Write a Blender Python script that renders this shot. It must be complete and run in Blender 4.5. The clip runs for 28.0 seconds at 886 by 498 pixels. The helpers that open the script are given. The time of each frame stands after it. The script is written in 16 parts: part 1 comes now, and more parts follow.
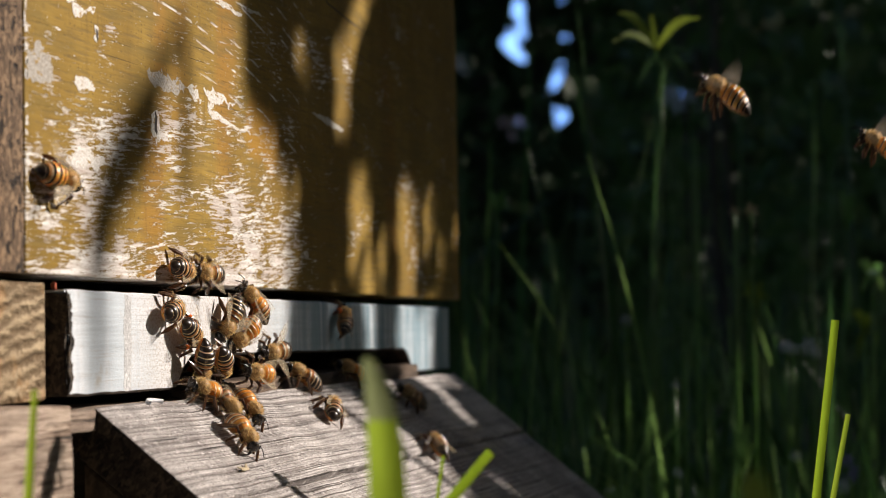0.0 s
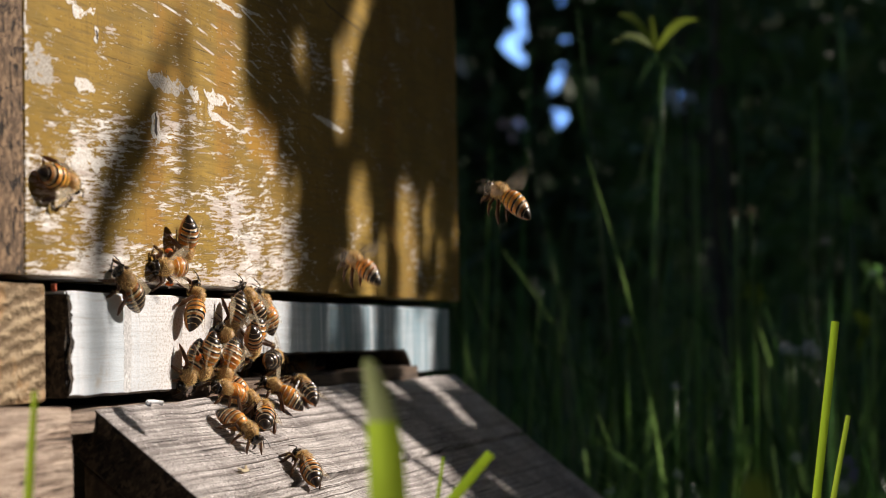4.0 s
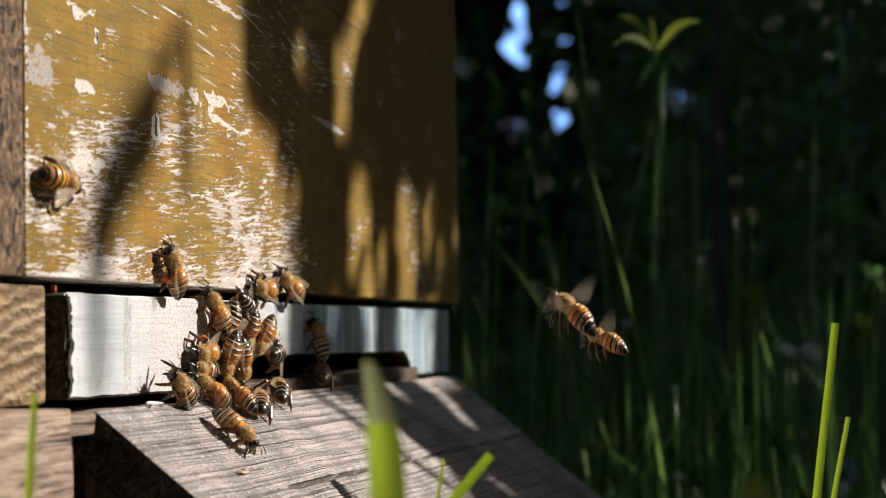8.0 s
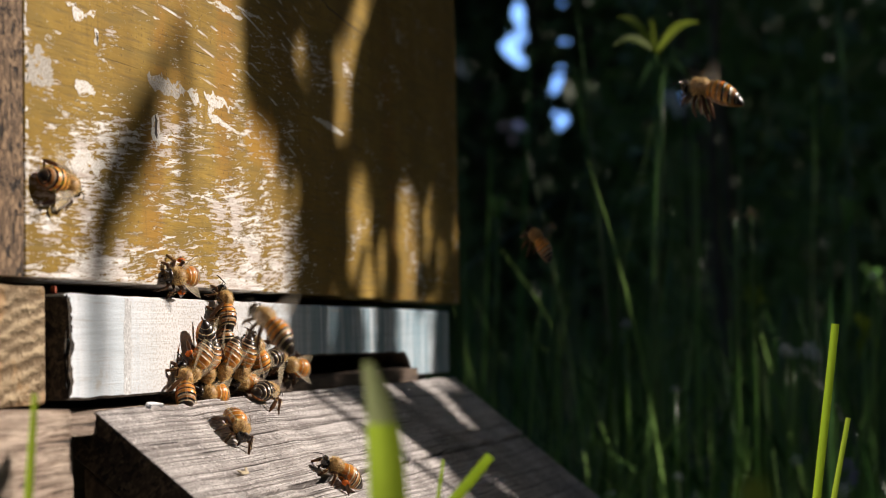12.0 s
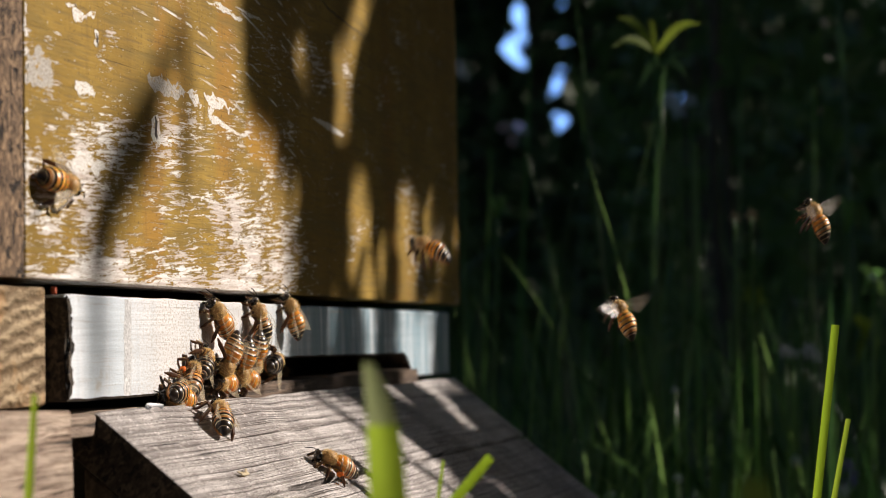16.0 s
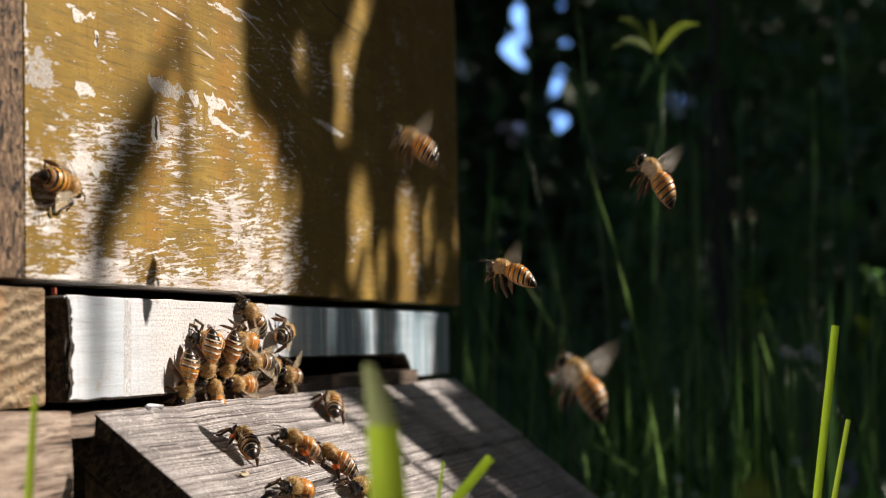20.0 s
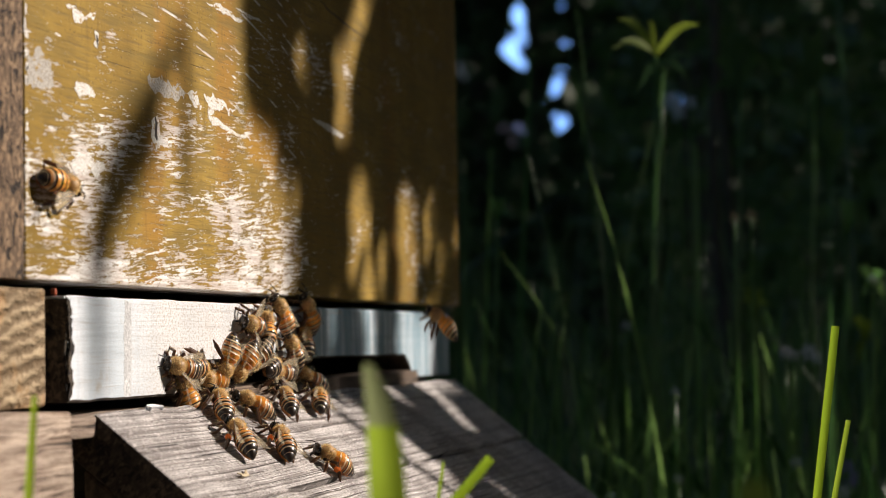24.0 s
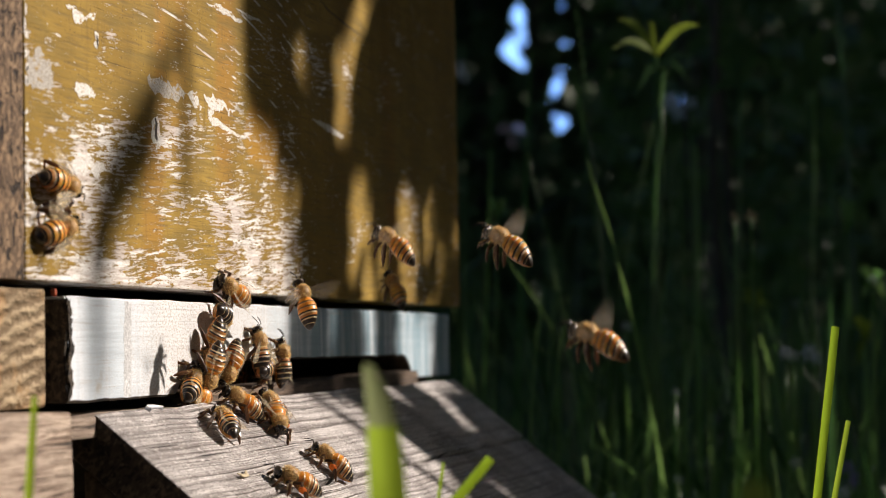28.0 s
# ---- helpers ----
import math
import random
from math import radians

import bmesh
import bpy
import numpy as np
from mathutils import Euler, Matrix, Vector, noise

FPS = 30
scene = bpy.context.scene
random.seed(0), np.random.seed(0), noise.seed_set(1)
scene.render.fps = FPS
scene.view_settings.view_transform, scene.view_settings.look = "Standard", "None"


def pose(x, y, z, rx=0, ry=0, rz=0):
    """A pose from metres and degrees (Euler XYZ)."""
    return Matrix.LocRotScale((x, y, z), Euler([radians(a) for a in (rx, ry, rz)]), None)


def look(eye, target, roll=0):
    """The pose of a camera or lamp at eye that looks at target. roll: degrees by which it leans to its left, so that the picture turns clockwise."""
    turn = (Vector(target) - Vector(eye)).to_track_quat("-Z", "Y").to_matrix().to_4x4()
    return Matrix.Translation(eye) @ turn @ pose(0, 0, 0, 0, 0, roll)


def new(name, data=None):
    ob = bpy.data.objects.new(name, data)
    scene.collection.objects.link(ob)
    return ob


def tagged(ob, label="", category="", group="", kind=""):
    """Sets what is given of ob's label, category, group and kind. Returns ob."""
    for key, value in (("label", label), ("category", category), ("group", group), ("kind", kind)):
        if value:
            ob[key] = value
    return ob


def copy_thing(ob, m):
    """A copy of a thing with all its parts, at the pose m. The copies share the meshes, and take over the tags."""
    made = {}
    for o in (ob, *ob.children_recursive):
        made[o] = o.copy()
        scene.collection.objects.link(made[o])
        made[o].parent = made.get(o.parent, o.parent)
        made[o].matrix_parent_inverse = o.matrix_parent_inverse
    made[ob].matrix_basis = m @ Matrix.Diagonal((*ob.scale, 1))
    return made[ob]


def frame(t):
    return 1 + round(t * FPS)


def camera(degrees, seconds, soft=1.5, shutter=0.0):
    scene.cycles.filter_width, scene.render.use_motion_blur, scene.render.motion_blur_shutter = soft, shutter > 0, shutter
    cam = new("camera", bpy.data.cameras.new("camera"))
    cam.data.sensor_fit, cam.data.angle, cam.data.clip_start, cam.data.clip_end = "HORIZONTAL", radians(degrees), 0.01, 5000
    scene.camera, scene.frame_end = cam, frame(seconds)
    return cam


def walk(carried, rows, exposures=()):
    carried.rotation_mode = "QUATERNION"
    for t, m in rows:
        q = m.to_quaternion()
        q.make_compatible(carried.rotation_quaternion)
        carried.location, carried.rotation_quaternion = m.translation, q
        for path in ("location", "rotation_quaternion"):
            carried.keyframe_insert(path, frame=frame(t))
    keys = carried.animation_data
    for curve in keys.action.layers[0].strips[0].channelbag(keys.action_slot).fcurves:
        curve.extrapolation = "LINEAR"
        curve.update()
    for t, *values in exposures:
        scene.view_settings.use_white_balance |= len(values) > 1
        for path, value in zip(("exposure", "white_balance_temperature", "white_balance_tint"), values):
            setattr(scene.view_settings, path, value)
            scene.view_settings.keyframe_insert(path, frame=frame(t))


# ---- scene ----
# ---------------------------------------------------------------- camera
EYE = Vector((-0.4382, -0.2065, 0.0114))
YAW, PITCH, LENS = radians(14.522), radians(2.639), 3536.4


def aim(drop):
    """The camera's pose, tilted up by a small drift."""
    p = PITCH + drop / LENS
    way = Vector((math.cos(YAW) * math.cos(p), math.sin(YAW) * math.cos(p), math.sin(p)))
    return look(EYE, EYE + way, -1.0)


cam = camera(25.0, 28.0, soft=0.9, shutter=0.35)
cam.data.dof.use_dof = True
cam.data.dof.focus_distance = 0.55
cam.data.dof.aperture_fstop = 20.0
walk(cam, [(0, aim(0)), (3, aim(1.7)), (6, aim(4.0)), (9.5, aim(6.0)), (12, aim(6.6)), (15, aim(8.0)),
           (17.5, aim(9.0)), (21, aim(9.8)), (24, aim(10.6)), (28, aim(11.4))],
     [(0, 0.20), (15, 0.20), (18, 0.25), (20, 0.28), (28, 0.28)])

# ---------------------------------------------------------------- light
SUN_WAY = Vector((-0.46, 0.74, -0.46)).normalized()
world = bpy.data.worlds.new("sky")
scene.world = world
world.use_nodes = True
sky = world.node_tree.nodes.new("ShaderNodeTexSky")
sky.sky_type, sky.sun_disc = "NISHITA", False
sky.ozone_density = 4.0
sky.sun_elevation = math.asin(-SUN_WAY.z)
sky.sun_rotation = math.atan2(-SUN_WAY.x, -SUN_WAY.y)
back = world.node_tree.nodes["Background"]
back.inputs["Strength"].default_value = 0.05
world.node_tree.links.new(sky.outputs[0], back.inputs["Color"])
sun_data = bpy.data.lights.new("sun", "SUN")
sun_data.energy, sun_data.angle, sun_data.color = 5.0, radians(0.53), (1.0, 0.89, 0.81)
sun = new("sun", sun_data)
sun.matrix_world = look((3, -4, 2), Vector((3, -4, 2)) + SUN_WAY)


# ---------------------------------------------------------------- materials
class Nodes:
    """A short way to write a node material."""

    def __init__(self, name):
        self.mat = bpy.data.materials.new(name)
        self.mat.use_nodes = True
        self.tree = self.mat.node_tree
        self.bsdf = self.tree.nodes["Principled BSDF"]
        self.out = self.tree.nodes["Material Output"]
        self.coord = self.add("ShaderNodeTexCoord").outputs["Object"]

    def add(self, kind):
        return self.tree.nodes.new(kind)

    def link(self, a, b):
        self.tree.links.new(a, b)

    def put(self, socket, value):
        if hasattr(value, "links"):
            self.link(value, socket)
        else:
            socket.default_value = value

    def space(self, scale, turn=(0, 0, 0), source=None):
        n = self.add("ShaderNodeMapping")
        n.inputs["Scale"].default_value = scale
        n.inputs["Rotation"].default_value = [radians(a) for a in turn]
        self.link(source or self.coord, n.inputs["Vector"])
        return n.outputs[0]

    def noise(self, vector, scale=1.0, detail=4.0, rough=0.55, warp=0.0):
        n = self.add("ShaderNodeTexNoise")
        self.link(vector, n.inputs["Vector"])
        n.inputs["Scale"].default_value, n.inputs["Detail"].default_value = scale, detail
        n.inputs["Roughness"].default_value, n.inputs["Distortion"].default_value = rough, warp
        return n.outputs["Fac"]

    def ramp(self, value, *stops):
        n = self.add("ShaderNodeValToRGB")
        band = n.color_ramp
        while len(band.elements) < len(stops):
            band.elements.new(0.5)
        for e, (at, c) in zip(band.elements, stops):
            e.position = at
            e.color = (c, c, c, 1) if not hasattr(c, "__len__") else (*c, 1)
        self.link(value, n.inputs["Fac"])
        return n.outputs["Color"]

    def mix(self, fac, a, b, mode="MIX"):
        n = self.add("ShaderNodeMix")
        n.data_type, n.blend_type = "RGBA", mode
        self.put(n.inputs[0], fac)
        for i, v in ((6, a), (7, b)):
            self.put(n.inputs[i], (*v, 1) if isinstance(v, tuple) and len(v) == 3 else v)
        return n.outputs[2]

    def math(self, op, a, b=0.0):
        n = self.add("ShaderNodeMath")
        n.operation = op
        self.put(n.inputs[0], a)
        self.put(n.inputs[1], b)
        return n.outputs[0]

    def axis(self, name, source=None):
        n = self.add("ShaderNodeSeparateXYZ")
        self.link(source or self.coord, n.inputs[0])
        return n.outputs[name]

    def bump(self, height, strength=0.4, distance=0.0006, under=None):
        n = self.add("ShaderNodeBump")
        n.inputs["Strength"].default_value, n.inputs["Distance"].default_value = strength, distance
        self.link(height, n.inputs["Height"])
        if under:
            self.link(under, n.inputs["Normal"])
        self.link(n.outputs[0], self.bsdf.inputs["Normal"])
        return n.outputs[0]

    def done(self, color, rough=0.7, **more):
        self.put(self.bsdf.inputs["Base Color"], (*color, 1) if isinstance(color, tuple) else color)
        self.put(self.bsdf.inputs["Roughness"], rough)
        for key, value in more.items():
            self.put(self.bsdf.inputs[key.replace("_", " ")], value)
        return self.mat


def wood(name, light, dark, grain=(9, 260, 260), bump=0.5, turn=(0, 0, 0), rough=0.8, crack=0.36):
    """Weathered bare wood, grain along the object's x."""
    n = Nodes(name)
    v = n.space(grain, turn)
    fine = n.noise(v, 1.0, 6, 0.65, 0.6)
    wide = n.noise(n.space(tuple(g * 0.22 for g in grain), turn), 1.0, 3, 0.5, 0.4)
    stain = n.noise(n.coord, 22.0, 5, 0.6)
    col = n.mix(n.ramp(fine, (0.42, 0.0), (0.55, 1.0)), dark, light)
    col = n.mix(n.ramp(wide, (0.42, 0.0), (0.60, 0.6)), col, tuple(c * 0.72 for c in light), "MIX")
    col = n.mix(n.ramp(stain, (0.50, 0.0), (0.68, 0.6)), col, tuple(c * 0.5 for c in dark))
    col = n.mix(n.ramp(fine, (crack - 0.03, 1.0), (crack + 0.03, 0.0)), col, (0.02, 0.015, 0.01))
    micro = n.noise(n.space(tuple(g * 3.4 for g in grain), turn), 1.0, 4, 0.7)
    col = n.mix(n.ramp(micro, (0.38, 0.5), (0.50, 0.0)), col, tuple(c * 0.45 for c in dark))
    n.bump(n.math("ADD", n.math("ADD", fine, n.math("MULTIPLY", micro, 0.4)), n.math("MULTIPLY", wide, 0.6)), bump, 0.0014)
    return n.done(col, rough)


def ridged_wood():
    """Grey driftwood-like boards: raised grain ridges with dark grooves and fine splits."""
    n = Nodes("grey_weathered_wood")
    slow = n.add("ShaderNodeTexNoise")
    n.link(n.space((9, 14, 14)), slow.inputs["Vector"])
    slow.inputs["Detail"].default_value = 3.0
    bent = n.add("ShaderNodeVectorMath")
    bent.operation = "MULTIPLY_ADD"
    n.link(slow.outputs["Color"], bent.inputs[0])
    bent.inputs[1].default_value = (0.0, 0.0005, 0.0)
    n.link(n.coord, bent.inputs[2])
    ridge = n.noise(n.space((3.5, 760, 5), (0, 0, 0), bent.outputs[0]), 1.0, 2, 0.5)
    fibre = n.noise(n.space((28, 2400, 60), (0, 0, 0), bent.outputs[0]), 1.0, 5, 0.7)
    stain = n.noise(n.coord, 34.0, 5, 0.62)
    blot = n.noise(n.space((320, 620, 320)), 1.0, 5, 0.7)
    groove = n.noise(n.space((5, 430, 5), (0, 0, 0), bent.outputs[0]), 1.0, 3, 0.6)
    col = n.mix(n.ramp(fibre, (0.36, 0.0), (0.60, 1.0)), (0.40, 0.36, 0.335), (0.80, 0.75, 0.71))
    col = n.mix(n.ramp(ridge, (0.38, 0.6), (0.46, 0.0)), col, (0.20, 0.165, 0.145))
    col = n.mix(n.ramp(groove, (0.34, 0.6), (0.41, 0.0)), col, (0.16, 0.13, 0.115))
    col = n.mix(n.ramp(stain, (0.46, 0.0), (0.60, 0.6)), col, (0.24, 0.21, 0.195))
    col = n.mix(n.ramp(blot, (0.57, 0.0), (0.63, 0.75)), col, (0.88, 0.83, 0.80))
    col = n.mix(n.ramp(n.noise(n.space((900, 1500, 900)), 1.0, 3, 0.6), (0.36, 0.8), (0.45, 0.0)), col, (0.16, 0.13, 0.11))
    split = n.noise(n.space((10, 800, 13), (0, 0, 0), bent.outputs[0]), 1.0, 4, 0.6)
    col = n.mix(n.ramp(split, (0.335, 1.0), (0.37, 0.0)), col, (0.02, 0.015, 0.012))
    relief = n.math("ADD", n.ramp(ridge, (0.34, 0.0), (0.52, 1.0)), n.math("MULTIPLY", fibre, 0.5))
    relief = n.math("ADD", relief, n.math("MULTIPLY", n.ramp(groove, (0.34, 0.0), (0.52, 1.0)), 1.2))
    relief = n.math("ADD", relief, n.ramp(split, (0.32, 0.0), (0.37, 0.8)))
    n.bump(n.math("ADD", relief, blot), 0.85, 0.0011)
    return n.done(col, 0.8)


def sawn_wood():
    """Brown plank with coarse slanting saw marks."""
    n = Nodes("brown_sawn_wood")
    saw = n.add("ShaderNodeTexWave")
    saw.bands_direction = "Z"
    n.link(n.space((1, 1, 1), (0, 12, 0)), saw.inputs["Vector"])
    for key, value in (("Scale", 85.0), ("Distortion", 5.0), ("Detail", 3.0), ("Detail Scale", 1.6), ("Detail Roughness", 0.65)):
        saw.inputs[key].default_value = value
    mark = saw.outputs["Fac"]
    rough = n.noise(n.space((60, 200, 420), (0, -30, 0)), 1.0, 5, 0.65)
    tone = n.noise(n.coord, 130.0, 4, 0.6)
    col = n.mix(n.ramp(rough, (0.38, 0.0), (0.62, 1.0)), (0.18, 0.122, 0.062), (0.44, 0.335, 0.20))
    col = n.mix(n.ramp(mark, (0.10, 0.75), (0.45, 0.0)), col, (0.13, 0.08, 0.035))
    col = n.mix(n.ramp(tone, (0.52, 0.0), (0.66, 0.5)), col, (0.40, 0.23, 0.09))
    n.bump(n.math("ADD", mark, rough), 0.8, 0.0012)
    return n.done(col, 0.85)


def mottled(name, light, dark, pits, scale, tall=0.5):
    """Rough sawn or torn wood: blotches, pits and pale fibres."""
    n = Nodes(name)
    big = n.noise(n.space((scale, scale, scale * tall)), 1.0, 3, 0.6)
    small = n.noise(n.space((scale * 2.3, scale * 2.3, scale * 1.6 * tall)), 1.0, 5, 0.75)
    pit = n.noise(n.space((scale * 1.2, scale * 1.2, scale * tall)), 1.0, 4, 0.7, 0.8)
    col = n.mix(n.ramp(small, (0.45, 0.0), (0.54, 1.0)), dark, light)
    col = n.mix(n.ramp(big, (0.46, 0.7), (0.54, 0.0)), col, dark)
    col = n.mix(n.ramp(pit, (0.43, 1.0), (0.47, 0.0)), col, pits)
    n.bump(n.math("ADD", small, n.ramp(pit, (0.35, 0.0), (0.45, 1.5))), 0.6, 0.0008)
    return n.done(col, 0.85)


def plain(name, color, rough=0.6, vary=0.25, scale=400.0, bump=0.2, **more):
    n = Nodes(name)
    a, b = n.noise(n.coord, scale, 3), n.noise(n.coord, scale * 0.12, 3)
    col = n.mix(n.ramp(a, (0.3, 0.0), (0.7, 1.0)), tuple(c * (1 - vary) for c in color), tuple(min(1, c * (1 + vary)) for c in color))
    col = n.mix(n.ramp(b, (0.35, 0.0), (0.7, 0.5)), col, tuple(c * (1 - 1.6 * vary) for c in color))
    n.bump(a, bump, 0.0003)
    return n.done(col, rough, **more)


def leafy(name, color, tip, shine=0.45, through_light=0.35):
    """A thin blade or leaf that lets some light through; each piece differs a little."""
    n = Nodes(name)
    info = n.add("ShaderNodeObjectInfo").outputs["Random"]
    isle = n.add("ShaderNodeNewGeometry").outputs["Random Per Island"]
    pick = n.math("FRACT", n.math("ADD", info, isle))
    col = n.mix(pick, color, tip)
    vein = n.noise(n.space((500, 500, 30)), 1.0, 3)
    col = n.mix(n.ramp(vein, (0.35, 0.35), (0.7, 0.0)), col, tuple(c * 0.55 for c in color))
    n.done(col, shine)
    tr = n.add("ShaderNodeBsdfTranslucent")
    n.link(col, tr.inputs["Color"])
    both = n.add("ShaderNodeMixShader")
    both.inputs[0].default_value = through_light
    n.link(n.bsdf.outputs[0], both.inputs[1])
    n.link(tr.outputs[0], both.inputs[2])
    n.link(both.outputs[0], n.out.inputs["Surface"])
    return n.mat


def board_paint():
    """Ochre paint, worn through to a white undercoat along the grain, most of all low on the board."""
    n = Nodes("worn_ochre_paint")
    bend = n.space((1, 1, 1), (0, 4, 0))
    streak = n.noise(n.add_warp(bend), 1.0, 8, 0.72, 0.15)
    blotch = n.noise(n.space((26, 26, 42), (0, 9, 0)), 1.0, 4, 0.6)
    tone = n.noise(n.space((34, 20, 9)), 1.0, 4, 0.6)
    fine = n.noise(n.space((60, 400, 900)), 1.0, 4, 0.6)
    pit = n.noise(n.space((900, 900, 900)), 1.0, 2, 0.5)
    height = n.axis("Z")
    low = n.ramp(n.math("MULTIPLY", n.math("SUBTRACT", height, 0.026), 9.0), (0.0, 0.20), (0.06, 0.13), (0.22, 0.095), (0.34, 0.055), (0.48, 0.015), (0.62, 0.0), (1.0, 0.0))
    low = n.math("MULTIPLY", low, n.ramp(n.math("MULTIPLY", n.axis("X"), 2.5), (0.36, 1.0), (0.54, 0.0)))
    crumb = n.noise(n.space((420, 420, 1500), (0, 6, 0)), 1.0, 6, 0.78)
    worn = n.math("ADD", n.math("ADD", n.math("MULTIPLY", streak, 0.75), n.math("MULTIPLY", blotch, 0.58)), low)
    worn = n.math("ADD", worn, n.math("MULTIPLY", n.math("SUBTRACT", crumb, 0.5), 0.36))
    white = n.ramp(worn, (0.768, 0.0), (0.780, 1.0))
    tick = n.ramp(n.noise(n.space((330, 330, 1500), (0, 5, 0)), 1.0, 3, 0.6), (0.675, 0.0), (0.69, 0.9))
    dx, dz = n.math("SUBTRACT", n.axis("X"), 0.03), n.math("ADD", height, 0.34)
    reach = n.math("SQRT", n.math("ADD", n.math("MULTIPLY", dx, dx), n.math("MULTIPLY", dz, dz)))
    arcs = n.ramp(n.math("ADD", n.math("MULTIPLY", n.math("SINE", n.math("MULTIPLY", reach, 1500.0)), 0.5), 0.5), (0.88, 0.0), (0.96, 1.0))
    patchy = n.ramp(n.noise(n.space((60, 60, 260), (0, 14, 0)), 1.0, 4, 0.6), (0.53, 0.0), (0.58, 1.0))
    high = n.ramp(n.math("MULTIPLY", n.math("SUBTRACT", n.math("ADD", height, n.math("MULTIPLY", dx, 0.25)), 0.100), 40.0), (0.0, 0.0), (0.3, 1.0))
    arcs = n.math("MULTIPLY", n.math("MULTIPLY", arcs, patchy), high)
    arcs = n.math("MULTIPLY", arcs, n.ramp(n.math("MULTIPLY", n.axis("X"), 2.5), (0.40, 1.0), (0.50, 0.0)))
    white = n.math("MAXIMUM", n.math("MAXIMUM", white, tick), arcs)
    ochre = n.mix(n.ramp(tone, (0.3, 0.0), (0.7, 1.0)), (0.22, 0.128, 0.014), (0.39, 0.250, 0.044))
    amber = n.ramp(n.noise(n.space((30, 8, 6)), 1.0, 2), (0.58, 0.0), (0.68, 0.6))
    ochre = n.mix(amber, ochre, (0.36, 0.17, 0.02))
    ochre = n.mix(n.ramp(pit, (0.30, 0.8), (0.38, 0.0)), ochre, (0.08, 0.045, 0.015))
    ochre = n.mix(n.ramp(n.noise(n.space((420, 420, 60)), 1.0, 4, 0.6), (0.56, 0.0), (0.70, 0.55)), ochre, (0.17, 0.10, 0.02))
    ochre = n.mix(n.ramp(fine, (0.36, 0.55), (0.48, 0.0)), ochre, (0.13, 0.085, 0.03))
    olive = n.ramp(n.noise(n.space((30, 30, 160)), 1.0, 4, 0.6), (0.48, 0.0), (0.62, 0.7))
    ochre = n.mix(olive, ochre, (0.20, 0.135, 0.030))
    spot = n.math("ADD", n.math("POWER", n.math("DIVIDE", n.math("SUBTRACT", n.axis("X"), 0.144), 0.021), 2.0),
                  n.math("POWER", n.math("DIVIDE", n.math("SUBTRACT", height, 0.076), 0.012), 2.0))
    spot = n.math("ADD", spot, n.math("MULTIPLY", n.math("SUBTRACT", n.noise(n.space((90, 90, 30)), 1.0, 3), 0.5), 2.5))
    ochre = n.mix(n.ramp(spot, (0.45, 0.75), (1.0, 0.0)), ochre, (0.42, 0.215, 0.022))
    split = n.noise(n.space((16, 16, 1250), (0, 5, 0)), 1.0, 4, 0.6)
    ochre = n.mix(n.ramp(split, (0.30, 0.8), (0.35, 0.0)), ochre, (0.07, 0.045, 0.018))
    coat = n.mix(n.ramp(fine, (0.35, 0.0), (0.6, 1.0)), (0.60, 0.55, 0.49), (0.90, 0.87, 0.83))
    coat = n.mix(n.ramp(split, (0.31, 0.8), (0.36, 0.0)), coat, (0.12, 0.09, 0.06))
    coat = n.mix(n.ramp(n.noise(n.space((700, 700, 1900)), 1.0, 3, 0.6), (0.34, 0.65), (0.43, 0.0)), coat, (0.25, 0.17, 0.07))
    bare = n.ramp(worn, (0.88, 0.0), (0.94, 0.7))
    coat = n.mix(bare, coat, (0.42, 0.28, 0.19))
    coat = n.mix(n.ramp(n.noise(n.space((25, 25, 220)), 1.0, 4, 0.6), (0.46, 0.0), (0.58, 0.6)), coat, (0.46, 0.36, 0.30))
    n.bump(n.math("SUBTRACT", n.math("MULTIPLY", fine, 0.5), n.math("ADD", n.math("MULTIPLY", white, 0.5), n.math("MULTIPLY", n.ramp(split, (0.30, 0.8), (0.36, 0.0)), 0.6))), 0.6, 0.0006)
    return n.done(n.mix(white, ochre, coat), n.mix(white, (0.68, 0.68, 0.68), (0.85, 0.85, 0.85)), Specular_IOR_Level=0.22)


def add_warp(self, vector):
    """Coordinates stretched along the grain and bent a little by a slow wave."""
    slow = self.add("ShaderNodeTexNoise")
    self.link(vector, slow.inputs["Vector"])
    slow.inputs["Scale"].default_value = 11.0
    off = self.add("ShaderNodeVectorMath")
    off.operation = "MULTIPLY_ADD"
    self.link(slow.outputs["Color"], off.inputs[0])
    off.inputs[1].default_value = (0.0, 0.0, 0.006)
    self.link(vector, off.inputs[2])
    return self.space((100, 100, 980), (0, 0, 0), off.outputs[0])


Nodes.add_warp = add_warp


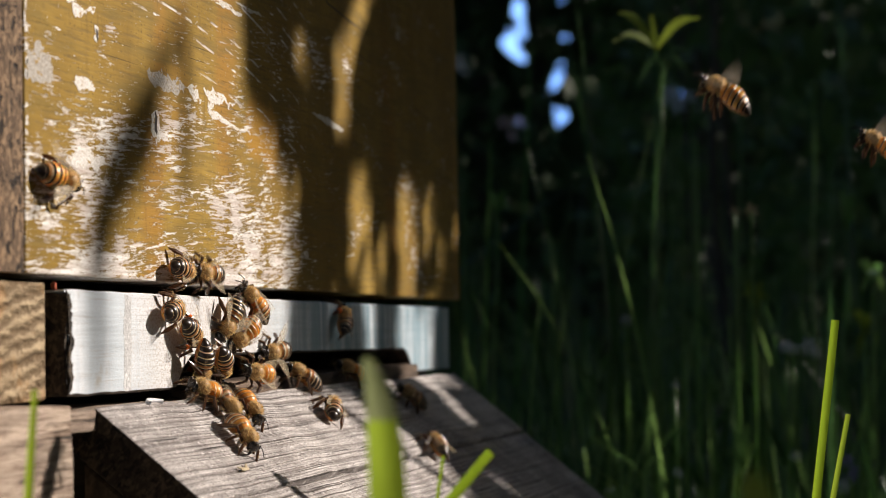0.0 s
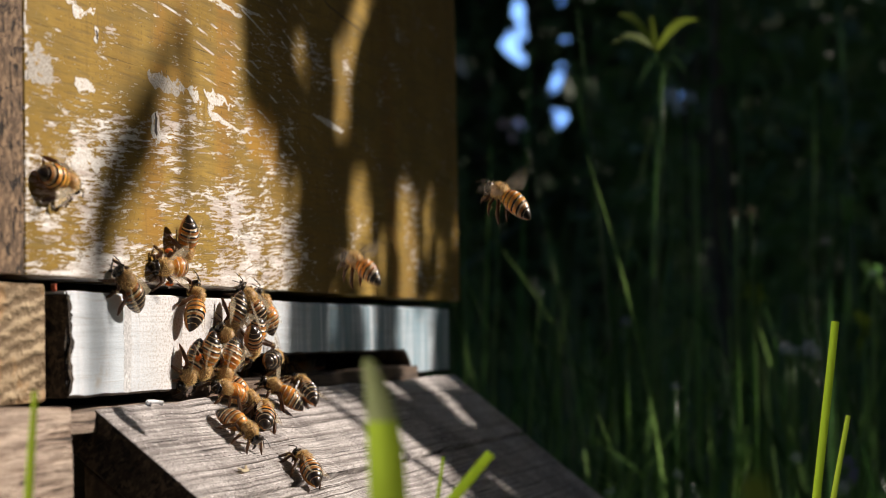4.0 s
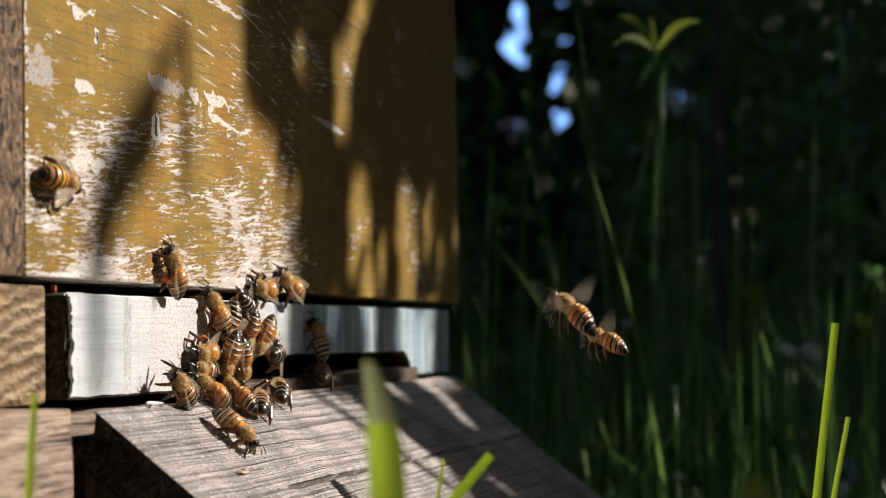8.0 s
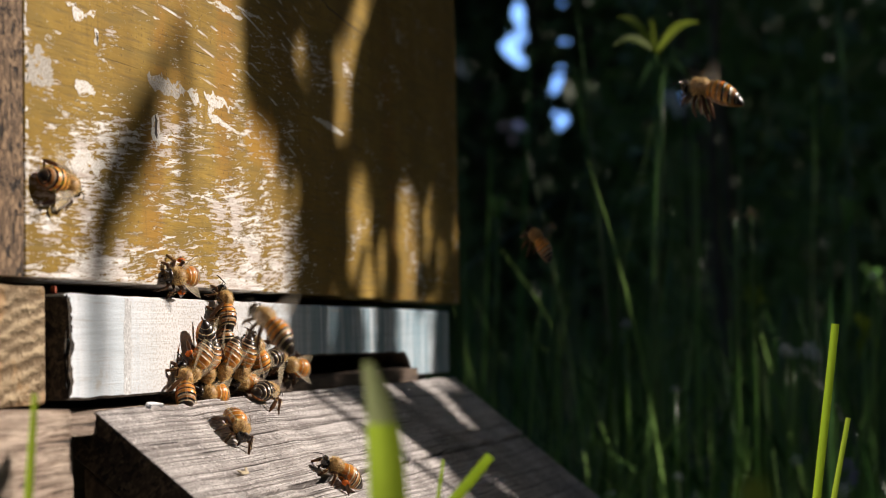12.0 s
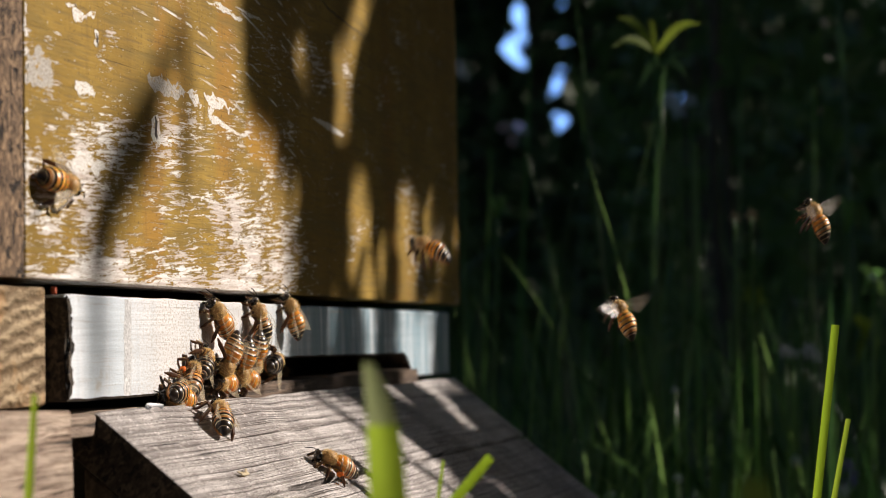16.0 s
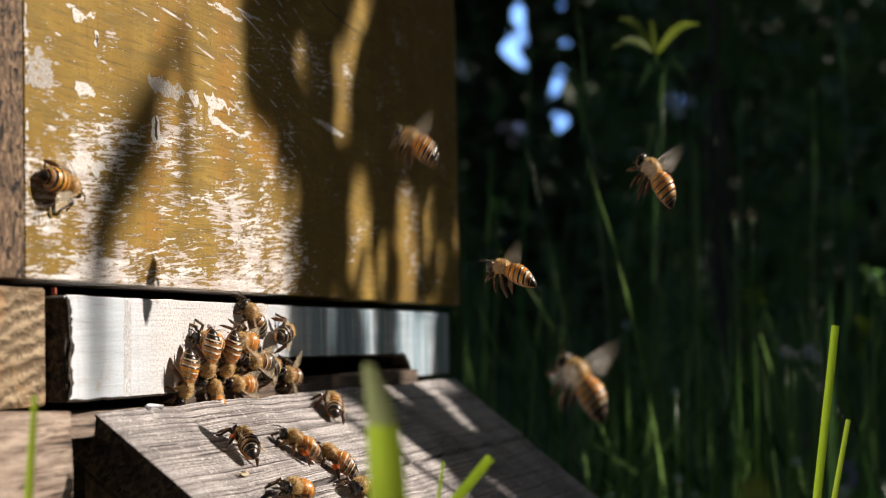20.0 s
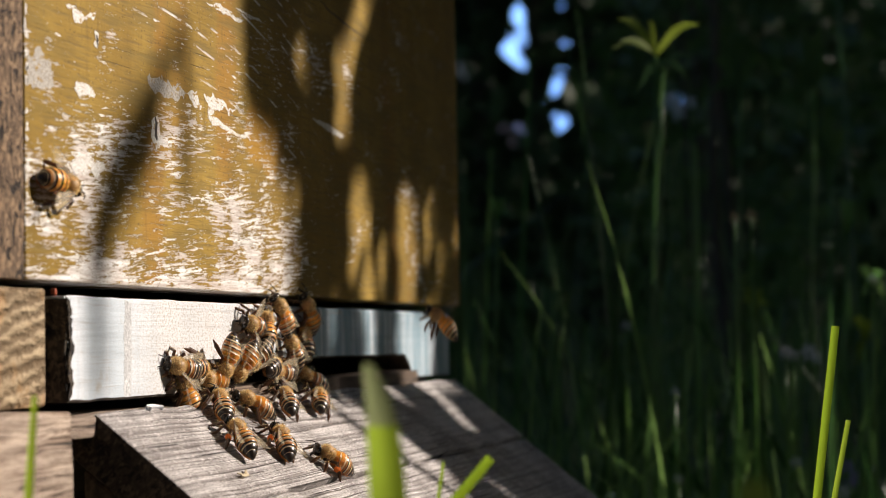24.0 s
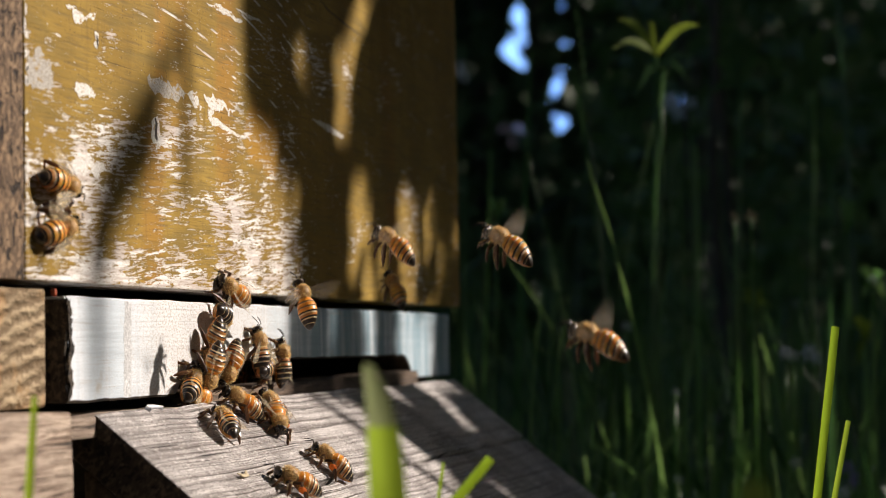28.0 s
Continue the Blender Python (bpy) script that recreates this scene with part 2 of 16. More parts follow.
def strip_paint():
    n = Nodes("white_strip_paint")
    grain = n.noise(n.space((14, 300, 420)), 1.0, 5, 0.65, 0.5)
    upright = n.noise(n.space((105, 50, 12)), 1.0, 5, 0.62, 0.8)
    dirt = n.noise(n.coord, 90.0, 5, 0.65)
    col = n.mix(n.ramp(grain, (0.28, 0.0), (0.55, 1.0)), (0.58, 0.60, 0.62), (0.79, 0.82, 0.85))
    # real paint streaks; the shade's blue is painted into the far ones
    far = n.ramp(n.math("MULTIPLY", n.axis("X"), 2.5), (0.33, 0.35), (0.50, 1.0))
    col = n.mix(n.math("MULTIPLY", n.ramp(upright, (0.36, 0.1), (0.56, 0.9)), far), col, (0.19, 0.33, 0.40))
    col = n.mix(n.ramp(dirt, (0.58, 0.0), (0.74, 0.6)), col, (0.42, 0.35, 0.25))
    speck = n.noise(n.space((900, 900, 1500)), 1.0, 4, 0.65)
    handled = n.ramp(n.math("MULTIPLY", n.axis("X"), 5.0), (0.15, 0.0), (0.30, 1.0), (0.62, 0.9), (0.85, 0.0))
    col = n.mix(n.math("MULTIPLY", handled, 0.5), col, (0.78, 0.72, 0.66))
    col = n.mix(n.math("MULTIPLY", n.ramp(speck, (0.42, 0.8), (0.49, 0.0)), n.math("ADD", n.math("MULTIPLY", handled, 0.75), 0.15)), col, (0.44, 0.38, 0.31))
    line = n.noise(n.space((30, 400, 1500)), 1.0, 4, 0.6)
    col = n.mix(n.ramp(line, (0.34, 0.5), (0.42, 0.0)), col, (0.45, 0.43, 0.40))
    n.bump(n.math("ADD", n.math("ADD", grain, n.math("MULTIPLY", speck, 0.5)), n.math("MULTIPLY", dirt, 0.5)), 0.5, 0.0006)
    return n.done(col, 0.6)


OCHRE, WHITE = board_paint(), strip_paint()
GREY_WOOD = ridged_wood()
PALE_WOOD = wood("pale_weathered_wood", (0.60, 0.47, 0.36), (0.22, 0.14, 0.09), grain=(30, 330, 420), bump=1.0, crack=0.40)
BROWN_WOOD = sawn_wood()
# dark end grain; also used to put shade on other faces
END_SHADE_WOOD = mottled("end_grain_and_shade", (0.105, 0.078, 0.050), (0.028, 0.020, 0.013), (0.006, 0.004, 0.003), 420.0, 0.9)
SIDE_WOOD = mottled("rough_side_wood", (0.31, 0.20, 0.11), (0.10, 0.062, 0.034), (0.015, 0.009, 0.005), 360.0, 0.8)
# wood darkened in colour to hold the shade inside and under the hive
SHADE_WOOD = wood("shade_dark_wood", (0.12, 0.085, 0.05), (0.05, 0.035, 0.02), bump=0.5)


def flaked(name, light, dark):
    """Undercoat with crumbs of ochre still sticking to it."""
    n = Nodes(name)
    a, b = n.noise(n.space((260, 400, 700)), 1.0, 5, 0.7), n.noise(n.coord, 1500.0, 3, 0.6)
    col = n.mix(n.ramp(b, (0.38, 0.0), (0.6, 1.0)), dark, light)
    col = n.mix(n.ramp(a, (0.56, 0.0), (0.60, 1.0)), col, (0.33, 0.20, 0.03))
    n.bump(a, 0.5, 0.0004)
    return n.done(col, 0.75)


FLAKE = flaked("white_undercoat", (0.84, 0.81, 0.76), (0.52, 0.48, 0.42))
BARE = flaked("bare_grey_patch", (0.52, 0.48, 0.42), (0.25, 0.22, 0.18))
KNOT = plain("dark_knot", (0.035, 0.022, 0.012), 0.7, 0.3, 1500.0)
GROUND = plain("dark_soil", (0.028, 0.025, 0.016), 0.95, 0.4, 30.0)
# grass and weed greens: sun and shade are put into the colours
BLADE = leafy("sunlit_grass", (0.42, 0.64, 0.03), (0.54, 0.72, 0.07), 0.4, 0.62)
TURF = leafy("shade_dark_grass", (0.022, 0.065, 0.016), (0.10, 0.20, 0.05), 0.30, 0.35)
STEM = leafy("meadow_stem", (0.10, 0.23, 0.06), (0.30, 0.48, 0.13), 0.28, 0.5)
WEED_LEAF = leafy("weed_leaf", (0.20, 0.28, 0.03), (0.30, 0.38, 0.05), 0.45, 0.4)
LEAF = leafy("shrub_leaf", (0.045, 0.09, 0.025), (0.09, 0.15, 0.04), 0.6, 0.04)
BUSH_LEAF = leafy("bush_leaf", (0.06, 0.12, 0.03), (0.12, 0.21, 0.05), 0.45, 0.35)
BARK = wood("bark", (0.10, 0.075, 0.05), (0.03, 0.022, 0.016), grain=(40, 40, 6), bump=1.0)


# ---------------------------------------------------------------- mesh helpers
def mesh_of(bm, name, material):
    data = bpy.data.meshes.new(name)
    bm.to_mesh(data)
    bm.free()
    for m in material if isinstance(material, (list, tuple)) else [material]:
        data.materials.append(m)
    return data


def part(name, bm, material, parent=None, label="", at=None, smooth=False):
    """Links a bmesh as one mesh object under a thing or a part."""
    data = bm if isinstance(bm, bpy.types.Mesh) else mesh_of(bm, name, material)
    if smooth:
        data.polygons.foreach_set("use_smooth", [True] * len(data.polygons))
    ob = new(name, data)
    ob.parent = parent
    if at is not None:
        ob.matrix_basis = at
    return tagged(ob, label)


def empty(name, label, category, group="", kind="", at=None):
    ob = new(name)
    ob.empty_display_size = 0.01
    if at is not None:
        ob.matrix_basis = at
    return tagged(ob, label, category, group, kind)


def block(lo, hi, rough=0.0006, cuts=6, bevel=0.0008, seed=1, along=0):
    """A sawn plank from corner lo to corner hi, its edges worn and uneven."""
    bm = bmesh.new()
    lo, hi = Vector(lo), Vector(hi)
    bmesh.ops.create_cube(bm, size=1.0, matrix=Matrix.Translation((lo + hi) / 2) @ Matrix.Diagonal((*(hi - lo), 1)))
    if bevel:
        bmesh.ops.bevel(bm, geom=list(bm.edges), offset=bevel, segments=2, profile=0.5, affect="EDGES")
    if cuts:
        edges = [e for e in bm.edges if abs((e.verts[0].co - e.verts[1].co)[along]) > 3 * bevel + 1e-6]
        bmesh.ops.subdivide_edges(bm, edges=edges, cuts=cuts)
    for v in bm.verts:
        d = noise.noise_vector(v.co * 60 + Vector((seed * 7.1, 0, 0)))
        v.co += d * rough
    return bm


def blob(outline, depth, seed=0, rough=1.0):
    """A thin flake with a torn outline: points (x, z) round it, standing proud of the plane y = 0 by depth."""
    bm = bmesh.new()
    ring = []
    n = len(outline)
    for i in range(n):
        a, b = Vector(outline[i]), Vector(outline[(i + 1) % n])
        steps = max(2, int((b - a).length / 0.0009))
        for k in range(steps):
            p = a.lerp(b, k / steps)
            d = noise.noise_vector(Vector((p.x * 900, p.y * 900, seed * 3.7)))
            e = noise.noise_vector(Vector((p.x * 250, p.y * 250, seed * 5.7)))
            p = p + Vector((d.x, d.y)) * 0.0013 * rough + Vector((e.x, e.y)) * 0.0020 * rough
            ring.append(bm.verts.new((p.x, -depth, p.y)))
    base = [bm.verts.new((v.co.x, 0.0, v.co.z)) for v in ring]
    bm.faces.new(ring)
    for i in range(len(ring)):
        j = (i + 1) % len(ring)
        bm.faces.new((ring[i], base[i], base[j], ring[j]))
    bmesh.ops.recalc_face_normals(bm, faces=bm.faces)
    return bm


def strip_verts(verts, faces, root, height, width, lean, twist, curl, steps=5, fold=0.25, tip=0.05):
    """Adds one grass blade: a folded ribbon that narrows and arches over."""
    side = Vector((math.cos(twist), math.sin(twist), 0))
    out = Vector((math.cos(lean), math.sin(lean), 0))
    front = side.cross(Vector((0, 0, 1)))
    start = len(verts)
    for i in range(steps + 1):
        s = i / steps
        up = Vector((0, 0, height * (s - 0.35 * curl * s * s * s)))
        p = root + up + out * (height * curl * s * s)
        w = width * 0.5 * max(tip, (1 - s ** 2.2)) * (0.55 + 0.9 * min(1, s * 3) * 0.5)
        verts += [p - side * w, p + front * w * fold, p + side * w]
        if i:
            a = start + 3 * (i - 1)
            faces += [(a, a + 1, a + 4, a + 3), (a + 1, a + 2, a + 5, a + 4)]


def soft_mesh(name, verts, faces, material):
    data = bpy.data.meshes.new(name)
    data.from_pydata([tuple(v) for v in verts], [], faces)
    data.materials.append(material)
    data.polygons.foreach_set("use_smooth", [True] * len(faces))
    return data


# ---------------------------------------------------------------- ground
ground_bm = bmesh.new()
bmesh.ops.create_grid(ground_bm, x_segments=60, y_segments=60, size=150)
for v in ground_bm.verts:
    v.co.z = -0.26 + 0.02 * noise.noise(v.co * 0.7)
ground = part("ground", ground_bm, GROUND, None, "dark soil under tall meadow grass")
tagged(ground, category="ground", kind="structure")


# ---------------------------------------------------------------- the beehive
hive = empty("beehive", "old wooden beehive with worn ochre paint and a white entrance strip", "beehive")

board_bm = block((-0.0210, 0.0, 0.0286), (0.3865, 0.020, 0.300), 0.00003, 40, 0.0004, 2)
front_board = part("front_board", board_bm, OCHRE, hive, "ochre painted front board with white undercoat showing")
part("side_wall", block((-0.0450, 0.0002, 0.0285), (-0.0211, 0.40, 0.300), 0.00015, 40, 0.0003, 3, 2), SIDE_WOOD, hive, "rough bare brown side wall")
part("inner_frame", block((-0.0210, 0.0204, 0.0285), (-0.002, 0.0400, 0.300), 0.0, 0, 0.001, 3), SHADE_WOOD, hive)
part("far_side_wall", block((0.366, 0.0202, 0.0285), (0.3855, 0.40, 0.300), 0.0004, 6, 0.001, 4, 1), SIDE_WOOD, hive)
part("rear_wall", block((-0.002, 0.380, 0.0285), (0.366, 0.3995, 0.300), 0.0004, 6, 0.001, 5), SIDE_WOOD, hive)
part("lid", block((-0.035, -0.012, 0.3005), (0.400, 0.415, 0.322), 0.0004, 6, 0.001, 6), GREY_WOOD, hive)

# the white strip with the flight slot cut into its lower edge
SLOT_A, SLOT_B, SLOT_TOP = 0.070, 0.308, 0.0085


def entrance_strip():
    low, high = [], []
    n = 120
    for i in range(n + 1):
        x = 0.001 + (0.3665 - 0.001) * i / n
        if x < SLOT_A or x > SLOT_B:
            z = -0.0004
        else:
            e = min(x - SLOT_A, SLOT_B - x)
            z = SLOT_TOP * min(1.0, (e / 0.010) ** 0.6)
        z += 0.0004 * noise.noise(Vector((x * 120, 1.0, 0)))
        top = 0.0253 + 0.0003 * noise.noise(Vector((x * 70, 5.0, 0)))
        low.append((x, z))
        high.append((x, top))
    bm = bmesh.new()
    rows = []
    for (x, z), (_, top) in zip(low, high):
        ragged = 0.0006 * noise.noise(Vector((z * 400, x * 30, 2.0))) if x < 0.002 else 0.0
        rows.append([bm.verts.new((x + ragged, y, k)) for y, k in ((0.0006, z), (0.0, z + 0.0006), (0.0, top - 0.0006), (0.0006, top), (0.014, top), (0.014, z))])
    for a, b in zip(rows, rows[1:]):
        for i in range(6):
            j = (i + 1) % 6
            bm.faces.new((a[i], b[i], b[j], a[j]))
    bm.faces.new(rows[0])
    bm.faces.new(rows[-1][::-1])
    bmesh.ops.recalc_face_normals(bm, faces=bm.faces)
    for f in bm.faces:
        f.normal_update()
        if f.normal.z < -0.5 or abs(f.normal.x) > 0.35 or f.normal.y > 0.5:
            f.material_index = 1
    return bm


part("entrance_strip", entrance_strip(), (WHITE, END_SHADE_WOOD), hive, "white painted entrance strip with a flight slot")
part("strip_end", block((-0.0006, -0.0003, -0.0002), (0.0012, 0.0060, 0.0243), 0.0009, 26, 0.0003, 8, 2), END_SHADE_WOOD, hive, "dark rough end grain")
part("splintered_edge", blob([(-0.0004, 0.0004), (0.0012, 0.0010), (0.0022, 0.0035), (0.0010, 0.0080), (0.0020, 0.0120), (0.0009, 0.0155), (0.0017, 0.0190), (0.0008, 0.0232), (-0.0004, 0.0240)], 0.0005, 75, 0.8), END_SHADE_WOOD, hive, "dark splintered end of the strip", at=pose(0, -0.0004, 0))
part("floor_runner", block((-0.080, 0.0030, -0.0012), (-0.0039, 0.05, 0.0272), 0.0004, 14, 0.0012, 9), BROWN_WOOD, hive, "brown sawn floor runner")
# floor coloured dark to put the shade into the gap below the strip
part("floor_board", block((-0.070, 0.0145, -0.0150), (0.386, 0.40, -0.0046), 0.0003, 12, 0.0008, 10), END_SHADE_WOOD, hive)
# dark sheet added inside, standing in for the shade behind the slot
part("inner_shade", block((0.0015, 0.060, -0.004), (0.366, 0.066, 0.0275), 0.0, 0, 0.0003, 11), SHADE_WOOD, hive)
part("strip_cap", block((-0.0002, 0.0003, 0.02455), (0.0007, 0.0062, 0.0252), 0.0001, 4, 0.0002, 18), WHITE, hive)
# coloured dark so the shade within the slot is in the wood
part("far_runner", block((0.3668, 0.0148, -0.0044), (0.3850, 0.40, 0.0275), 0.0004, 6, 0.001, 19), END_SHADE_WOOD, hive)
part("base_rail", block((-0.0215, -0.0058, -0.0084), (0.120, 0.0142, -0.0034), 0.0007, 40, 0.0006, 12), PALE_WOOD, hive, "pale weathered base rail")
lip_bm = block((0.0745, -0.0006, -0.0060), (0.3150, 0.0140, 0.0005), 0.0004, 40, 0.0006, 27)
for v in lip_bm.verts:
    v.co.z += 0.0024 * max(0.0, v.co.x - 0.0745) / 0.24 if v.co.z > -0.003 else 0.0
part("threshold", lip_bm, wood("threshold_wood", (0.22, 0.15, 0.10), (0.06, 0.04, 0.026), grain=(30, 330, 420), bump=1.0), hive, "pale wooden threshold below the flight slot")
part("base_rail", block((0.121, -0.0012, -0.0118), (0.362, 0.0142, -0.0063), 0.0004, 20, 0.0006, 12), PALE_WOOD, hive)
part("base_post", block((-0.1400, -0.0120, -0.255), (-0.0222, 0.060, -0.0014), 0.0007, 50, 0.0007, 13, 2), PALE_WOOD, hive, "pale weathered base timber")
part("base_post", block((0.345, 0.004, -0.255), (0.362, 0.060, -0.0152), 0.0005, 10, 0.0008, 14, 2), PALE_WOOD, hive)
# dark backing added so the gap beside the post shows as shade
part("inner_board", block((-0.0215, 0.062, -0.250), (0.344, 0.070, -0.0155), 0.0, 0, 0.0005, 18), SHADE_WOOD, hive)
part("rear_post", block((-0.02, 0.33, -0.255), (0.02, 0.37, -0.0152), 0.0, 0, 0.001, 16), PALE_WOOD, hive)
part("rear_post", block((0.34, 0.33, -0.255), (0.38, 0.37, -0.0152), 0.0, 0, 0.001, 17), PALE_WOOD, hive)

# ---------------------------------------------------------------- the landing ramp
ramp = empty("landing_ramp", "grey weathered sloping landing ramp of two boards below the entrance", "landing board")
SLOPE = Vector((0, -0.7729, -0.6346))
PROUD = Vector((0, -0.6346, 0.7729))
RAMP_TOP = Vector((0.0, -0.0040, -0.0016))
ramp_pose = Matrix.Translation(RAMP_TOP) @ Matrix((Vector((1, 0, 0)), SLOPE * -1, PROUD)).transposed().to_4x4()


def ramp_board(a, b, x0, x1, skew, seed):
    bm = block((x0, -b, -0.012), (x1, -a, 0.0), 0.0006, 90, 0.0007, seed)
    for v in bm.verts:
        v.co.y -= skew * max(0.0, 1 - v.co.x / 0.34) * (1 if v.co.y > -a - 0.005 and a < 0.01 else 0)
        v.co.z += 0.0004 * noise.noise(Vector((v.co.x * 25, v.co.y * 60, seed)))
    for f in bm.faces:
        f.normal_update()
        # ends turned from the sun get the dark colour as their shade
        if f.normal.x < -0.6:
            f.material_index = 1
    return bm


part("ramp_board", ramp_board(0.0, 0.0369, 0.0035, 0.3585, 0.0018, 21), (GREY_WOOD, END_SHADE_WOOD), ramp, at=ramp_pose)
part("ramp_board", ramp_board(0.0383, 0.096, 0.0032, 0.3570, 0.0, 22), (GREY_WOOD, END_SHADE_WOOD), ramp, at=ramp_pose)


def wedge(x0, x1, seed):
    bm = bmesh.new()
    back_y, low = -0.012, -0.085
    p0 = RAMP_TOP + SLOPE * 0.008 - PROUD * 0.0125
    p1 = RAMP_TOP + SLOPE * 0.094 - PROUD * 0.0125
    prof = [(p0.y, p0.z), (p1.y, p1.z), (p1.y, low), (p0.y, low)]
    sides = [[bm.verts.new((x, y, z)) for y, z in prof] for x in (x0, x1)]
    bm.faces.new(sides[0]), bm.faces.new(sides[1][::-1])
    for i in range(4):
        j = (i + 1) % 4
        bm.faces.new((sides[0][i], sides[1][i], sides[1][j], sides[0][j]))
    bmesh.ops.recalc_face_normals(bm, faces=bm.faces)
    bmesh.ops.bevel(bm, geom=list(bm.edges), offset=0.0006, segments=1, affect="EDGES")
    return bm


# side panels: the shade on them is put into the wood colour
part("side_panel", wedge(0.0042, 0.015, 1), SHADE_WOOD, ramp, "triangular side panel coloured dark for its shade")
part("side_panel", wedge(0.342, 0.354, 2), SHADE_WOOD, ramp)
part("ramp_leg", block((0.0030, -0.072, -0.258), (0.0138, -0.050, -0.0855), 0.0004, 6, 0.0008, 23, 2), SHADE_WOOD, ramp)
part("ramp_leg", block((0.3425, -0.072, -0.258), (0.3535, -0.050, -0.0855), 0.0004, 6, 0.0008, 24, 2), SHADE_WOOD, ramp)

# ---------------------------------------------------------------- marks on the hive
FLAKES = [
    [(0.0498, 0.0846), (0.0543, 0.0848), (0.0661, 0.084), (0.0775, 0.0839), (0.0761, 0.081), (0.0679, 0.0801), (0.0581, 0.0808), (0.0512, 0.0817)],
    [(0.0783, 0.0835), (0.0846, 0.0839), (0.0901, 0.0806), (0.0875, 0.0791), (0.0803, 0.0815)],
    [(0.092, 0.0845), (0.1022, 0.0844), (0.1091, 0.083), (0.1209, 0.0837), (0.1081, 0.0818), (0.0989, 0.0791), (0.0936, 0.0798)],
    [(0.0936, 0.0785), (0.0989, 0.0788), (0.1089, 0.0769), (0.1279, 0.0754), (0.1304, 0.0748), (0.1111, 0.0754), (0.0975, 0.0765)]]
MORE_FLAKES = [
    [(-0.0200, 0.0812), (-0.0115, 0.0818), (-0.0065, 0.0804), (-0.0057, 0.0745), (-0.0117, 0.0731), (-0.0200, 0.074)],
    [(0.0037, 0.0767), (0.0117, 0.078), (0.0176, 0.0752), (0.0149, 0.0739), (0.0084, 0.0748)],
    [(0.0009, 0.0958), (0.0121, 0.0948), (0.0187, 0.0959), (0.0153, 0.0932), (0.0072, 0.0927)],
    [(0.0002, 0.0569), (0.0113, 0.0592), (0.023, 0.0581), (0.0264, 0.057), (0.0145, 0.0553), (0.0033, 0.0554)],
    [(0.0942, 0.111), (0.1032, 0.1122), (0.1243, 0.1103), (0.1233, 0.1093), (0.1077, 0.1099)],
    [(0.1172, 0.1131), (0.1293, 0.1134), (0.1445, 0.1122), (0.1293, 0.112)],
    [(0.1879, 0.0878), (0.2061, 0.0878), (0.2239, 0.0857), (0.2212, 0.0841), (0.206, 0.0853)]]
for i, outline in enumerate(FLAKES + MORE_FLAKES):
    part("paint_flake", blob(outline, 0.00003, i, 0.35 if i in (3, 8, 9, 10) else 1.0), BARE if i in (0, 4) else FLAKE, front_board, at=pose(0, -0.00005, 0))
# white chips down the worn outer edge of the board
chips = random.Random(14)
z = 0.047
while z < 0.145:
    h, w = chips.uniform(0.0012, 0.0034), chips.uniform(0.0007, 0.0017)
    if chips.random() < 0.8:
        part("paint_chip", blob([(-0.0206, z), (-0.0206 + w, z + 0.2 * h), (-0.0206 + 0.8 * w, z + 0.8 * h), (-0.0206, z + h)], 0.00003, 120 + z * 900, 0.3), FLAKE, front_board, at=pose(0, -0.00005, 0))
    z += h + chips.uniform(0.0004, 0.0022)


def knot(x, z, w, h):
    """A small split knot with a pale rim."""
    rim = [(x + w * 1.7 * math.cos(a * 0.524), z + h * 1.25 * math.sin(a * 0.524)) for a in range(12)]
    core = [(x + w * 0.6 * math.cos(a * 0.628), z + h * math.sin(a * 0.628)) for a in range(10)]
    ring = part("knot", blob(rim, 0.00003, 50 + x * 99), FLAKE, front_board, "split knot with a pale rim", at=pose(0, -0.00009, 0))
    part("knot_core", blob(core, 0.00003, 60 + x * 99, 0.5), KNOT, ring, at=pose(0, -0.00004, 0))


part("crack", blob([(0.1975, 0.1295), (0.2070, 0.1268), (0.2207, 0.1256), (0.2360, 0.1242), (0.2520, 0.1234), (0.2360, 0.1246), (0.2207, 0.1261), (0.2070, 0.1274)], 0.00005, 91, 0.12), KNOT, front_board, "thin dark split in the paint", at=pose(0, -0.0002, 0))
knot(0.0189, 0.0888, 0.0010, 0.0018)
knot(0.0559, 0.0702, 0.0015, 0.0032)
part("worn_paint_band", blob([(0.0338, 0.0002), (0.0382, 0.0002), (0.0386, 0.0246), (0.0342, 0.0246)], 0.00002, 71, 0.35), plain("speckled_worn_paint", (0.62, 0.62, 0.61), 0.8, 0.38, 1100.0, 0.8), hive, at=pose(0, -0.00002, 0))
ring_bm = bmesh.new()
ring_pts = [(0.0046 * math.cos(a), 0.0030 * math.sin(a)) for a in np.linspace(0.3, 2.9, 14)]
last = None
for x, y in ring_pts:
    now = [ring_bm.verts.new((x + 0.0006 * math.cos(k) * x / 0.0042, y + 0.0006 * math.cos(k) * y / 0.0042, 0.0007 * math.sin(k))) for k in np.linspace(0, 5.24, 6)]
    if last:
        for k in range(6):
            ring_bm.faces.new((last[k], last[(k + 1) % 6], now[(k + 1) % 6], now[k]))
    last = now
tagged(part("broken_ring", ring_bm, plain("white_plastic", (0.8, 0.8, 0.82), 0.4, 0.05), None, "broken white plastic ring lying at the ramp's edge", at=pose(0.0385, -0.0076, -0.0032, 14, 0, 0), smooth=True), category="ring")
tagged(part("wax_crumb", blob([(-0.001, 0), (0.0, 0.0012), (0.0012, 0.0008), (0.0011, -0.0004), (0, -0.0006)], 0.0012, 80), plain("red_wax", (0.40, 0.08, 0.03), 0.5), None, "red brown crumb of bee glue on the strip", at=pose(0.0003, 0.0040, 0.0249, 0, 0, 0)), category="crumb")

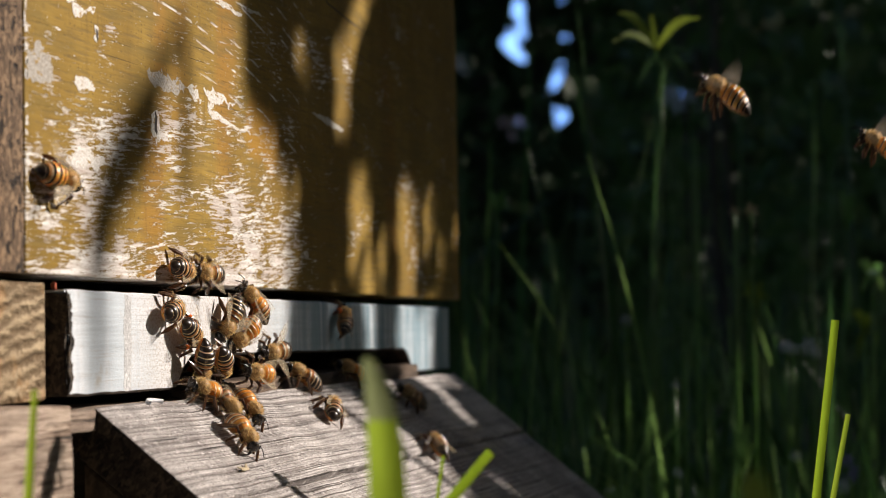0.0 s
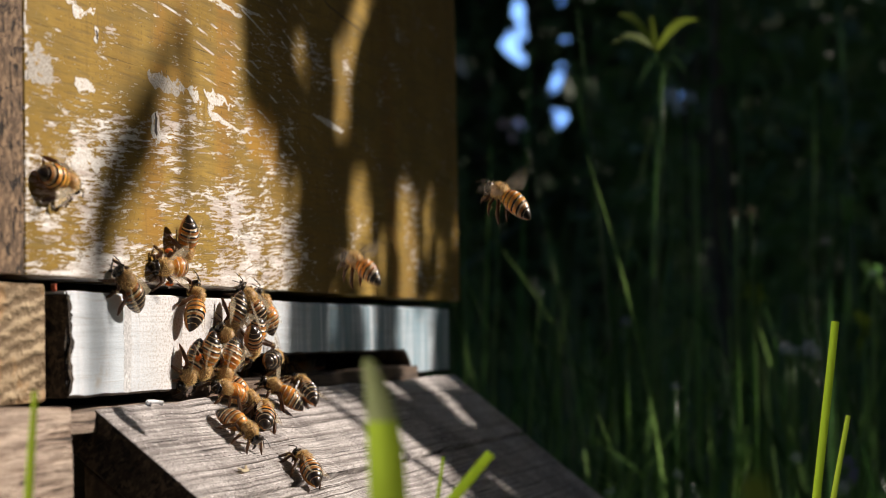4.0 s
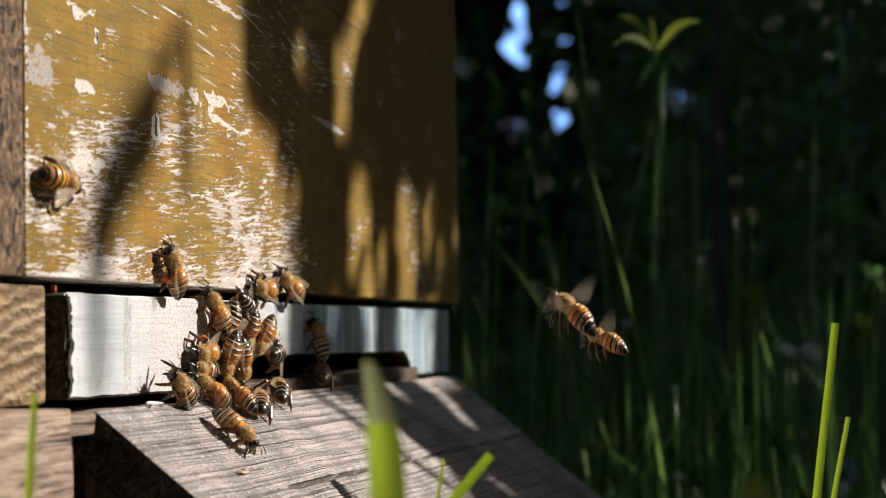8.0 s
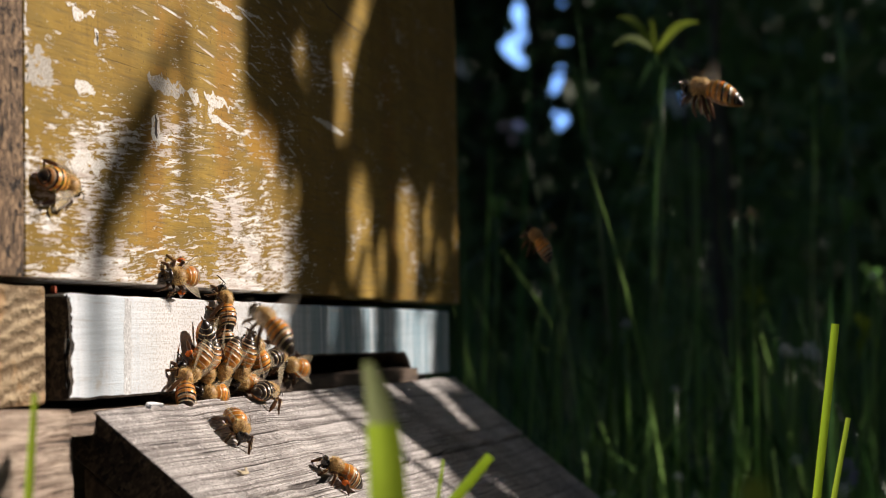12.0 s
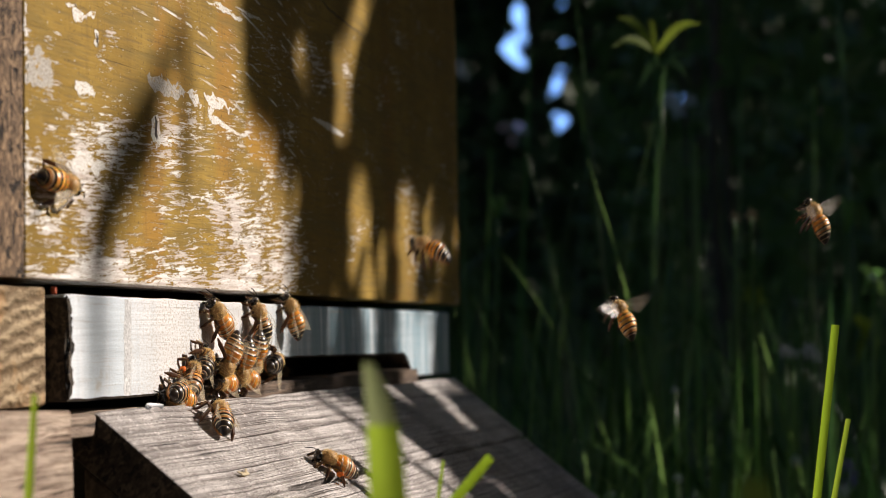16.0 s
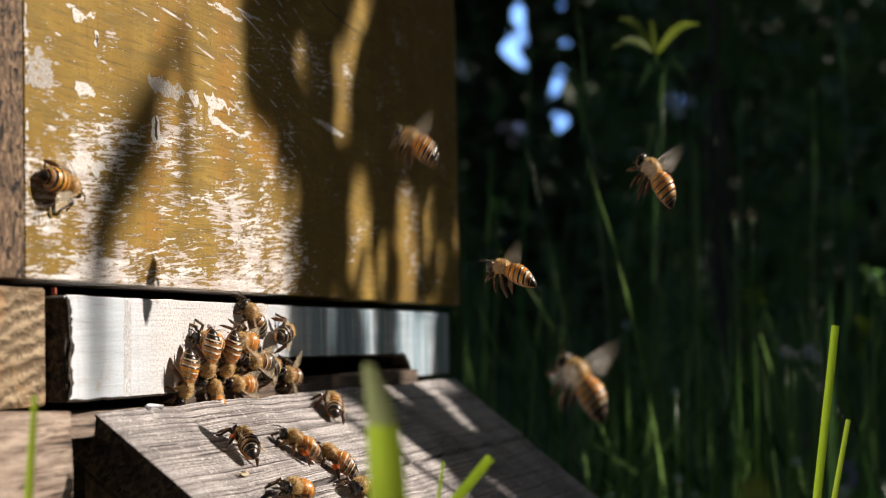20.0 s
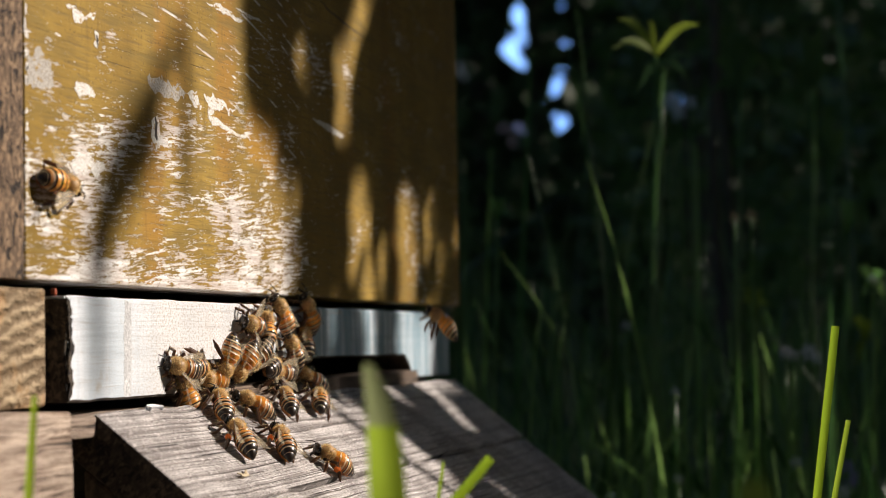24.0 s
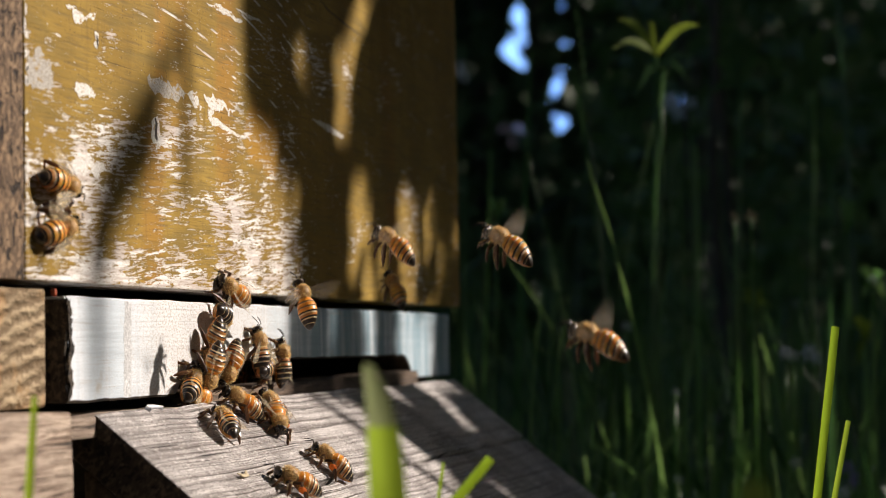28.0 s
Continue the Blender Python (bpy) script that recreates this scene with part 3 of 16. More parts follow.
scrap = empty("dead_insect", "dry pale remains of a dead insect on the ramp", "insect", at=Matrix.Translation((0.0459, -0.0275, -0.0208)) @ ramp_pose.to_3x3().to_4x4())
SCRAP = plain("dry_chitin", (0.55, 0.45, 0.28), 0.6, 0.3, 2500.0)
for i, (x, y, a, w) in enumerate(((0.0, 0.0, 0, 0.0030), (0.0022, 0.0008, 25, 0.0024), (-0.0020, 0.0006, -20, 0.0018))):
    bm = bmesh.new()
    bmesh.ops.create_uvsphere(bm, u_segments=10, v_segments=6, radius=1.0, matrix=pose(x, y, 0.0005, 0, 0, a) @ Matrix.Diagonal((w, w * 0.20, 0.0003, 1)))
    part(("body", "wing", "wing")[i], bm, SCRAP, scrap, smooth=True)


# ---------------------------------------------------------------- shrubs, woodland and grass
def leaf_cloud(name, count, place, size, material, seed, upright=0.0, bare=None):
    """Many small folded leaves, scattered by place(rng), in one mesh."""
    rng = random.Random(seed)
    verts, faces = [], []
    made = 0
    while made < count:
        p = place(rng)
        if p is None:
            continue
        length = size * rng.uniform(0.6, 1.3)
        width = length * rng.uniform(0.22, 0.42)
        way = Vector((rng.gauss(0, 1), rng.gauss(0, 1), rng.gauss(0, 1) - upright * 3)).normalized()
        made += 1
        if bare and any(bare(p + way * length * k) for k in (0.15, 0.3, 0.45, 0.6, 0.75, 0.9, 1.0)):
            continue
        side = way.orthogonal().normalized()
        side = (Matrix.Rotation(rng.uniform(0, 6.28), 3, way) @ side).normalized()
        face = way.cross(side)
        s = len(verts)
        verts += [p, p + way * length * 0.45 - side * width * 0.5, p + way * length * 0.5 + face * width * 0.18,
                  p + way * length * 0.45 + side * width * 0.5, p + way * length]
        faces += [(s, s + 1, s + 2), (s, s + 2, s + 3), (s + 1, s + 4, s + 2), (s + 2, s + 4, s + 3)]
    return soft_mesh(name, verts, faces, material)


def stem_mesh(name, a, b, r0, r1, material, sides=7, wob=0.0, seed=0):
    """A tapered, slightly crooked stem from a to b."""
    bm = bmesh.new()
    a, b = Vector(a), Vector(b)
    axis = (b - a).normalized()
    u = axis.orthogonal().normalized()
    w = axis.cross(u)
    rings = []
    n = 8
    for i in range(n + 1):
        s = i / n
        c = a.lerp(b, s) + noise.noise_vector(Vector((s * 2.3, seed, 0))) * wob * math.sin(math.pi * s)
        r = r0 + (r1 - r0) * s
        rings.append([bm.verts.new(c + (u * math.cos(6.2832 * k / sides) + w * math.sin(6.2832 * k / sides)) * r) for k in range(sides)])
    for p, q in zip(rings, rings[1:]):
        for k in range(sides):
            bm.faces.new((p[k], p[(k + 1) % sides], q[(k + 1) % sides], q[k]))
    bm.faces.new(rings[0][::-1]), bm.faces.new(rings[-1])
    data = mesh_of(bm, name, material)
    data.polygons.foreach_set("use_smooth", [True] * len(data.polygons))
    return data


# sunlit windows on the front of the hive: x, z of the middle, half width, half height, lean
SUNNY = [(0.2425, 0.129, 0.0105, 0.016, 1.1), (0.2235, 0.102, 0.0105, 0.018, 0.35), (0.2415, 0.056, 0.0145, 0.0190, 0.1), (0.3030, 0.046, 0.0140, 0.029, 0.15),
         (0.3365, 0.062, 0.0070, 0.014, 0.25), (0.3555, 0.047, 0.0045, 0.012, 0.1), (0.3790, 0.055, 0.0020, 0.018, 0.0), (0.2710, 0.045, 0.0065, 0.009, 0.3),
         (0.1825, 0.100, 0.0055, 0.014, -0.4), (0.2505, 0.010, 0.0085, 0.022, 0.0), (0.317, 0.010, 0.0260, 0.020, 0.0), (0.2090, 0.010, 0.0025, 0.018, 0.0),
         (0.3860, 0.131, 0.0040, 0.012, 0.0), (0.2940, -0.0186, 0.0085, 0.017, 1.03), (0.3440, -0.026, 0.0030, 0.006, 1.7),
         (0.2150, -0.068, 0.0030, 0.008, 0.3)]
EDGE = [(-0.24, 0.060), (-0.0684, 0.1694), (-0.0538, 0.1898), (-0.0401, 0.1915), (-0.0276, 0.200), (-0.0187, 0.1915), (-0.0065, 0.193), (0.000, 0.168), (0.014, 0.160), (0.032, 0.174),
        (0.068, 0.175), (0.072, 0.154), (0.083, 0.153), (0.087, 0.128), (0.106, 0.124), (0.40, 0.115)]


def shade_edge(z):
    """Where the shrub's shade begins on the front of the hive, at the height z."""
    return float(np.interp(z, [e[0] for e in EDGE], [e[1] for e in EDGE]))


def shrub_leaf(rng):
    x, z = rng.uniform(0.09, 0.62), rng.uniform(-0.17, 0.36)
    edge = shade_edge(z)
    if x > 0.46 and (z > 0.02 or rng.random() < 0.82 or noise.noise(Vector((x * 22, z * 14, 4.0))) > 0.0):
        return None
    if x < edge + 0.005:
        return None
    for cx, cz, hx, hz, lean in SUNNY:
        if abs(x - cx - lean * (z - cz)) < hx + 0.004 and abs(z - cz) < hz + 0.005:
            return None
    far = rng.uniform(0.95, 1.25)
    return Vector((x, 0, z + 0.006)) - SUN_WAY * far


# unseen shrub, its leaves laid out so their shade takes the outline above
shrub = empty("shrub", "unseen shrub added to cast the dappled shade on the hive", "shrub")
part("foliage", leaf_cloud("foliage", 90000, shrub_leaf, 0.016, LEAF, 31, 0.8), None, shrub)
for i, x in enumerate((0.165, 0.198, 0.275, 0.36)):
    top = Vector((x, 0, 0.30)) - SUN_WAY * 1.1
    foot = Vector((top.x + 0.01 * i - 0.01, top.y - 0.02 * i, -0.27))
    part("stem", stem_mesh("stem", foot, top, 0.004, 0.002, BARK, wob=0.008, seed=i), None, shrub)


def strap_leaf(line, far):
    """A broad hanging leaf that shades the board: rows of x, z and width on the board."""
    bm = bmesh.new()
    last = None
    for x, z, w in line:
        p = Vector((x, 0, z)) - SUN_WAY * far
        o = Vector((0.83, 0.56, 0)) * w * 0.5 * 1.0
        now = [bm.verts.new(p - o), bm.verts.new(p + Vector((0.2, -0.3, 0)) * w * 0.3), bm.verts.new(p + o)]
        if last:
            for k in (0, 1):
                bm.faces.new((last[k], last[k + 1], now[k + 1], now[k]))
        last = now
    return bm


# weed out of view, added to cast the soft shadow band
weed = empty("broad_leaved_weed", "unseen weed added for its leaf shadow on the board", "weed")
part("leaf", strap_leaf([(0.073, 0.101, 0.006), (0.066, 0.092, 0.013), (0.058, 0.085, 0.018), (0.047, 0.076, 0.024), (0.0405, 0.067, 0.031), (0.0380, 0.060, 0.034), (0.0345, 0.053, 0.033),
                         (0.0270, 0.045, 0.024), (0.0195, 0.037, 0.015), (0.0175, 0.024, 0.008), (0.0180, 0.010, 0.008), (0.0185, -0.002, 0.006)], 1.6), LEAF, weed)
part("leaf", strap_leaf([(0.0775, 0.103, 0.003), (0.0780, 0.085, 0.006), (0.0770, 0.068, 0.006), (0.0750, 0.050, 0.003)], 1.35), LEAF, weed)
neck, tip = Vector((0.165, 0, 0.128)) - SUN_WAY * 1.6, Vector((0.073, 0, 0.101)) - SUN_WAY * 1.6
part("stem", stem_mesh("stem", (neck.x + 0.03, neck.y, -0.27), neck, 0.0018, 0.0012, BARK, wob=0.004, seed=44), None, weed)
part("leaf_stalk", stem_mesh("leaf_stalk", neck, tip, 0.0010, 0.0007, BARK, wob=0.004, seed=45), None, weed)


def hedge_leaf(rng):
    x = rng.uniform(1.25, 9.5)
    y = -1.05 - 0.10 * (x - 1.2) + rng.uniform(-0.45, 0.0)
    z = rng.uniform(-0.26, 2.3)
    if z < 0.66 and rng.random() < 0.90 or abs(x - 1.50) < 0.13 and abs(z - 0.66) < 0.12:
        return None
    return Vector((x, y, z))


# hedge out of view, added to cast shade over the meadow
hedge = empty("hedge", "unseen hedge added to keep the sun off the meadow", "hedge")
part("foliage", leaf_cloud("foliage", 11500, hedge_leaf, 0.13, LEAF, 32), None, hedge)
for i in range(9):
    x = 1.5 + i
    part("stem", stem_mesh("stem", (x, -1.3 - 0.1 * (x - 1.2), -0.27), (x + 0.1, -1.25 - 0.1 * (x - 1.2), 2.6), 0.05, 0.02, BARK, wob=0.1, seed=i), None, hedge)

# gaps of sky in the far woodland: y, z, half width, half height at x = 6
GAPS = [(1.390, 0.938, 0.0120, 0.0450), (1.174, 1.134, 0.0094, 0.0213), (1.180, 1.093, 0.0104, 0.0120), (1.181, 1.065, 0.0104, 0.0094), (1.215, 1.006, 0.0120, 0.0130), (1.238, 0.974, 0.0094, 0.0094),
        (1.202, 0.957, 0.0104, 0.0094), (1.172, 0.936, 0.0073, 0.0073), (1.245, 0.912, 0.0187, 0.0104), (1.188, 0.796, 0.0094, 0.0083), (1.228, 0.794, 0.0104, 0.0120), (1.197, 0.755, 0.0094, 0.0094),
        (1.249, 0.729, 0.0130, 0.0120), (1.221, 0.674, 0.0120, 0.0104), (1.035, 1.122, 0.0073, 0.0073), (1.034, 0.991, 0.0104, 0.0120), (1.039, 0.920, 0.0083, 0.0073), (1.059, 0.880, 0.0130, 0.0120),
        (1.065, 0.833, 0.0130, 0.0130), (1.067, 0.774, 0.0120, 0.0094), (1.038, 0.776, 0.0057, 0.0094), (1.049, 0.730, 0.0130, 0.0120)]


def open_sky(x, y, z, room):
    k = (6.0 + 0.4382) / (x + 0.4382)
    gy, gz = -0.2065 + (y + 0.2065) * k, 0.0114 + (z - 0.0114) * k
    return any(((gy - cy) / (hy + room)) ** 2 + ((gz - cz) / (hz + room)) ** 2 < 1 for cy, cz, hy, hz in GAPS)


def wood_leaf(rng):
    x, y, z = rng.uniform(5.8, 8.0), rng.uniform(-1.2, 3.6), rng.uniform(-0.3, 3.2)
    return None if open_sky(x, y, z, 0.004) else Vector((x, y, z))


def deep_leaf(rng):
    x, y, z = rng.uniform(8.5, 10.5), rng.uniform(-2.0, 5.5), rng.uniform(-0.3, 5.0)
    return None if open_sky(x, y, z, 0.012) else Vector((x, y, z))


woodland = empty("woodland", "dark woodland edge with small gaps of sky", "trees")
woodland["kind"] = "stuff"
part("foliage", leaf_cloud("foliage", 40000, wood_leaf, 0.10, LEAF, 33, bare=lambda p: open_sky(p.x, p.y, p.z, 0.003)), None, woodland)
part("foliage", leaf_cloud("foliage", 38000, deep_leaf, 0.34, LEAF, 34, bare=lambda p: open_sky(p.x, p.y, p.z, 0.009)), None, woodland)
rng = random.Random(5)
for i in range(12):
    y = (0.94, 1.122, 1.32, 1.50, 0.75, 0.45, 0.2, 1.9, 2.3, -0.3, -0.7, 2.8)[i]
    x = 6.9
    y2 = -0.2065 + (y + 0.2065) * (x + 0.4382) / 6.4382
    part("trunk", stem_mesh("trunk", (x, y2, -0.28), (x, y2 + rng.uniform(-0.03, 0.03), 3.4), 0.030, 0.026, BARK, 9, 0.01, i), None, woodland)


def tree(x, y, crown, radii, seed):
    """A tall tree: tapered trunk, limbs and a hollow crown of many leaves."""
    t = empty("tree", "unseen tree added to block sky light round the hive", "tree", "trees round the hive")
    c = Vector(crown)
    part("trunk", stem_mesh("trunk", (x, y, -0.28), (c.x, c.y, c.z), 0.14, 0.05, BARK, 12, 0.12, seed), None, t)
    rng = random.Random(seed)
    for i in range(5):
        a = 6.2832 * i / 5 + rng.random()
        tip = c + Vector((radii[0] * 0.7 * math.cos(a), radii[1] * 0.7 * math.sin(a), radii[2] * 0.2))
        part("limb", stem_mesh("limb", Vector((x, y, -0.28)).lerp(c, 0.75), tip, 0.045, 0.012, BARK, 7, 0.1, seed + i), None, t)

    def place(r):
        d = Vector((r.gauss(0, 1), r.gauss(0, 1), r.gauss(0, 1))).normalized()
        k = r.uniform(0.65, 1.0)
        p = c + Vector((d.x * radii[0], d.y * radii[1], d.z * radii[2])) * k
        return p if noise.noise(p * 1.1) > -0.3 else None

    part("crown", leaf_cloud("crown", 6000, place, 0.36, LEAF, seed), None, t)


# trees out of view, added to keep sky light off the hive
tree(-0.9, -3.0, (0.1, -2.3, 3.3), (1.9, 1.2, 1.2), 67)
tree(-1.3, -1.9, (-0.2, -0.8, 2.5), (1.7, 1.2, 0.7), 68)
tree(0.2, -2.9, (0.6, -1.4, 2.6), (1.1, 1.0, 0.7), 69)
tree(1.4, 3.4, (1.5, 2.9, 3.4), (1.6, 1.3, 0.9), 70)
tree(-0.7, 2.0, (0.5, 0.4, 2.4), (1.3, 0.9, 0.6), 71)
tree(-2.3, 2.6, (-1.2, 1.6, 3.9), (2.6, 2.4, 1.2), 61)
tree(0.4, 3.4, (0.3, 2.0, 4.1), (2.0, 2.2, 1.3), 62)
tree(-3.9, -3.9, (-3.5, -3.5, 3.2), (2.3, 2.2, 1.6), 63)
tree(-0.9, -5.0, (-1.0, -4.4, 2.9), (1.8, 1.7, 2.4), 65)
tree(6.0, -5.2, (5.6, -4.3, 3.2), (1.9, 1.7, 2.9), 66)


def bush_leaf(rng):
    x = rng.uniform(1.9, 3.6)
    y = -0.2065 + (x + 0.4382) * math.tan(radians(14.5 - rng.uniform(4.5, 13.5)))
    p = Vector((x, y, rng.uniform(-0.1, 0.34) * x))
    return p if noise.noise(p * 5.0) > -0.05 else None


bush = empty("bush", "dim leafy bush at the meadow's edge", "bush")
part("foliage", leaf_cloud("foliage", 3200, bush_leaf, 0.050, BUSH_LEAF, 37), None, bush)
for i in range(4):
    part("stem", stem_mesh("stem", (2.0 + 0.4 * i, 0.05 + 0.06 * i, -0.27), (2.05 + 0.4 * i, 0.08 + 0.07 * i, 0.55 + 0.1 * i), 0.010, 0.004, BARK, wob=0.03, seed=90 + i), None, bush)


def back_leaf(rng):
    x = rng.uniform(-3.6, 1.15)
    return Vector((x, -2.7 + 0.12 * x + rng.uniform(-0.4, 0.1), rng.uniform(-0.26, 3.6)))


# unseen hedge, added to cut the sky light that reaches the front board
blocking_hedge = empty("hedge", "unseen hedge added to block sky light on the hive front", "hedge")
part("foliage", leaf_cloud("foliage", 9000, back_leaf, 0.30, LEAF, 36), None, blocking_hedge)
for i in range(5):
    part("stem", stem_mesh("stem", (i - 3.2, -2.9, -0.27), (i - 3.1, -2.85, 2.9), 0.05, 0.02, BARK, wob=0.1, seed=i), None, blocking_hedge)

SKY_BLUE = Nodes("sky_blue")
glow = SKY_BLUE.add("ShaderNodeEmission")
haze = SKY_BLUE.noise(SKY_BLUE.coord, 0.6, 3)
SKY_BLUE.link(SKY_BLUE.mix(haze, (0.12, 0.33, 0.95), (0.34, 0.58, 1.0)), glow.inputs["Color"])
glow.inputs["Strength"].default_value = 1.8
SKY_BLUE.link(glow.outputs[0], SKY_BLUE.out.inputs["Surface"])
sky_bm = bmesh.new()
bmesh.ops.create_grid(sky_bm, x_segments=4, y_segments=4, size=9.0, matrix=pose(34, 7.0, 6.0, 0, -90, 0))
backdrop = tagged(part("backdrop", sky_bm, SKY_BLUE.mat, None, "bright blue sky far behind the trees"), category="sky", kind="structure")

# a house that shows through one gap between the trees
house = empty("house", "distant house with a rose coloured plaster wall", "house")
part("wall", block((31.0, 6.69, -0.25), (36.0, 11.08, 3.94), 0.0, 0, 0.02), plain("rose_plaster", (0.62, 0.42, 0.40), 0.9, 0.12, 3.0), house)
part("roof", block((30.8, 6.59, 3.94), (36.2, 11.18, 4.00), 0.0, 0, 0.02), plain("roof_tile", (0.10, 0.06, 0.05), 0.8, 0.2, 6.0), house)

part("chimney", block((32.0, 7.59, 3.99), (33.0, 8.07, 5.61), 0.0, 0, 0.02), plain("cream_plaster", (0.75, 0.66, 0.52), 0.9, 0.1, 3.0), house)

# meadow grass in the shade behind the ramp
rng = random.Random(8)
verts, faces = [], []
for i in range(1150):
    x = 0.66 + 4.4 * rng.random() ** 1.9
    mid = -0.2065 + (x + 0.4382) * 0.12
    y = mid + rng.uniform(-0.26, 0.24) * (x + 0.75)
    h = rng.uniform(0.14, 0.40) * (0.9 + 0.12 * x)
    if rng.random() < 0.06:
        h *= 1.5
    strip_verts(verts, faces, Vector((x, y, -0.27)), h, rng.uniform(0.0028, 0.0075), rng.uniform(0, 6.28), rng.uniform(0, 3.14), abs(rng.gauss(0.12, 0.28)), 7)
tagged(new("meadow_grass", soft_mesh("meadow_grass", verts, faces, TURF)), "tall meadow grass with its shade put into the dark green", "grass", kind="stuff")
verts, faces = [], []
for i in range(7000):
    r, a = 0.3 + 3.0 * rng.random() ** 0.7, rng.uniform(0, 6.2832)
    x, y = 0.18 + r * math.cos(a), 0.1 + r * math.sin(a)
    if -0.16 < x < 0.42 and -0.10 < y < 0.44 or x > 0.62 and -0.3 < y < 0.6 or math.hypot(x + 0.44, y + 0.21) < 0.12:
        continue
    strip_verts(verts, faces, Vector((x, y, -0.27)), rng.uniform(0.06, 0.15), rng.uniform(0.003, 0.006), rng.uniform(0, 6.28), rng.uniform(0, 3.14), abs(rng.gauss(0.12, 0.2)), 4)
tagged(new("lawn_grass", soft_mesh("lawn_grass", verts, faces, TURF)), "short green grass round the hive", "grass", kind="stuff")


DRY = leafy("dry_tip", (0.36, 0.45, 0.16), (0.46, 0.50, 0.24), 0.5, 0.5)


def grass_blade(root, tip, width, material=BLADE, bow=0.0, cut=0.4, label="bright green grass blade lit by the sun", hook=0.0):
    """One folded blade from root to tip, mown off at the top."""
    root, tip = Vector(root), Vector(tip)
    bm = bmesh.new()
    side = (tip - root).cross(Vector((math.cos(YAW), math.sin(YAW), 0))).normalized()
    front = Vector((-math.cos(YAW), -math.sin(YAW), 0))
    rows = []
    n = 24
    for i in range(n + 1):
        s = i / n
        p = root.lerp(tip, s) + side * (bow * math.sin(math.pi * s) + hook * s ** 9)
        w = width * (1 - (1 - cut) * s ** (9 if hook else 2))
        rows.append([bm.verts.new(p + side * w * k * 0.5 + front * w * (0.10 * (1 - k * k))) for k in (-1, -0.5, 0, 0.5, 1)])
    for a, b in zip(rows, rows[1:]):
        for k in range(4):
            bm.faces.new((a[k], a[k + 1], b[k + 1], b[k]))
    if hook:
        for f in bm.faces:
            f.material_index = 1 if (f.calc_center_median() - root).length > 0.89 * (tip - root).length else 0
    data = mesh_of(bm, "grass_blade", [material, DRY])
    data.polygons.foreach_set("use_smooth", [True] * len(data.polygons))
    return tagged(new("grass_blade", data), label, "grass", "foreground blades")


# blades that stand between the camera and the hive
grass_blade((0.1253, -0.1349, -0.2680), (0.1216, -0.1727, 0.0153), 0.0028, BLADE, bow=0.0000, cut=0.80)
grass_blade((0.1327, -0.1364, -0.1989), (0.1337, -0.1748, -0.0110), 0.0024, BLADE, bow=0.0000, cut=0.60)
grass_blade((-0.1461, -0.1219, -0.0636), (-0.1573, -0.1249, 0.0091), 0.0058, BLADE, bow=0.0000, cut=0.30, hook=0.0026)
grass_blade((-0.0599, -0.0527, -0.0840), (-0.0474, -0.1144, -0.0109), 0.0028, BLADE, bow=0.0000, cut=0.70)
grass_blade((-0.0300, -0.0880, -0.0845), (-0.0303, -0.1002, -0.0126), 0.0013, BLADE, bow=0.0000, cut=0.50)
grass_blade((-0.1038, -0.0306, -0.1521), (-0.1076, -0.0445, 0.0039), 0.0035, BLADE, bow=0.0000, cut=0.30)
grass_blade((-0.2132, -0.1899, -0.0270), (-0.2160, -0.1833, -0.0040), 0.0064, WEED_LEAF, bow=0.0000, cut=0.50)
# single stems and arching blades that stand out of the shade
grass_blade((0.8419, 0.0926, -0.2680), (0.8280, 0.0598, 0.2028), 0.0038, STEM, bow=0.0000, cut=0.35, label="single dark green grass stem in the meadow shade")
grass_blade((0.7889, 0.0975, -0.2680), (0.7753, 0.0759, 0.1358), 0.0037, STEM, bow=0.0000, cut=0.35, label="single dark green grass stem in the meadow shade")
grass_blade((0.7750, -0.0485, -0.2680), (0.7577, -0.0550, 0.1304), 0.0038, STEM, bow=0.0000, cut=0.35, label="single dark green grass stem in the meadow shade")
grass_blade((0.7811, 0.1278, -0.2680), (0.8012, -0.0029, 0.0207), 0.0026, STEM, bow=0.0100, cut=0.35, label="single dark green grass stem in the meadow shade")
grass_blade((0.8377, 0.1089, -0.2680), (0.8574, -0.0204, 0.0213), 0.0025, STEM, bow=-0.0200, cut=0.35, label="single dark green grass stem in the meadow shade")
grass_blade((0.8957, -0.1150, -0.2680), (0.8843, -0.1362, 0.0854), 0.0038, STEM, bow=0.0000, cut=0.35, label="single dark green grass stem in the meadow shade")
grass_blade((0.8294, -0.0586, -0.2680), (0.8199, -0.0796, 0.0447), 0.0040, STEM, bow=0.0000, cut=0.35, label="single dark green grass stem in the meadow shade")
grass_blade((0.7794, -0.0652, -0.2680), (0.7744, -0.1007, 0.0296), 0.0036, STEM, bow=0.0000, cut=0.35, label="single dark green grass stem in the meadow shade")
grass_blade((0.8510, 0.0573, -0.2680), (0.8443, 0.0293, 0.0259), 0.0036, STEM, bow=0.0000, cut=0.35, label="single dark green grass stem in the meadow shade")
grass_blade((0.7669, -0.0171, -0.2680), (0.7601, -0.0393, -0.0032), 0.0031, STEM, bow=0.0000, cut=0.35, label="single dark green grass stem in the meadow shade")
grass_blade((0.8358, 0.1162, -0.2680), (0.8364, 0.0510, 0.0741), 0.0022, STEM, bow=0.0000, cut=0.35, label="single dark green grass stem in the meadow shade")
grass_blade((0.7319, -0.0815, -0.2680), (0.7168, -0.0766, 0.0228), 0.0032, STEM, bow=0.0000, cut=0.35, label="single dark green grass stem in the meadow shade")
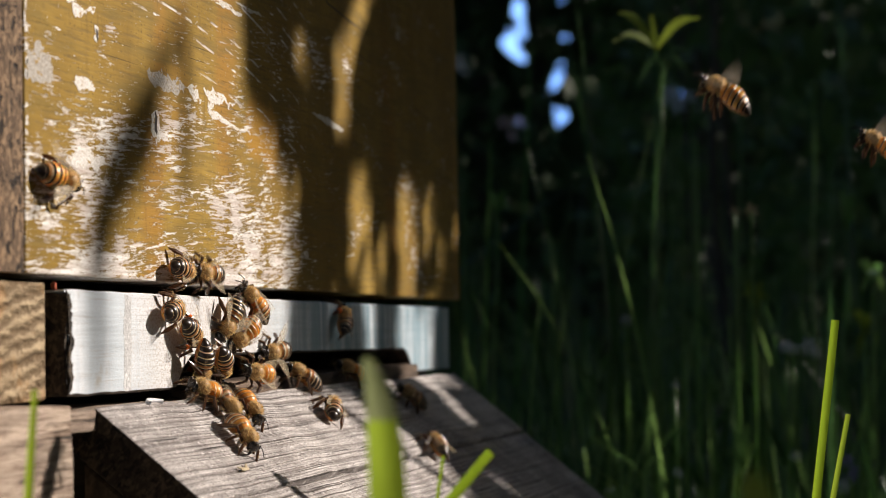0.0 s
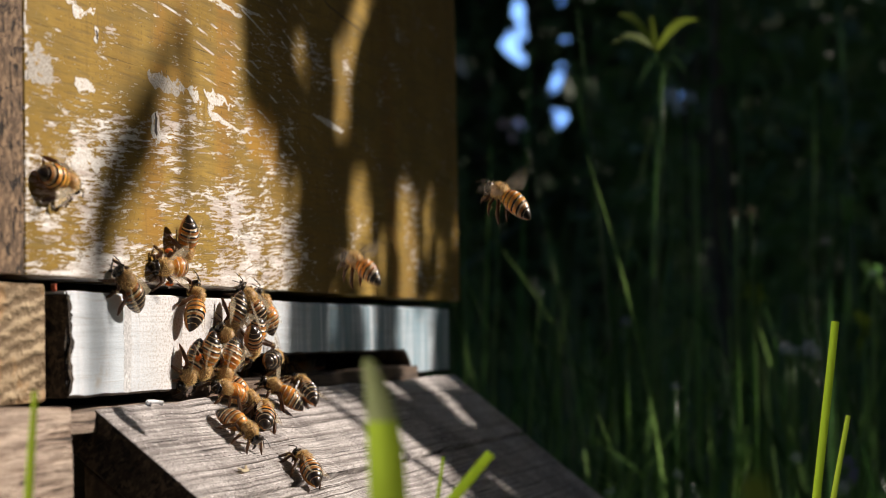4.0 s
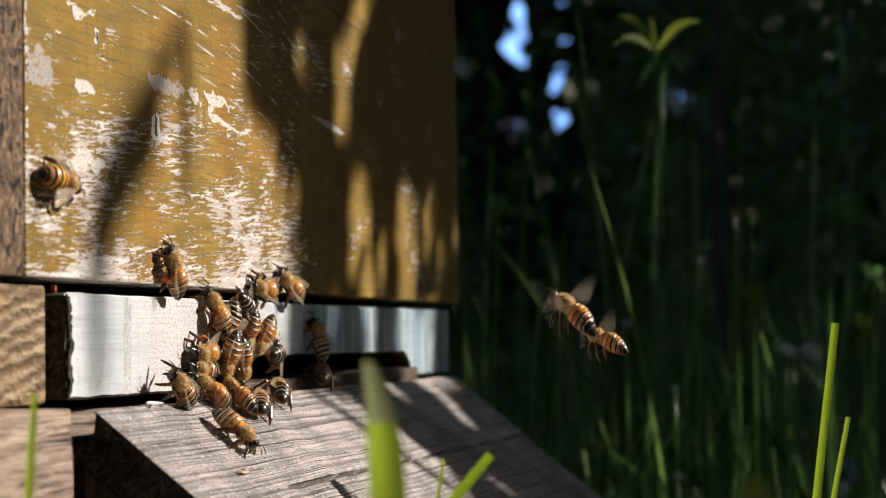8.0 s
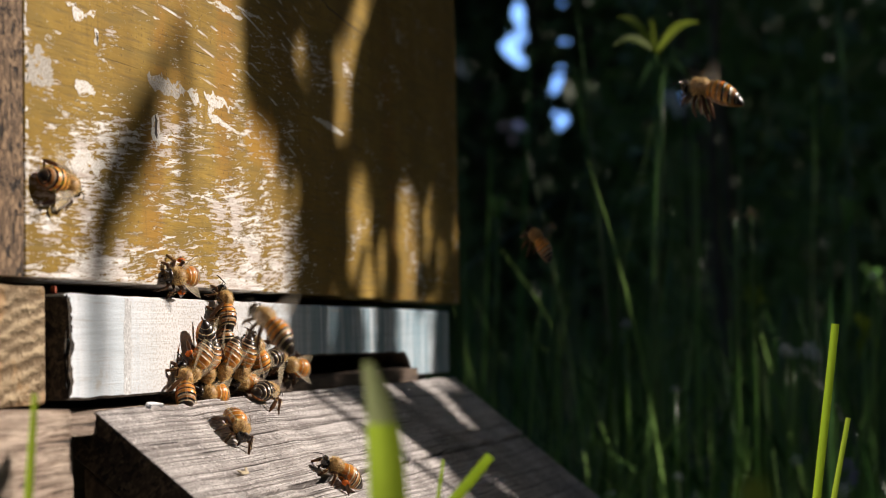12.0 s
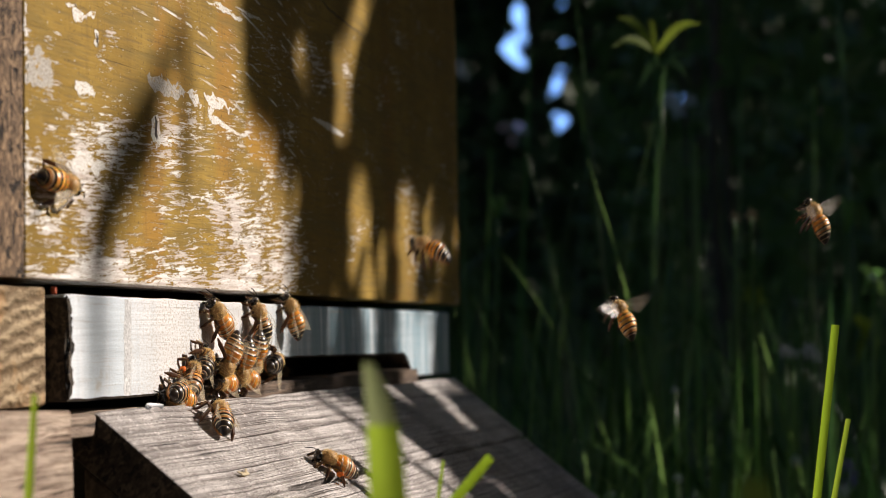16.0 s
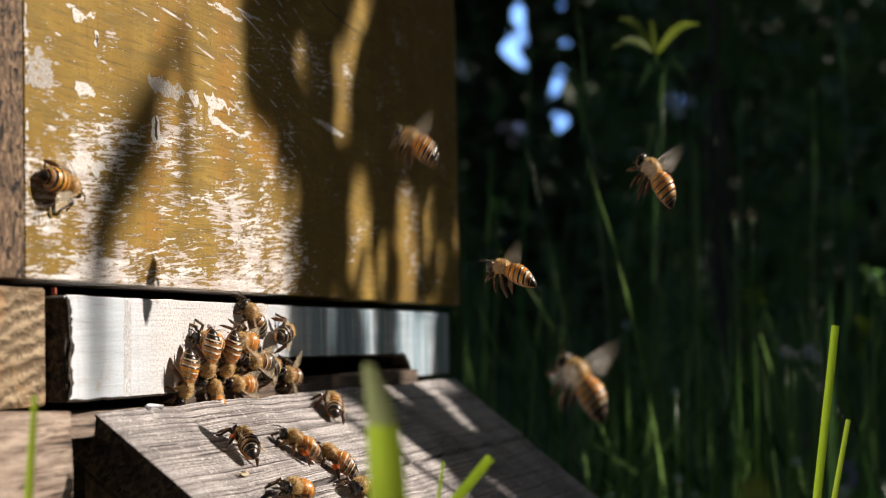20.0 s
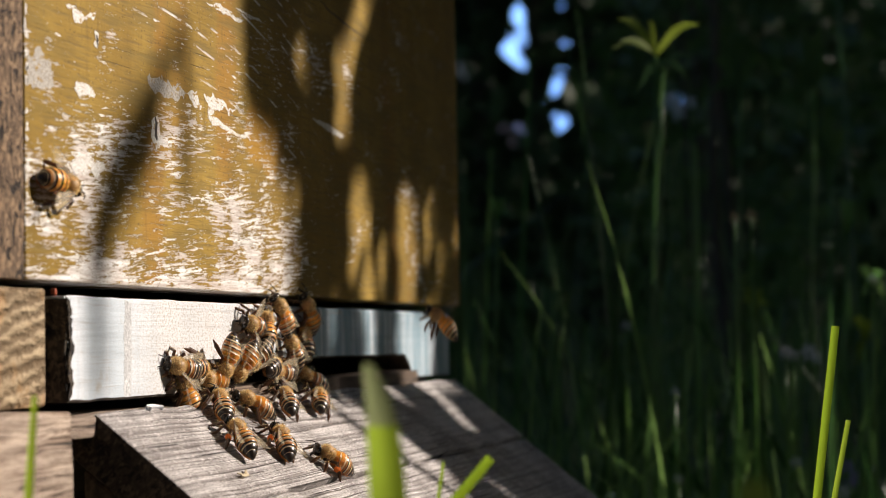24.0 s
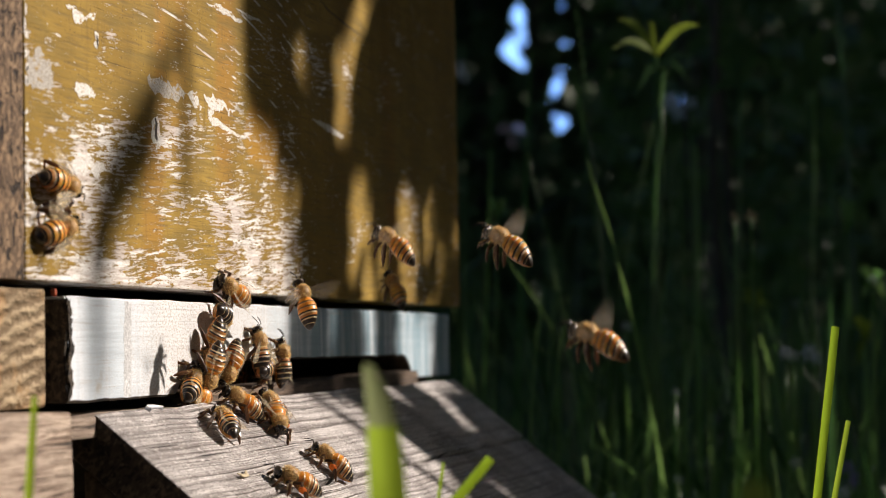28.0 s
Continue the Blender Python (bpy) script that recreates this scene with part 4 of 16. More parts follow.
grass_blade((0.8865, -0.0796, -0.2680), (0.8781, -0.1069, 0.0565), 0.0033, STEM, bow=0.0000, cut=0.35, label="single dark green grass stem in the meadow shade")
grass_blade((0.7007, -0.1606, -0.2680), (0.6858, -0.1542, 0.0086), 0.0030, STEM, bow=0.0000, cut=0.35, label="single dark green grass stem in the meadow shade")
grass_blade((0.6781, -0.0735, -0.2680), (0.6639, -0.0699, 0.0101), 0.0028, STEM, bow=0.0000, cut=0.35, label="single dark green grass stem in the meadow shade")
grass_blade((0.7821, -0.0759, -0.2680), (0.7826, -0.1260, -0.0048), 0.0031, STEM, bow=0.0000, cut=0.35, label="single dark green grass stem in the meadow shade")


def weed_plant(crown, foot, leaves, label, material=BLADE):
    """A weed: upright stem with pointed leaves spread from its top."""
    w = empty("weed", label, "weed", "weeds in the meadow")
    crown = Vector(crown)
    part("stem", stem_mesh("stem", foot, crown, 0.0014, 0.0010, STEM, 6, 0.01, 3), None, w)
    for tip, width in leaves:
        tip = Vector(tip)
        bm = bmesh.new()
        side = (tip - crown).cross(Vector((math.cos(YAW), math.sin(YAW), 0))).normalized()
        rows = []
        for i in range(9):
            s = i / 8
            p = crown.lerp(tip, s) + Vector((0, 0, 0.006 * math.sin(math.pi * s)))
            h = width * 0.5 * math.sin(math.pi * min(1, 0.12 + 0.88 * s)) + 0.0002
            rows.append([bm.verts.new(p - side * h), bm.verts.new(p + Vector((0.25, -0.3, 0)) * h), bm.verts.new(p + side * h)])
        for a, b in zip(rows, rows[1:]):
            bm.faces.new((a[0], a[1], b[1], b[0])), bm.faces.new((a[1], a[2], b[2], b[1]))
        part("leaf", bm, material, w, smooth=True)
    return w


def blossom(centre, size, material, petals, label):
    """A small flower head of cupped petals on a thin stem."""
    f = empty("wild_flower", label, "flower", "flowers in the meadow")
    c = Vector(centre)
    part("stem", stem_mesh("stem", (c.x + 0.02, c.y, -0.268), c, 0.0014, 0.0008, STEM, 5, 0.006, 5), None, f)
    for i in range(petals):
        a = 6.2832 * i / petals
        bm = bmesh.new()
        d, up = Vector((0.25 * math.cos(a), math.cos(a), math.sin(a))).normalized(), Vector((-1, -0.25, 0.1))
        o = d.cross(up).normalized()
        q = [c, c + d * size * 0.5 - o * size * 0.22 + up * size * 0.05, c + d * size * 0.55 + up * size * 0.14, c + d * size * 0.5 + o * size * 0.22 + up * size * 0.05, c + d * size]
        vs = [bm.verts.new(p) for p in q]
        for t in ((0, 1, 2), (0, 2, 3), (1, 4, 2), (2, 4, 3)):
            bm.faces.new([vs[k] for k in t])
        part("petal", bm, material, f)
    return f


PETAL_WHITE = plain("white_petal", (0.75, 0.77, 0.78), 0.7, 0.08, 900.0)
PETAL_VIOLET = plain("violet_petal", (0.30, 0.24, 0.55), 0.7, 0.15, 900.0)
STRAW = plain("straw", (0.52, 0.40, 0.22), 0.8, 0.25, 600.0)
weed_plant((0.6010, -0.0545, 0.1622), (0.6010, -0.0545, -0.2680), [((0.5755, -0.0388, 0.1789), 0.0042), ((0.5755, -0.0361, 0.1638), 0.0033), ((0.5863, -0.0799, 0.1753), 0.0042), ((0.5798, -0.0551, 0.1775), 0.0022)], "weed with pale green pointed leaves", WEED_LEAF)
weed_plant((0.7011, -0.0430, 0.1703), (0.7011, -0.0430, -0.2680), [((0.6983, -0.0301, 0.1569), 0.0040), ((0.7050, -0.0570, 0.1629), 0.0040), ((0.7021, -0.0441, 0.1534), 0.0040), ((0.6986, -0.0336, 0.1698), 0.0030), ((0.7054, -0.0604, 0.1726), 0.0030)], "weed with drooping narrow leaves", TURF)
weed_plant((0.8000, -0.0839, 0.0298), (0.8000, -0.0839, -0.2680), [((0.7900, -0.0777, 0.0429), 0.0045), ((0.7900, -0.0900, 0.0433), 0.0035), ((0.7900, -0.0939, 0.0315), 0.0040), ((0.7900, -0.0747, 0.0343), 0.0030)], "meadow weed with yellow green leaves in broken light", WEED_LEAF)
weed_plant((0.7600, -0.1507, 0.0106), (0.7600, -0.1507, -0.2680), [((0.7500, -0.1450, 0.0239), 0.0045), ((0.7500, -0.1562, 0.0204), 0.0045), ((0.7500, -0.1469, -0.0041), 0.0040), ((0.7500, -0.1593, 0.0033), 0.0040)], "meadow weed with yellow green leaves in broken light", WEED_LEAF)
weed_plant((0.7000, -0.1589, 0.0405), (0.7000, -0.1589, -0.2680), [((0.6900, -0.1507, 0.0495), 0.0045), ((0.6900, -0.1656, 0.0466), 0.0045), ((0.6900, -0.1643, 0.0341), 0.0040), ((0.6900, -0.1533, 0.0332), 0.0030)], "meadow weed with green pointed leaves in the shade", STEM)
weed_plant((0.6200, -0.0937, -0.0592), (0.6200, -0.0937, -0.2680), [((0.6100, -0.0894, -0.0381), 0.0040), ((0.6100, -0.0972, -0.0337), 0.0030), ((0.6100, -0.1021, -0.0454), 0.0040), ((0.6100, -0.0850, -0.0504), 0.0030)], "meadow weed with green pointed leaves in the shade", STEM)
weed_plant((0.9500, -0.0620, 0.1882), (0.9500, -0.0620, -0.2680), [((0.9400, -0.0449, 0.2075), 0.0080), ((0.9400, -0.0791, 0.2076), 0.0080), ((0.9400, -0.0601, 0.2224), 0.0070), ((0.9400, -0.0830, 0.1801), 0.0070), ((0.9400, -0.0416, 0.1821), 0.0060)], "meadow weed with dim green pointed leaves", BUSH_LEAF)
weed_plant((0.9800, -0.1206, 0.1373), (0.9800, -0.1206, -0.2680), [((0.9700, -0.1023, 0.1570), 0.0080), ((0.9700, -0.1372, 0.1586), 0.0080), ((0.9700, -0.1191, 0.1760), 0.0070), ((0.9700, -0.1403, 0.1317), 0.0070), ((0.9700, -0.0998, 0.1333), 0.0060)], "meadow weed with dim green pointed leaves", BUSH_LEAF)
weed_plant((0.9200, -0.1143, 0.1820), (0.9200, -0.1143, -0.2680), [((0.9100, -0.1104, 0.2190), 0.0080), ((0.9100, -0.1205, 0.2222), 0.0070), ((0.9100, -0.1302, 0.1951), 0.0080), ((0.9100, -0.1004, 0.1929), 0.0070)], "meadow weed with dim green pointed leaves", BUSH_LEAF)
weed_plant((0.7500, -0.1431, 0.0734), (0.7500, -0.1431, -0.2680), [((0.7400, -0.1403, 0.0944), 0.0035), ((0.7400, -0.1480, 0.0925), 0.0035), ((0.7400, -0.1501, 0.0760), 0.0030)], "meadow weed with green pointed leaves in the shade", STEM)
weed_plant((0.7500, 0.0667, 0.0886), (0.7500, 0.0667, -0.2680), [((0.7400, 0.0705, 0.1002), 0.0040), ((0.7400, 0.0579, 0.0991), 0.0040), ((0.7400, 0.0556, 0.0877), 0.0030)], "meadow weed with green pointed leaves in the shade", STEM)
blossom((0.6200, -0.1165, 0.0055), 0.0044, PETAL_WHITE, 6, "white wild flower in the meadow shade")
blossom((0.6200, -0.1205, 0.0040), 0.0040, PETAL_WHITE, 5, "white wild flower in the meadow shade")
blossom((0.6200, -0.1287, 0.0053), 0.0056, PETAL_WHITE, 6, "white wild flower in the meadow shade")
blossom((0.6200, -0.1318, 0.0017), 0.0040, PETAL_WHITE, 5, "white wild flower in the meadow shade")
blossom((0.6200, -0.1468, -0.0540), 0.0044, PETAL_VIOLET, 6, "small violet wild flower in the grass")
blossom((0.6200, -0.1483, -0.0622), 0.0044, PETAL_VIOLET, 6, "small violet wild flower in the grass")
blossom((0.6200, -0.1442, -0.0674), 0.0048, PETAL_WHITE, 6, "small white wild flower in the grass")
blossom((0.6200, -0.1501, -0.0587), 0.0032, PETAL_VIOLET, 6, "small violet wild flower in the grass")
blossom((0.6200, -0.0327, 0.0207), 0.0036, PETAL_WHITE, 5, "white bud on an arching stalk")
blossom((0.6200, -0.0582, -0.0145), 0.0030, PETAL_WHITE, 4, "white bud on an arching stalk")
blossom((0.6200, -0.1203, -0.0519), 0.0040, PETAL_WHITE, 5, "small white wild flower in the grass")
blossom((0.6200, -0.0917, 0.0765), 0.0040, STRAW, 5, "withered straw coloured flower head")
blossom((0.6200, -0.1006, 0.0771), 0.0048, STRAW, 5, "withered straw coloured flower head")
blossom((0.6200, -0.1623, 0.0428), 0.0032, PETAL_WHITE, 5, "small white wild flower in the grass")
blossom((0.6200, -0.0228, -0.0700), 0.0040, PETAL_WHITE, 5, "small white wild flower in the grass")
blossom((0.6200, -0.0586, -0.0607), 0.0032, PETAL_WHITE, 5, "small white wild flower in the grass")
blossom((0.9500, -0.0127, 0.1807), 0.0085, PETAL_WHITE, 6, "white wild flower in the meadow shade")
blossom((0.9500, -0.0184, 0.1725), 0.0075, PETAL_WHITE, 5, "white wild flower in the meadow shade")
blossom((0.9500, -0.0273, 0.1789), 0.0060, PETAL_WHITE, 5, "white wild flower in the meadow shade")

# a long blade that the wind throws across the view for a moment
wind_blade = grass_blade((0, 0, 0), (0, 0, 0.0828), 0.0062, cut=0.25, label="long green grass blade swaying in the wind")
WIND_FOOT = Vector((-0.0944, -0.0883, -0.0322))
WIND_WAY = Vector((-0.0158, 0.0483, 0.0654)).normalized()


def arching_blade(root, height, width, lean, curl):
    """One long blade of the meadow that arches over."""
    verts, faces = [], []
    strip_verts(verts, faces, Vector((0, 0, 0)), height, width, lean, lean + 1.57, curl, 10, 0.3)
    ob = tagged(new("grass_blade", soft_mesh("grass_blade", verts, faces, STEM)), "long arching meadow grass blade in half shade", "grass", "arching blades")
    ob.location = root


rng = random.Random(77)
verts, faces = [], []
for i in range(230):
    x = rng.uniform(0.62, 1.25)
    y = -0.2065 + (x + 0.4382) * math.tan(radians(14.5 + rng.uniform(-12.5, 2)))
    lean = rng.uniform(0, 6.28)
    strip_verts(verts, faces, Vector((x, y, -0.27)), rng.uniform(0.22, 0.42), rng.uniform(0.0016, 0.0036), lean, lean + 1.57, abs(rng.gauss(0.30, 0.25)), 10, 0.3)
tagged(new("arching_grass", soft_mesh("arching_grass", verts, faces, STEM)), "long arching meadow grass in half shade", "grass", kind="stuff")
rng = random.Random(91)
for i in range(170):
    x = rng.uniform(0.41, 0.64)
    y = -0.2065 + (x + 0.4382) * math.tan(radians(14.5 + rng.uniform(-13.0, 0.2)))
    arching_blade((x, y, -0.27), rng.uniform(0.20, 0.34), rng.uniform(0.0014, 0.0028), rng.uniform(0, 6.28), abs(rng.gauss(0.45, 0.30)))


# ---------------------------------------------------------------- honey bees
def shell_material(name, color, rough=0.35, glow=0.0):
    n = Nodes(name)
    a = n.noise(n.coord, 2600.0, 3)
    b = n.noise(n.coord, 500.0, 2)
    info = n.add("ShaderNodeObjectInfo").outputs["Random"]
    col = n.mix(n.ramp(a, (0.3, 0.0), (0.7, 1.0)), tuple(c * 0.65 for c in color), tuple(c * 1.3 for c in color))
    col = n.mix(n.ramp(b, (0.4, 0.0), (0.7, 0.5)), col, tuple(c * 0.6 for c in color))
    col = n.mix(n.math("MULTIPLY", info, 0.35), col, tuple(c * 0.5 for c in color))
    n.bump(a, 0.3, 0.00008)
    return n.done(col, rough, Subsurface_Weight=glow, Subsurface_Scale=0.0018, Subsurface_Radius=(1.0, 0.5, 0.2))


def wing_material(name, color, thin, thick):
    n = Nodes(name)
    n.done(color, 0.16)
    clear = n.add("ShaderNodeBsdfTransparent")
    both = n.add("ShaderNodeMixShader")
    film = n.noise(n.space((700, 2600, 2600)), 1.0, 3)
    n.link(n.ramp(film, (0.3, thin), (0.7, thick)), both.inputs[0])
    n.link(clear.outputs[0], both.inputs[1])
    n.link(n.bsdf.outputs[0], both.inputs[2])
    n.link(both.outputs[0], n.out.inputs["Surface"])
    return n.mat


FUZZ = leafy("tan_fuzz", (0.94, 0.66, 0.26), (0.98, 0.82, 0.48), 0.45, 0.5)
PALE_FUZZ = shell_material("pale_fuzz", (0.78, 0.60, 0.36), 0.6, 0.3)
SHELL_DARK = shell_material("dark_shell", (0.026, 0.016, 0.010), 0.28)
SHELL_AMBER = shell_material("amber_shell", (0.90, 0.37, 0.05), 0.30, 0.4)
SHELL_GOLD = shell_material("gold_shell", (0.92, 0.44, 0.08), 0.35, 0.75)
SHELL_BROWN = shell_material("brown_shell", (0.50, 0.22, 0.06), 0.32, 0.4)
THORAX_BROWN = shell_material("thorax_shell", (0.46, 0.27, 0.10), 0.55)
EYE_BLACK = plain("black_eye", (0.010, 0.008, 0.007), 0.12, 0.2, 3000.0, 0.05)
LEG_BROWN = shell_material("leg_shell", (0.10, 0.042, 0.016), 0.3)
WING = wing_material("wing_membrane", (0.86, 0.72, 0.48), 0.12, 0.32)
SPREAD_WING = wing_material("spread_wing_membrane", (0.92, 0.80, 0.60), 0.06, 0.17)
VEIN = plain("wing_vein", (0.09, 0.045, 0.02), 0.5, 0.2)
POLLEN_ORANGE = plain("orange_pollen", (0.85, 0.18, 0.02), 0.9, 0.2, 4000.0, 0.5)
MM = 0.001


def ball(bm, centre, radii, rings=8, sides=12, tilt=0.0):
    m = Matrix.Translation(Vector(centre) * MM) @ Matrix.Rotation(tilt, 4, "Y") @ Matrix.Diagonal((*[r * MM for r in radii], 1))
    bmesh.ops.create_uvsphere(bm, u_segments=sides, v_segments=rings, radius=1.0, matrix=m)
    return bm


def hairs(bm, centre, radii, count, length, seed, index=0, keep=None):
    """Short tapered hairs standing on an ellipsoid."""
    rng = random.Random(seed)
    c = Vector(centre)
    for _ in range(count):
        d = Vector((rng.gauss(0, 1), rng.gauss(0, 1), rng.gauss(0, 1))).normalized()
        if keep and not keep(d):
            continue
        p = c + Vector((d.x * radii[0], d.y * radii[1], d.z * radii[2])) * 0.95
        way = (d + Vector((rng.gauss(0, 0.3), rng.gauss(0, 0.3), rng.gauss(0, 0.3))) + Vector((-0.35, 0, 0))).normalized()
        side = way.orthogonal().normalized()
        side = Matrix.Rotation(rng.uniform(0, 6.28), 3, way) @ side
        q = p + way * length * rng.uniform(0.6, 1.3)
        f = bm.faces.new([bm.verts.new(v * MM) for v in (p - side * 0.05, p + side * 0.05, q)])
        f.material_index = index


def tube(bm, points, radii, sides=6):
    """A jointed limb through points (mm)."""
    pts = [Vector(p) * MM for p in points]
    rings = []
    for i, p in enumerate(pts):
        a, b = pts[max(0, i - 1)], pts[min(len(pts) - 1, i + 1)]
        d = (b - a).normalized()
        u = d.cross(Vector((0.31, 0.52, 0.79))).normalized()
        w = d.cross(u)
        rings.append([bm.verts.new(p + (u * math.cos(6.2832 * k / sides) + w * math.sin(6.2832 * k / sides)) * radii[i] * MM) for k in range(sides)])
    for p, q in zip(rings, rings[1:]):
        for k in range(sides):
            bm.faces.new((p[k], p[(k + 1) % sides], q[(k + 1) % sides], q[k]))
    bm.faces.new(rings[0][::-1])
    bm.faces.new(rings[-1])


def abdomen_mesh(look_of, seed, droop=0.16):
    """Six overlapping rings with pale hair bands and dark rims. Material indices: 0 dark, 1 amber, 2 pale hair, 3 brown."""
    sides, segs = 18, 6
    bm = bmesh.new()
    rows, kinds = [], []
    length = 7.9
    # per ring: 1 amber, 3 brown, 0 dark; amber rings carry only a thin dark rim
    tables = {"amber": (1, 1, 1, 3, 0, 0), "dark": (3, 3, 0, 0, 0, 0), "mid": (1, 1, 3, 3, 0, 0), "gold": (1, 1, 1, 1, 3, 0)}
    for s in range(segs):
        tint = tables[look_of][s]
        hair, colour = {1: (0.13, 0.76), 3: (0.30, 0.74), 0: (0.26, 0.52)}[tint]
        if s == segs - 1:
            hair, colour = 0.08, 0.5
        for k, (f, bulge, kind) in enumerate(((0.0, 0.955, 2), (hair, 0.99, tint), (colour, 1.02, 3 if tint == 1 and s < 2 else 0), (0.99, 1.03, 0))):
            u = (s + f) / segs
            r = 2.62 * (math.sin(math.pi * min(0.985, 0.12 + 0.87 * u ** 0.88)) ** 0.62) * bulge
            x = -1.55 - length * u
            z = 3.25 - droop * length * u * u * 1.25
            rows.append([bm.verts.new(Vector((x, r * math.sin(6.2832 * i / sides), z + 0.92 * r * math.cos(6.2832 * i / sides))) * MM) for i in range(sides)])
            kinds.append(kind)
    for n, (p, q) in enumerate(zip(rows, rows[1:])):
        for i in range(sides):
            f = bm.faces.new((p[i], p[(i + 1) % sides], q[(i + 1) % sides], q[i]))
            under = math.cos(6.2832 * (i + 0.5) / sides) < -0.45
            f.material_index = 3 if under else kinds[n]
    bm.faces.new(rows[0])
    bm.faces.new(rows[-1][::-1])
    bmesh.ops.recalc_face_normals(bm, faces=bm.faces)
    for f in bm.faces:
        f.smooth = True
    for s in range(segs):
        u = (s + 0.12) / segs
        r = 2.58 * (math.sin(math.pi * min(0.985, 0.12 + 0.87 * u ** 0.88)) ** 0.62)
        hairs(bm, (-1.55 - length * u, 0, 3.25 - droop * length * u * u * 1.25), (0.25, r, r * 0.92), 60, 0.42, seed + s, 2, lambda d: d.z > -0.4)
    return mesh_of(bm, "abdomen", [SHELL_DARK, SHELL_GOLD if look_of == "gold" else SHELL_AMBER, PALE_FUZZ, SHELL_BROWN])


def wing_mesh(length, width, fore, film):
    """A thin veined wing in the x, y plane: hinge at the origin, tip towards -x, leading edge towards +y."""
    bm = bmesh.new()
    n = 14
    lead, trail = [], []
    for i in range(n + 1):
        s = i / n
        y0 = width * (0.16 * math.sin(math.pi * s) + 0.10 * s)
        y1 = -width * (0.80 * math.sin(math.pi * s ** (1.5 if fore else 1.1)) ** 0.8 if 0 < s < 1 else 0.0) + 0.1 * width * s
        x = -length * s
        lead.append(bm.verts.new(Vector((x, y0, 0.05 * math.sin(3 * s))) * MM))
        trail.append(bm.verts.new(Vector((x, y1, 0.05 * math.sin(3 * s) - 0.06)) * MM))
    for i in range(n):
        try:
            bm.faces.new((lead[i], lead[i + 1], trail[i + 1], trail[i]))
        except ValueError:
            pass

    def vein(points, w):
        for (x0, y0), (x1, y1) in zip(points, points[1:]):
            d = Vector((x1 - x0, y1 - y0, 0)).normalized()
            o = Vector((-d.y, d.x, 0)) * w
            a, b = Vector((x0, y0, 0.10)), Vector((x1, y1, 0.10))
            f = bm.faces.new([bm.verts.new(v * MM) for v in (a - o, b - o, b + o, a + o)])
            f.material_index = 1

    vein([(-length * i / 8, width * (0.16 * math.sin(math.pi * i / 8) + 0.10 * i / 8)) for i in range(8)], 0.075)
    vein([(0, -0.05 * width), (-length * 0.35, -0.22 * width), (-length * 0.7, -0.30 * width), (-length * 0.85, -0.2 * width)], 0.05)
    vein([(-length * 0.3, -0.2 * width), (-length * 0.55, -0.55 * width), (-length * 0.68, -0.66 * width)], 0.045)
    vein([(-length * 0.42, 0.14 * width), (-length * 0.5, -0.24 * width), (-length * 0.62, 0.13 * width)], 0.045)
    return mesh_of(bm, "wing", [film, VEIN])


FORE, HIND = wing_mesh(9.0, 3.3, True, WING), wing_mesh(6.4, 2.6, False, WING)
FORE_SPREAD, HIND_SPREAD = wing_mesh(9.0, 3.3, True, SPREAD_WING), wing_mesh(6.4, 2.6, False, SPREAD_WING)


def wing_pose(side, fore, open_angle, lift, flip=0.0):
    """The pose of a wing: open_angle away from the tail, lifted and turned about its leading edge."""
    m = pose(0.5 * MM if fore else -0.5 * MM, side * 1.35 * MM, (4.75 if fore else 4.45) * MM)
    m = m @ pose(0, 0, 0, 0, 0, -side * open_angle) @ pose(0, 0, 0, flip * side, lift, 0)
    return m @ (Matrix.Identity(4) if side > 0 else pose(0, 0, 0, 180, 0, 0))


def leg_mesh(index, flying):
    """One leg of the left side: coxa to claw. index 0 front, 1 middle, 2 hind."""
    bm = bmesh.new()
    base = [(1.4, 0.8, 2.2), (0.3, 1.0, 2.0), (-0.7, 1.0, 2.1)][index]
    if flying:
        path = [[(2.2, 1.6, 1.2), (2.9, 1.5, 0.2), (3.1, 1.3, -0.8)], [(0.4, 2.2, 0.7), (0.2, 2.1, -1.2), (-0.3, 1.9, -2.4)],
                [(-1.6, 2.0, 0.8), (-2.4, 2.0, -1.3), (-3.2, 1.8, -3.0)]][index]
    else:
        path = [[(2.6, 2.6, 2.6), (3.7, 3.3, 0.9), (4.5, 3.5, 0.06)], [(0.6, 3.4, 3.1), (0.3, 4.6, 1.0), (0.6, 5.4, 0.06)],
                [(-2.1, 3.2, 3.5), (-4.1, 4.2, 1.3), (-5.3, 4.7, 0.06)]][index]
    widths = [0.38, 0.44, 0.34 + 0.22 * (index == 2), 0.15]
    tube(bm, [base, *path], widths)
    hairs(bm, tuple((Vector(path[0]) + Vector(path[1])) / 2), (0.5, 0.4, 0.9), 26, 0.45, 70 + index, 1)
    return mesh_of(bm, "leg", [LEG_BROWN, FUZZ])


def mirrored(data):
    """The same mesh for the other side of the body."""
    twin = data.copy()
    twin.transform(Matrix.Diagonal((1, -1, 1, 1)))
    twin.flip_normals()
    return twin


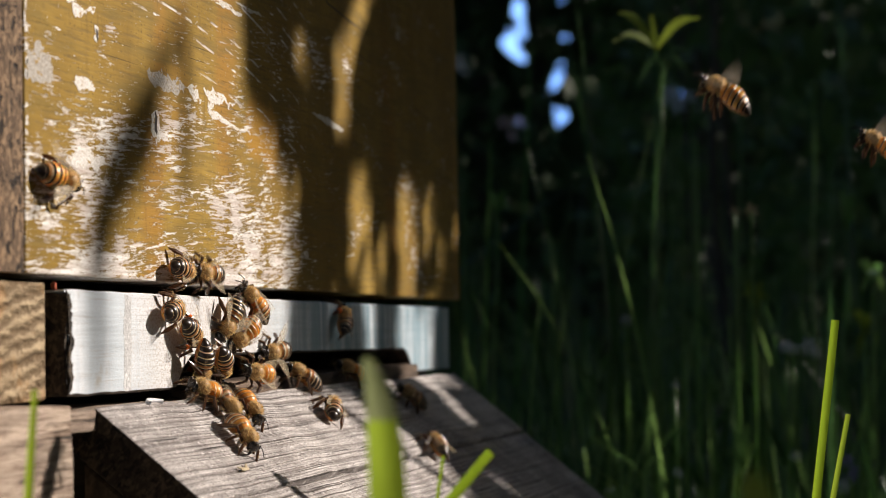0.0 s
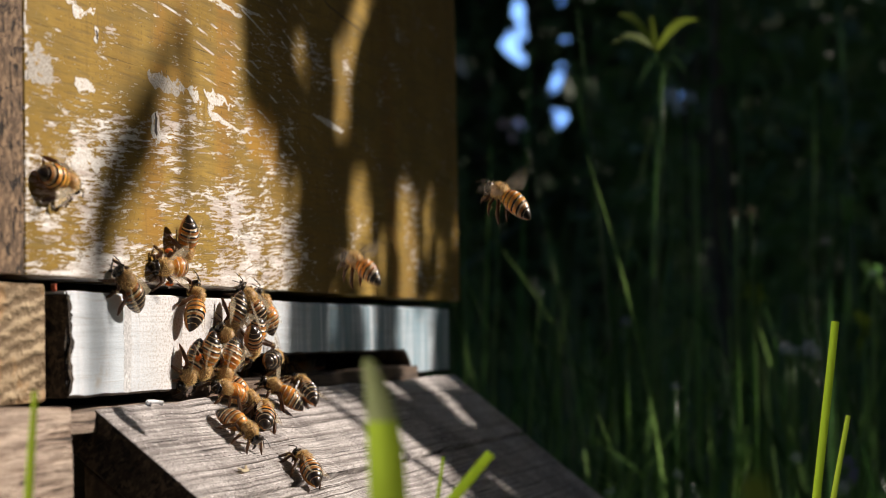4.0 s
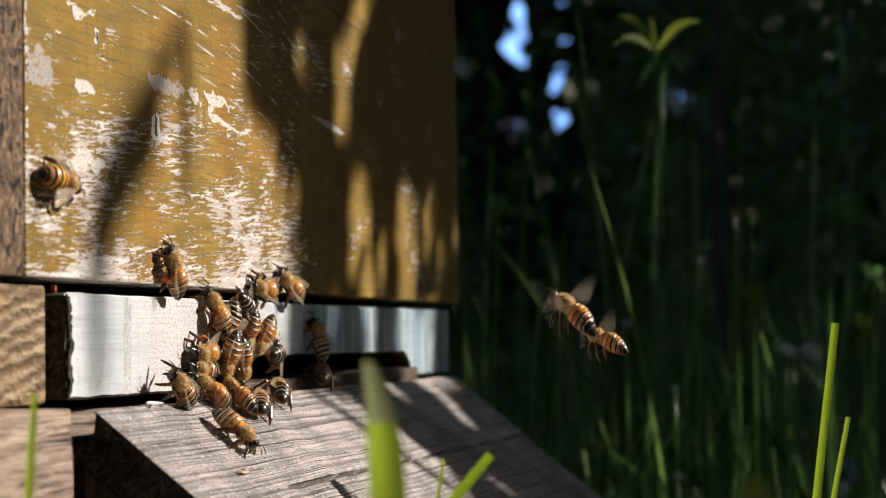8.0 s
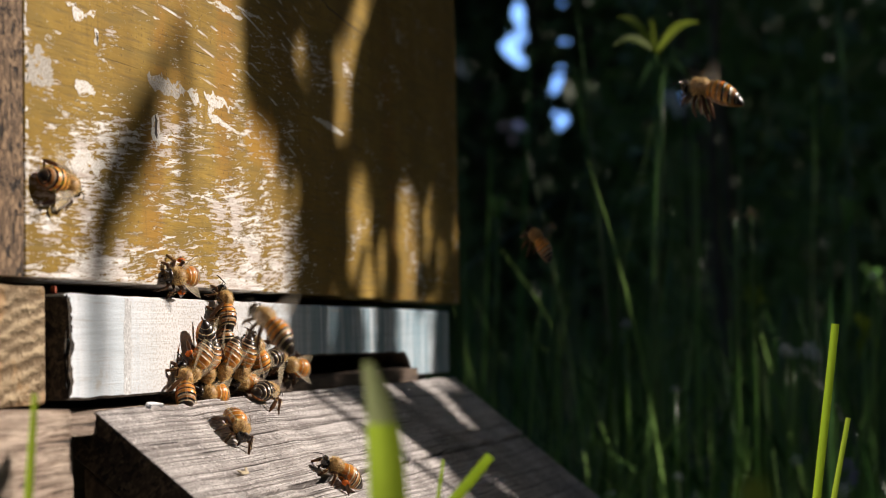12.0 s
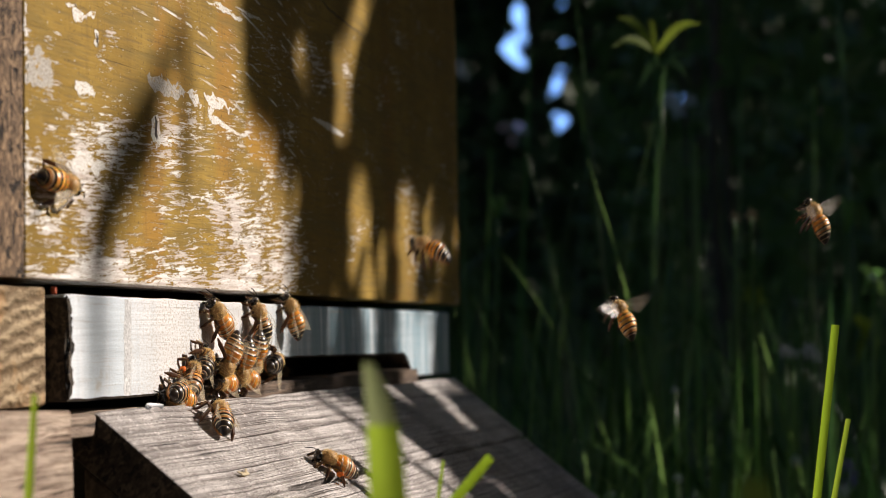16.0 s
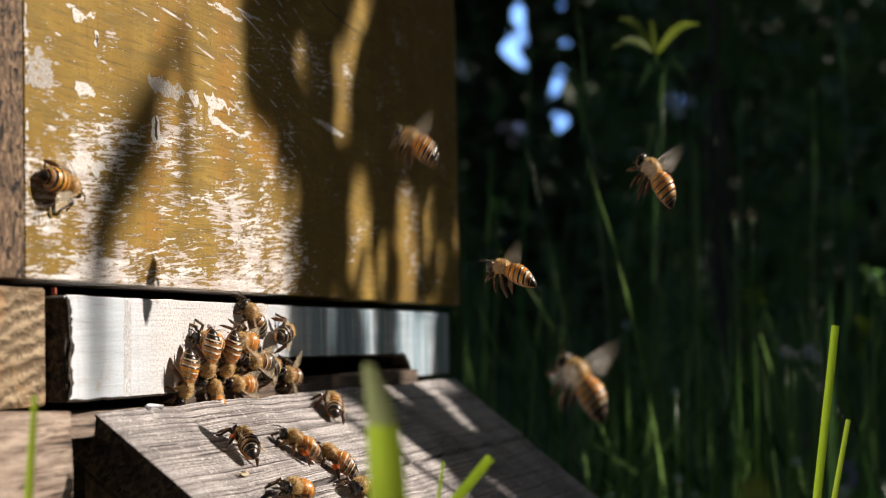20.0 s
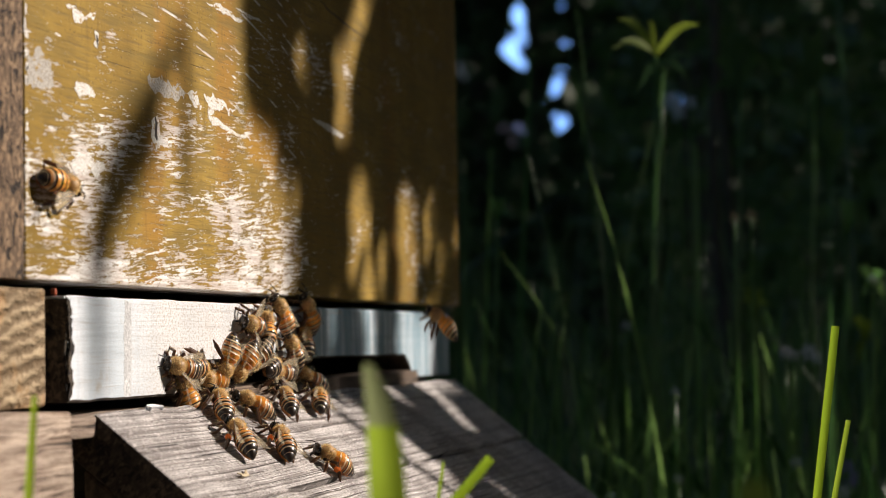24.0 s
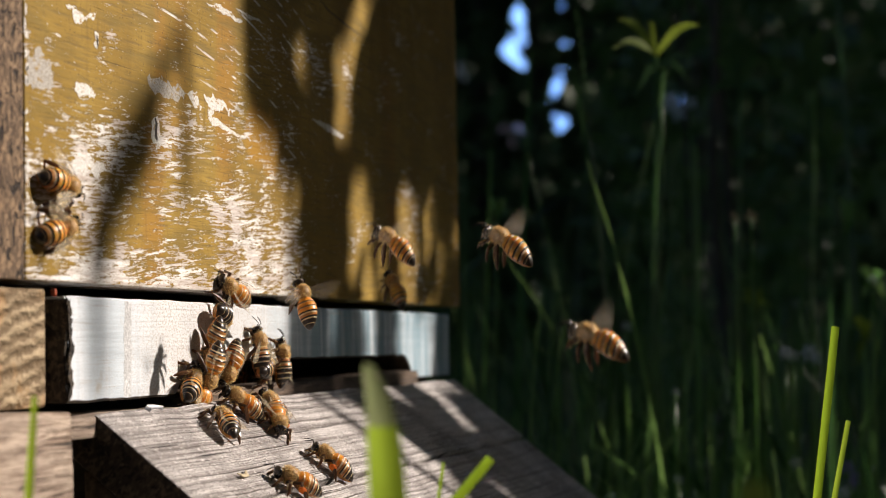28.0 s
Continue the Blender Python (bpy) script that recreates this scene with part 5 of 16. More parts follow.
def bee_body(bee, style, seed, flying):
    bm = bmesh.new()
    ball(bm, (0, 0, 3.5), (2.15, 1.95, 1.95), 10, 16)
    for f in bm.faces:
        f.smooth = True
    hairs(bm, (0, 0, 3.5), (2.2, 2.0, 2.0), 1400, 0.62, seed, 1, lambda d: d.z < 0.93)
    thorax = part("thorax", mesh_of(bm, "thorax", [THORAX_BROWN, FUZZ]), None, bee, "furry tan thorax")
    part("abdomen", abdomen_mesh(style, seed, 0.20 if flying else 0.15), None, bee, "striped abdomen")
    bm = bmesh.new()
    ball(bm, (2.85, 0, 3.05), (0.95, 1.6, 1.55), 8, 14, 0.25)
    for f in bm.faces:
        f.smooth = True
    hairs(bm, (2.85, 0, 3.1), (0.95, 1.5, 1.5), 110, 0.45, seed + 9, 1)
    tube(bm, [(3.3, 0.0, 1.9), (3.5, 0.0, 1.2), (3.3, 0.0, 0.7)], [0.4, 0.25, 0.1])
    head = part("head", mesh_of(bm, "head", [SHELL_DARK, FUZZ]), None, bee, "dark head")
    for side in (1, -1):
        bm = ball(bmesh.new(), (2.95, 1.28 * side, 3.25), (0.62, 0.52, 1.05), 8, 10, 0.2)
        part("eye", bm, EYE_BLACK, head, "large glossy black eye", smooth=True)
        bm = bmesh.new()
        tube(bm, [(3.6, 0.35 * side, 3.5), (4.3, 0.75 * side, 4.3), (5.2, 1.15 * side, 3.9), (6.2, 1.5 * side, 3.2)], [0.13, 0.12, 0.12, 0.10], 5)
        part("antenna", bm, SHELL_DARK, head)
    for i in range(3):
        data = leg_mesh(i, flying)
        part("leg", data, None, bee)
        part("leg", mirrored(data), None, bee)


def walking_bee(style, seed, label, spread=0.0, pollen=None):
    bee = empty("honey_bee", label, "bee", "honey bees at the hive")
    bee.scale = (1.17, 1.17, 1.17)
    bee_body(bee, style, seed, False)
    for side in (1, -1):
        part("hind_wing", HIND, None, bee, at=wing_pose(side, False, 16 + spread, -6, 8))
        part("fore_wing", FORE, None, bee, at=wing_pose(side, True, 13 + spread, -4, 12))
        if pollen:
            part("pollen_load", ball(bmesh.new(), (-2.9, 3.75 * side, 2.2), (1.05, 0.6, 0.8), 7, 9), pollen, bee, "round pollen load on the hind leg", smooth=True)
    return bee


def flying_bee(style, seed, label):
    bee = empty("flying_honey_bee", label, "bee", "honey bees in flight")
    bee.scale = (1.14, 1.14, 1.14)
    bee_body(bee, style, seed, True)
    for side in (1, -1):
        part("hind_wing", HIND_SPREAD, None, bee, at=wing_pose(side, False, 78, 25))
        part("fore_wing", FORE_SPREAD, None, bee, at=wing_pose(side, True, 88, 25))
    return bee


STYLES = [walking_bee("mid", 101, "honey bee with amber and dark bands crawling at the entrance"),
          walking_bee("dark", 131, "dark honey bee with pale hair bands crawling at the entrance", 6),
          walking_bee("amber", 161, "amber honey bee with a dark tail crawling at the entrance", 2),
          walking_bee("mid", 191, "honey bee carrying pollen loads on its hind legs", 10, POLLEN_ORANGE),
          walking_bee("dark", 211, "dark honey bee fanning with half spread wings", 30),
          walking_bee("gold", 221, "amber honey bee clinging to the edge of the board", 24)]
WALKERS = STYLES[:5]
for i in range(len(WALKERS), 29):
    if i == 27:
        WALKERS.append(STYLES[5])
        continue
    WALKERS.append(copy_thing(STYLES[5 if i == 28 else (0, 1, 2, 0, 1, 0, 2, 4, 0, 1, 2, 3)[i % 12]], Matrix.Identity(4)))
FLIERS = [flying_bee("gold", 231, "amber honey bee with a dark tail hovering in the air"), flying_bee("amber", 251, "honey bee with amber and dark bands flying to the hive")]
for i in range(2, 21):
    FLIERS.append(copy_thing(FLIERS[(0, 0, 1)[i % 3]], Matrix.Identity(4)))


# ---------------------------------------------------------------- how the bees move
def at(t, x, y, z, hx, hy, hz, ux, uy, uz):
    """A row for a bee: its place in millimetres, where its head points, and its upper side."""
    h = Vector((hx, hy, hz)).normalized()
    u = Vector((ux, uy, uz))
    u = (u - h * u.dot(h)).normalized()
    m = Matrix((h, u.cross(h), u)).transposed().to_4x4()
    return t, Matrix.Translation((x * MM, y * MM, z * MM)) @ m


def beat(bee, number, times):
    """The wing beat of a flying bee: up and down while it is in the air."""
    wings = [o for o in bee.children if "wing" in o.name]
    for w in wings:
        side = 1 if w.matrix_basis.translation.y > 0 else -1
        fore = "fore" in w.name
        rows = {}
        for t in times:
            first, last = max(0, round((t - 0.55) * FPS)), min(28 * FPS, round((t + 0.55) * FPS))
            for k in range(first, last + 1):
                swing = (0, 44, 0, -44)[(k + 2 * number) % 4]
                rows[k] = wing_pose(side, fore, 88 if fore else 78, 18 + swing * 1.8, 10)
        rows.setdefault(0, wing_pose(side, fore, 88 if fore else 78, 18, 10))
        rows.setdefault(28 * FPS, wing_pose(side, fore, 88 if fore else 78, 18, 10))
        walk(w, [(k / FPS, rows[k]) for k in sorted(rows)])


def swing(turn):
    """The pose of the swaying blade, turned about the line of sight; it lies out of view at the left until the wind lifts it."""
    axis = Vector((math.cos(YAW), math.sin(YAW), 0))
    way = Matrix.Rotation(radians(turn), 3, axis) @ WIND_WAY
    across = way.cross(axis).normalized()
    way = axis.cross(across)
    return Matrix.Translation(WIND_FOOT) @ Matrix((axis, across, way)).transposed().to_4x4() @ pose(0, 0, 0, 0, 0, -math.degrees(YAW))


def motions():
    walk(wind_blade, [(0, swing(-75)), (16.9, swing(-75)), (17.1, swing(-55)), (17.25, swing(-25)), (17.4, swing(2)), (17.5, swing(0)), (17.6, swing(-24)), (17.7, swing(-52)), (17.9, swing(-75)), (28, swing(-75))])
    walk(WALKERS[0], [at(0, 67.6, 0.5, 31.6, 0.98, 0.19, -0.11, 0.19, -0.98, -0.02), at(1, 69.5, 0.8, 31.1, 0.86, 0.35, -0.37, 0.33, -0.94, -0.13),
        at(2, 71.9, 0.7, 35.0, 0.39, 0.27, -0.88, 0.03, -0.96, -0.28), at(3, 68.5, 0.9, 38.4, 0.37, 0.41, -0.83, 0.12, -0.91, -0.39),
        at(6, 69.4, 0.8, 35.6, -0.03, 0.37, -0.93, -0.04, -0.93, -0.37), at(6.5, 80.7, 0.8, 34.1, -0.62, 0.34, -0.70, -0.22, -0.94, -0.26),
        at(7, 91.9, 0.8, 32.5, -0.94, 0.29, -0.15, -0.29, -0.96, -0.07), at(7.5, 90.8, 0.8, 27.8, -0.84, 0.31, 0.45, -0.25, -0.95, 0.19),
        at(8, 89.6, 0.8, 23.1, -0.39, 0.36, 0.85, -0.07, -0.93, 0.36), at(9, 93.2, 0.7, 21.5, -0.88, 0.28, 0.37, -0.24, -0.96, 0.15),
        at(10, 93.8, 0.3, 23.4, -0.91, 0.18, 0.38, -0.19, -0.98, 0.02), at(11, 96.8, 0.6, 22.4, -0.20, 0.24, 0.95, -0.05, -0.97, 0.24),
        at(12, 97.2, 0.7, 24.3, 0.26, 0.30, 0.92, 0.12, -0.95, 0.28), at(15, 105.7, 0.8, 23.3, 0.03, 0.35, 0.94, -0.11, -0.93, 0.35),
        at(16, 91.7, 0.6, 21.5, -0.69, 0.21, 0.70, -0.09, -0.98, 0.20), at(17, 85.5, 0.8, 24.5, -0.39, 0.35, 0.85, -0.12, -0.94, 0.33),
        at(17.5, 86.5, 0.6, 23.9, 0.58, 0.28, 0.77, 0.13, -0.96, 0.25), at(18, 87.6, 0.4, 23.3, 0.98, 0.18, -0.12, 0.18, -0.98, -0.01),
        at(18.33, 83.1, 0.4, 24.7, 0.64, 0.20, 0.74, 0.13, -0.98, 0.15), at(18.67, 78.6, 0.5, 26.1, -0.25, 0.21, 0.95, -0.04, -0.98, 0.20),
        at(19, 74.1, 0.5, 27.5, -0.92, 0.20, 0.33, -0.17, -0.98, 0.10), at(20, 82.1, 0.5, 14.3, -0.95, 0.26, 0.20, -0.25, -0.97, 0.04),
        at(20.5, 79.8, 0.6, 7.7, -0.59, 0.27, 0.76, -0.20, -0.96, 0.18), at(21, 77.5, 0.6, 1.2, 0.03, 0.25, 0.97, -0.08, -0.96, 0.25),
        at(24, 74.5, -7.3, -4.3, 0.70, 0.56, 0.45, 0.07, -0.68, 0.73), at(25, 66.5, -6.5, -3.6, 0.80, 0.46, 0.39, 0.02, -0.67, 0.74),
        at(25.5, 70.8, -6.2, -3.5, 0.11, 0.77, 0.63, -0.03, -0.64, 0.77), at(26, 75.0, -5.9, -3.4, -0.65, 0.62, 0.44, -0.09, -0.64, 0.76),
        at(27, 79.3, -1.9, -0.0, -0.66, 0.61, 0.44, -0.07, -0.63, 0.77), at(28, 72.6, 0.4, -0.1, -0.98, 0.15, 0.16, -0.15, -0.99, 0.02)])
    walk(WALKERS[1], [at(0, 83.1, 0.6, 31.6, -0.97, 0.23, 0.10, -0.22, -0.97, 0.03), at(0.16, 84.0, -0.2, 16.9, -0.58, 0.71, 0.39, -0.37, -0.66, 0.65),
        at(0.32, 85.0, -1.0, 2.2, 0.00, 0.99, 0.15, 0.00, -0.15, 0.99), at(0.6, 95.0, 28.0, 1.6, -0.21, 0.98, 0.00, 0.00, 0.00, 1.00),
        at(1.3, 95.0, 28.0, 1.6, -0.21, 0.98, 0.00, 0.00, 0.00, 1.00), at(1.42, 91.7, 18.3, 1.8, -0.93, 0.37, 0.04, 0.06, 0.04, 1.00),
        at(1.53, 88.3, 8.7, 2.0, -0.83, -0.55, 0.11, 0.06, 0.11, 0.99), at(1.65, 85.0, -1.0, 2.2, 0.00, -0.99, 0.15, 0.00, 0.15, 0.99),
        at(1.77, 84.7, -0.5, 11.2, -0.61, -0.79, -0.01, 0.39, -0.31, 0.87), at(1.88, 84.5, 0.1, 20.2, -0.95, -0.25, 0.18, 0.31, -0.81, 0.50),
        at(2, 84.2, 0.6, 29.2, -0.77, 0.24, 0.60, -0.17, -0.97, 0.16), at(2.16, 84.6, -0.2, 15.7, -0.39, 0.73, 0.56, -0.23, -0.67, 0.71),
        at(2.32, 85.0, -1.0, 2.2, 0.00, 0.99, 0.15, 0.00, -0.15, 0.99), at(2.6, 95.0, 28.0, 1.6, 0.32, 0.95, 0.00, 0.00, 0.00, 1.00),
        at(5.3, 95.0, 28.0, 1.6, 0.32, 0.95, 0.00, 0.00, 0.00, 1.00), at(5.42, 99.6, 18.3, 1.8, 0.95, 0.31, 0.04, -0.06, 0.04, 1.00),
        at(5.53, 104.2, 8.7, 2.0, 0.81, -0.58, 0.11, -0.06, 0.11, 0.99), at(5.65, 108.8, -1.0, 2.2, 0.00, -0.99, 0.15, 0.00, 0.15, 0.99),
        at(5.77, 108.8, -0.4, 11.9, -0.60, -0.79, -0.13, 0.30, -0.36, 0.88), at(5.88, 108.8, 0.2, 21.6, -0.97, -0.23, -0.04, 0.18, -0.83, 0.53),
        at(6, 108.8, 0.8, 31.4, -0.88, 0.33, 0.35, -0.29, -0.94, 0.16), at(6.5, 107.6, 0.6, 34.6, -0.07, 0.25, 0.96, -0.08, -0.97, 0.25),
        at(7, 106.3, 0.4, 37.9, 0.84, 0.13, 0.53, 0.09, -0.99, 0.10), at(7.16, 106.3, -0.3, 20.1, 0.45, 0.69, 0.56, 0.22, -0.70, 0.68),
        at(7.33, 106.3, -1.0, 2.2, 0.00, 0.99, 0.15, 0.00, -0.15, 0.99), at(7.6, 121.7, 28.0, 1.6, -0.29, 0.96, 0.00, 0.00, 0.00, 1.00),
        at(9.3, 121.7, 28.0, 1.6, -0.29, 0.96, 0.00, 0.00, 0.00, 1.00), at(9.42, 123.7, 18.3, 1.8, -0.94, 0.33, 0.04, 0.06, 0.04, 1.00),
        at(9.53, 125.8, 8.7, 2.0, -0.81, -0.57, 0.11, 0.06, 0.11, 0.99), at(9.65, 127.8, -1.0, 2.2, 0.00, -0.99, 0.15, 0.00, 0.15, 0.99),
        at(9.77, 127.8, -5.5, -1.9, 0.71, -0.68, 0.17, -0.28, -0.05, 0.96), at(9.88, 127.8, -10.0, -6.0, 0.94, 0.03, 0.34, -0.31, -0.39, 0.87),
        at(10, 127.8, -14.5, -10.1, 0.53, 0.65, 0.55, -0.06, -0.62, 0.79), at(11, 136.5, 0.9, 7.4, 0.92, 0.37, 0.10, 0.37, -0.93, 0.04),
        at(11.16, 136.5, -0.1, 4.8, 0.53, 0.77, 0.36, 0.43, -0.61, 0.67), at(11.33, 136.5, -1.0, 2.2, 0.00, 0.99, 0.15, 0.00, -0.15, 0.99),
        at(11.6, 151.4, 28.0, 1.6, -0.27, 0.96, 0.00, 0.00, 0.00, 1.00), at(19.3, 151.4, 28.0, 1.6, -0.27, 0.96, 0.00, 0.00, 0.00, 1.00),
        at(19.42, 151.1, 18.3, 1.8, -0.94, 0.34, 0.04, 0.06, 0.04, 1.00), at(19.53, 150.8, 8.7, 2.0, -0.81, -0.57, 0.11, 0.06, 0.11, 0.99),
        at(19.65, 150.6, -1.0, 2.2, 0.00, -0.99, 0.15, 0.00, 0.15, 0.99), at(19.82, 150.6, -0.2, 9.5, 0.77, -0.60, -0.22, -0.30, -0.65, 0.70),
        at(20, 150.6, 0.6, 16.7, 0.96, 0.22, 0.18, 0.22, -0.97, 0.05), at(20.5, 149.3, 0.7, 16.3, 0.73, 0.33, -0.60, 0.23, -0.94, -0.24),
        at(21, 148.1, 0.9, 15.9, -0.04, 0.42, -0.91, 0.01, -0.91, -0.42), at(22, 150.6, 0.8, 14.9, -0.74, 0.40, -0.54, -0.25, -0.91, -0.33),
        at(23, 153.0, 0.6, 14.0, -0.92, 0.32, 0.24, -0.34, -0.94, -0.07), at(24, 155.5, 0.5, 13.1, -0.43, 0.24, 0.87, -0.21, -0.96, 0.16),
        at(25, 149.3, 0.7, 15.0, -0.96, 0.27, 0.11, -0.27, -0.96, 0.03), at(25.5, 152.4, 0.7, 13.9, -0.62, 0.29, 0.73, -0.13, -0.95, 0.28),
        at(26, 155.4, 0.8, 12.8, 0.04, 0.36, 0.93, 0.14, -0.92, 0.35), at(27, 155.6, 0.5, 13.4, 0.04, 0.23, 0.97, 0.11, -0.97, 0.22),
        at(27.32, 155.6, -1.0, 2.2, 0.00, 0.99, 0.15, 0.00, -0.15, 0.99), at(27.6, 163.5, 28.0, 1.6, 0.06, 1.00, 0.00, 0.00, 0.00, 1.00),
        at(28, 163.5, 28.0, 1.6, 0.06, 1.00, 0.00, 0.00, 0.00, 1.00)])
    walk(WALKERS[2], [at(0, 60.6, 0.8, 21.0, 0.95, 0.29, 0.14, 0.29, -0.96, 0.06), at(1, 69.7, 0.6, 23.1, 0.25, 0.28, 0.93, 0.19, -0.95, 0.24),
        at(2, 73.8, 0.4, 26.1, 0.59, 0.16, 0.79, 0.01, -0.98, 0.20), at(3, 74.8, 0.5, 25.7, 0.69, 0.22, 0.69, 0.17, -0.97, 0.14),
        at(6, 73.8, 0.3, 23.8, -0.20, 0.12, 0.97, 0.10, -0.98, 0.14), at(7, 75.2, 0.7, 27.8, 0.42, 0.37, 0.83, 0.24, -0.93, 0.29),
        at(7.33, 85.0, -1.0, 2.2, 0.00, 0.99, 0.15, 0.00, -0.15, 0.99), at(7.6, 95.0, 28.0, 1.6, -0.38, 0.92, 0.00, 0.00, 0.00, 1.00),
        at(9.3, 95.0, 28.0, 1.6, -0.38, 0.92, 0.00, 0.00, 0.00, 1.00), at(9.42, 91.7, 18.3, 1.8, -0.96, 0.26, 0.04, 0.05, 0.04, 1.00),
        at(9.53, 88.3, 8.7, 2.0, -0.79, -0.60, 0.11, 0.05, 0.11, 0.99), at(9.65, 85.0, -1.0, 2.2, 0.00, -0.99, 0.15, 0.00, 0.15, 0.99),
        at(9.77, 79.8, -0.5, 7.3, 0.65, -0.75, 0.14, -0.49, -0.27, 0.83), at(9.88, 74.5, -0.0, 12.4, 0.86, -0.18, 0.48, -0.41, -0.80, 0.44),
        at(10, 69.3, 0.5, 17.4, 0.44, 0.21, 0.87, 0.16, -0.97, 0.16), at(10.33, 69.2, 0.6, 17.9, 0.96, 0.26, 0.14, 0.27, -0.96, -0.08),
        at(10.67, 69.1, 0.7, 18.4, 0.64, 0.31, -0.70, 0.13, -0.94, -0.30), at(11, 69.0, 0.7, 18.9, -0.24, 0.34, -0.91, -0.13, -0.94, -0.31),
        at(12, 83.3, 0.8, 5.7, -0.03, 0.35, -0.94, 0.06, -0.94, -0.35), at(13.5, 70.6, -3.7, 0.2, 0.77, 0.29, -0.57, 0.48, -0.86, 0.20),
        at(15, 58.0, -8.1, -5.3, 0.79, 0.54, 0.28, 0.15, -0.62, 0.77), at(15.5, 59.3, -3.6, -3.4, -0.15, 0.67, 0.73, -0.38, -0.72, 0.58),
        at(16, 60.5, 1.0, -1.5, -0.92, 0.38, 0.09, -0.37, -0.93, 0.05), at(17, 60.4, 0.6, -1.2, -0.97, 0.24, 0.03, -0.24, -0.97, 0.01),
        at(18, 57.0, 0.3, -1.7, -0.99, 0.13, 0.10, -0.13, -0.99, 0.01), at(19, 52.5, 0.5, 0.4, -0.95, 0.18, 0.24, -0.16, -0.98, 0.08),
        at(19.16, 68.7, -0.2, 1.3, -0.55, 0.70, 0.45, -0.31, -0.67, 0.67), at(19.32, 85.0, -1.0, 2.2, 0.00, 0.99, 0.15, 0.00, -0.15, 0.99),
        at(19.6, 95.0, 28.0, 1.6, -0.31, 0.95, 0.00, 0.00, 0.00, 1.00), at(20.3, 95.0, 28.0, 1.6, -0.31, 0.95, 0.00, 0.00, 0.00, 1.00),
        at(20.42, 94.5, 18.3, 1.8, -0.95, 0.31, 0.04, 0.06, 0.04, 1.00), at(20.53, 94.0, 8.7, 2.0, -0.81, -0.58, 0.11, 0.06, 0.11, 0.99),
        at(20.65, 93.5, -1.0, 2.2, 0.00, -0.99, 0.15, 0.00, 0.15, 0.99), at(20.82, 93.5, -2.1, 2.5, 0.74, -0.57, -0.36, -0.20, -0.69, 0.69),
        at(21, 93.5, -3.3, 2.8, 0.94, 0.33, -0.02, 0.33, -0.94, -0.01), at(24, 132.2, 0.7, 19.6, 0.46, 0.32, 0.83, 0.14, -0.95, 0.29),
        at(24.5, 131.7, 0.7, 16.5, 0.96, 0.29, -0.03, 0.29, -0.96, -0.02), at(25, 131.2, 0.7, 13.4, 0.42, 0.30, -0.86, 0.08, -0.95, -0.30),
        at(25.11, 131.2, 0.2, 9.6, 0.74, 0.52, -0.42, 0.61, -0.78, 0.12), at(25.22, 131.2, -0.4, 5.9, 0.55, 0.83, 0.04, 0.57, -0.42, 0.71),
        at(25.32, 131.2, -1.0, 2.2, 0.00, 0.99, 0.15, 0.00, -0.15, 0.99), at(25.6, 146.9, 28.0, 1.6, 0.36, 0.93, 0.00, 0.00, 0.00, 1.00),
        at(28, 146.9, 28.0, 1.6, 0.36, 0.93, 0.00, 0.00, 0.00, 1.00)])
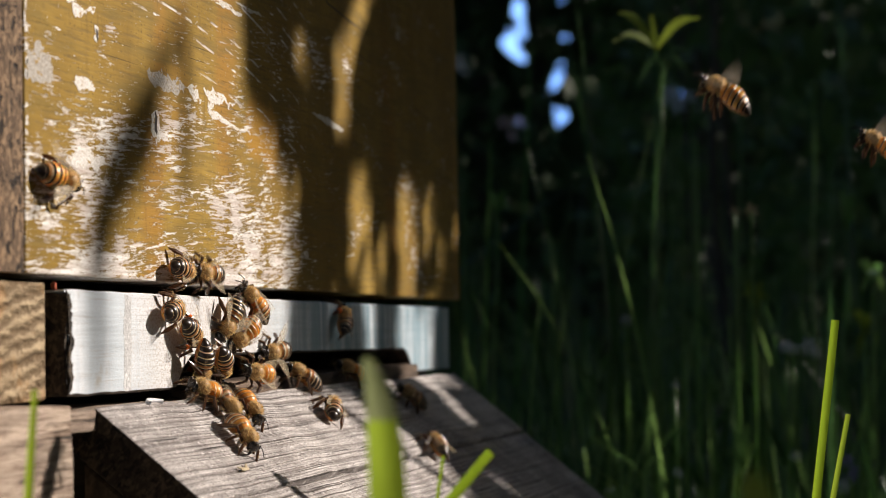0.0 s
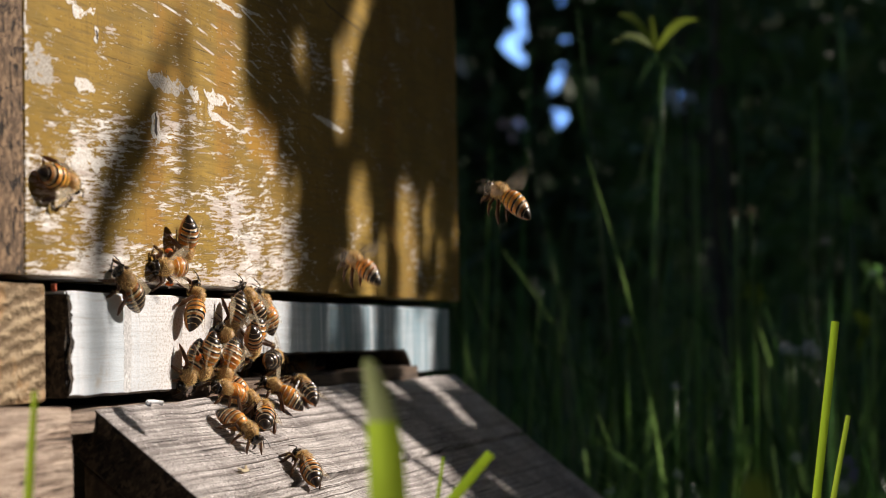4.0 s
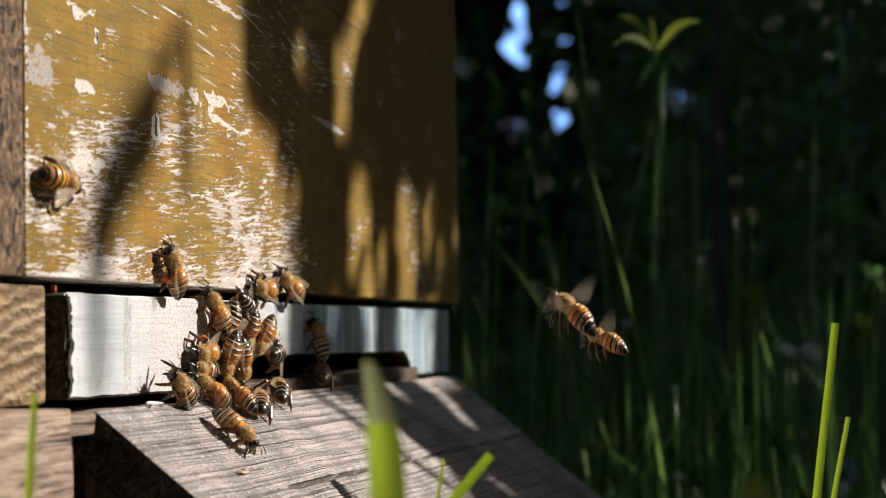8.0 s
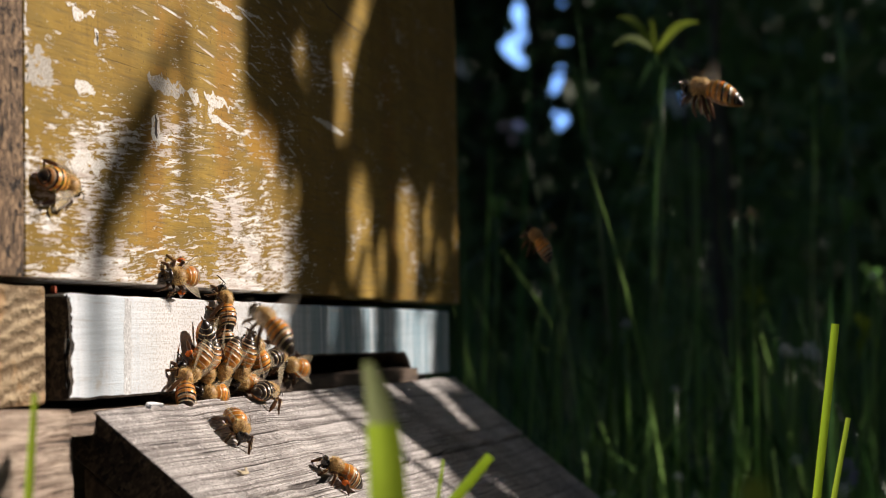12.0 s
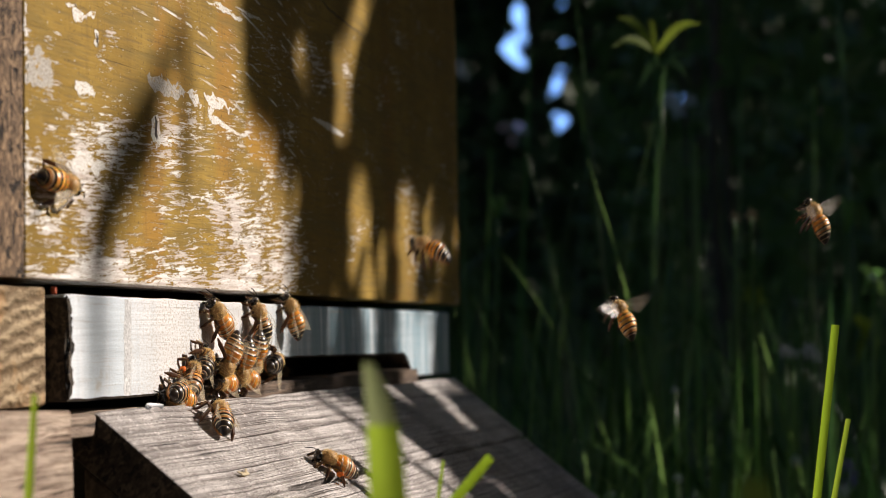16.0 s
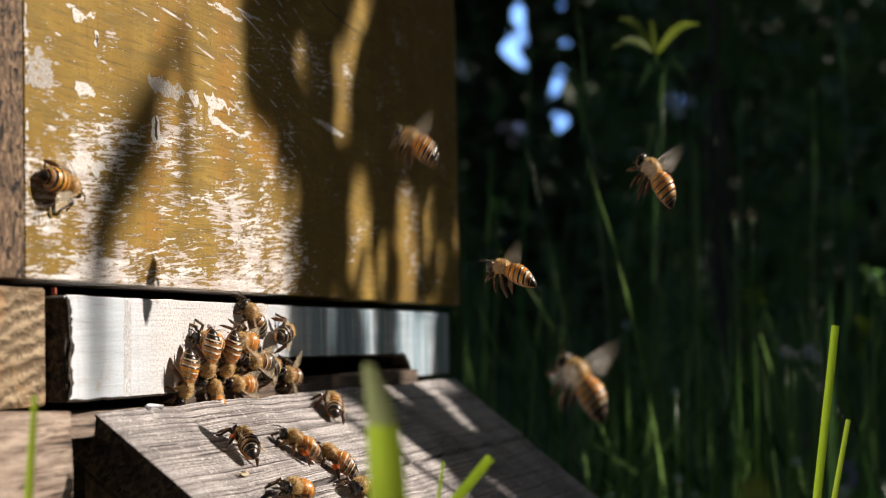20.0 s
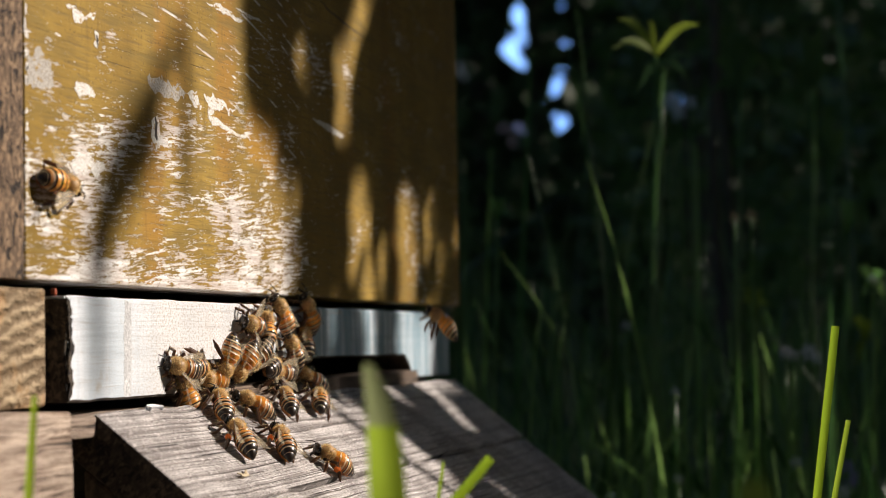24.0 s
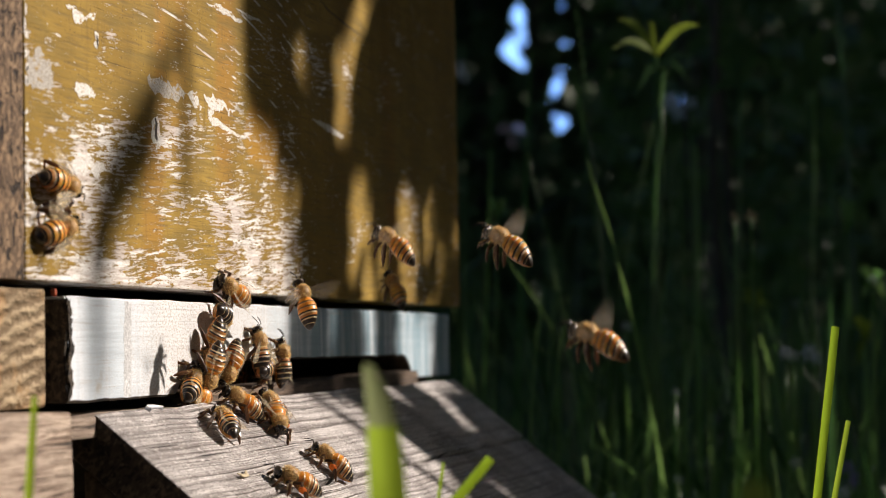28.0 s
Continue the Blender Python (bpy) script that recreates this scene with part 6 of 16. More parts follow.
    walk(WALKERS[3], [at(0, 72.5, 0.5, 14.1, 0.90, 0.26, -0.34, 0.26, -0.96, -0.06), at(1, 86.3, 0.9, 10.4, -0.03, 0.47, -0.88, 0.15, -0.87, -0.46),
        at(2, 70.0, 0.9, 14.6, -0.40, 0.47, -0.79, -0.26, -0.88, -0.39), at(3, 71.4, -3.1, 5.6, -0.03, 0.46, -0.89, -0.10, -0.89, -0.45),
        at(6, 76.9, 0.9, 9.9, -0.03, 0.47, -0.88, 0.15, -0.87, -0.47), at(6.33, 74.6, 0.8, 9.3, 0.77, 0.47, -0.44, 0.42, -0.88, -0.20),
        at(6.67, 72.4, 0.7, 8.8, 0.80, 0.37, 0.47, 0.33, -0.93, 0.17), at(7, 70.1, 0.7, 8.2, 0.03, 0.28, 0.96, -0.03, -0.96, 0.28),
        at(7.5, 74.6, 0.5, 9.1, -0.68, 0.23, 0.70, -0.15, -0.97, 0.17), at(8, 79.0, 0.4, 10.1, -0.99, 0.15, 0.01, -0.15, -0.99, 0.00),
        at(8.5, 73.3, 0.6, 9.7, -0.52, 0.23, 0.83, -0.08, -0.97, 0.22), at(9, 67.6, 0.7, 9.2, 0.43, 0.31, 0.85, 0.14, -0.95, 0.27),
        at(10, 74.4, 0.6, 11.6, 0.25, 0.31, 0.92, 0.21, -0.94, 0.26), at(10.33, 73.9, 0.6, 9.8, 0.89, 0.33, 0.31, 0.34, -0.94, 0.02),
        at(10.67, 73.5, 0.6, 8.0, 0.76, 0.30, -0.57, 0.21, -0.95, -0.23), at(11, 73.1, 0.6, 6.2, -0.03, 0.26, -0.96, -0.06, -0.96, -0.26),
        at(12, 74.4, 0.8, 6.5, -0.40, 0.48, -0.78, -0.31, -0.87, -0.38), at(13.5, 72.1, -0.3, 5.3, -0.86, 0.35, -0.37, -0.33, -0.94, -0.14),
        at(15, 69.8, -1.5, 4.1, -0.96, 0.19, 0.22, -0.18, -0.98, 0.06), at(15.5, 71.4, -0.4, 4.5, -0.27, 0.28, 0.92, -0.08, -0.96, 0.26),
        at(16, 73.0, 0.8, 4.8, 0.69, 0.29, 0.67, 0.14, -0.95, 0.28), at(17, 85.5, -17.1, -12.3, 0.78, 0.47, 0.41, 0.04, -0.68, 0.73),
        at(18, 62.6, -21.6, -16.1, 0.61, 0.62, 0.49, -0.06, -0.58, 0.81), at(19, 62.9, -19.4, -14.6, -0.04, 0.84, 0.54, -0.12, -0.54, 0.83),
        at(20, 60.9, -19.2, -14.4, 0.70, 0.62, 0.35, 0.14, -0.60, 0.79), at(21, 65.7, -17.4, -12.9, -0.04, 0.82, 0.57, 0.08, -0.57, 0.82),
        at(24, 62.9, -17.1, -12.3, 0.47, 0.67, 0.57, -0.10, -0.60, 0.79), at(25, 60.7, -15.1, -10.8, 0.61, 0.64, 0.47, 0.12, -0.66, 0.75),
        at(26, 60.6, -17.5, -12.6, 0.76, 0.49, 0.42, 0.01, -0.66, 0.75), at(27, 60.1, -18.9, -14.0, 0.81, 0.49, 0.33, 0.07, -0.63, 0.77),
        at(27.5, 61.8, -25.3, -19.5, 0.13, 0.84, 0.53, 0.07, -0.55, 0.83), at(28, 63.4, -31.8, -25.0, -0.63, 0.68, 0.37, -0.01, -0.48, 0.88)])
    walk(WALKERS[4], [at(0, 100.4, 0.7, 17.4, -0.44, 0.33, -0.83, -0.22, -0.94, -0.25), at(1, 102.5, 0.9, 16.9, -0.24, 0.47, -0.85, 0.03, -0.87, -0.49),
        at(2, 103.5, 0.8, 19.3, -0.03, 0.36, -0.93, -0.03, -0.93, -0.36), at(3, 102.4, 0.7, 18.4, -0.26, 0.34, -0.91, -0.13, -0.94, -0.32),
        at(6, 103.6, 0.9, 18.6, -0.24, 0.48, -0.84, -0.22, -0.87, -0.44), at(7, 100.1, 0.6, 19.5, -0.26, 0.28, -0.93, -0.18, -0.96, -0.23),
        at(8, 99.0, 0.7, 16.5, -0.26, 0.33, -0.91, -0.10, -0.94, -0.31), at(8.5, 99.2, 0.6, 17.0, -0.95, 0.29, -0.06, -0.28, -0.95, -0.11),
        at(9, 99.4, 0.4, 17.5, -0.41, 0.19, 0.89, -0.16, -0.98, 0.13), at(10, 99.4, 0.6, 18.5, -0.41, 0.26, 0.88, -0.14, -0.97, 0.22),
        at(10.33, 99.3, 0.6, 17.3, -0.93, 0.27, 0.24, -0.28, -0.96, 0.02), at(10.67, 99.2, 0.7, 16.1, -0.77, 0.30, -0.57, -0.21, -0.95, -0.22),
        at(11, 99.1, 0.7, 15.0, -0.03, 0.32, -0.95, 0.02, -0.95, -0.32), at(11.33, 97.7, 0.6, 16.1, 0.81, 0.34, -0.48, 0.25, -0.94, -0.24),
        at(11.67, 96.2, 0.5, 17.3, 0.84, 0.27, 0.47, 0.30, -0.95, -0.00), at(12, 94.7, 0.4, 18.5, 0.03, 0.17, 0.98, 0.12, -0.98, 0.17),
        at(15, 125.5, 0.4, 20.9, -0.43, 0.20, 0.88, -0.18, -0.97, 0.13), at(16, 125.5, 0.6, 21.5, -0.21, 0.26, 0.94, -0.02, -0.97, 0.26),
        at(16.5, 125.5, 0.6, 21.0, 0.54, 0.30, 0.78, 0.21, -0.95, 0.22), at(17, 125.6, 0.6, 20.6, 0.93, 0.34, 0.12, 0.34, -0.94, 0.03),
        at(17.33, 126.8, 0.5, 21.0, 0.40, 0.29, 0.87, 0.20, -0.95, 0.22), at(17.67, 128.1, 0.5, 21.4, -0.51, 0.20, 0.83, -0.04, -0.98, 0.21),
        at(18, 129.3, 0.4, 21.8, -0.99, 0.16, 0.05, -0.16, -0.99, 0.01), at(18.5, 129.0, 0.5, 20.8, -0.46, 0.21, -0.86, -0.04, -0.98, -0.22),
        at(19, 128.7, 0.6, 19.7, 0.58, 0.29, -0.76, 0.21, -0.96, -0.20), at(19.33, 125.4, 0.7, 20.4, -0.33, 0.23, -0.91, -0.07, -0.97, -0.22),
        at(19.67, 122.1, 0.7, 21.0, -0.95, 0.23, -0.22, -0.23, -0.97, 0.00), at(20, 118.8, 0.7, 21.7, -0.69, 0.27, 0.67, -0.13, -0.96, 0.26),
        at(20.5, 121.7, 0.7, 19.3, -0.89, 0.28, -0.36, -0.29, -0.96, -0.01), at(21, 124.5, 0.6, 16.9, -0.04, 0.27, -0.96, -0.12, -0.96, -0.27),
        at(22.5, 121.3, 0.5, 18.1, -0.77, 0.23, -0.60, -0.20, -0.97, -0.12), at(24, 118.2, 0.4, 19.3, -0.97, 0.14, 0.19, -0.14, -0.99, 0.03),
        at(24.5, 119.4, 0.5, 20.6, -0.42, 0.23, 0.88, 0.02, -0.96, 0.26), at(25, 120.7, 0.7, 21.8, 0.44, 0.38, 0.81, 0.30, -0.92, 0.27),
        at(26, 121.3, 0.7, 22.8, -0.41, 0.31, 0.86, -0.03, -0.95, 0.33), at(27, 119.6, 0.8, 25.2, -0.41, 0.32, 0.86, -0.03, -0.94, 0.33),
        at(28, 125.6, 0.4, 13.8, 0.04, 0.17, 0.98, -0.09, -0.98, 0.17)])
    walk(WALKERS[5], [at(0, 121.1, 0.8, 24.9, -0.55, 0.39, 0.74, -0.24, -0.92, 0.30), at(1, 122.7, 0.7, 25.4, -0.20, 0.31, 0.93, -0.17, -0.95, 0.28),
        at(1.5, 124.3, 0.7, 23.8, 0.76, 0.33, 0.56, 0.24, -0.94, 0.22), at(2, 126.0, 0.8, 22.1, 0.79, 0.39, -0.47, 0.35, -0.92, -0.18),
        at(2.33, 126.3, 0.8, 22.2, 0.87, 0.39, 0.30, 0.38, -0.92, 0.08), at(2.67, 126.7, 0.7, 22.4, 0.35, 0.34, 0.87, 0.20, -0.94, 0.28),
        at(3, 127.1, 0.7, 22.5, -0.42, 0.28, 0.86, -0.06, -0.96, 0.28), at(6, 136.9, 0.5, 25.4, -0.21, 0.20, 0.96, -0.09, -0.98, 0.19),
        at(7, 136.6, 0.8, 23.5, 0.46, 0.33, 0.82, 0.04, -0.93, 0.36), at(7.5, 132.6, 0.7, 26.3, -0.44, 0.32, 0.84, -0.18, -0.95, 0.27),
        at(8, 128.5, 0.7, 29.0, -0.97, 0.24, 0.10, -0.24, -0.97, 0.04), at(8.16, 128.5, -0.2, 15.6, -0.58, 0.72, 0.38, -0.38, -0.65, 0.66),
        at(8.33, 128.5, -1.0, 2.2, 0.00, 0.99, 0.15, 0.00, -0.15, 0.99), at(8.6, 119.9, 28.0, 1.6, 0.43, 0.90, 0.00, 0.00, 0.00, 1.00),
        at(24.3, 119.9, 28.0, 1.6, 0.43, 0.90, 0.00, 0.00, 0.00, 1.00), at(24.42, 119.3, 18.3, 1.8, 0.97, 0.22, 0.04, -0.05, 0.04, 1.00),
        at(24.53, 118.7, 8.7, 2.0, 0.78, -0.62, 0.11, -0.05, 0.11, 0.99), at(24.65, 118.1, -1.0, 2.2, 0.00, -0.99, 0.15, 0.00, 0.15, 0.99),
        at(24.82, 118.1, -0.0, 8.5, -0.03, -0.58, -0.82, -0.02, -0.82, 0.58), at(25, 118.1, 0.9, 14.8, -0.03, 0.47, -0.88, -0.06, -0.88, -0.47),
        at(26, 117.2, 0.9, 15.5, -0.03, 0.46, -0.89, -0.10, -0.89, -0.45), at(27, 113.1, 0.7, 11.8, -0.03, 0.29, -0.96, 0.04, -0.96, -0.29),
        at(27.5, 108.3, 0.7, 20.6, -0.82, 0.33, -0.46, -0.28, -0.94, -0.18), at(28, 103.5, 0.7, 29.5, -0.79, 0.38, 0.48, -0.35, -0.92, 0.14)])
    walk(WALKERS[6], [at(0, 112.6, 0.9, 14.1, -0.65, 0.46, -0.60, -0.34, -0.89, -0.31), at(1, 123.1, -1.2, 8.7, -0.78, 0.44, -0.44, -0.40, -0.90, -0.17),
        at(1.33, 122.5, -0.6, 10.8, -0.85, 0.40, 0.34, -0.38, -0.92, 0.12), at(1.67, 121.9, 0.0, 13.0, -0.31, 0.32, 0.89, -0.15, -0.95, 0.29),
        at(2, 121.3, 0.6, 15.2, 0.47, 0.27, 0.84, 0.14, -0.96, 0.23), at(2.33, 120.9, 0.7, 14.0, -0.46, 0.35, 0.82, -0.21, -0.94, 0.28),
        at(2.67, 120.6, 0.7, 12.8, -0.90, 0.43, 0.01, -0.43, -0.90, 0.01), at(3, 120.3, 0.8, 11.5, -0.44, 0.43, -0.79, -0.31, -0.90, -0.32),
        at(4.5, 122.2, 0.8, 13.0, 0.25, 0.37, -0.90, -0.02, -0.92, -0.39), at(6, 124.1, 0.8, 14.5, 0.81, 0.32, -0.49, 0.24, -0.94, -0.23),
        at(7, 124.9, 0.7, 13.0, 0.92, 0.38, 0.05, 0.38, -0.92, 0.02), at(7.5, 126.0, 0.8, 13.2, 0.49, 0.43, -0.76, 0.23, -0.90, -0.36),
        at(8, 127.2, 0.9, 13.4, -0.44, 0.45, -0.78, -0.18, -0.89, -0.42), at(9, 128.8, 0.9, 10.2, -0.65, 0.49, -0.58, -0.38, -0.87, -0.31),
        at(9.5, 125.1, 0.8, 11.1, -0.01, 0.40, -0.92, -0.03, -0.92, -0.39), at(10, 121.3, 0.7, 12.1, 0.68, 0.32, -0.66, 0.26, -0.95, -0.19),
        at(11, 123.0, 0.6, 9.2, 0.41, 0.29, -0.86, 0.22, -0.95, -0.21), at(11.33, 123.1, 0.6, 10.0, 0.96, 0.28, -0.07, 0.28, -0.96, 0.05),
        at(11.67, 123.2, 0.5, 10.7, 0.54, 0.24, 0.81, 0.09, -0.97, 0.23), at(12, 123.3, 0.5, 11.5, -0.42, 0.21, 0.88, -0.17, -0.97, 0.15),
        at(13, 122.2, 0.6, 11.0, -0.92, 0.29, 0.25, -0.32, -0.94, -0.08), at(14, 121.2, 0.8, 10.6, -0.75, 0.40, -0.53, -0.24, -0.91, -0.34),
        at(15, 120.2, 0.9, 10.1, -0.03, 0.44, -0.90, 0.01, -0.90, -0.44), at(16, 122.8, 0.8, 8.2, 0.20, 0.39, -0.90, -0.06, -0.91, -0.41),
        at(16.5, 120.0, 0.6, 3.9, 0.75, 0.26, -0.61, 0.13, -0.96, -0.25), at(17, 117.3, 0.4, -0.4, 0.99, 0.17, -0.03, 0.17, -0.99, -0.00),
        at(17.33, 117.8, 0.5, 0.5, 0.56, 0.22, 0.80, 0.04, -0.97, 0.23), at(17.67, 118.4, 0.6, 1.5, -0.36, 0.32, 0.88, -0.22, -0.94, 0.25),
        at(18, 119.0, 0.7, 2.4, -0.92, 0.38, 0.13, -0.38, -0.93, 0.04), at(18.5, 120.1, -3.8, -1.3, -0.12, 0.62, 0.78, -0.47, -0.72, 0.51),
        at(19, 121.2, -8.2, -4.9, 0.83, 0.41, 0.38, -0.05, -0.63, 0.78), at(19.32, 121.2, -1.0, 2.2, 0.00, 0.99, 0.15, 0.00, -0.15, 0.99),
        at(19.6, 131.3, 28.0, 1.6, -0.11, 0.99, 0.00, 0.00, 0.00, 1.00), at(25.3, 131.3, 28.0, 1.6, -0.11, 0.99, 0.00, 0.00, 0.00, 1.00),
        at(25.42, 129.7, 18.3, 1.8, -0.90, 0.44, 0.04, 0.06, 0.04, 1.00), at(25.53, 128.1, 8.7, 2.0, -0.85, -0.52, 0.11, 0.06, 0.11, 0.99),
        at(25.65, 126.5, -1.0, 2.2, 0.00, -0.99, 0.15, 0.00, 0.15, 0.99), at(26, 126.5, -13.4, -9.7, 0.02, -0.69, -0.72, 0.10, -0.72, 0.69),
        at(26.5, 130.1, -15.3, -11.0, -0.93, -0.29, -0.23, 0.02, -0.66, 0.75), at(27, 133.6, -17.2, -12.4, -0.68, 0.57, 0.46, 0.07, -0.57, 0.82),
        at(27.32, 133.6, -1.0, 2.2, 0.00, 0.99, 0.15, 0.00, -0.15, 0.99), at(27.6, 129.1, 28.0, 1.6, -0.36, 0.93, 0.00, 0.00, 0.00, 1.00),
        at(28, 129.1, 28.0, 1.6, -0.36, 0.93, 0.00, 0.00, 0.00, 1.00)])
    walk(WALKERS[7], [at(0, 139.1, 0.6, 9.1, -0.95, 0.30, -0.05, -0.30, -0.95, -0.01), at(1, 138.8, 0.8, 7.1, -0.94, 0.35, -0.04, -0.35, -0.94, -0.02),
        at(1.33, 137.4, 0.8, 7.9, -0.52, 0.34, 0.78, -0.20, -0.94, 0.28), at(1.67, 136.1, 0.8, 8.6, 0.40, 0.33, 0.86, 0.12, -0.94, 0.31),
        at(2, 134.8, 0.8, 9.4, 0.94, 0.32, 0.11, 0.32, -0.95, 0.04), at(3, 139.9, 0.6, 7.5, 0.97, 0.21, 0.11, 0.21, -0.98, 0.03),
        at(6, 137.7, 0.7, 8.6, 0.93, 0.36, 0.10, 0.36, -0.93, 0.03), at(7, 140.7, 0.6, 9.4, 0.97, 0.21, 0.11, 0.21, -0.98, 0.03),
        at(8, 141.8, 0.7, 9.7, 0.94, 0.32, 0.08, 0.32, -0.95, 0.02), at(9, 146.1, 0.8, 10.7, 0.94, 0.33, 0.11, 0.32, -0.95, 0.05),
        at(10, 140.0, 0.8, 8.9, 0.93, 0.35, 0.10, 0.35, -0.94, 0.04), at(11, 142.2, 0.9, 10.4, 0.92, 0.37, 0.10, 0.36, -0.93, 0.06),
        at(12, 142.4, 0.3, 9.3, 0.97, 0.14, 0.18, 0.14, -0.99, 0.01), at(15, 144.3, 0.7, 10.0, 0.94, 0.28, 0.17, 0.27, -0.96, 0.07),
        at(16, 140.0, 0.6, 7.6, 0.95, 0.26, 0.17, 0.26, -0.97, 0.04), at(17, 140.3, 0.4, 8.0, 0.97, 0.14, 0.17, 0.14, -0.99, 0.04),
        at(17.33, 135.5, 0.4, 7.6, 0.46, 0.16, 0.88, 0.03, -0.99, 0.17), at(17.67, 130.7, 0.4, 7.2, -0.41, 0.20, 0.89, -0.14, -0.98, 0.16),
        at(18, 125.8, 0.4, 6.8, -0.95, 0.23, 0.20, -0.23, -0.97, 0.02), at(19, 125.3, 1.0, 1.1, -0.92, 0.37, 0.13, -0.36, -0.93, 0.07),
        at(20, 151.3, 0.3, 3.7, -0.97, 0.15, 0.20, -0.15, -0.99, 0.01), at(21, 160.8, -1.3, 5.0, -0.90, 0.38, 0.22, -0.37, -0.93, 0.07),
        at(24, 167.3, -1.4, 0.2, -0.69, 0.61, 0.38, -0.10, -0.60, 0.79), at(24.32, 167.3, -1.0, 2.2, 0.00, 0.99, 0.15, 0.00, -0.15, 0.99),
        at(24.6, 167.0, 28.0, 1.6, 0.08, 1.00, 0.00, 0.00, 0.00, 1.00), at(28, 167.0, 28.0, 1.6, 0.08, 1.00, 0.00, 0.00, 0.00, 1.00)])
    walk(WALKERS[8], [at(0, 84.5, -3.3, 5.4, 0.76, 0.42, -0.49, 0.38, -0.91, -0.17), at(0.5, 86.8, -2.6, 5.4, 0.23, 0.46, -0.86, 0.20, -0.89, -0.42),
        at(1, 89.1, -2.0, 5.3, -0.42, 0.47, -0.78, -0.09, -0.88, -0.47), at(2, 89.0, -2.1, 5.2, -0.43, 0.41, -0.80, -0.08, -0.90, -0.42),
        at(3, 87.7, -3.3, 4.8, -0.45, 0.31, -0.84, -0.16, -0.95, -0.26), at(6, 87.1, -2.2, 7.2, -0.03, 0.41, -0.91, -0.08, -0.91, -0.40),
        at(7, 94.8, 0.7, 9.0, -0.03, 0.28, -0.96, -0.01, -0.96, -0.28), at(8, 91.6, -2.1, 7.4, -0.03, 0.45, -0.89, -0.17, -0.88, -0.44),
        at(9, 91.8, -2.2, 6.0, -0.03, 0.35, -0.94, -0.04, -0.94, -0.35), at(10, 90.8, -2.1, 4.1, -0.44, 0.38, -0.81, -0.12, -0.92, -0.37),
        at(10.11, 90.8, -1.8, 3.4, -0.72, 0.58, -0.38, -0.65, -0.76, 0.08), at(10.22, 90.8, -1.4, 2.8, -0.52, 0.85, 0.05, -0.59, -0.41, 0.70),
        at(10.33, 90.8, -1.0, 2.2, 0.00, 0.99, 0.15, 0.00, -0.15, 0.99), at(10.6, 95.0, 28.0, 1.6, -0.07, 1.00, 0.00, 0.00, 0.00, 1.00),
        at(15.3, 95.0, 28.0, 1.6, -0.07, 1.00, 0.00, 0.00, 0.00, 1.00), at(15.42, 94.5, 18.3, 1.8, -0.89, 0.46, 0.04, 0.06, 0.04, 1.00),
        at(15.53, 94.1, 8.7, 2.0, -0.85, -0.51, 0.11, 0.06, 0.11, 0.99), at(15.65, 93.6, -1.0, 2.2, 0.00, -0.99, 0.15, 0.00, 0.15, 0.99),
        at(15.82, 93.6, -0.3, 2.2, -0.73, -0.64, -0.26, 0.31, -0.64, 0.70), at(16, 93.6, 0.5, 2.2, -0.98, 0.16, 0.08, -0.16, -0.99, 0.02),
        at(16.33, 94.1, -0.4, 3.3, -0.69, 0.22, -0.69, -0.14, -0.98, -0.17), at(16.67, 94.7, -1.3, 4.5, 0.10, 0.28, -0.96, 0.02, -0.96, -0.28),
        at(17, 95.2, -2.2, 5.6, 0.81, 0.29, -0.52, 0.20, -0.95, -0.22), at(17.5, 93.3, -2.3, 6.0, 0.34, 0.31, -0.89, 0.05, -0.95, -0.31),
        at(18, 91.4, -2.3, 6.4, -0.26, 0.31, -0.92, -0.11, -0.95, -0.29), at(19, 91.7, -2.4, 6.2, -0.26, 0.26, -0.93, -0.20, -0.96, -0.21),
        at(20, 90.8, -2.1, 7.9, -0.03, 0.41, -0.91, 0.06, -0.91, -0.41), at(21, 95.3, -2.4, 7.4, -0.03, 0.26, -0.96, -0.09, -0.96, -0.26),
        at(24, 90.1, -2.3, 7.3, -0.26, 0.32, -0.91, -0.18, -0.94, -0.28), at(25, 90.7, -2.2, 7.2, -0.25, 0.38, -0.89, -0.09, -0.93, -0.37),
        at(26, 89.9, -2.1, 8.0, -0.24, 0.45, -0.86, -0.12, -0.89, -0.44), at(27, 89.7, -2.2, 7.0, -0.25, 0.36, -0.90, -0.09, -0.93, -0.34),
        at(28, 92.1, -2.3, 6.2, -0.45, 0.28, -0.85, -0.07, -0.96, -0.28)])
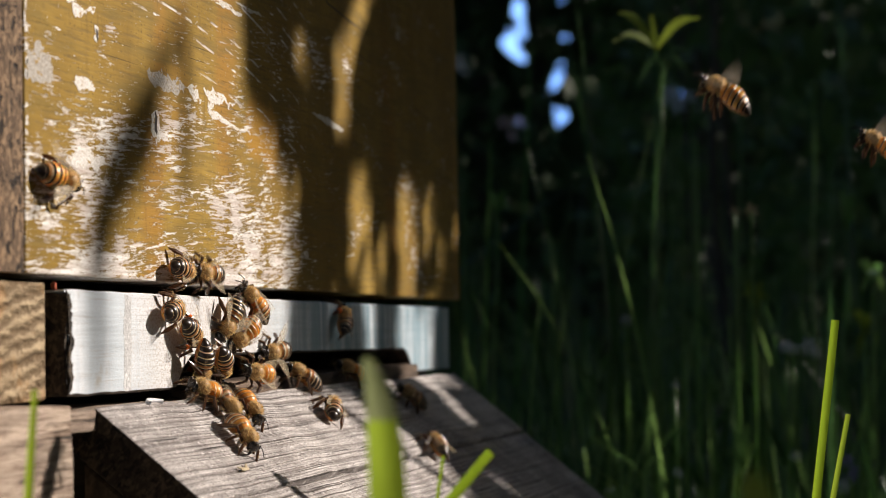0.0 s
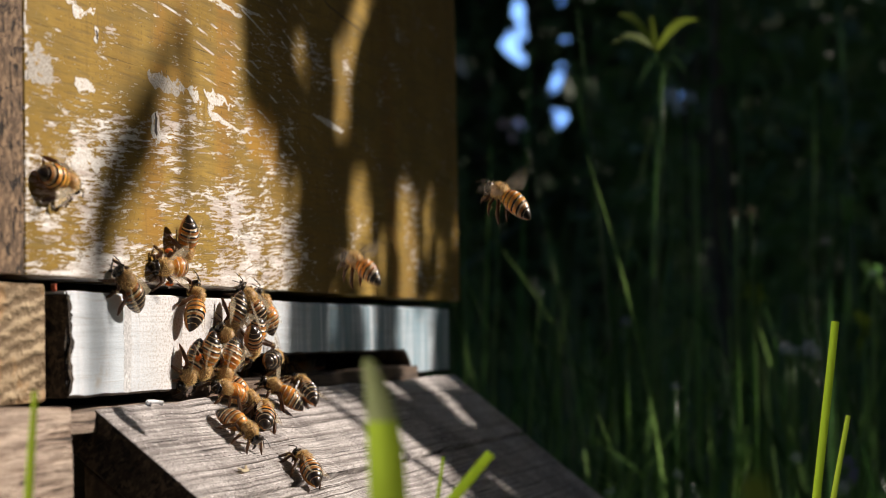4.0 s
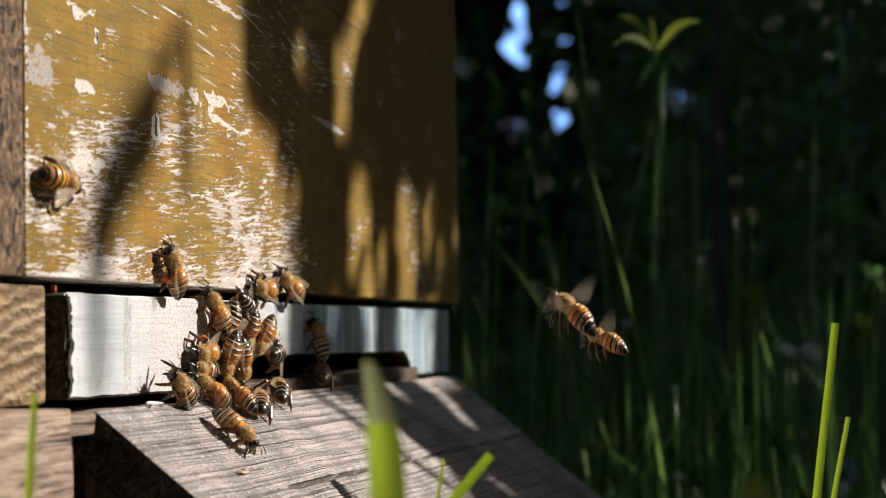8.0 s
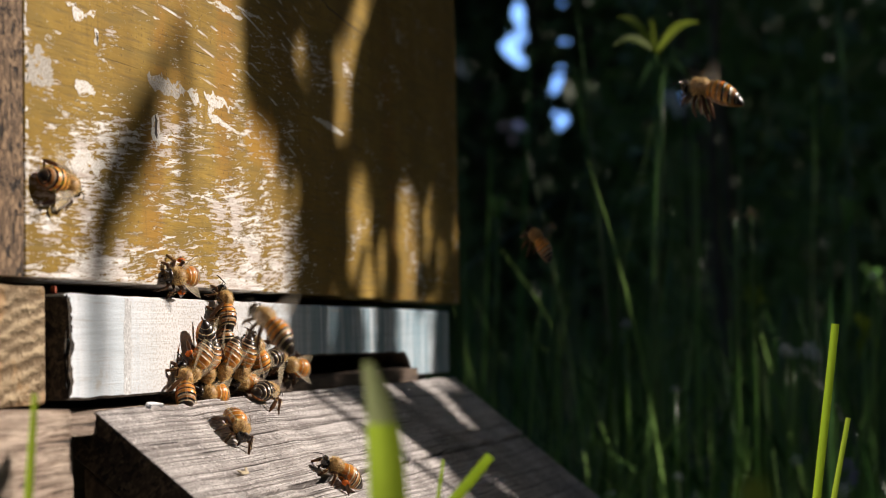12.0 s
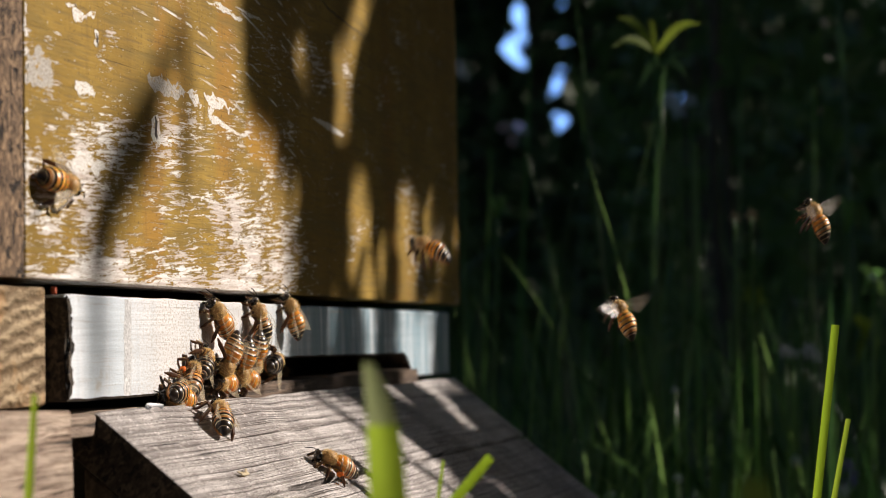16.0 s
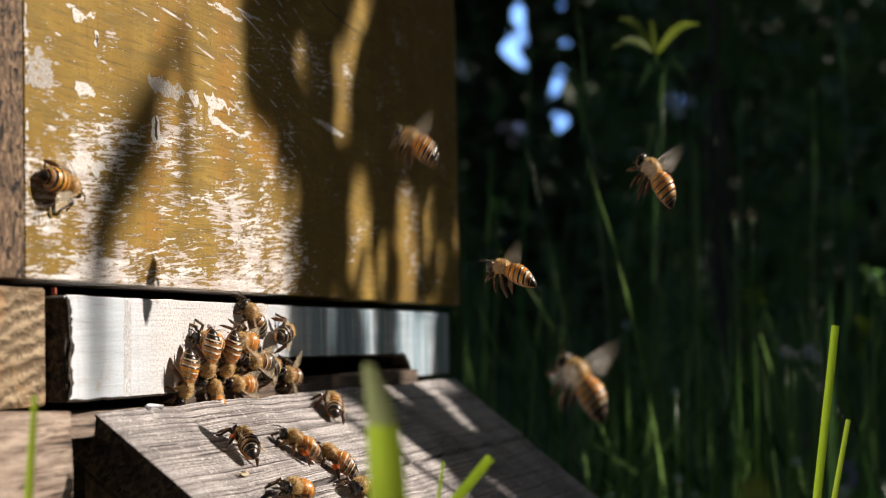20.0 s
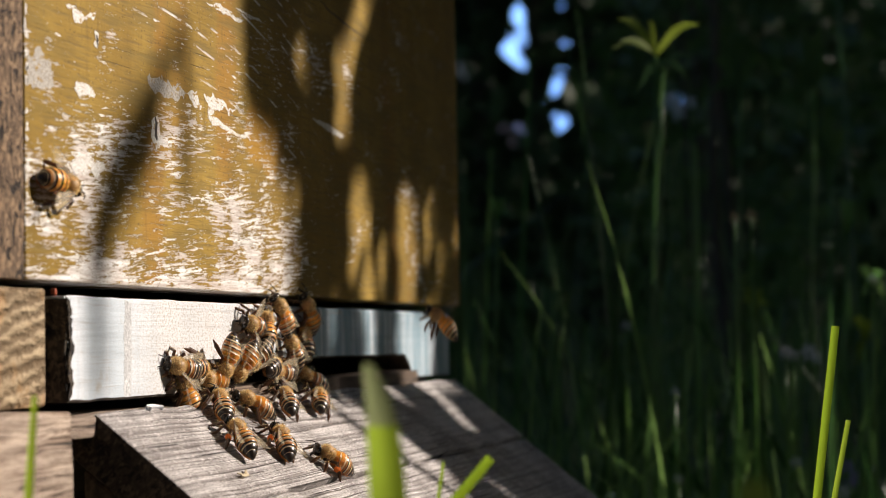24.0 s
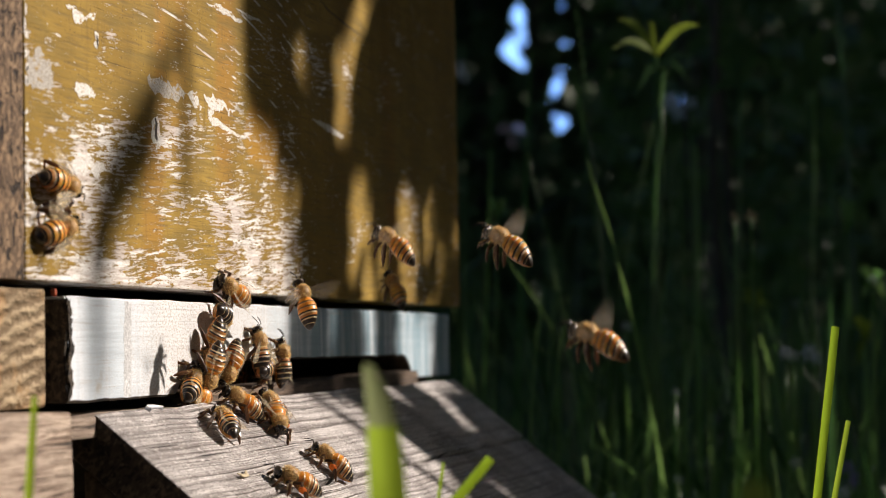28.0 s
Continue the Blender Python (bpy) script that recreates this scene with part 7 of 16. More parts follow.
    walk(WALKERS[9], [at(0, 74.3, -1.2, 4.6, 0.37, 0.39, -0.84, 0.22, -0.92, -0.33), at(1, 74.8, 0.7, 9.0, 0.70, 0.43, -0.57, 0.38, -0.90, -0.21),
        at(2, 73.9, 0.9, 7.3, -0.03, 0.49, -0.87, 0.12, -0.87, -0.49), at(3, 70.5, 0.7, 6.0, -0.43, 0.34, -0.84, -0.22, -0.94, -0.27),
        at(6, 70.4, 0.8, 2.9, -0.24, 0.37, -0.90, 0.04, -0.92, -0.39), at(6.33, 71.5, 0.7, 3.9, -0.89, 0.27, -0.38, -0.19, -0.95, -0.24),
        at(6.67, 72.6, 0.6, 5.0, -0.87, 0.20, 0.46, -0.21, -0.98, 0.04), at(7, 73.7, 0.6, 6.1, -0.20, 0.22, 0.96, -0.00, -0.97, 0.22),
        at(7.5, 75.4, 0.4, 5.9, -0.74, 0.16, 0.65, -0.10, -0.99, 0.13), at(8, 77.1, 0.3, 5.6, -0.99, 0.12, 0.08, -0.12, -0.99, 0.00),
        at(8.5, 77.3, -1.0, 5.9, -0.73, 0.25, -0.63, -0.16, -0.97, -0.19), at(9, 77.5, -2.2, 6.2, -0.03, 0.36, -0.93, -0.04, -0.93, -0.35),
        at(10, 80.7, 0.8, 16.6, -0.03, 0.38, -0.92, 0.02, -0.92, -0.38), at(11, 77.1, 0.9, 14.6, -0.03, 0.41, -0.91, 0.04, -0.91, -0.41),
        at(12, 81.9, 1.0, 12.7, 0.63, 0.42, -0.65, 0.22, -0.90, -0.37), at(15, 84.9, 1.0, 14.1, 0.62, 0.44, -0.65, 0.25, -0.90, -0.37),
        at(15.5, 83.3, 0.8, 11.4, 0.92, 0.38, -0.11, 0.37, -0.92, -0.12), at(16, 81.6, 0.7, 8.8, 0.81, 0.33, 0.49, 0.30, -0.94, 0.15),
        at(16.16, 83.3, -0.2, 5.5, 0.41, 0.76, 0.50, 0.31, -0.63, 0.71), at(16.32, 85.0, -1.0, 2.2, 0.00, 0.99, 0.15, 0.00, -0.15, 0.99),
        at(16.6, 95.0, 28.0, 1.6, -0.31, 0.95, 0.00, 0.00, 0.00, 1.00), at(17.3, 95.0, 28.0, 1.6, -0.31, 0.95, 0.00, 0.00, 0.00, 1.00),
        at(17.42, 91.7, 18.3, 1.8, -0.95, 0.31, 0.04, 0.06, 0.04, 1.00), at(17.53, 88.3, 8.7, 2.0, -0.81, -0.58, 0.11, 0.06, 0.11, 0.99),
        at(17.65, 85.0, -1.0, 2.2, 0.00, -0.99, 0.15, 0.00, 0.15, 0.99), at(17.77, 74.3, -0.6, 10.7, -0.56, -0.82, -0.11, 0.36, -0.37, 0.86),
        at(17.88, 63.7, -0.1, 19.2, -0.95, -0.31, -0.01, 0.28, -0.85, 0.44), at(18, 53.0, 0.3, 27.7, -0.90, 0.18, 0.40, -0.19, -0.98, 0.02),
        at(18.33, 55.1, -0.9, 25.1, -0.25, 0.19, 0.95, -0.05, -0.98, 0.19), at(18.67, 57.1, -2.1, 22.4, 0.58, 0.24, 0.77, 0.17, -0.97, 0.18),
        at(19, 59.2, -3.3, 19.8, 0.96, 0.29, 0.01, 0.29, -0.96, 0.00), at(19.16, 72.1, -2.1, 11.0, 0.58, 0.74, 0.34, 0.43, -0.63, 0.65),
        at(19.32, 85.0, -1.0, 2.2, 0.00, 0.99, 0.15, 0.00, -0.15, 0.99), at(19.6, 95.0, 28.0, 1.6, 0.10, 1.00, 0.00, 0.00, 0.00, 1.00),
        at(20.3, 95.0, 28.0, 1.6, 0.10, 1.00, 0.00, 0.00, 0.00, 1.00), at(20.42, 91.7, 18.3, 1.8, 0.89, 0.45, 0.04, -0.06, 0.04, 1.00),
        at(20.53, 88.3, 8.7, 2.0, 0.85, -0.52, 0.11, -0.06, 0.11, 0.99), at(20.65, 85.0, -1.0, 2.2, 0.00, -0.99, 0.15, 0.00, 0.15, 0.99),
        at(20.77, 77.5, -4.3, -1.0, 0.75, -0.65, 0.12, -0.23, -0.08, 0.97), at(20.88, 70.1, -7.5, -4.3, 0.95, 0.13, 0.27, -0.20, -0.40, 0.89),
        at(21, 62.6, -10.8, -7.5, 0.46, 0.75, 0.47, 0.08, -0.56, 0.82), at(22.5, 63.1, -4.9, -0.2, -0.31, 0.67, 0.67, -0.33, -0.74, 0.59),
        at(24, 63.7, 1.0, 7.2, -0.90, 0.37, 0.21, -0.36, -0.93, 0.12), at(25, 64.2, 0.5, 3.9, -0.96, 0.19, 0.23, -0.18, -0.98, 0.07),
        at(26, 60.6, 0.7, -2.1, -0.95, 0.29, 0.09, -0.29, -0.96, 0.03), at(27, 63.5, 0.4, -0.8, -0.95, 0.20, 0.24, -0.20, -0.98, 0.02),
        at(27.16, 74.3, -0.3, 0.7, -0.54, 0.71, 0.45, -0.34, -0.68, 0.65), at(27.32, 85.0, -1.0, 2.2, 0.00, 0.99, 0.15, 0.00, -0.15, 0.99),
        at(27.6, 95.0, 28.0, 1.6, -0.18, 0.98, 0.00, 0.00, 0.00, 1.00), at(28, 95.0, 28.0, 1.6, -0.18, 0.98, 0.00, 0.00, 0.00, 1.00)])
    walk(WALKERS[10], [at(0, 109.8, -4.5, 3.4, -0.94, 0.31, 0.14, -0.31, -0.95, 0.02), at(1, 106.1, -2.0, 7.6, -0.65, 0.48, -0.59, -0.34, -0.88, -0.33),
        at(2, 106.2, -2.2, 6.0, -0.45, 0.39, -0.81, -0.20, -0.92, -0.33), at(2.33, 102.5, -1.2, 8.9, -0.90, 0.42, -0.16, -0.40, -0.91, -0.10),
        at(2.67, 98.8, -0.2, 11.9, -0.69, 0.40, 0.61, -0.35, -0.91, 0.20), at(3, 95.1, 0.8, 14.8, 0.03, 0.35, 0.94, -0.09, -0.93, 0.35),
        at(4.5, 101.3, -0.8, 11.3, -0.60, 0.36, 0.71, -0.28, -0.93, 0.24), at(6, 107.5, -2.4, 7.7, -0.93, 0.34, 0.13, -0.34, -0.94, 0.03),
        at(6.5, 104.6, -2.4, 6.9, -0.72, 0.34, -0.61, -0.28, -0.94, -0.20), at(7, 101.8, -2.3, 6.1, -0.03, 0.31, -0.95, -0.07, -0.95, -0.31),
        at(8, 103.6, -2.3, 5.8, 0.41, 0.29, -0.87, 0.02, -0.95, -0.31), at(9, 104.2, -2.3, 5.7, -0.46, 0.28, -0.84, -0.14, -0.96, -0.25),
        at(10, 101.2, -2.1, 6.6, -0.43, 0.46, -0.78, -0.20, -0.89, -0.41), at(11, 104.8, -2.5, 6.2, -0.97, 0.20, 0.14, -0.20, -0.98, 0.03),
        at(11.5, 104.1, -2.3, 6.3, -0.74, 0.31, -0.60, -0.22, -0.95, -0.23), at(12, 103.3, -2.1, 6.3, -0.03, 0.42, -0.91, -0.03, -0.91, -0.42),
        at(15, 102.4, 0.9, 7.9, -0.25, 0.44, -0.86, -0.02, -0.89, -0.45), at(16, 103.6, -2.2, 5.8, -0.03, 0.38, -0.93, -0.11, -0.92, -0.37),
        at(16.5, 99.5, -3.7, 8.3, -0.75, 0.39, -0.53, -0.34, -0.92, -0.19), at(17, 95.4, -5.2, 10.8, -0.90, 0.35, 0.27, -0.34, -0.94, 0.10),
        at(17.5, 99.6, -3.8, 8.2, -0.75, 0.36, -0.55, -0.34, -0.93, -0.14), at(18, 103.8, -2.3, 5.6, -0.03, 0.31, -0.95, -0.16, -0.94, -0.30),
        at(19, 103.6, -2.3, 5.5, -0.03, 0.28, -0.96, -0.11, -0.95, -0.28), at(19.5, 101.7, -2.9, 9.7, -0.73, 0.25, -0.63, -0.21, -0.97, -0.14),
        at(20, 99.8, -3.5, 14.0, -0.98, 0.19, 0.09, -0.18, -0.98, 0.03), at(21, 105.0, -2.1, 8.4, -0.42, 0.49, -0.77, -0.31, -0.87, -0.39),
        at(24, 102.7, -2.0, 6.8, -0.42, 0.48, -0.77, -0.17, -0.87, -0.45), at(25, 102.0, -2.2, 5.6, -0.44, 0.40, -0.81, -0.23, -0.92, -0.33),
        at(25.11, 102.0, -1.8, 4.5, -0.70, 0.60, -0.39, -0.69, -0.72, 0.13), at(25.22, 102.0, -1.4, 3.3, -0.51, 0.86, 0.04, -0.59, -0.38, 0.72),
        at(25.32, 102.0, -1.0, 2.2, 0.00, 0.99, 0.15, 0.00, -0.15, 0.99), at(25.6, 103.6, 28.0, 1.6, 0.44, 0.90, 0.00, 0.00, 0.00, 1.00),
        at(26.3, 103.6, 28.0, 1.6, 0.44, 0.90, 0.00, 0.00, 0.00, 1.00), at(26.42, 97.4, 18.3, 1.8, 0.97, 0.22, 0.04, -0.05, 0.04, 1.00),
        at(26.53, 91.2, 8.7, 2.0, 0.78, -0.62, 0.11, -0.05, 0.11, 0.99), at(26.65, 85.0, -1.0, 2.2, 0.00, -0.99, 0.15, 0.00, 0.15, 0.99),
        at(26.77, 79.3, -4.4, -1.0, 0.72, -0.67, 0.20, -0.29, -0.03, 0.96), at(26.88, 73.6, -7.9, -4.3, 0.92, 0.06, 0.38, -0.34, -0.36, 0.87),
        at(27, 67.9, -11.3, -7.5, 0.47, 0.68, 0.57, -0.10, -0.60, 0.80), at(28, 64.4, -12.6, -9.1, 0.69, 0.64, 0.34, 0.07, -0.52, 0.85)])
    walk(WALKERS[11], [at(0, 211.2, 0.7, 20.4, 0.74, 0.33, 0.59, 0.27, -0.94, 0.19), at(0.16, 211.2, -0.1, 11.3, 0.36, 0.76, 0.53, 0.27, -0.64, 0.72),
        at(0.32, 211.2, -1.0, 2.2, 0.00, 0.99, 0.15, 0.00, -0.15, 0.99), at(0.6, 192.4, 28.0, 1.6, 0.04, 1.00, 0.00, 0.00, 0.00, 1.00),
        at(2.3, 192.4, 28.0, 1.6, 0.04, 1.00, 0.00, 0.00, 0.00, 1.00), at(2.42, 192.4, 18.3, 1.8, 0.88, 0.48, 0.04, -0.06, 0.04, 1.00),
        at(2.53, 192.4, 8.7, 2.0, 0.86, -0.50, 0.11, -0.06, 0.11, 0.99), at(2.65, 192.4, -1.0, 2.2, 0.00, -0.99, 0.15, 0.00, 0.15, 0.99),
        at(2.83, 123.1, -0.2, 17.2, -0.73, -0.61, -0.30, 0.27, -0.66, 0.70), at(3, 53.8, 0.5, 32.3, -0.97, 0.22, 0.04, -0.22, -0.97, 0.01),
        at(6, 59.4, 0.7, 32.7, -0.93, 0.37, -0.03, -0.37, -0.93, -0.01), at(6.33, 59.9, 0.6, 32.3, -0.50, 0.32, 0.81, -0.24, -0.95, 0.22),
        at(6.67, 60.3, 0.5, 31.8, 0.44, 0.22, 0.87, 0.03, -0.97, 0.23), at(7, 60.8, 0.4, 31.4, 0.98, 0.17, 0.09, 0.17, -0.99, 0.01),
        at(7.5, 59.7, 0.4, 32.8, 0.50, 0.15, 0.85, 0.08, -0.99, 0.13), at(8, 58.7, 0.4, 34.2, -0.40, 0.14, 0.91, -0.08, -0.99, 0.12),
        at(8.33, 62.9, 0.5, 31.0, -0.97, 0.20, 0.12, -0.21, -0.98, -0.04), at(8.67, 67.1, 0.6, 27.7, -0.58, 0.27, -0.77, -0.14, -0.96, -0.24),
        at(9, 71.4, 0.7, 24.5, 0.39, 0.28, -0.88, 0.07, -0.96, -0.27), at(10, 75.6, 0.9, 22.4, 0.37, 0.41, -0.83, 0.10, -0.91, -0.40),
        at(10.33, 71.4, 0.7, 24.7, -0.42, 0.34, -0.84, -0.13, -0.94, -0.32), at(10.67, 67.2, 0.6, 26.9, -0.94, 0.23, -0.25, -0.21, -0.97, -0.09),
        at(11, 63.0, 0.4, 29.1, -0.83, 0.15, 0.53, -0.09, -0.99, 0.13), at(12, 63.3, 0.6, 31.1, -0.96, 0.28, 0.00, -0.28, -0.96, 0.00),
        at(12.16, 74.1, -0.2, 16.7, -0.59, 0.73, 0.34, -0.42, -0.64, 0.64), at(12.33, 85.0, -1.0, 2.2, 0.00, 0.99, 0.15, 0.00, -0.15, 0.99),
        at(12.6, 95.0, 28.0, 1.6, -0.42, 0.91, 0.00, 0.00, 0.00, 1.00), at(17.3, 95.0, 28.0, 1.6, -0.42, 0.91, 0.00, 0.00, 0.00, 1.00),
        at(17.42, 98.7, 18.3, 1.8, -0.97, 0.24, 0.04, 0.05, 0.04, 1.00), at(17.53, 102.5, 8.7, 2.0, -0.78, -0.61, 0.11, 0.05, 0.11, 0.99),
        at(17.65, 106.2, -1.0, 2.2, 0.00, -0.99, 0.15, 0.00, 0.15, 0.99), at(18, 106.2, -13.6, -9.4, 0.03, -0.78, -0.62, 0.04, -0.62, 0.78),
        at(18.11, 106.2, -9.4, -5.5, 0.84, -0.32, -0.43, 0.25, -0.49, 0.84), at(18.22, 106.2, -5.2, -1.7, 0.83, 0.56, -0.05, 0.23, -0.25, 0.94),
        at(18.32, 106.2, -1.0, 2.2, 0.00, 0.99, 0.15, 0.00, -0.15, 0.99), at(18.6, 95.0, 28.0, 1.6, 0.17, 0.99, 0.00, 0.00, 0.00, 1.00),
        at(19.3, 95.0, 28.0, 1.6, 0.17, 0.99, 0.00, 0.00, 0.00, 1.00), at(19.42, 94.8, 18.3, 1.8, 0.91, 0.40, 0.04, -0.06, 0.04, 1.00),
        at(19.53, 94.5, 8.7, 2.0, 0.83, -0.54, 0.11, -0.06, 0.11, 0.99), at(19.65, 94.3, -1.0, 2.2, 0.00, -0.99, 0.15, 0.00, 0.15, 0.99),
        at(19.82, 94.3, -11.6, -7.2, -0.90, -0.40, 0.18, 0.28, -0.20, 0.94), at(20, 94.3, -22.2, -16.7, -0.65, 0.61, 0.45, 0.04, -0.56, 0.83),
        at(20.33, 92.4, -25.3, -19.2, -0.98, -0.17, -0.08, 0.03, -0.57, 0.82), at(20.67, 90.5, -28.5, -21.6, -0.33, -0.78, -0.53, 0.03, -0.57, 0.82),
        at(21, 88.6, -31.6, -24.1, 0.65, -0.61, -0.46, 0.04, -0.58, 0.82), at(22.5, 88.0, -25.9, -19.4, 1.00, 0.00, 0.01, -0.00, -0.63, 0.78),
        at(24, 87.5, -20.2, -14.7, 0.63, 0.57, 0.52, 0.02, -0.69, 0.73), at(25, 88.1, -3.0, -1.0, 0.48, 0.74, 0.47, 0.16, -0.60, 0.78),
        at(25.33, 90.3, -6.7, -4.1, 0.98, 0.18, -0.07, 0.18, -0.69, 0.70), at(25.67, 92.6, -10.3, -7.2, 0.63, -0.47, -0.63, 0.09, -0.75, 0.65),
        at(26, 94.8, -14.0, -10.3, -0.28, -0.64, -0.72, -0.03, -0.74, 0.67), at(27, 108.0, -14.8, -10.8, 0.03, -0.69, -0.72, 0.04, -0.72, 0.69),
        at(28, 99.5, -16.1, -11.9, -0.72, -0.44, -0.53, -0.15, -0.65, 0.75)])
    walk(WALKERS[12], [at(0, 66.5, -5.4, -2.7, -0.91, 0.32, 0.25, -0.03, -0.67, 0.74), at(1, 72.2, -4.4, -1.8, -0.04, 0.75, 0.66, 0.09, -0.65, 0.75),
        at(2, 83.9, -21.0, -15.8, 0.85, 0.44, 0.27, 0.07, -0.62, 0.78), at(3, 85.3, -30.5, -23.7, 0.64, 0.66, 0.40, 0.10, -0.58, 0.81),
        at(6, 55.9, -27.2, -20.6, 0.61, 0.60, 0.51, -0.05, -0.62, 0.78), at(7, 49.2, -21.5, -16.1, 0.86, 0.41, 0.29, 0.04, -0.64, 0.77),
        at(7.33, 85.0, -1.0, 2.2, 0.00, 0.99, 0.15, 0.00, -0.15, 0.99), at(7.6, 95.0, 28.0, 1.6, -0.43, 0.90, 0.00, 0.00, 0.00, 1.00),
        at(9.3, 95.0, 28.0, 1.6, -0.43, 0.90, 0.00, 0.00, 0.00, 1.00), at(9.42, 93.7, 18.3, 1.8, -0.97, 0.23, 0.04, 0.05, 0.04, 1.00),
        at(9.53, 92.3, 8.7, 2.0, -0.78, -0.61, 0.11, 0.05, 0.11, 0.99), at(9.65, 91.0, -1.0, 2.2, 0.00, -0.99, 0.15, 0.00, 0.15, 0.99),
        at(9.82, 91.0, -0.2, 5.6, -0.77, -0.59, -0.25, 0.28, -0.65, 0.70), at(10, 91.0, 0.7, 8.9, -0.96, 0.25, 0.14, -0.25, -0.97, 0.05),
        at(11, 91.9, -2.5, 7.1, -0.96, 0.27, 0.07, -0.27, -0.96, 0.01), at(12, 89.5, -2.1, 6.6, -0.43, 0.41, -0.80, -0.18, -0.91, -0.37),
        at(15, 94.0, 0.7, 9.8, 0.40, 0.31, -0.86, 0.11, -0.95, -0.29), at(16, 91.4, -2.2, 7.8, -0.25, 0.39, -0.89, -0.10, -0.92, -0.37),
        at(16.5, 90.4, -0.7, 7.8, 0.48, 0.36, -0.80, 0.18, -0.93, -0.31), at(17, 89.4, 0.8, 7.9, 0.92, 0.33, -0.20, 0.32, -0.94, -0.07),
        at(18, 82.2, 0.8, 4.9, 0.80, 0.29, -0.53, 0.21, -0.96, -0.21), at(19, 83.7, 0.6, 4.1, -0.03, 0.27, -0.96, -0.07, -0.96, -0.27),
        at(20, 75.5, -2.3, 7.6, -0.03, 0.31, -0.95, 0.06, -0.95, -0.31), at(21, 80.7, 0.7, 3.8, -0.03, 0.31, -0.95, -0.11, -0.95, -0.31),
        at(22.5, 79.2, 0.7, 5.3, 0.67, 0.27, -0.69, 0.14, -0.96, -0.24), at(24, 77.7, 0.7, 6.7, 0.96, 0.27, -0.01, 0.27, -0.96, -0.00),
        at(25, 75.6, 0.4, 2.5, 0.99, 0.12, -0.02, 0.12, -0.99, -0.01), at(26, 75.2, -2.4, 6.2, 0.98, 0.20, -0.02, 0.20, -0.98, -0.00),
        at(27, 77.8, -2.2, 6.4, 0.95, 0.30, 0.11, 0.30, -0.95, 0.05), at(27.5, 78.0, -2.2, 5.8, 0.70, 0.33, -0.63, 0.19, -0.94, -0.29),
        at(28, 78.3, -2.2, 5.3, -0.03, 0.42, -0.91, -0.13, -0.90, -0.41)])
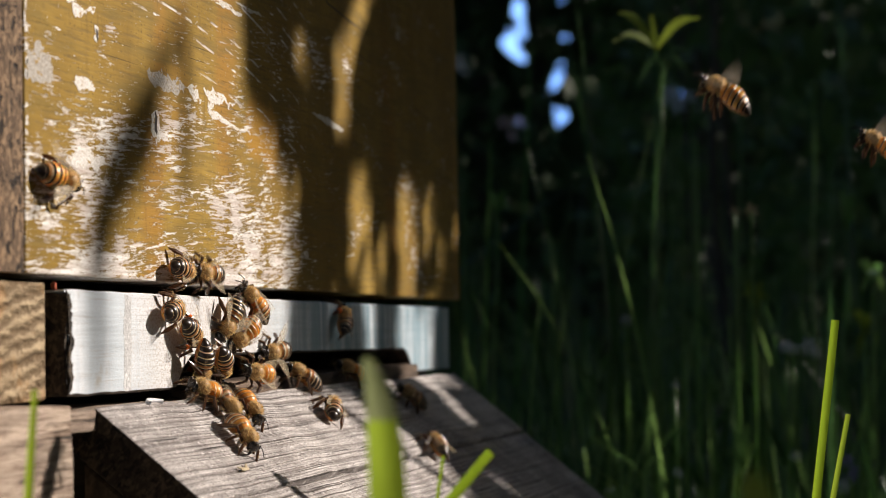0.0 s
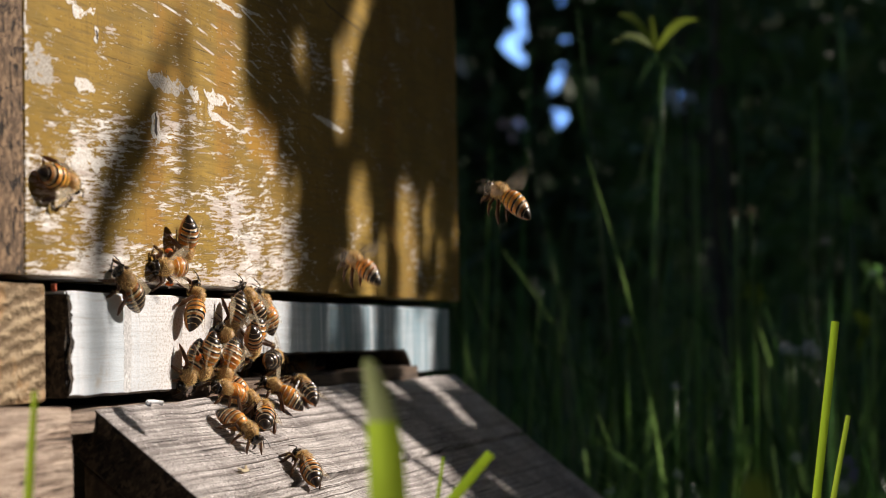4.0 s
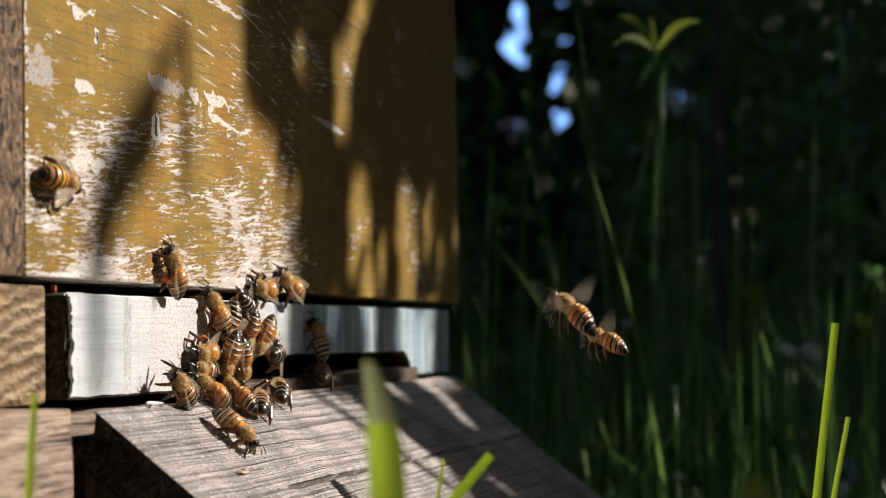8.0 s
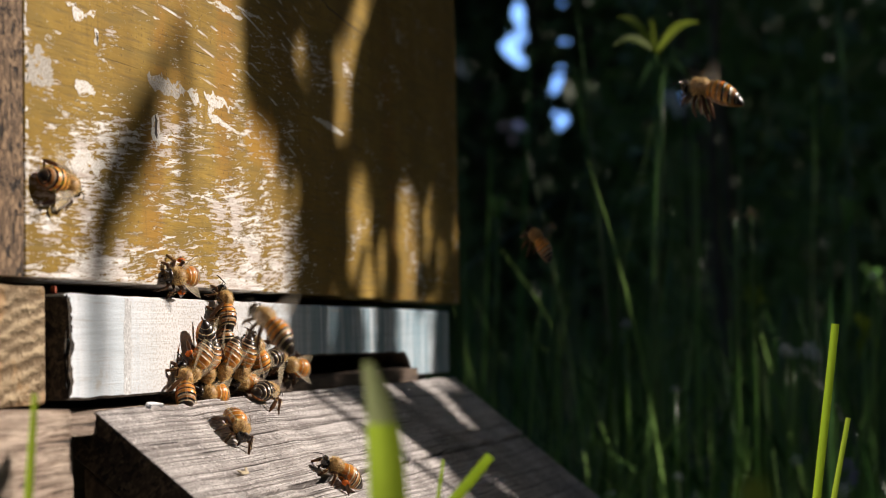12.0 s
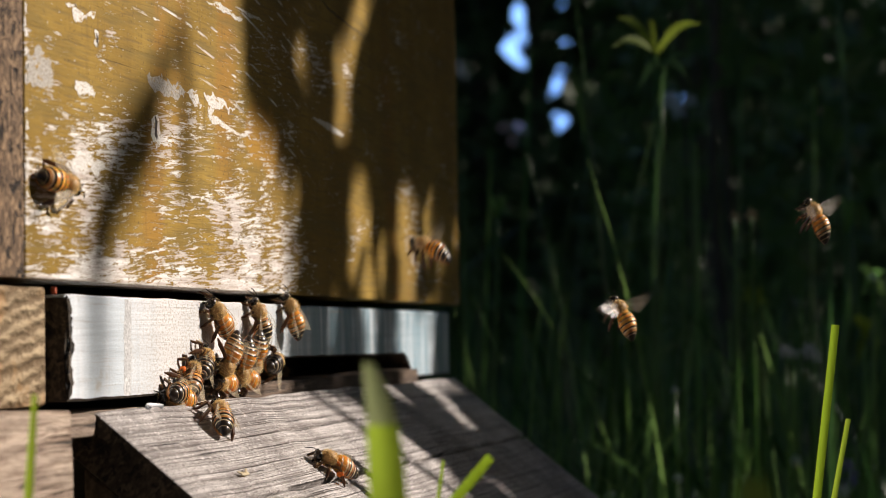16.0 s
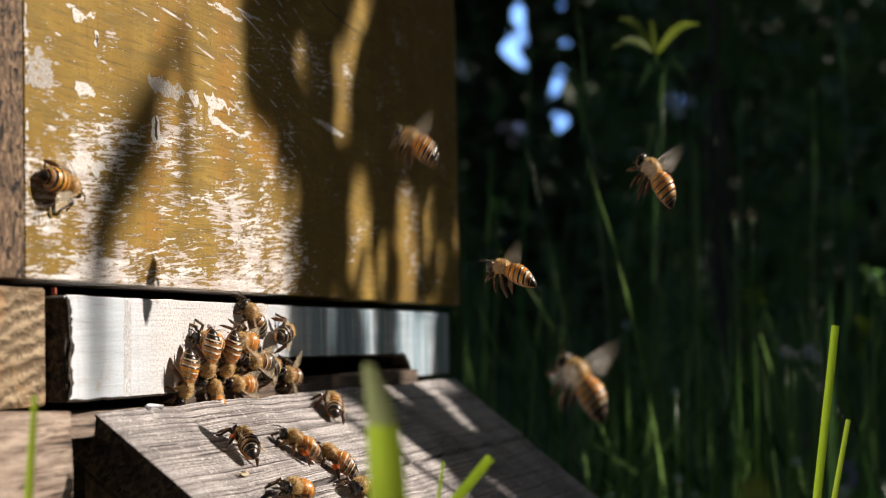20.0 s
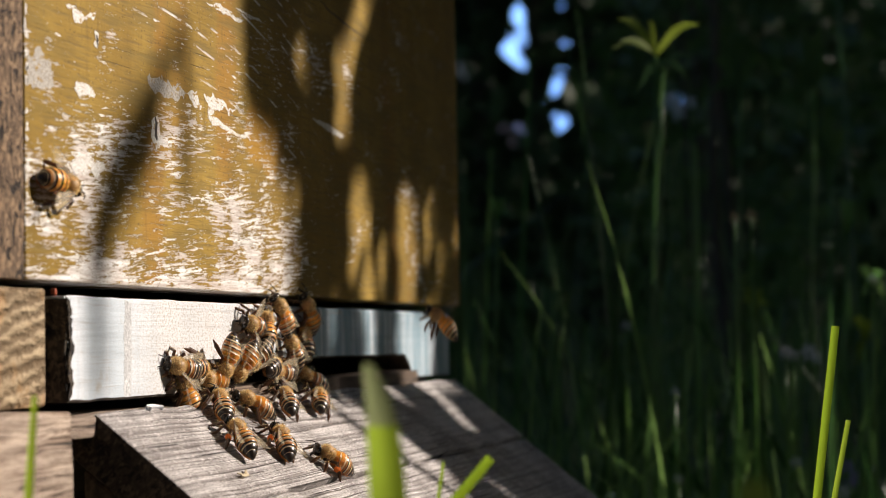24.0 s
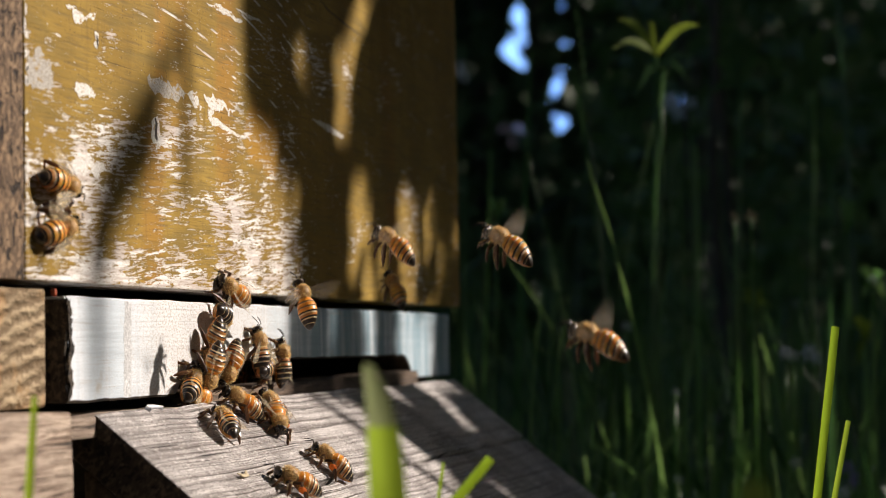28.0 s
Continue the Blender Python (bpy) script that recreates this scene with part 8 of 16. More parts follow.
    walk(WALKERS[13], [at(0, 72.4, -11.8, -8.4, -0.26, -0.66, -0.70, -0.04, -0.72, 0.69), at(0.11, 76.6, -8.2, -4.9, -0.90, -0.14, -0.41, -0.27, -0.56, 0.78),
        at(0.22, 80.8, -4.6, -1.3, -0.78, 0.63, -0.02, -0.26, -0.29, 0.92), at(0.32, 85.0, -1.0, 2.2, 0.00, 0.99, 0.15, 0.00, -0.15, 0.99),
        at(0.6, 95.0, 28.0, 1.6, 0.03, 1.00, 0.00, 0.00, 0.00, 1.00), at(1.3, 95.0, 28.0, 1.6, 0.03, 1.00, 0.00, 0.00, 0.00, 1.00),
        at(1.42, 100.9, 18.3, 1.8, 0.87, 0.48, 0.04, -0.06, 0.04, 1.00), at(1.53, 106.9, 8.7, 2.0, 0.86, -0.50, 0.11, -0.06, 0.11, 0.99),
        at(1.65, 112.8, -1.0, 2.2, 0.00, -0.99, 0.15, 0.00, 0.15, 0.99), at(1.77, 112.8, -0.4, 8.1, -0.66, -0.73, 0.17, 0.47, -0.23, 0.85),
        at(1.88, 112.8, 0.1, 14.0, -0.85, -0.13, 0.50, 0.42, -0.75, 0.51), at(2, 112.8, 0.7, 20.0, -0.41, 0.29, 0.87, -0.11, -0.96, 0.27),
        at(3, 115.8, 0.6, 23.8, -0.41, 0.33, 0.85, -0.26, -0.94, 0.24), at(6, 119.7, 0.7, 28.6, -0.69, 0.30, 0.66, -0.22, -0.95, 0.21),
        at(7, 115.4, 0.5, 29.0, -0.97, 0.20, 0.17, -0.19, -0.98, 0.04), at(7.33, 115.1, 0.5, 26.6, -0.72, 0.21, -0.66, -0.12, -0.98, -0.18),
        at(7.67, 114.8, 0.6, 24.1, 0.09, 0.25, -0.96, 0.10, -0.97, -0.24), at(8, 114.6, 0.6, 21.6, 0.82, 0.29, -0.49, 0.28, -0.95, -0.11),
        at(9, 120.3, 0.7, 24.5, 0.81, 0.33, -0.48, 0.29, -0.95, -0.15), at(10, 118.7, 0.7, 19.6, 0.82, 0.31, -0.49, 0.25, -0.95, -0.18),
        at(10.33, 117.3, 0.8, 19.8, 0.10, 0.33, -0.94, -0.01, -0.94, -0.34), at(10.67, 116.0, 0.8, 20.0, -0.68, 0.37, -0.63, -0.29, -0.93, -0.23),
        at(11, 114.6, 0.8, 20.2, -0.91, 0.38, 0.18, -0.37, -0.93, 0.06), at(11.16, 114.6, -0.1, 11.2, -0.51, 0.77, 0.38, -0.41, -0.61, 0.68),
        at(11.33, 114.6, -1.0, 2.2, 0.00, 0.99, 0.15, 0.00, -0.15, 0.99), at(11.6, 127.5, 28.0, 1.6, 0.40, 0.92, 0.00, 0.00, 0.00, 1.00),
        at(17.3, 127.5, 28.0, 1.6, 0.40, 0.92, 0.00, 0.00, 0.00, 1.00), at(17.42, 126.3, 18.3, 1.8, 0.97, 0.25, 0.04, -0.05, 0.04, 1.00),
        at(17.53, 125.0, 8.7, 2.0, 0.79, -0.61, 0.11, -0.05, 0.11, 0.99), at(17.65, 123.8, -1.0, 2.2, 0.00, -0.99, 0.15, 0.00, 0.15, 0.99),
        at(17.82, 123.8, -0.2, 6.3, -0.18, -0.64, -0.74, -0.01, -0.75, 0.66), at(18, 123.8, 0.7, 10.3, -0.27, 0.31, -0.91, -0.17, -0.95, -0.27),
        at(19, 123.6, 1.0, 11.8, -0.25, 0.49, -0.84, -0.11, -0.87, -0.48), at(19.5, 123.5, 0.9, 9.9, -0.75, 0.42, -0.51, -0.32, -0.91, -0.27),
        at(20, 123.5, 0.8, 8.0, -0.93, 0.35, 0.07, -0.35, -0.94, 0.03), at(20.5, 124.9, 0.9, 9.2, -0.53, 0.38, -0.76, -0.21, -0.92, -0.32),
        at(21, 126.3, 0.9, 10.3, 0.40, 0.40, -0.83, 0.15, -0.92, -0.37), at(24, 122.6, 1.1, 9.2, -0.66, 0.47, -0.59, -0.27, -0.88, -0.40),
        at(25, 129.7, 0.8, 8.3, -0.66, 0.47, -0.59, -0.38, -0.88, -0.27), at(26, 133.8, 0.9, 5.5, -0.46, 0.38, -0.80, -0.15, -0.92, -0.35),
        at(27, 136.9, 0.8, 11.3, -0.04, 0.34, -0.94, -0.09, -0.94, -0.34), at(27.11, 136.9, 0.2, 8.3, -0.55, 0.52, -0.65, -0.70, -0.71, 0.03),
        at(27.22, 136.9, -0.4, 5.2, -0.53, 0.84, -0.12, -0.66, -0.33, 0.68), at(27.32, 136.9, -1.0, 2.2, 0.00, 0.99, 0.15, 0.00, -0.15, 0.99),
        at(27.6, 145.9, 28.0, 1.6, -0.31, 0.95, 0.00, 0.00, 0.00, 1.00), at(28, 145.9, 28.0, 1.6, -0.31, 0.95, 0.00, 0.00, 0.00, 1.00)])
    walk(WALKERS[14], [at(0, 84.9, -13.3, -9.5, -0.49, -0.61, -0.62, 0.04, -0.73, 0.68), at(0.33, 86.1, -11.1, -7.6, -1.00, 0.04, -0.07, -0.07, -0.72, 0.69),
        at(0.67, 87.2, -8.9, -5.8, -0.51, 0.69, 0.51, -0.13, -0.65, 0.75), at(1, 88.3, -6.7, -3.9, 0.49, 0.70, 0.53, -0.06, -0.58, 0.82),
        at(1.5, 84.7, -7.2, -4.2, -0.38, 0.72, 0.58, -0.03, -0.63, 0.77), at(2, 81.1, -7.8, -4.5, -0.96, 0.18, 0.21, 0.04, -0.65, 0.76),
        at(3, 82.3, -5.6, -3.0, -0.92, 0.32, 0.24, -0.01, -0.62, 0.79), at(6, 84.3, -7.2, -4.7, -0.95, 0.29, 0.07, -0.12, -0.60, 0.79),
        at(7, 87.1, -4.9, -2.6, -0.99, 0.09, -0.05, -0.09, -0.63, 0.77), at(7.5, 88.6, -4.9, -2.6, -0.70, 0.59, 0.40, -0.01, -0.57, 0.82),
        at(8, 90.0, -4.9, -2.6, -0.03, 0.82, 0.57, 0.10, -0.56, 0.82), at(8.5, 86.2, -2.1, -1.7, -0.60, 0.60, 0.54, -0.31, -0.78, 0.54),
        at(9, 82.3, 0.6, -0.8, -0.93, 0.36, 0.09, -0.36, -0.93, 0.02), at(10, 88.1, 0.5, 1.3, -0.97, 0.25, 0.02, -0.25, -0.97, 0.00),
        at(10.33, 86.9, 0.6, 1.2, -0.51, 0.27, 0.82, -0.11, -0.96, 0.25), at(10.67, 85.7, 0.6, 1.1, 0.41, 0.31, 0.86, 0.17, -0.95, 0.26),
        at(11, 84.5, 0.7, 1.0, 0.94, 0.33, 0.10, 0.33, -0.94, 0.03), at(11.33, 84.7, 0.7, 0.4, 0.44, 0.33, 0.84, 0.16, -0.95, 0.28),
        at(11.67, 84.9, 0.7, -0.2, -0.45, 0.32, 0.83, -0.15, -0.95, 0.28), at(12, 85.1, 0.7, -0.8, -0.94, 0.32, 0.09, -0.32, -0.95, 0.03),
        at(12.16, 85.1, -0.2, 0.7, -0.55, 0.75, 0.36, -0.42, -0.63, 0.66), at(12.33, 85.1, -1.0, 2.2, 0.00, 0.99, 0.15, 0.00, -0.15, 0.99),
        at(12.6, 95.0, 28.0, 1.6, -0.11, 0.99, 0.00, 0.00, 0.00, 1.00), at(19.3, 95.0, 28.0, 1.6, -0.11, 0.99, 0.00, 0.00, 0.00, 1.00),
        at(19.42, 91.7, 18.3, 1.8, -0.90, 0.43, 0.04, 0.06, 0.04, 1.00), at(19.53, 88.3, 8.7, 2.0, -0.84, -0.52, 0.11, 0.06, 0.11, 0.99),
        at(19.65, 85.0, -1.0, 2.2, 0.00, -0.99, 0.15, 0.00, 0.15, 0.99), at(19.82, 70.0, -18.1, -12.6, -0.78, -0.63, -0.01, 0.19, -0.25, 0.95),
        at(20, 55.0, -35.3, -27.4, -0.97, 0.21, 0.13, -0.02, -0.60, 0.80), at(20.5, 55.6, -31.1, -24.1, -0.41, 0.76, 0.50, -0.02, -0.56, 0.83),
        at(21, 56.1, -26.8, -20.8, 0.46, 0.76, 0.46, 0.02, -0.53, 0.85), at(21.32, 85.0, -1.0, 2.2, 0.00, 0.99, 0.15, 0.00, -0.15, 0.99),
        at(21.6, 95.0, 28.0, 1.6, -0.37, 0.93, 0.00, 0.00, 0.00, 1.00), at(24.3, 95.0, 28.0, 1.6, -0.37, 0.93, 0.00, 0.00, 0.00, 1.00),
        at(24.42, 98.9, 18.3, 1.8, -0.96, 0.27, 0.04, 0.05, 0.04, 1.00), at(24.53, 102.9, 8.7, 2.0, -0.80, -0.60, 0.11, 0.05, 0.11, 0.99),
        at(24.65, 106.8, -1.0, 2.2, 0.00, -0.99, 0.15, 0.00, 0.15, 0.99), at(24.82, 106.8, -0.1, 10.2, -0.76, -0.57, -0.31, 0.22, -0.68, 0.70),
        at(25, 106.8, 0.8, 18.2, -0.94, 0.33, 0.05, -0.33, -0.94, 0.02), at(26, 118.2, -2.1, 9.4, -0.83, 0.46, -0.32, -0.43, -0.89, -0.17),
        at(27, 107.9, 1.0, 5.8, -0.92, 0.38, 0.07, -0.37, -0.93, 0.04), at(27.16, 107.9, -0.0, 4.0, -0.54, 0.77, 0.34, -0.44, -0.60, 0.67),
        at(27.32, 107.9, -1.0, 2.2, 0.00, 0.99, 0.15, 0.00, -0.15, 0.99), at(27.6, 103.7, 28.0, 1.6, -0.29, 0.96, 0.00, 0.00, 0.00, 1.00),
        at(28, 103.7, 28.0, 1.6, -0.29, 0.96, 0.00, 0.00, 0.00, 1.00)])
    walk(WALKERS[15], [at(0, 59.8, -20.8, -15.7, -0.47, -0.62, -0.63, 0.06, -0.73, 0.68), at(1, 63.1, -21.3, -15.8, -0.26, -0.74, -0.62, 0.07, -0.65, 0.75),
        at(2, 60.9, -20.6, -15.4, -0.47, -0.64, -0.61, -0.14, -0.63, 0.77), at(3, 62.4, -20.6, -15.1, 0.04, -0.78, -0.62, -0.07, -0.62, 0.78),
        at(6, 65.5, -17.8, -12.7, -0.70, -0.58, -0.41, 0.07, -0.64, 0.77), at(7, 59.4, -20.3, -15.2, -0.70, -0.52, -0.49, -0.00, -0.68, 0.73),
        at(8, 62.2, -19.2, -14.4, 0.04, -0.70, -0.71, 0.01, -0.71, 0.70), at(9, 63.2, -19.0, -13.9, 0.04, -0.76, -0.64, -0.08, -0.64, 0.76),
        at(10, 62.7, -18.8, -13.7, -0.47, -0.69, -0.55, 0.05, -0.64, 0.76), at(11, 59.6, -18.0, -13.2, -0.81, -0.42, -0.41, -0.05, -0.64, 0.77),
        at(12, 64.5, -17.3, -12.9, -0.70, -0.48, -0.53, -0.09, -0.67, 0.74), at(13, 65.1, -15.9, -11.6, 0.24, -0.70, -0.67, -0.04, -0.70, 0.71),
        at(14, 65.8, -14.5, -10.4, 0.95, -0.21, -0.22, 0.02, -0.68, 0.74), at(15, 66.5, -13.0, -9.1, 0.76, 0.52, 0.39, 0.03, -0.63, 0.78),
        at(16, 64.6, -11.5, -7.6, 0.76, 0.48, 0.44, -0.02, -0.66, 0.75), at(17, 65.8, -11.2, -7.9, 0.69, 0.61, 0.37, 0.06, -0.56, 0.82),
        at(18, 66.7, -8.4, -5.1, 0.60, 0.60, 0.53, -0.02, -0.65, 0.76), at(19, 69.5, -7.4, -4.6, 0.70, 0.60, 0.40, 0.12, -0.64, 0.76),
        at(20, 87.1, 0.3, 0.4, -0.20, 0.13, 0.97, -0.04, -0.99, 0.12), at(20.5, 87.0, 0.4, 0.4, -0.74, 0.14, 0.66, -0.10, -0.99, 0.09),
        at(21, 87.0, 0.4, 0.3, -0.99, 0.14, 0.09, -0.14, -0.99, 0.02), at(24, 85.2, 0.7, 3.8, -0.94, 0.33, 0.08, -0.33, -0.94, 0.03),
        at(25, 86.0, 0.3, 4.9, -0.97, 0.17, 0.15, -0.17, -0.99, 0.01), at(26, 75.1, 0.4, 14.2, -0.99, 0.16, 0.07, -0.16, -0.99, 0.02),
        at(26.33, 76.6, 0.5, 14.6, -0.48, 0.19, 0.86, -0.05, -0.98, 0.19), at(26.67, 78.2, 0.6, 15.0, 0.46, 0.24, 0.86, 0.15, -0.97, 0.19),
        at(27, 79.7, 0.7, 15.4, 0.96, 0.26, 0.06, 0.26, -0.97, 0.02), at(27.5, 82.7, 0.8, 14.0, 0.68, 0.39, -0.62, 0.27, -0.92, -0.28),
        at(28, 85.6, 0.9, 12.7, -0.03, 0.49, -0.87, 0.04, -0.87, -0.49)])
    walk(WALKERS[16], [at(0, 157.2, -2.3, -0.3, -0.69, 0.58, 0.44, 0.03, -0.58, 0.81), at(1, 161.0, -3.6, 7.7, -0.68, 0.20, 0.70, -0.21, -0.98, 0.08),
        at(1.33, 156.5, -2.3, 6.6, 0.08, 0.18, 0.98, -0.06, -0.98, 0.19), at(1.67, 152.0, -0.9, 5.4, 0.79, 0.18, 0.59, 0.12, -0.98, 0.15),
        at(2, 147.4, 0.4, 4.3, 0.96, 0.21, -0.20, 0.21, -0.98, -0.01), at(2.5, 150.4, -1.1, 1.7, 0.87, 0.43, 0.23, 0.31, -0.85, 0.43),
        at(3, 153.3, -2.7, -0.8, 0.54, 0.72, 0.45, 0.13, -0.59, 0.80), at(6, 134.8, -8.1, -5.0, 0.75, 0.52, 0.42, 0.05, -0.67, 0.74),
        at(7, 121.5, -9.2, -6.3, 0.83, 0.49, 0.27, 0.08, -0.57, 0.82), at(8, 128.5, -5.9, -3.6, 0.83, 0.49, 0.26, 0.05, -0.53, 0.85),
        at(9, 130.8, -4.6, -2.0, 0.74, 0.51, 0.44, -0.04, -0.61, 0.79), at(10, 129.5, -5.7, -3.4, 0.52, 0.73, 0.44, 0.01, -0.52, 0.85),
        at(11, 125.4, -4.9, -2.4, 0.52, 0.66, 0.54, 0.06, -0.66, 0.75), at(12, 117.9, -6.9, -4.2, 1.00, -0.00, -0.07, 0.05, -0.64, 0.77),
        at(15, 134.9, 0.4, 5.8, 0.98, 0.18, -0.13, 0.17, -0.98, -0.02), at(15.16, 134.9, -0.3, 4.0, 0.66, 0.69, 0.30, 0.41, -0.67, 0.62),
        at(15.33, 134.9, -1.0, 2.2, 0.00, 0.99, 0.15, 0.00, -0.15, 0.99), at(15.6, 149.0, 28.0, 1.6, 0.32, 0.95, 0.00, 0.00, 0.00, 1.00),
        at(16.3, 149.0, 28.0, 1.6, 0.32, 0.95, 0.00, 0.00, 0.00, 1.00), at(16.42, 148.4, 18.3, 1.8, 0.95, 0.31, 0.04, -0.06, 0.04, 1.00),
        at(16.53, 147.8, 8.7, 2.0, 0.81, -0.58, 0.11, -0.06, 0.11, 0.99), at(16.65, 147.2, -1.0, 2.2, 0.00, -0.99, 0.15, 0.00, 0.15, 0.99),
        at(16.77, 147.2, -0.4, 7.1, -0.59, -0.79, -0.14, 0.30, -0.38, 0.87), at(16.88, 147.2, 0.1, 11.9, -0.97, -0.23, -0.06, 0.17, -0.85, 0.49),
        at(17, 147.2, 0.7, 16.8, -0.88, 0.32, 0.35, -0.31, -0.95, 0.10), at(18, 147.6, 0.6, 5.2, -0.95, 0.24, 0.20, -0.23, -0.97, 0.06),
        at(18.33, 144.2, 0.5, 6.1, -0.42, 0.22, 0.88, -0.13, -0.97, 0.18), at(18.67, 140.9, 0.5, 7.0, 0.46, 0.17, 0.87, 0.03, -0.98, 0.18),
        at(19, 137.5, 0.4, 7.9, 0.98, 0.13, 0.18, 0.12, -0.99, 0.05), at(20, 137.0, 0.6, 6.4, 0.96, 0.23, 0.17, 0.23, -0.97, 0.04),
        at(21, 143.8, 0.9, 6.9, 0.82, 0.36, 0.45, 0.28, -0.93, 0.23), at(22.5, 143.9, 1.0, 5.7, -0.16, 0.40, 0.90, -0.10, -0.92, 0.39),
        at(24, 144.1, 1.0, 4.6, -0.91, 0.39, 0.13, -0.38, -0.92, 0.07), at(24.5, 145.0, -2.8, 0.4, -0.06, 0.65, 0.76, -0.48, -0.69, 0.55),
        at(25, 145.9, -6.6, -3.7, 0.89, 0.37, 0.28, -0.01, -0.58, 0.81), at(26, 148.8, -9.0, -5.8, 0.84, 0.44, 0.31, 0.07, -0.66, 0.74),
        at(26.5, 145.9, -4.2, -2.0, -0.15, 0.56, 0.82, -0.32, -0.81, 0.49), at(27, 143.0, 0.6, 1.7, -0.97, 0.19, 0.14, -0.19, -0.98, 0.05),
        at(27.16, 143.0, -0.2, 2.0, -0.58, 0.70, 0.41, -0.35, -0.67, 0.66), at(27.32, 143.0, -1.0, 2.2, 0.00, 0.99, 0.15, 0.00, -0.15, 0.99),
        at(27.6, 139.4, 28.0, 1.6, 0.08, 1.00, 0.00, 0.00, 0.00, 1.00), at(28, 139.4, 28.0, 1.6, 0.08, 1.00, 0.00, 0.00, 0.00, 1.00)])
    walk(WALKERS[17], [at(0, 153.7, -14.6, -10.4, 0.90, 0.36, 0.25, 0.06, -0.66, 0.75), at(0.5, 149.1, -12.1, -8.5, 0.98, -0.10, -0.17, 0.06, -0.68, 0.73),
        at(1, 144.5, -9.6, -6.6, 0.68, -0.50, -0.53, 0.04, -0.70, 0.71), at(1.5, 148.2, -10.8, -7.4, 0.99, -0.06, -0.13, 0.06, -0.67, 0.74),
        at(2, 152.0, -12.0, -8.3, 0.85, 0.43, 0.30, 0.05, -0.63, 0.77), at(2.32, 152.0, -1.0, 2.2, 0.00, 0.99, 0.15, 0.00, -0.15, 0.99),
        at(2.6, 139.3, 28.0, 1.6, -0.22, 0.98, 0.00, 0.00, 0.00, 1.00), at(6.3, 139.3, 28.0, 1.6, -0.22, 0.98, 0.00, 0.00, 0.00, 1.00),
        at(6.42, 140.6, 18.3, 1.8, -0.93, 0.37, 0.04, 0.06, 0.04, 1.00), at(6.53, 141.8, 8.7, 2.0, -0.82, -0.55, 0.11, 0.06, 0.11, 0.99),
        at(6.65, 143.1, -1.0, 2.2, 0.00, -0.99, 0.15, 0.00, 0.15, 0.99), at(6.83, 143.1, -0.2, 15.6, -0.77, -0.60, -0.24, 0.29, -0.65, 0.70),
        at(7, 143.1, 0.6, 29.0, -0.96, 0.24, 0.16, -0.24, -0.97, 0.04), at(8, 153.6, 0.8, 31.4, -0.76, 0.37, 0.53, -0.32, -0.93, 0.19),
        at(8.5, 154.4, 0.7, 21.4, 0.21, 0.33, 0.92, 0.05, -0.94, 0.33), at(9, 155.2, 0.6, 11.4, 0.94, 0.31, 0.17, 0.31, -0.95, 0.04),
        at(9.16, 155.2, -0.2, 6.8, 0.53, 0.75, 0.40, 0.39, -0.63, 0.67), at(9.33, 155.2, -1.0, 2.2, 0.00, 0.99, 0.15, 0.00, -0.15, 0.99),
        at(9.6, 143.3, 28.0, 1.6, -0.20, 0.98, 0.00, 0.00, 0.00, 1.00), at(23.3, 143.3, 28.0, 1.6, -0.20, 0.98, 0.00, 0.00, 0.00, 1.00),
        at(23.42, 144.1, 18.3, 1.8, -0.92, 0.38, 0.04, 0.06, 0.04, 1.00), at(23.53, 144.9, 8.7, 2.0, -0.83, -0.55, 0.11, 0.06, 0.11, 0.99),
        at(23.65, 145.7, -1.0, 2.2, 0.00, -0.99, 0.15, 0.00, 0.15, 0.99), at(23.77, 145.7, -0.4, 9.3, -0.66, -0.73, 0.16, 0.46, -0.23, 0.86),
        at(23.88, 145.7, 0.1, 16.5, -0.86, -0.13, 0.49, 0.41, -0.74, 0.53), at(24, 145.7, 0.7, 23.6, -0.43, 0.30, 0.85, -0.11, -0.95, 0.28),
        at(25, 150.6, 0.5, 25.5, -0.44, 0.21, 0.87, -0.11, -0.98, 0.17), at(26, 130.2, 0.6, 30.2, -0.71, 0.24, 0.66, -0.16, -0.97, 0.18),
        at(26.33, 129.3, 0.7, 23.7, -0.96, 0.25, -0.14, -0.23, -0.96, -0.15), at(26.67, 128.3, 0.7, 17.3, -0.45, 0.36, -0.81, -0.01, -0.92, -0.40),
        at(27, 127.3, 0.8, 10.8, 0.38, 0.47, -0.79, 0.33, -0.87, -0.36), at(28, 131.0, 0.6, 6.7, 0.92, 0.34, 0.17, 0.34, -0.94, 0.04)])
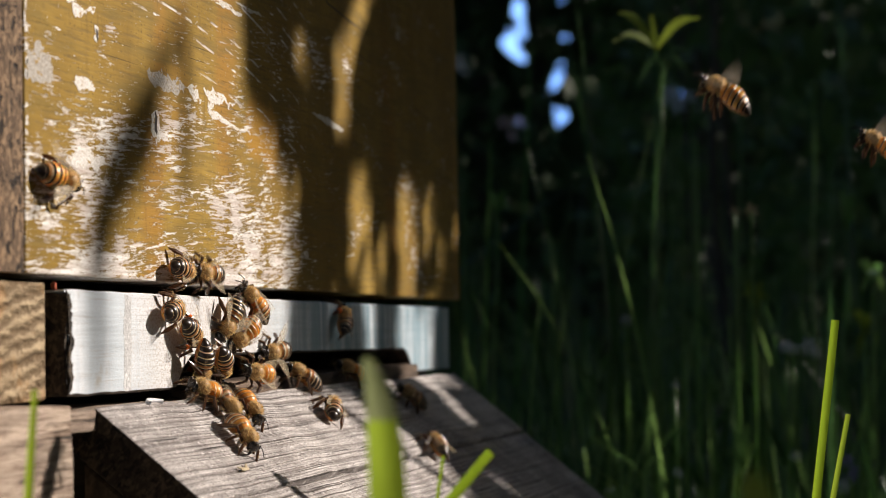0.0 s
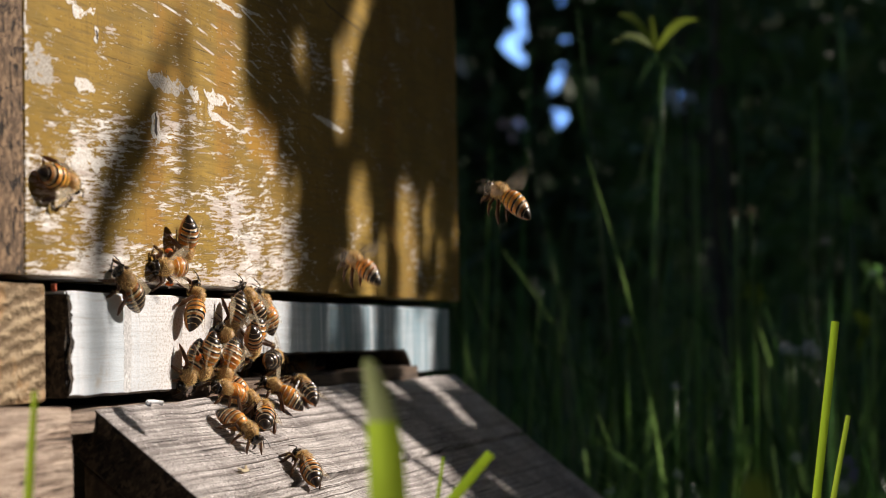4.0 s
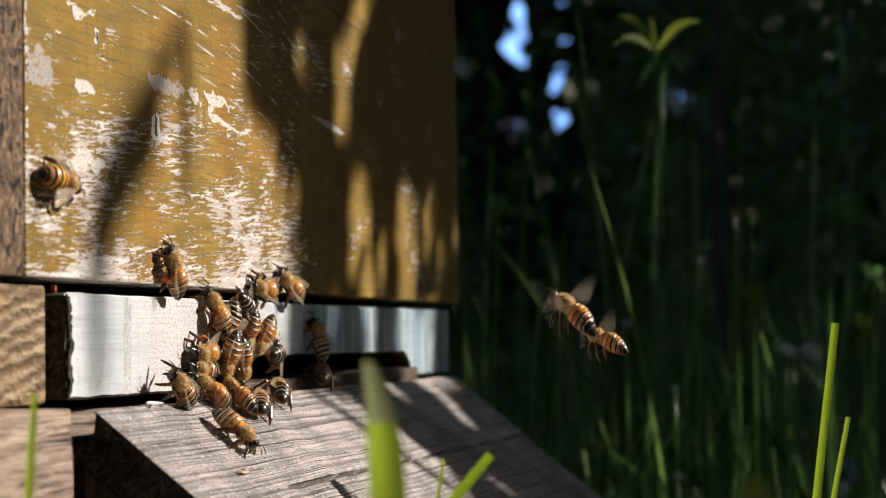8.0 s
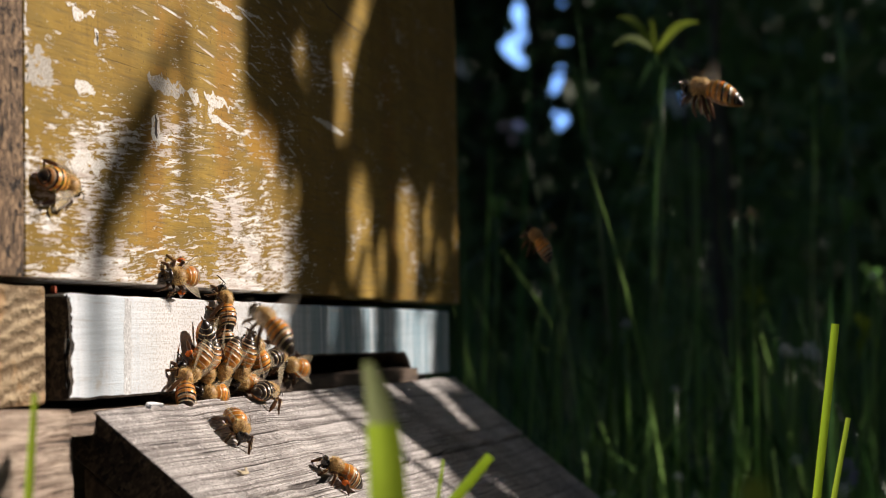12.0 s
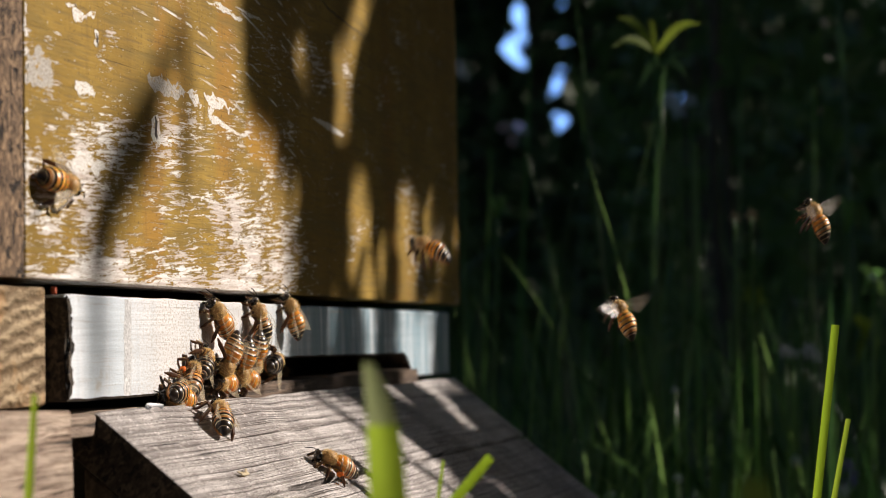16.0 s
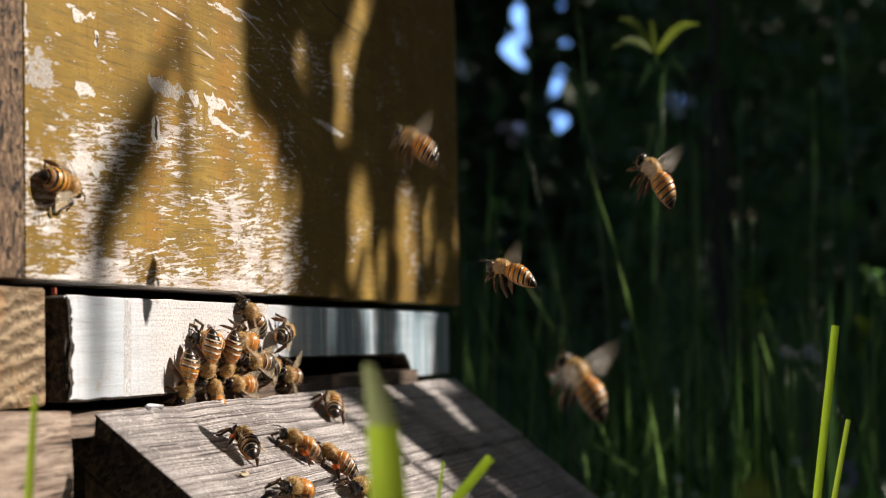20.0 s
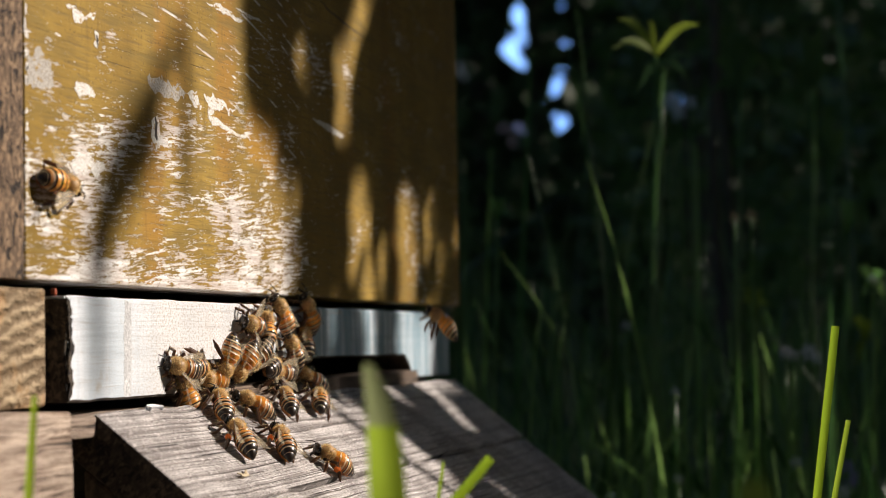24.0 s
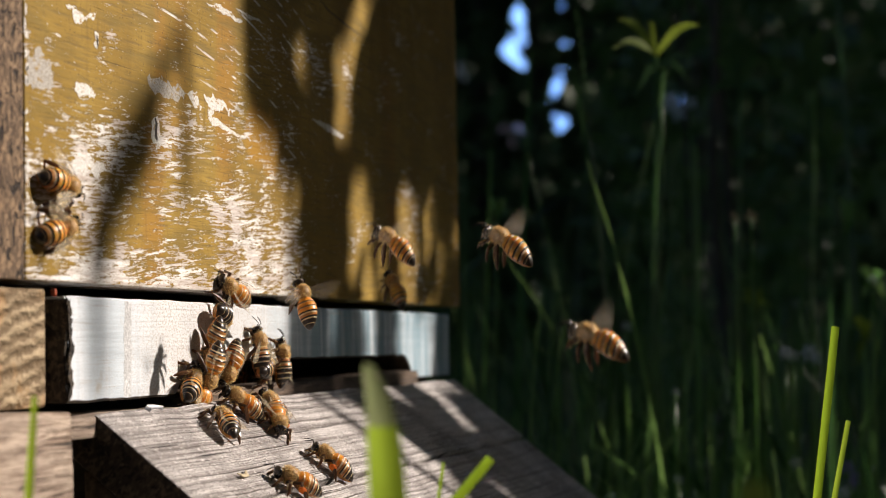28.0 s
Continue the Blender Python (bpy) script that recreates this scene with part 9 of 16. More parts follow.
    walk(WALKERS[18], [at(0, 212.5, -1.5, 0.1, -0.71, 0.62, 0.34, -0.15, -0.61, 0.78), at(0.32, 212.5, -1.0, 2.2, 0.00, 0.99, 0.15, 0.00, -0.15, 0.99),
        at(0.6, 222.0, 28.0, 1.6, 0.31, 0.95, 0.00, 0.00, 0.00, 1.00), at(2.3, 222.0, 28.0, 1.6, 0.31, 0.95, 0.00, 0.00, 0.00, 1.00),
        at(2.42, 222.0, 18.3, 1.8, 0.95, 0.31, 0.04, -0.06, 0.04, 1.00), at(2.53, 222.0, 8.7, 2.0, 0.81, -0.58, 0.11, -0.06, 0.11, 0.99),
        at(2.65, 222.0, -1.0, 2.2, 0.00, -0.99, 0.15, 0.00, 0.15, 0.99), at(2.83, 158.7, -7.2, -3.6, 0.83, -0.55, 0.08, -0.24, -0.23, 0.94),
        at(3, 95.5, -13.5, -9.3, 0.88, 0.37, 0.31, -0.03, -0.60, 0.80), at(6, 98.0, -9.9, -6.5, 0.82, 0.46, 0.34, 0.07, -0.67, 0.74),
        at(6.33, 98.0, -1.0, 2.2, 0.00, 0.99, 0.15, 0.00, -0.15, 0.99), at(6.6, 117.7, 28.0, 1.6, -0.40, 0.92, 0.00, 0.00, 0.00, 1.00),
        at(7.3, 117.7, 28.0, 1.6, -0.40, 0.92, 0.00, 0.00, 0.00, 1.00), at(7.42, 106.8, 18.3, 1.8, -0.97, 0.25, 0.04, 0.05, 0.04, 1.00),
        at(7.53, 95.9, 8.7, 2.0, -0.79, -0.61, 0.11, 0.05, 0.11, 0.99), at(7.65, 85.0, -1.0, 2.2, 0.00, -0.99, 0.15, 0.00, 0.15, 0.99),
        at(7.83, 78.7, -2.4, 0.4, -0.89, -0.42, 0.20, 0.31, -0.21, 0.93), at(8, 72.4, -3.8, -1.3, -0.65, 0.57, 0.50, 0.08, -0.61, 0.79),
        at(9, 71.8, 0.8, 4.5, 0.42, 0.37, 0.83, 0.17, -0.93, 0.33), at(9.5, 72.5, 0.7, 3.0, 0.88, 0.42, 0.23, 0.40, -0.91, 0.13),
        at(10, 73.1, 0.7, 1.6, 0.74, 0.44, -0.50, 0.41, -0.89, -0.18), at(11, 72.3, 0.5, 2.2, 0.84, 0.20, 0.51, 0.19, -0.98, 0.08),
        at(12, 65.9, 0.7, 2.7, 0.43, 0.33, 0.84, 0.16, -0.94, 0.29), at(15, 64.4, 0.3, 3.0, 0.99, 0.13, 0.11, 0.13, -0.99, 0.00),
        at(16, 64.1, 0.6, 0.8, 0.96, 0.25, 0.11, 0.24, -0.97, 0.02), at(17, 67.7, 0.7, 3.5, 0.68, 0.31, 0.66, 0.23, -0.95, 0.21),
        at(18, 70.1, 0.7, 4.0, 0.69, 0.26, 0.67, 0.12, -0.96, 0.25), at(19, 68.5, 0.6, 4.3, 0.43, 0.30, 0.85, 0.23, -0.95, 0.22),
        at(19.33, 67.8, 0.6, 3.6, 0.91, 0.36, 0.19, 0.36, -0.93, 0.01), at(19.67, 67.1, 0.7, 3.0, 0.71, 0.36, -0.60, 0.28, -0.93, -0.22),
        at(20, 66.4, 0.7, 2.4, -0.03, 0.30, -0.95, 0.06, -0.95, -0.30), at(21, 70.5, 0.9, 3.4, 0.74, 0.45, -0.50, 0.38, -0.89, -0.25),
        at(22.5, 68.5, 0.9, 2.5, 0.75, 0.41, 0.51, 0.36, -0.91, 0.21), at(24, 66.4, 0.8, 1.5, -0.18, 0.38, 0.91, -0.08, -0.93, 0.37),
        at(25, 67.7, 0.7, 9.2, -0.89, 0.34, 0.29, -0.33, -0.94, 0.09), at(25.5, 69.3, 0.7, 7.3, -0.54, 0.34, 0.77, -0.16, -0.94, 0.30),
        at(26, 70.9, 0.8, 5.4, 0.03, 0.37, 0.93, 0.11, -0.92, 0.37), at(26.5, 72.1, 0.7, 2.8, 0.70, 0.31, 0.64, 0.24, -0.95, 0.20),
        at(27, 73.3, 0.6, 0.2, 0.98, 0.21, -0.03, 0.21, -0.98, -0.01), at(28, 72.4, 0.7, 3.6, 0.82, 0.27, 0.50, 0.22, -0.96, 0.16)])
    walk(WALKERS[19], [at(0, 244.3, -13.3, -9.1, -0.72, 0.52, 0.46, -0.02, -0.68, 0.73), at(0.32, 244.3, -1.0, 2.2, 0.00, 0.99, 0.15, 0.00, -0.15, 0.99),
        at(0.6, 257.8, 28.0, 1.6, 0.38, 0.92, 0.00, 0.00, 0.00, 1.00), at(6.3, 257.8, 28.0, 1.6, 0.38, 0.92, 0.00, 0.00, 0.00, 1.00),
        at(6.42, 257.8, 18.3, 1.8, 0.96, 0.26, 0.04, -0.05, 0.04, 1.00), at(6.53, 257.8, 8.7, 2.0, 0.79, -0.60, 0.11, -0.05, 0.11, 0.99),
        at(6.65, 257.8, -1.0, 2.2, 0.00, -0.99, 0.15, 0.00, 0.15, 0.99), at(6.77, 231.0, -0.5, 6.0, -0.62, -0.77, 0.17, 0.51, -0.23, 0.83),
        at(6.88, 204.2, -0.1, 9.7, -0.83, -0.24, 0.50, 0.48, -0.76, 0.44), at(7, 177.4, 0.4, 13.5, -0.45, 0.16, 0.88, -0.06, -0.99, 0.14),
        at(8, 182.6, 0.8, 15.2, 0.04, 0.36, 0.93, -0.09, -0.93, 0.36), at(9, 180.0, 0.4, 19.2, -0.23, 0.15, 0.96, 0.04, -0.99, 0.16),
        at(9.16, 180.0, -0.3, 10.7, -0.12, 0.71, 0.70, -0.02, -0.70, 0.71), at(9.33, 180.0, -1.0, 2.2, 0.00, 0.99, 0.15, 0.00, -0.15, 0.99),
        at(9.6, 196.0, 28.0, 1.6, -0.34, 0.94, 0.00, 0.00, 0.00, 1.00), at(23.3, 196.0, 28.0, 1.6, -0.34, 0.94, 0.00, 0.00, 0.00, 1.00),
        at(23.42, 187.0, 18.3, 1.8, -0.96, 0.29, 0.04, 0.05, 0.04, 1.00), at(23.53, 178.0, 8.7, 2.0, -0.80, -0.59, 0.11, 0.05, 0.11, 0.99),
        at(23.65, 168.9, -1.0, 2.2, 0.00, -0.99, 0.15, 0.00, 0.15, 0.99), at(23.77, 168.9, -0.4, 6.4, 0.68, -0.72, 0.12, -0.41, -0.24, 0.88),
        at(23.88, 168.9, 0.2, 10.7, 0.90, -0.08, 0.42, -0.34, -0.74, 0.58), at(24, 168.9, 0.9, 14.9, 0.47, 0.39, 0.79, 0.16, -0.92, 0.35),
        at(24.32, 168.9, -1.0, 2.2, 0.00, 0.99, 0.15, 0.00, -0.15, 0.99), at(24.6, 181.9, 28.0, 1.6, -0.28, 0.96, 0.00, 0.00, 0.00, 1.00),
        at(28, 181.9, 28.0, 1.6, -0.28, 0.96, 0.00, 0.00, 0.00, 1.00)])
    walk(WALKERS[20], [at(0, 212.2, -31.8, -24.9, 0.73, 0.61, 0.32, 0.09, -0.55, 0.83), at(0.32, 212.2, -1.0, 2.2, 0.00, 0.99, 0.15, 0.00, -0.15, 0.99),
        at(0.6, 209.8, 28.0, 1.6, 0.18, 0.98, 0.00, 0.00, 0.00, 1.00), at(2.3, 209.8, 28.0, 1.6, 0.18, 0.98, 0.00, 0.00, 0.00, 1.00),
        at(2.42, 209.8, 18.3, 1.8, 0.92, 0.40, 0.04, -0.06, 0.04, 1.00), at(2.53, 209.8, 8.7, 2.0, 0.83, -0.54, 0.11, -0.06, 0.11, 0.99),
        at(2.65, 209.8, -1.0, 2.2, 0.00, -0.99, 0.15, 0.00, 0.15, 0.99), at(3, 88.1, -11.6, -8.3, -0.71, -0.46, -0.54, -0.10, -0.69, 0.72),
        at(4, 93.3, -9.2, -6.2, 0.16, -0.68, -0.71, -0.03, -0.72, 0.69), at(5, 98.4, -6.9, -4.2, 0.90, -0.28, -0.33, 0.04, -0.70, 0.71),
        at(6, 103.5, -4.5, -2.1, 0.87, 0.41, 0.27, 0.06, -0.64, 0.76), at(7, 103.6, -7.3, -4.1, 0.87, 0.35, 0.33, -0.05, -0.61, 0.79),
        at(8, 101.8, -9.2, -6.3, 0.87, 0.46, 0.20, 0.13, -0.58, 0.80), at(9, 104.3, -4.0, -1.7, 0.82, 0.47, 0.33, 0.05, -0.64, 0.77),
        at(10, 123.6, -9.5, -6.1, 0.74, 0.53, 0.42, -0.00, -0.62, 0.79), at(11, 135.0, -7.0, -4.5, 0.83, 0.51, 0.23, 0.13, -0.59, 0.80),
        at(11.33, 135.0, -1.0, 2.2, 0.00, 0.99, 0.15, 0.00, -0.15, 0.99), at(11.6, 119.7, 28.0, 1.6, 0.38, 0.92, 0.00, 0.00, 0.00, 1.00),
        at(20.3, 119.7, 28.0, 1.6, 0.38, 0.92, 0.00, 0.00, 0.00, 1.00), at(20.42, 110.6, 18.3, 1.8, 0.96, 0.26, 0.04, -0.05, 0.04, 1.00),
        at(20.53, 101.6, 8.7, 2.0, 0.79, -0.60, 0.11, -0.05, 0.11, 0.99), at(20.65, 92.5, -1.0, 2.2, 0.00, -0.99, 0.15, 0.00, 0.15, 0.99),
        at(20.82, 92.5, -5.4, -2.1, 0.69, -0.72, -0.10, -0.15, -0.27, 0.95), at(21, 92.5, -9.8, -6.5, 1.00, -0.01, -0.07, 0.04, -0.63, 0.77),
        at(22.5, 93.7, -9.0, -5.9, 0.43, 0.73, 0.53, -0.01, -0.58, 0.81), at(24, 95.0, -8.2, -5.4, -0.66, 0.64, 0.40, -0.10, -0.60, 0.79),
        at(24.5, 96.5, -8.8, -5.6, 0.04, 0.79, 0.61, -0.08, -0.61, 0.79), at(25, 98.1, -9.4, -5.8, 0.72, 0.51, 0.47, -0.08, -0.62, 0.78),
        at(25.5, 100.2, -7.4, -4.4, 0.04, 0.77, 0.63, -0.06, -0.63, 0.77), at(26, 102.2, -5.5, -2.9, -0.67, 0.60, 0.45, -0.05, -0.63, 0.77),
        at(27, 83.1, -4.4, -1.7, 0.48, 0.66, 0.58, -0.08, -0.63, 0.77), at(28, 88.8, -7.0, -3.9, -0.66, 0.57, 0.50, -0.04, -0.69, 0.73)])
    walk(WALKERS[21], [at(0, 95.0, 28.0, 1.6, 0.36, 0.93, 0.00, 0.00, 0.00, 1.00), at(0.22, 91.7, 18.3, 1.8, 0.96, 0.28, 0.04, -0.05, 0.04, 1.00),
        at(0.43, 88.3, 8.7, 2.0, 0.80, -0.59, 0.11, -0.05, 0.11, 0.99), at(0.65, 85.0, -1.0, 2.2, 0.00, -0.99, 0.15, 0.00, 0.15, 0.99),
        at(0.77, 68.2, -0.5, 11.9, -0.64, -0.76, 0.05, 0.42, -0.30, 0.86), at(0.88, 51.3, 0.1, 21.6, -0.93, -0.20, 0.31, 0.34, -0.81, 0.49),
        at(1, 34.5, 0.6, 31.3, -0.63, 0.26, 0.73, -0.19, -0.96, 0.18), at(2, 37.1, 0.4, 31.8, -0.99, 0.14, 0.04, -0.14, -0.99, 0.01),
        at(3, 24.5, 0.5, 27.1, -0.69, 0.19, 0.70, -0.14, -0.98, 0.13), at(6, 39.3, 0.5, 30.1, -0.81, 0.22, 0.54, -0.19, -0.98, 0.11),
        at(7, 51.5, -5.4, 19.6, -0.86, 0.34, 0.38, -0.34, -0.94, 0.08), at(7.16, 68.2, -3.2, 10.9, -0.44, 0.76, 0.47, -0.36, -0.63, 0.69),
        at(7.33, 85.0, -1.0, 2.2, 0.00, 0.99, 0.15, 0.00, -0.15, 0.99), at(7.6, 95.0, 28.0, 1.6, 0.02, 1.00, 0.00, 0.00, 0.00, 1.00),
        at(19.3, 95.0, 28.0, 1.6, 0.02, 1.00, 0.00, 0.00, 0.00, 1.00), at(19.42, 96.9, 18.3, 1.8, 0.87, 0.49, 0.04, -0.06, 0.04, 1.00),
        at(19.53, 98.7, 8.7, 2.0, 0.86, -0.50, 0.11, -0.06, 0.11, 0.99), at(19.65, 100.6, -1.0, 2.2, 0.00, -0.99, 0.15, 0.00, 0.15, 0.99),
        at(19.82, 100.6, -20.0, -14.0, -0.68, -0.73, -0.07, 0.18, -0.26, 0.95), at(20, 100.6, -39.1, -30.3, -1.00, -0.05, -0.00, 0.03, -0.63, 0.77),
        at(20.16, 100.6, -20.0, -14.0, -0.72, 0.66, 0.22, -0.10, -0.41, 0.91), at(20.32, 100.6, -1.0, 2.2, 0.00, 0.99, 0.15, 0.00, -0.15, 0.99),
        at(20.6, 95.0, 28.0, 1.6, 0.30, 0.95, 0.00, 0.00, 0.00, 1.00), at(25.3, 95.0, 28.0, 1.6, 0.30, 0.95, 0.00, 0.00, 0.00, 1.00),
        at(25.42, 91.7, 18.3, 1.8, 0.95, 0.32, 0.04, -0.06, 0.04, 1.00), at(25.53, 88.3, 8.7, 2.0, 0.81, -0.58, 0.11, -0.06, 0.11, 0.99),
        at(25.65, 85.0, -1.0, 2.2, 0.00, -0.99, 0.15, 0.00, 0.15, 0.99), at(25.82, 80.7, -0.3, 14.1, -0.78, -0.60, -0.17, 0.35, -0.65, 0.68),
        at(26, 76.4, 0.4, 26.0, -0.94, 0.19, 0.28, -0.20, -0.98, 0.02), at(26.33, 77.5, 0.5, 25.1, -0.35, 0.20, 0.91, -0.07, -0.98, 0.19),
        at(26.67, 78.5, 0.6, 24.2, 0.51, 0.24, 0.82, 0.15, -0.97, 0.19), at(27, 79.6, 0.6, 23.3, 0.96, 0.28, 0.08, 0.28, -0.96, 0.02),
        at(28, 96.6, 0.9, 21.0, 0.89, 0.36, -0.26, 0.34, -0.93, -0.13)])
    walk(WALKERS[22], [at(0, 106.3, 28.0, 1.6, -0.02, 1.00, 0.00, 0.00, 0.00, 1.00), at(0.22, 107.9, 18.3, 1.8, -0.87, 0.49, 0.04, 0.06, 0.04, 1.00),
        at(0.43, 109.6, 8.7, 2.0, -0.86, -0.50, 0.11, 0.06, 0.11, 0.99), at(0.65, 111.2, -1.0, 2.2, 0.00, -0.99, 0.15, 0.00, 0.15, 0.99),
        at(0.82, 111.2, -6.9, -3.5, -0.87, -0.48, 0.01, 0.18, -0.30, 0.94), at(1, 111.2, -12.8, -9.1, -0.83, 0.50, 0.25, -0.14, -0.62, 0.77),
        at(1.5, 120.0, -11.2, -7.6, -0.22, 0.77, 0.60, -0.06, -0.63, 0.78), at(2, 128.9, -9.6, -6.0, 0.52, 0.63, 0.57, 0.01, -0.67, 0.74),
        at(3, 123.5, -7.7, -4.8, -0.02, 0.81, 0.59, -0.09, -0.59, 0.80), at(6, 132.5, -5.0, -2.7, -0.68, 0.62, 0.40, -0.05, -0.58, 0.81),
        at(7, 143.0, -5.4, -3.1, -0.96, 0.26, 0.07, -0.10, -0.60, 0.79), at(7.16, 143.0, -3.2, -0.5, -0.60, 0.77, 0.22, -0.14, -0.37, 0.92),
        at(7.33, 143.0, -1.0, 2.2, 0.00, 0.99, 0.15, 0.00, -0.15, 0.99), at(7.6, 145.9, 28.0, 1.6, -0.38, 0.92, 0.00, 0.00, 0.00, 1.00),
        at(8.3, 145.9, 28.0, 1.6, -0.38, 0.92, 0.00, 0.00, 0.00, 1.00), at(8.42, 146.0, 18.3, 1.8, -0.96, 0.26, 0.04, 0.05, 0.04, 1.00),
        at(8.53, 146.0, 8.7, 2.0, -0.79, -0.60, 0.11, 0.05, 0.11, 0.99), at(8.65, 146.0, -1.0, 2.2, 0.00, -0.99, 0.15, 0.00, 0.15, 0.99),
        at(8.82, 146.0, -2.1, 0.6, -0.74, -0.67, -0.03, 0.20, -0.26, 0.95), at(9, 146.0, -3.2, -0.9, -0.99, 0.11, 0.11, 0.01, -0.63, 0.77),
        at(10, 148.9, -2.0, -0.4, -0.68, 0.63, 0.36, -0.02, -0.51, 0.86), at(10.5, 153.2, -1.3, 0.3, -0.09, 0.84, 0.53, -0.03, -0.54, 0.84),
        at(11, 157.5, -0.6, 1.0, 0.54, 0.69, 0.49, -0.05, -0.55, 0.83), at(11.5, 157.1, 0.0, 3.4, -0.29, 0.66, 0.69, -0.43, -0.74, 0.52),
        at(12, 156.7, 0.6, 5.8, -0.92, 0.36, 0.19, -0.35, -0.93, 0.04), at(15, 151.9, 0.4, 18.4, -0.86, 0.15, 0.49, -0.11, -0.99, 0.11),
        at(16, 156.5, 0.7, 23.4, -0.21, 0.32, 0.92, -0.22, -0.94, 0.28), at(17, 155.8, 0.9, 27.7, -0.69, 0.37, 0.62, -0.24, -0.93, 0.28),
        at(17.16, 155.8, -0.1, 15.0, -0.34, 0.78, 0.53, -0.23, -0.61, 0.76), at(17.32, 155.8, -1.0, 2.2, 0.00, 0.99, 0.15, 0.00, -0.15, 0.99),
        at(17.6, 163.6, 28.0, 1.6, -0.16, 0.99, 0.00, 0.00, 0.00, 1.00), at(19.3, 163.6, 28.0, 1.6, -0.16, 0.99, 0.00, 0.00, 0.00, 1.00),
        at(19.42, 163.5, 18.3, 1.8, -0.91, 0.41, 0.04, 0.06, 0.04, 1.00), at(19.53, 163.4, 8.7, 2.0, -0.84, -0.54, 0.11, 0.06, 0.11, 0.99),
        at(19.65, 163.3, -1.0, 2.2, 0.00, -0.99, 0.15, 0.00, 0.15, 0.99), at(19.82, 163.3, -6.3, -2.9, 0.85, -0.52, 0.08, -0.23, -0.22, 0.95),
        at(20, 163.3, -11.6, -7.9, 0.85, 0.42, 0.31, -0.01, -0.58, 0.82), at(21, 160.0, -11.0, -7.5, 0.76, 0.54, 0.36, 0.09, -0.63, 0.77),
        at(24, 156.1, -9.3, -6.0, 0.85, 0.42, 0.32, 0.04, -0.65, 0.76), at(25, 153.9, -16.3, -11.9, 0.85, 0.44, 0.28, 0.02, -0.57, 0.82),
        at(26, 156.1, -11.7, -7.9, 0.90, 0.33, 0.30, -0.03, -0.62, 0.78), at(26.32, 156.1, -1.0, 2.2, 0.00, 0.99, 0.15, 0.00, -0.15, 0.99),
        at(26.6, 150.1, 28.0, 1.6, -0.02, 1.00, 0.00, 0.00, 0.00, 1.00), at(28, 150.1, 28.0, 1.6, -0.02, 1.00, 0.00, 0.00, 0.00, 1.00)])
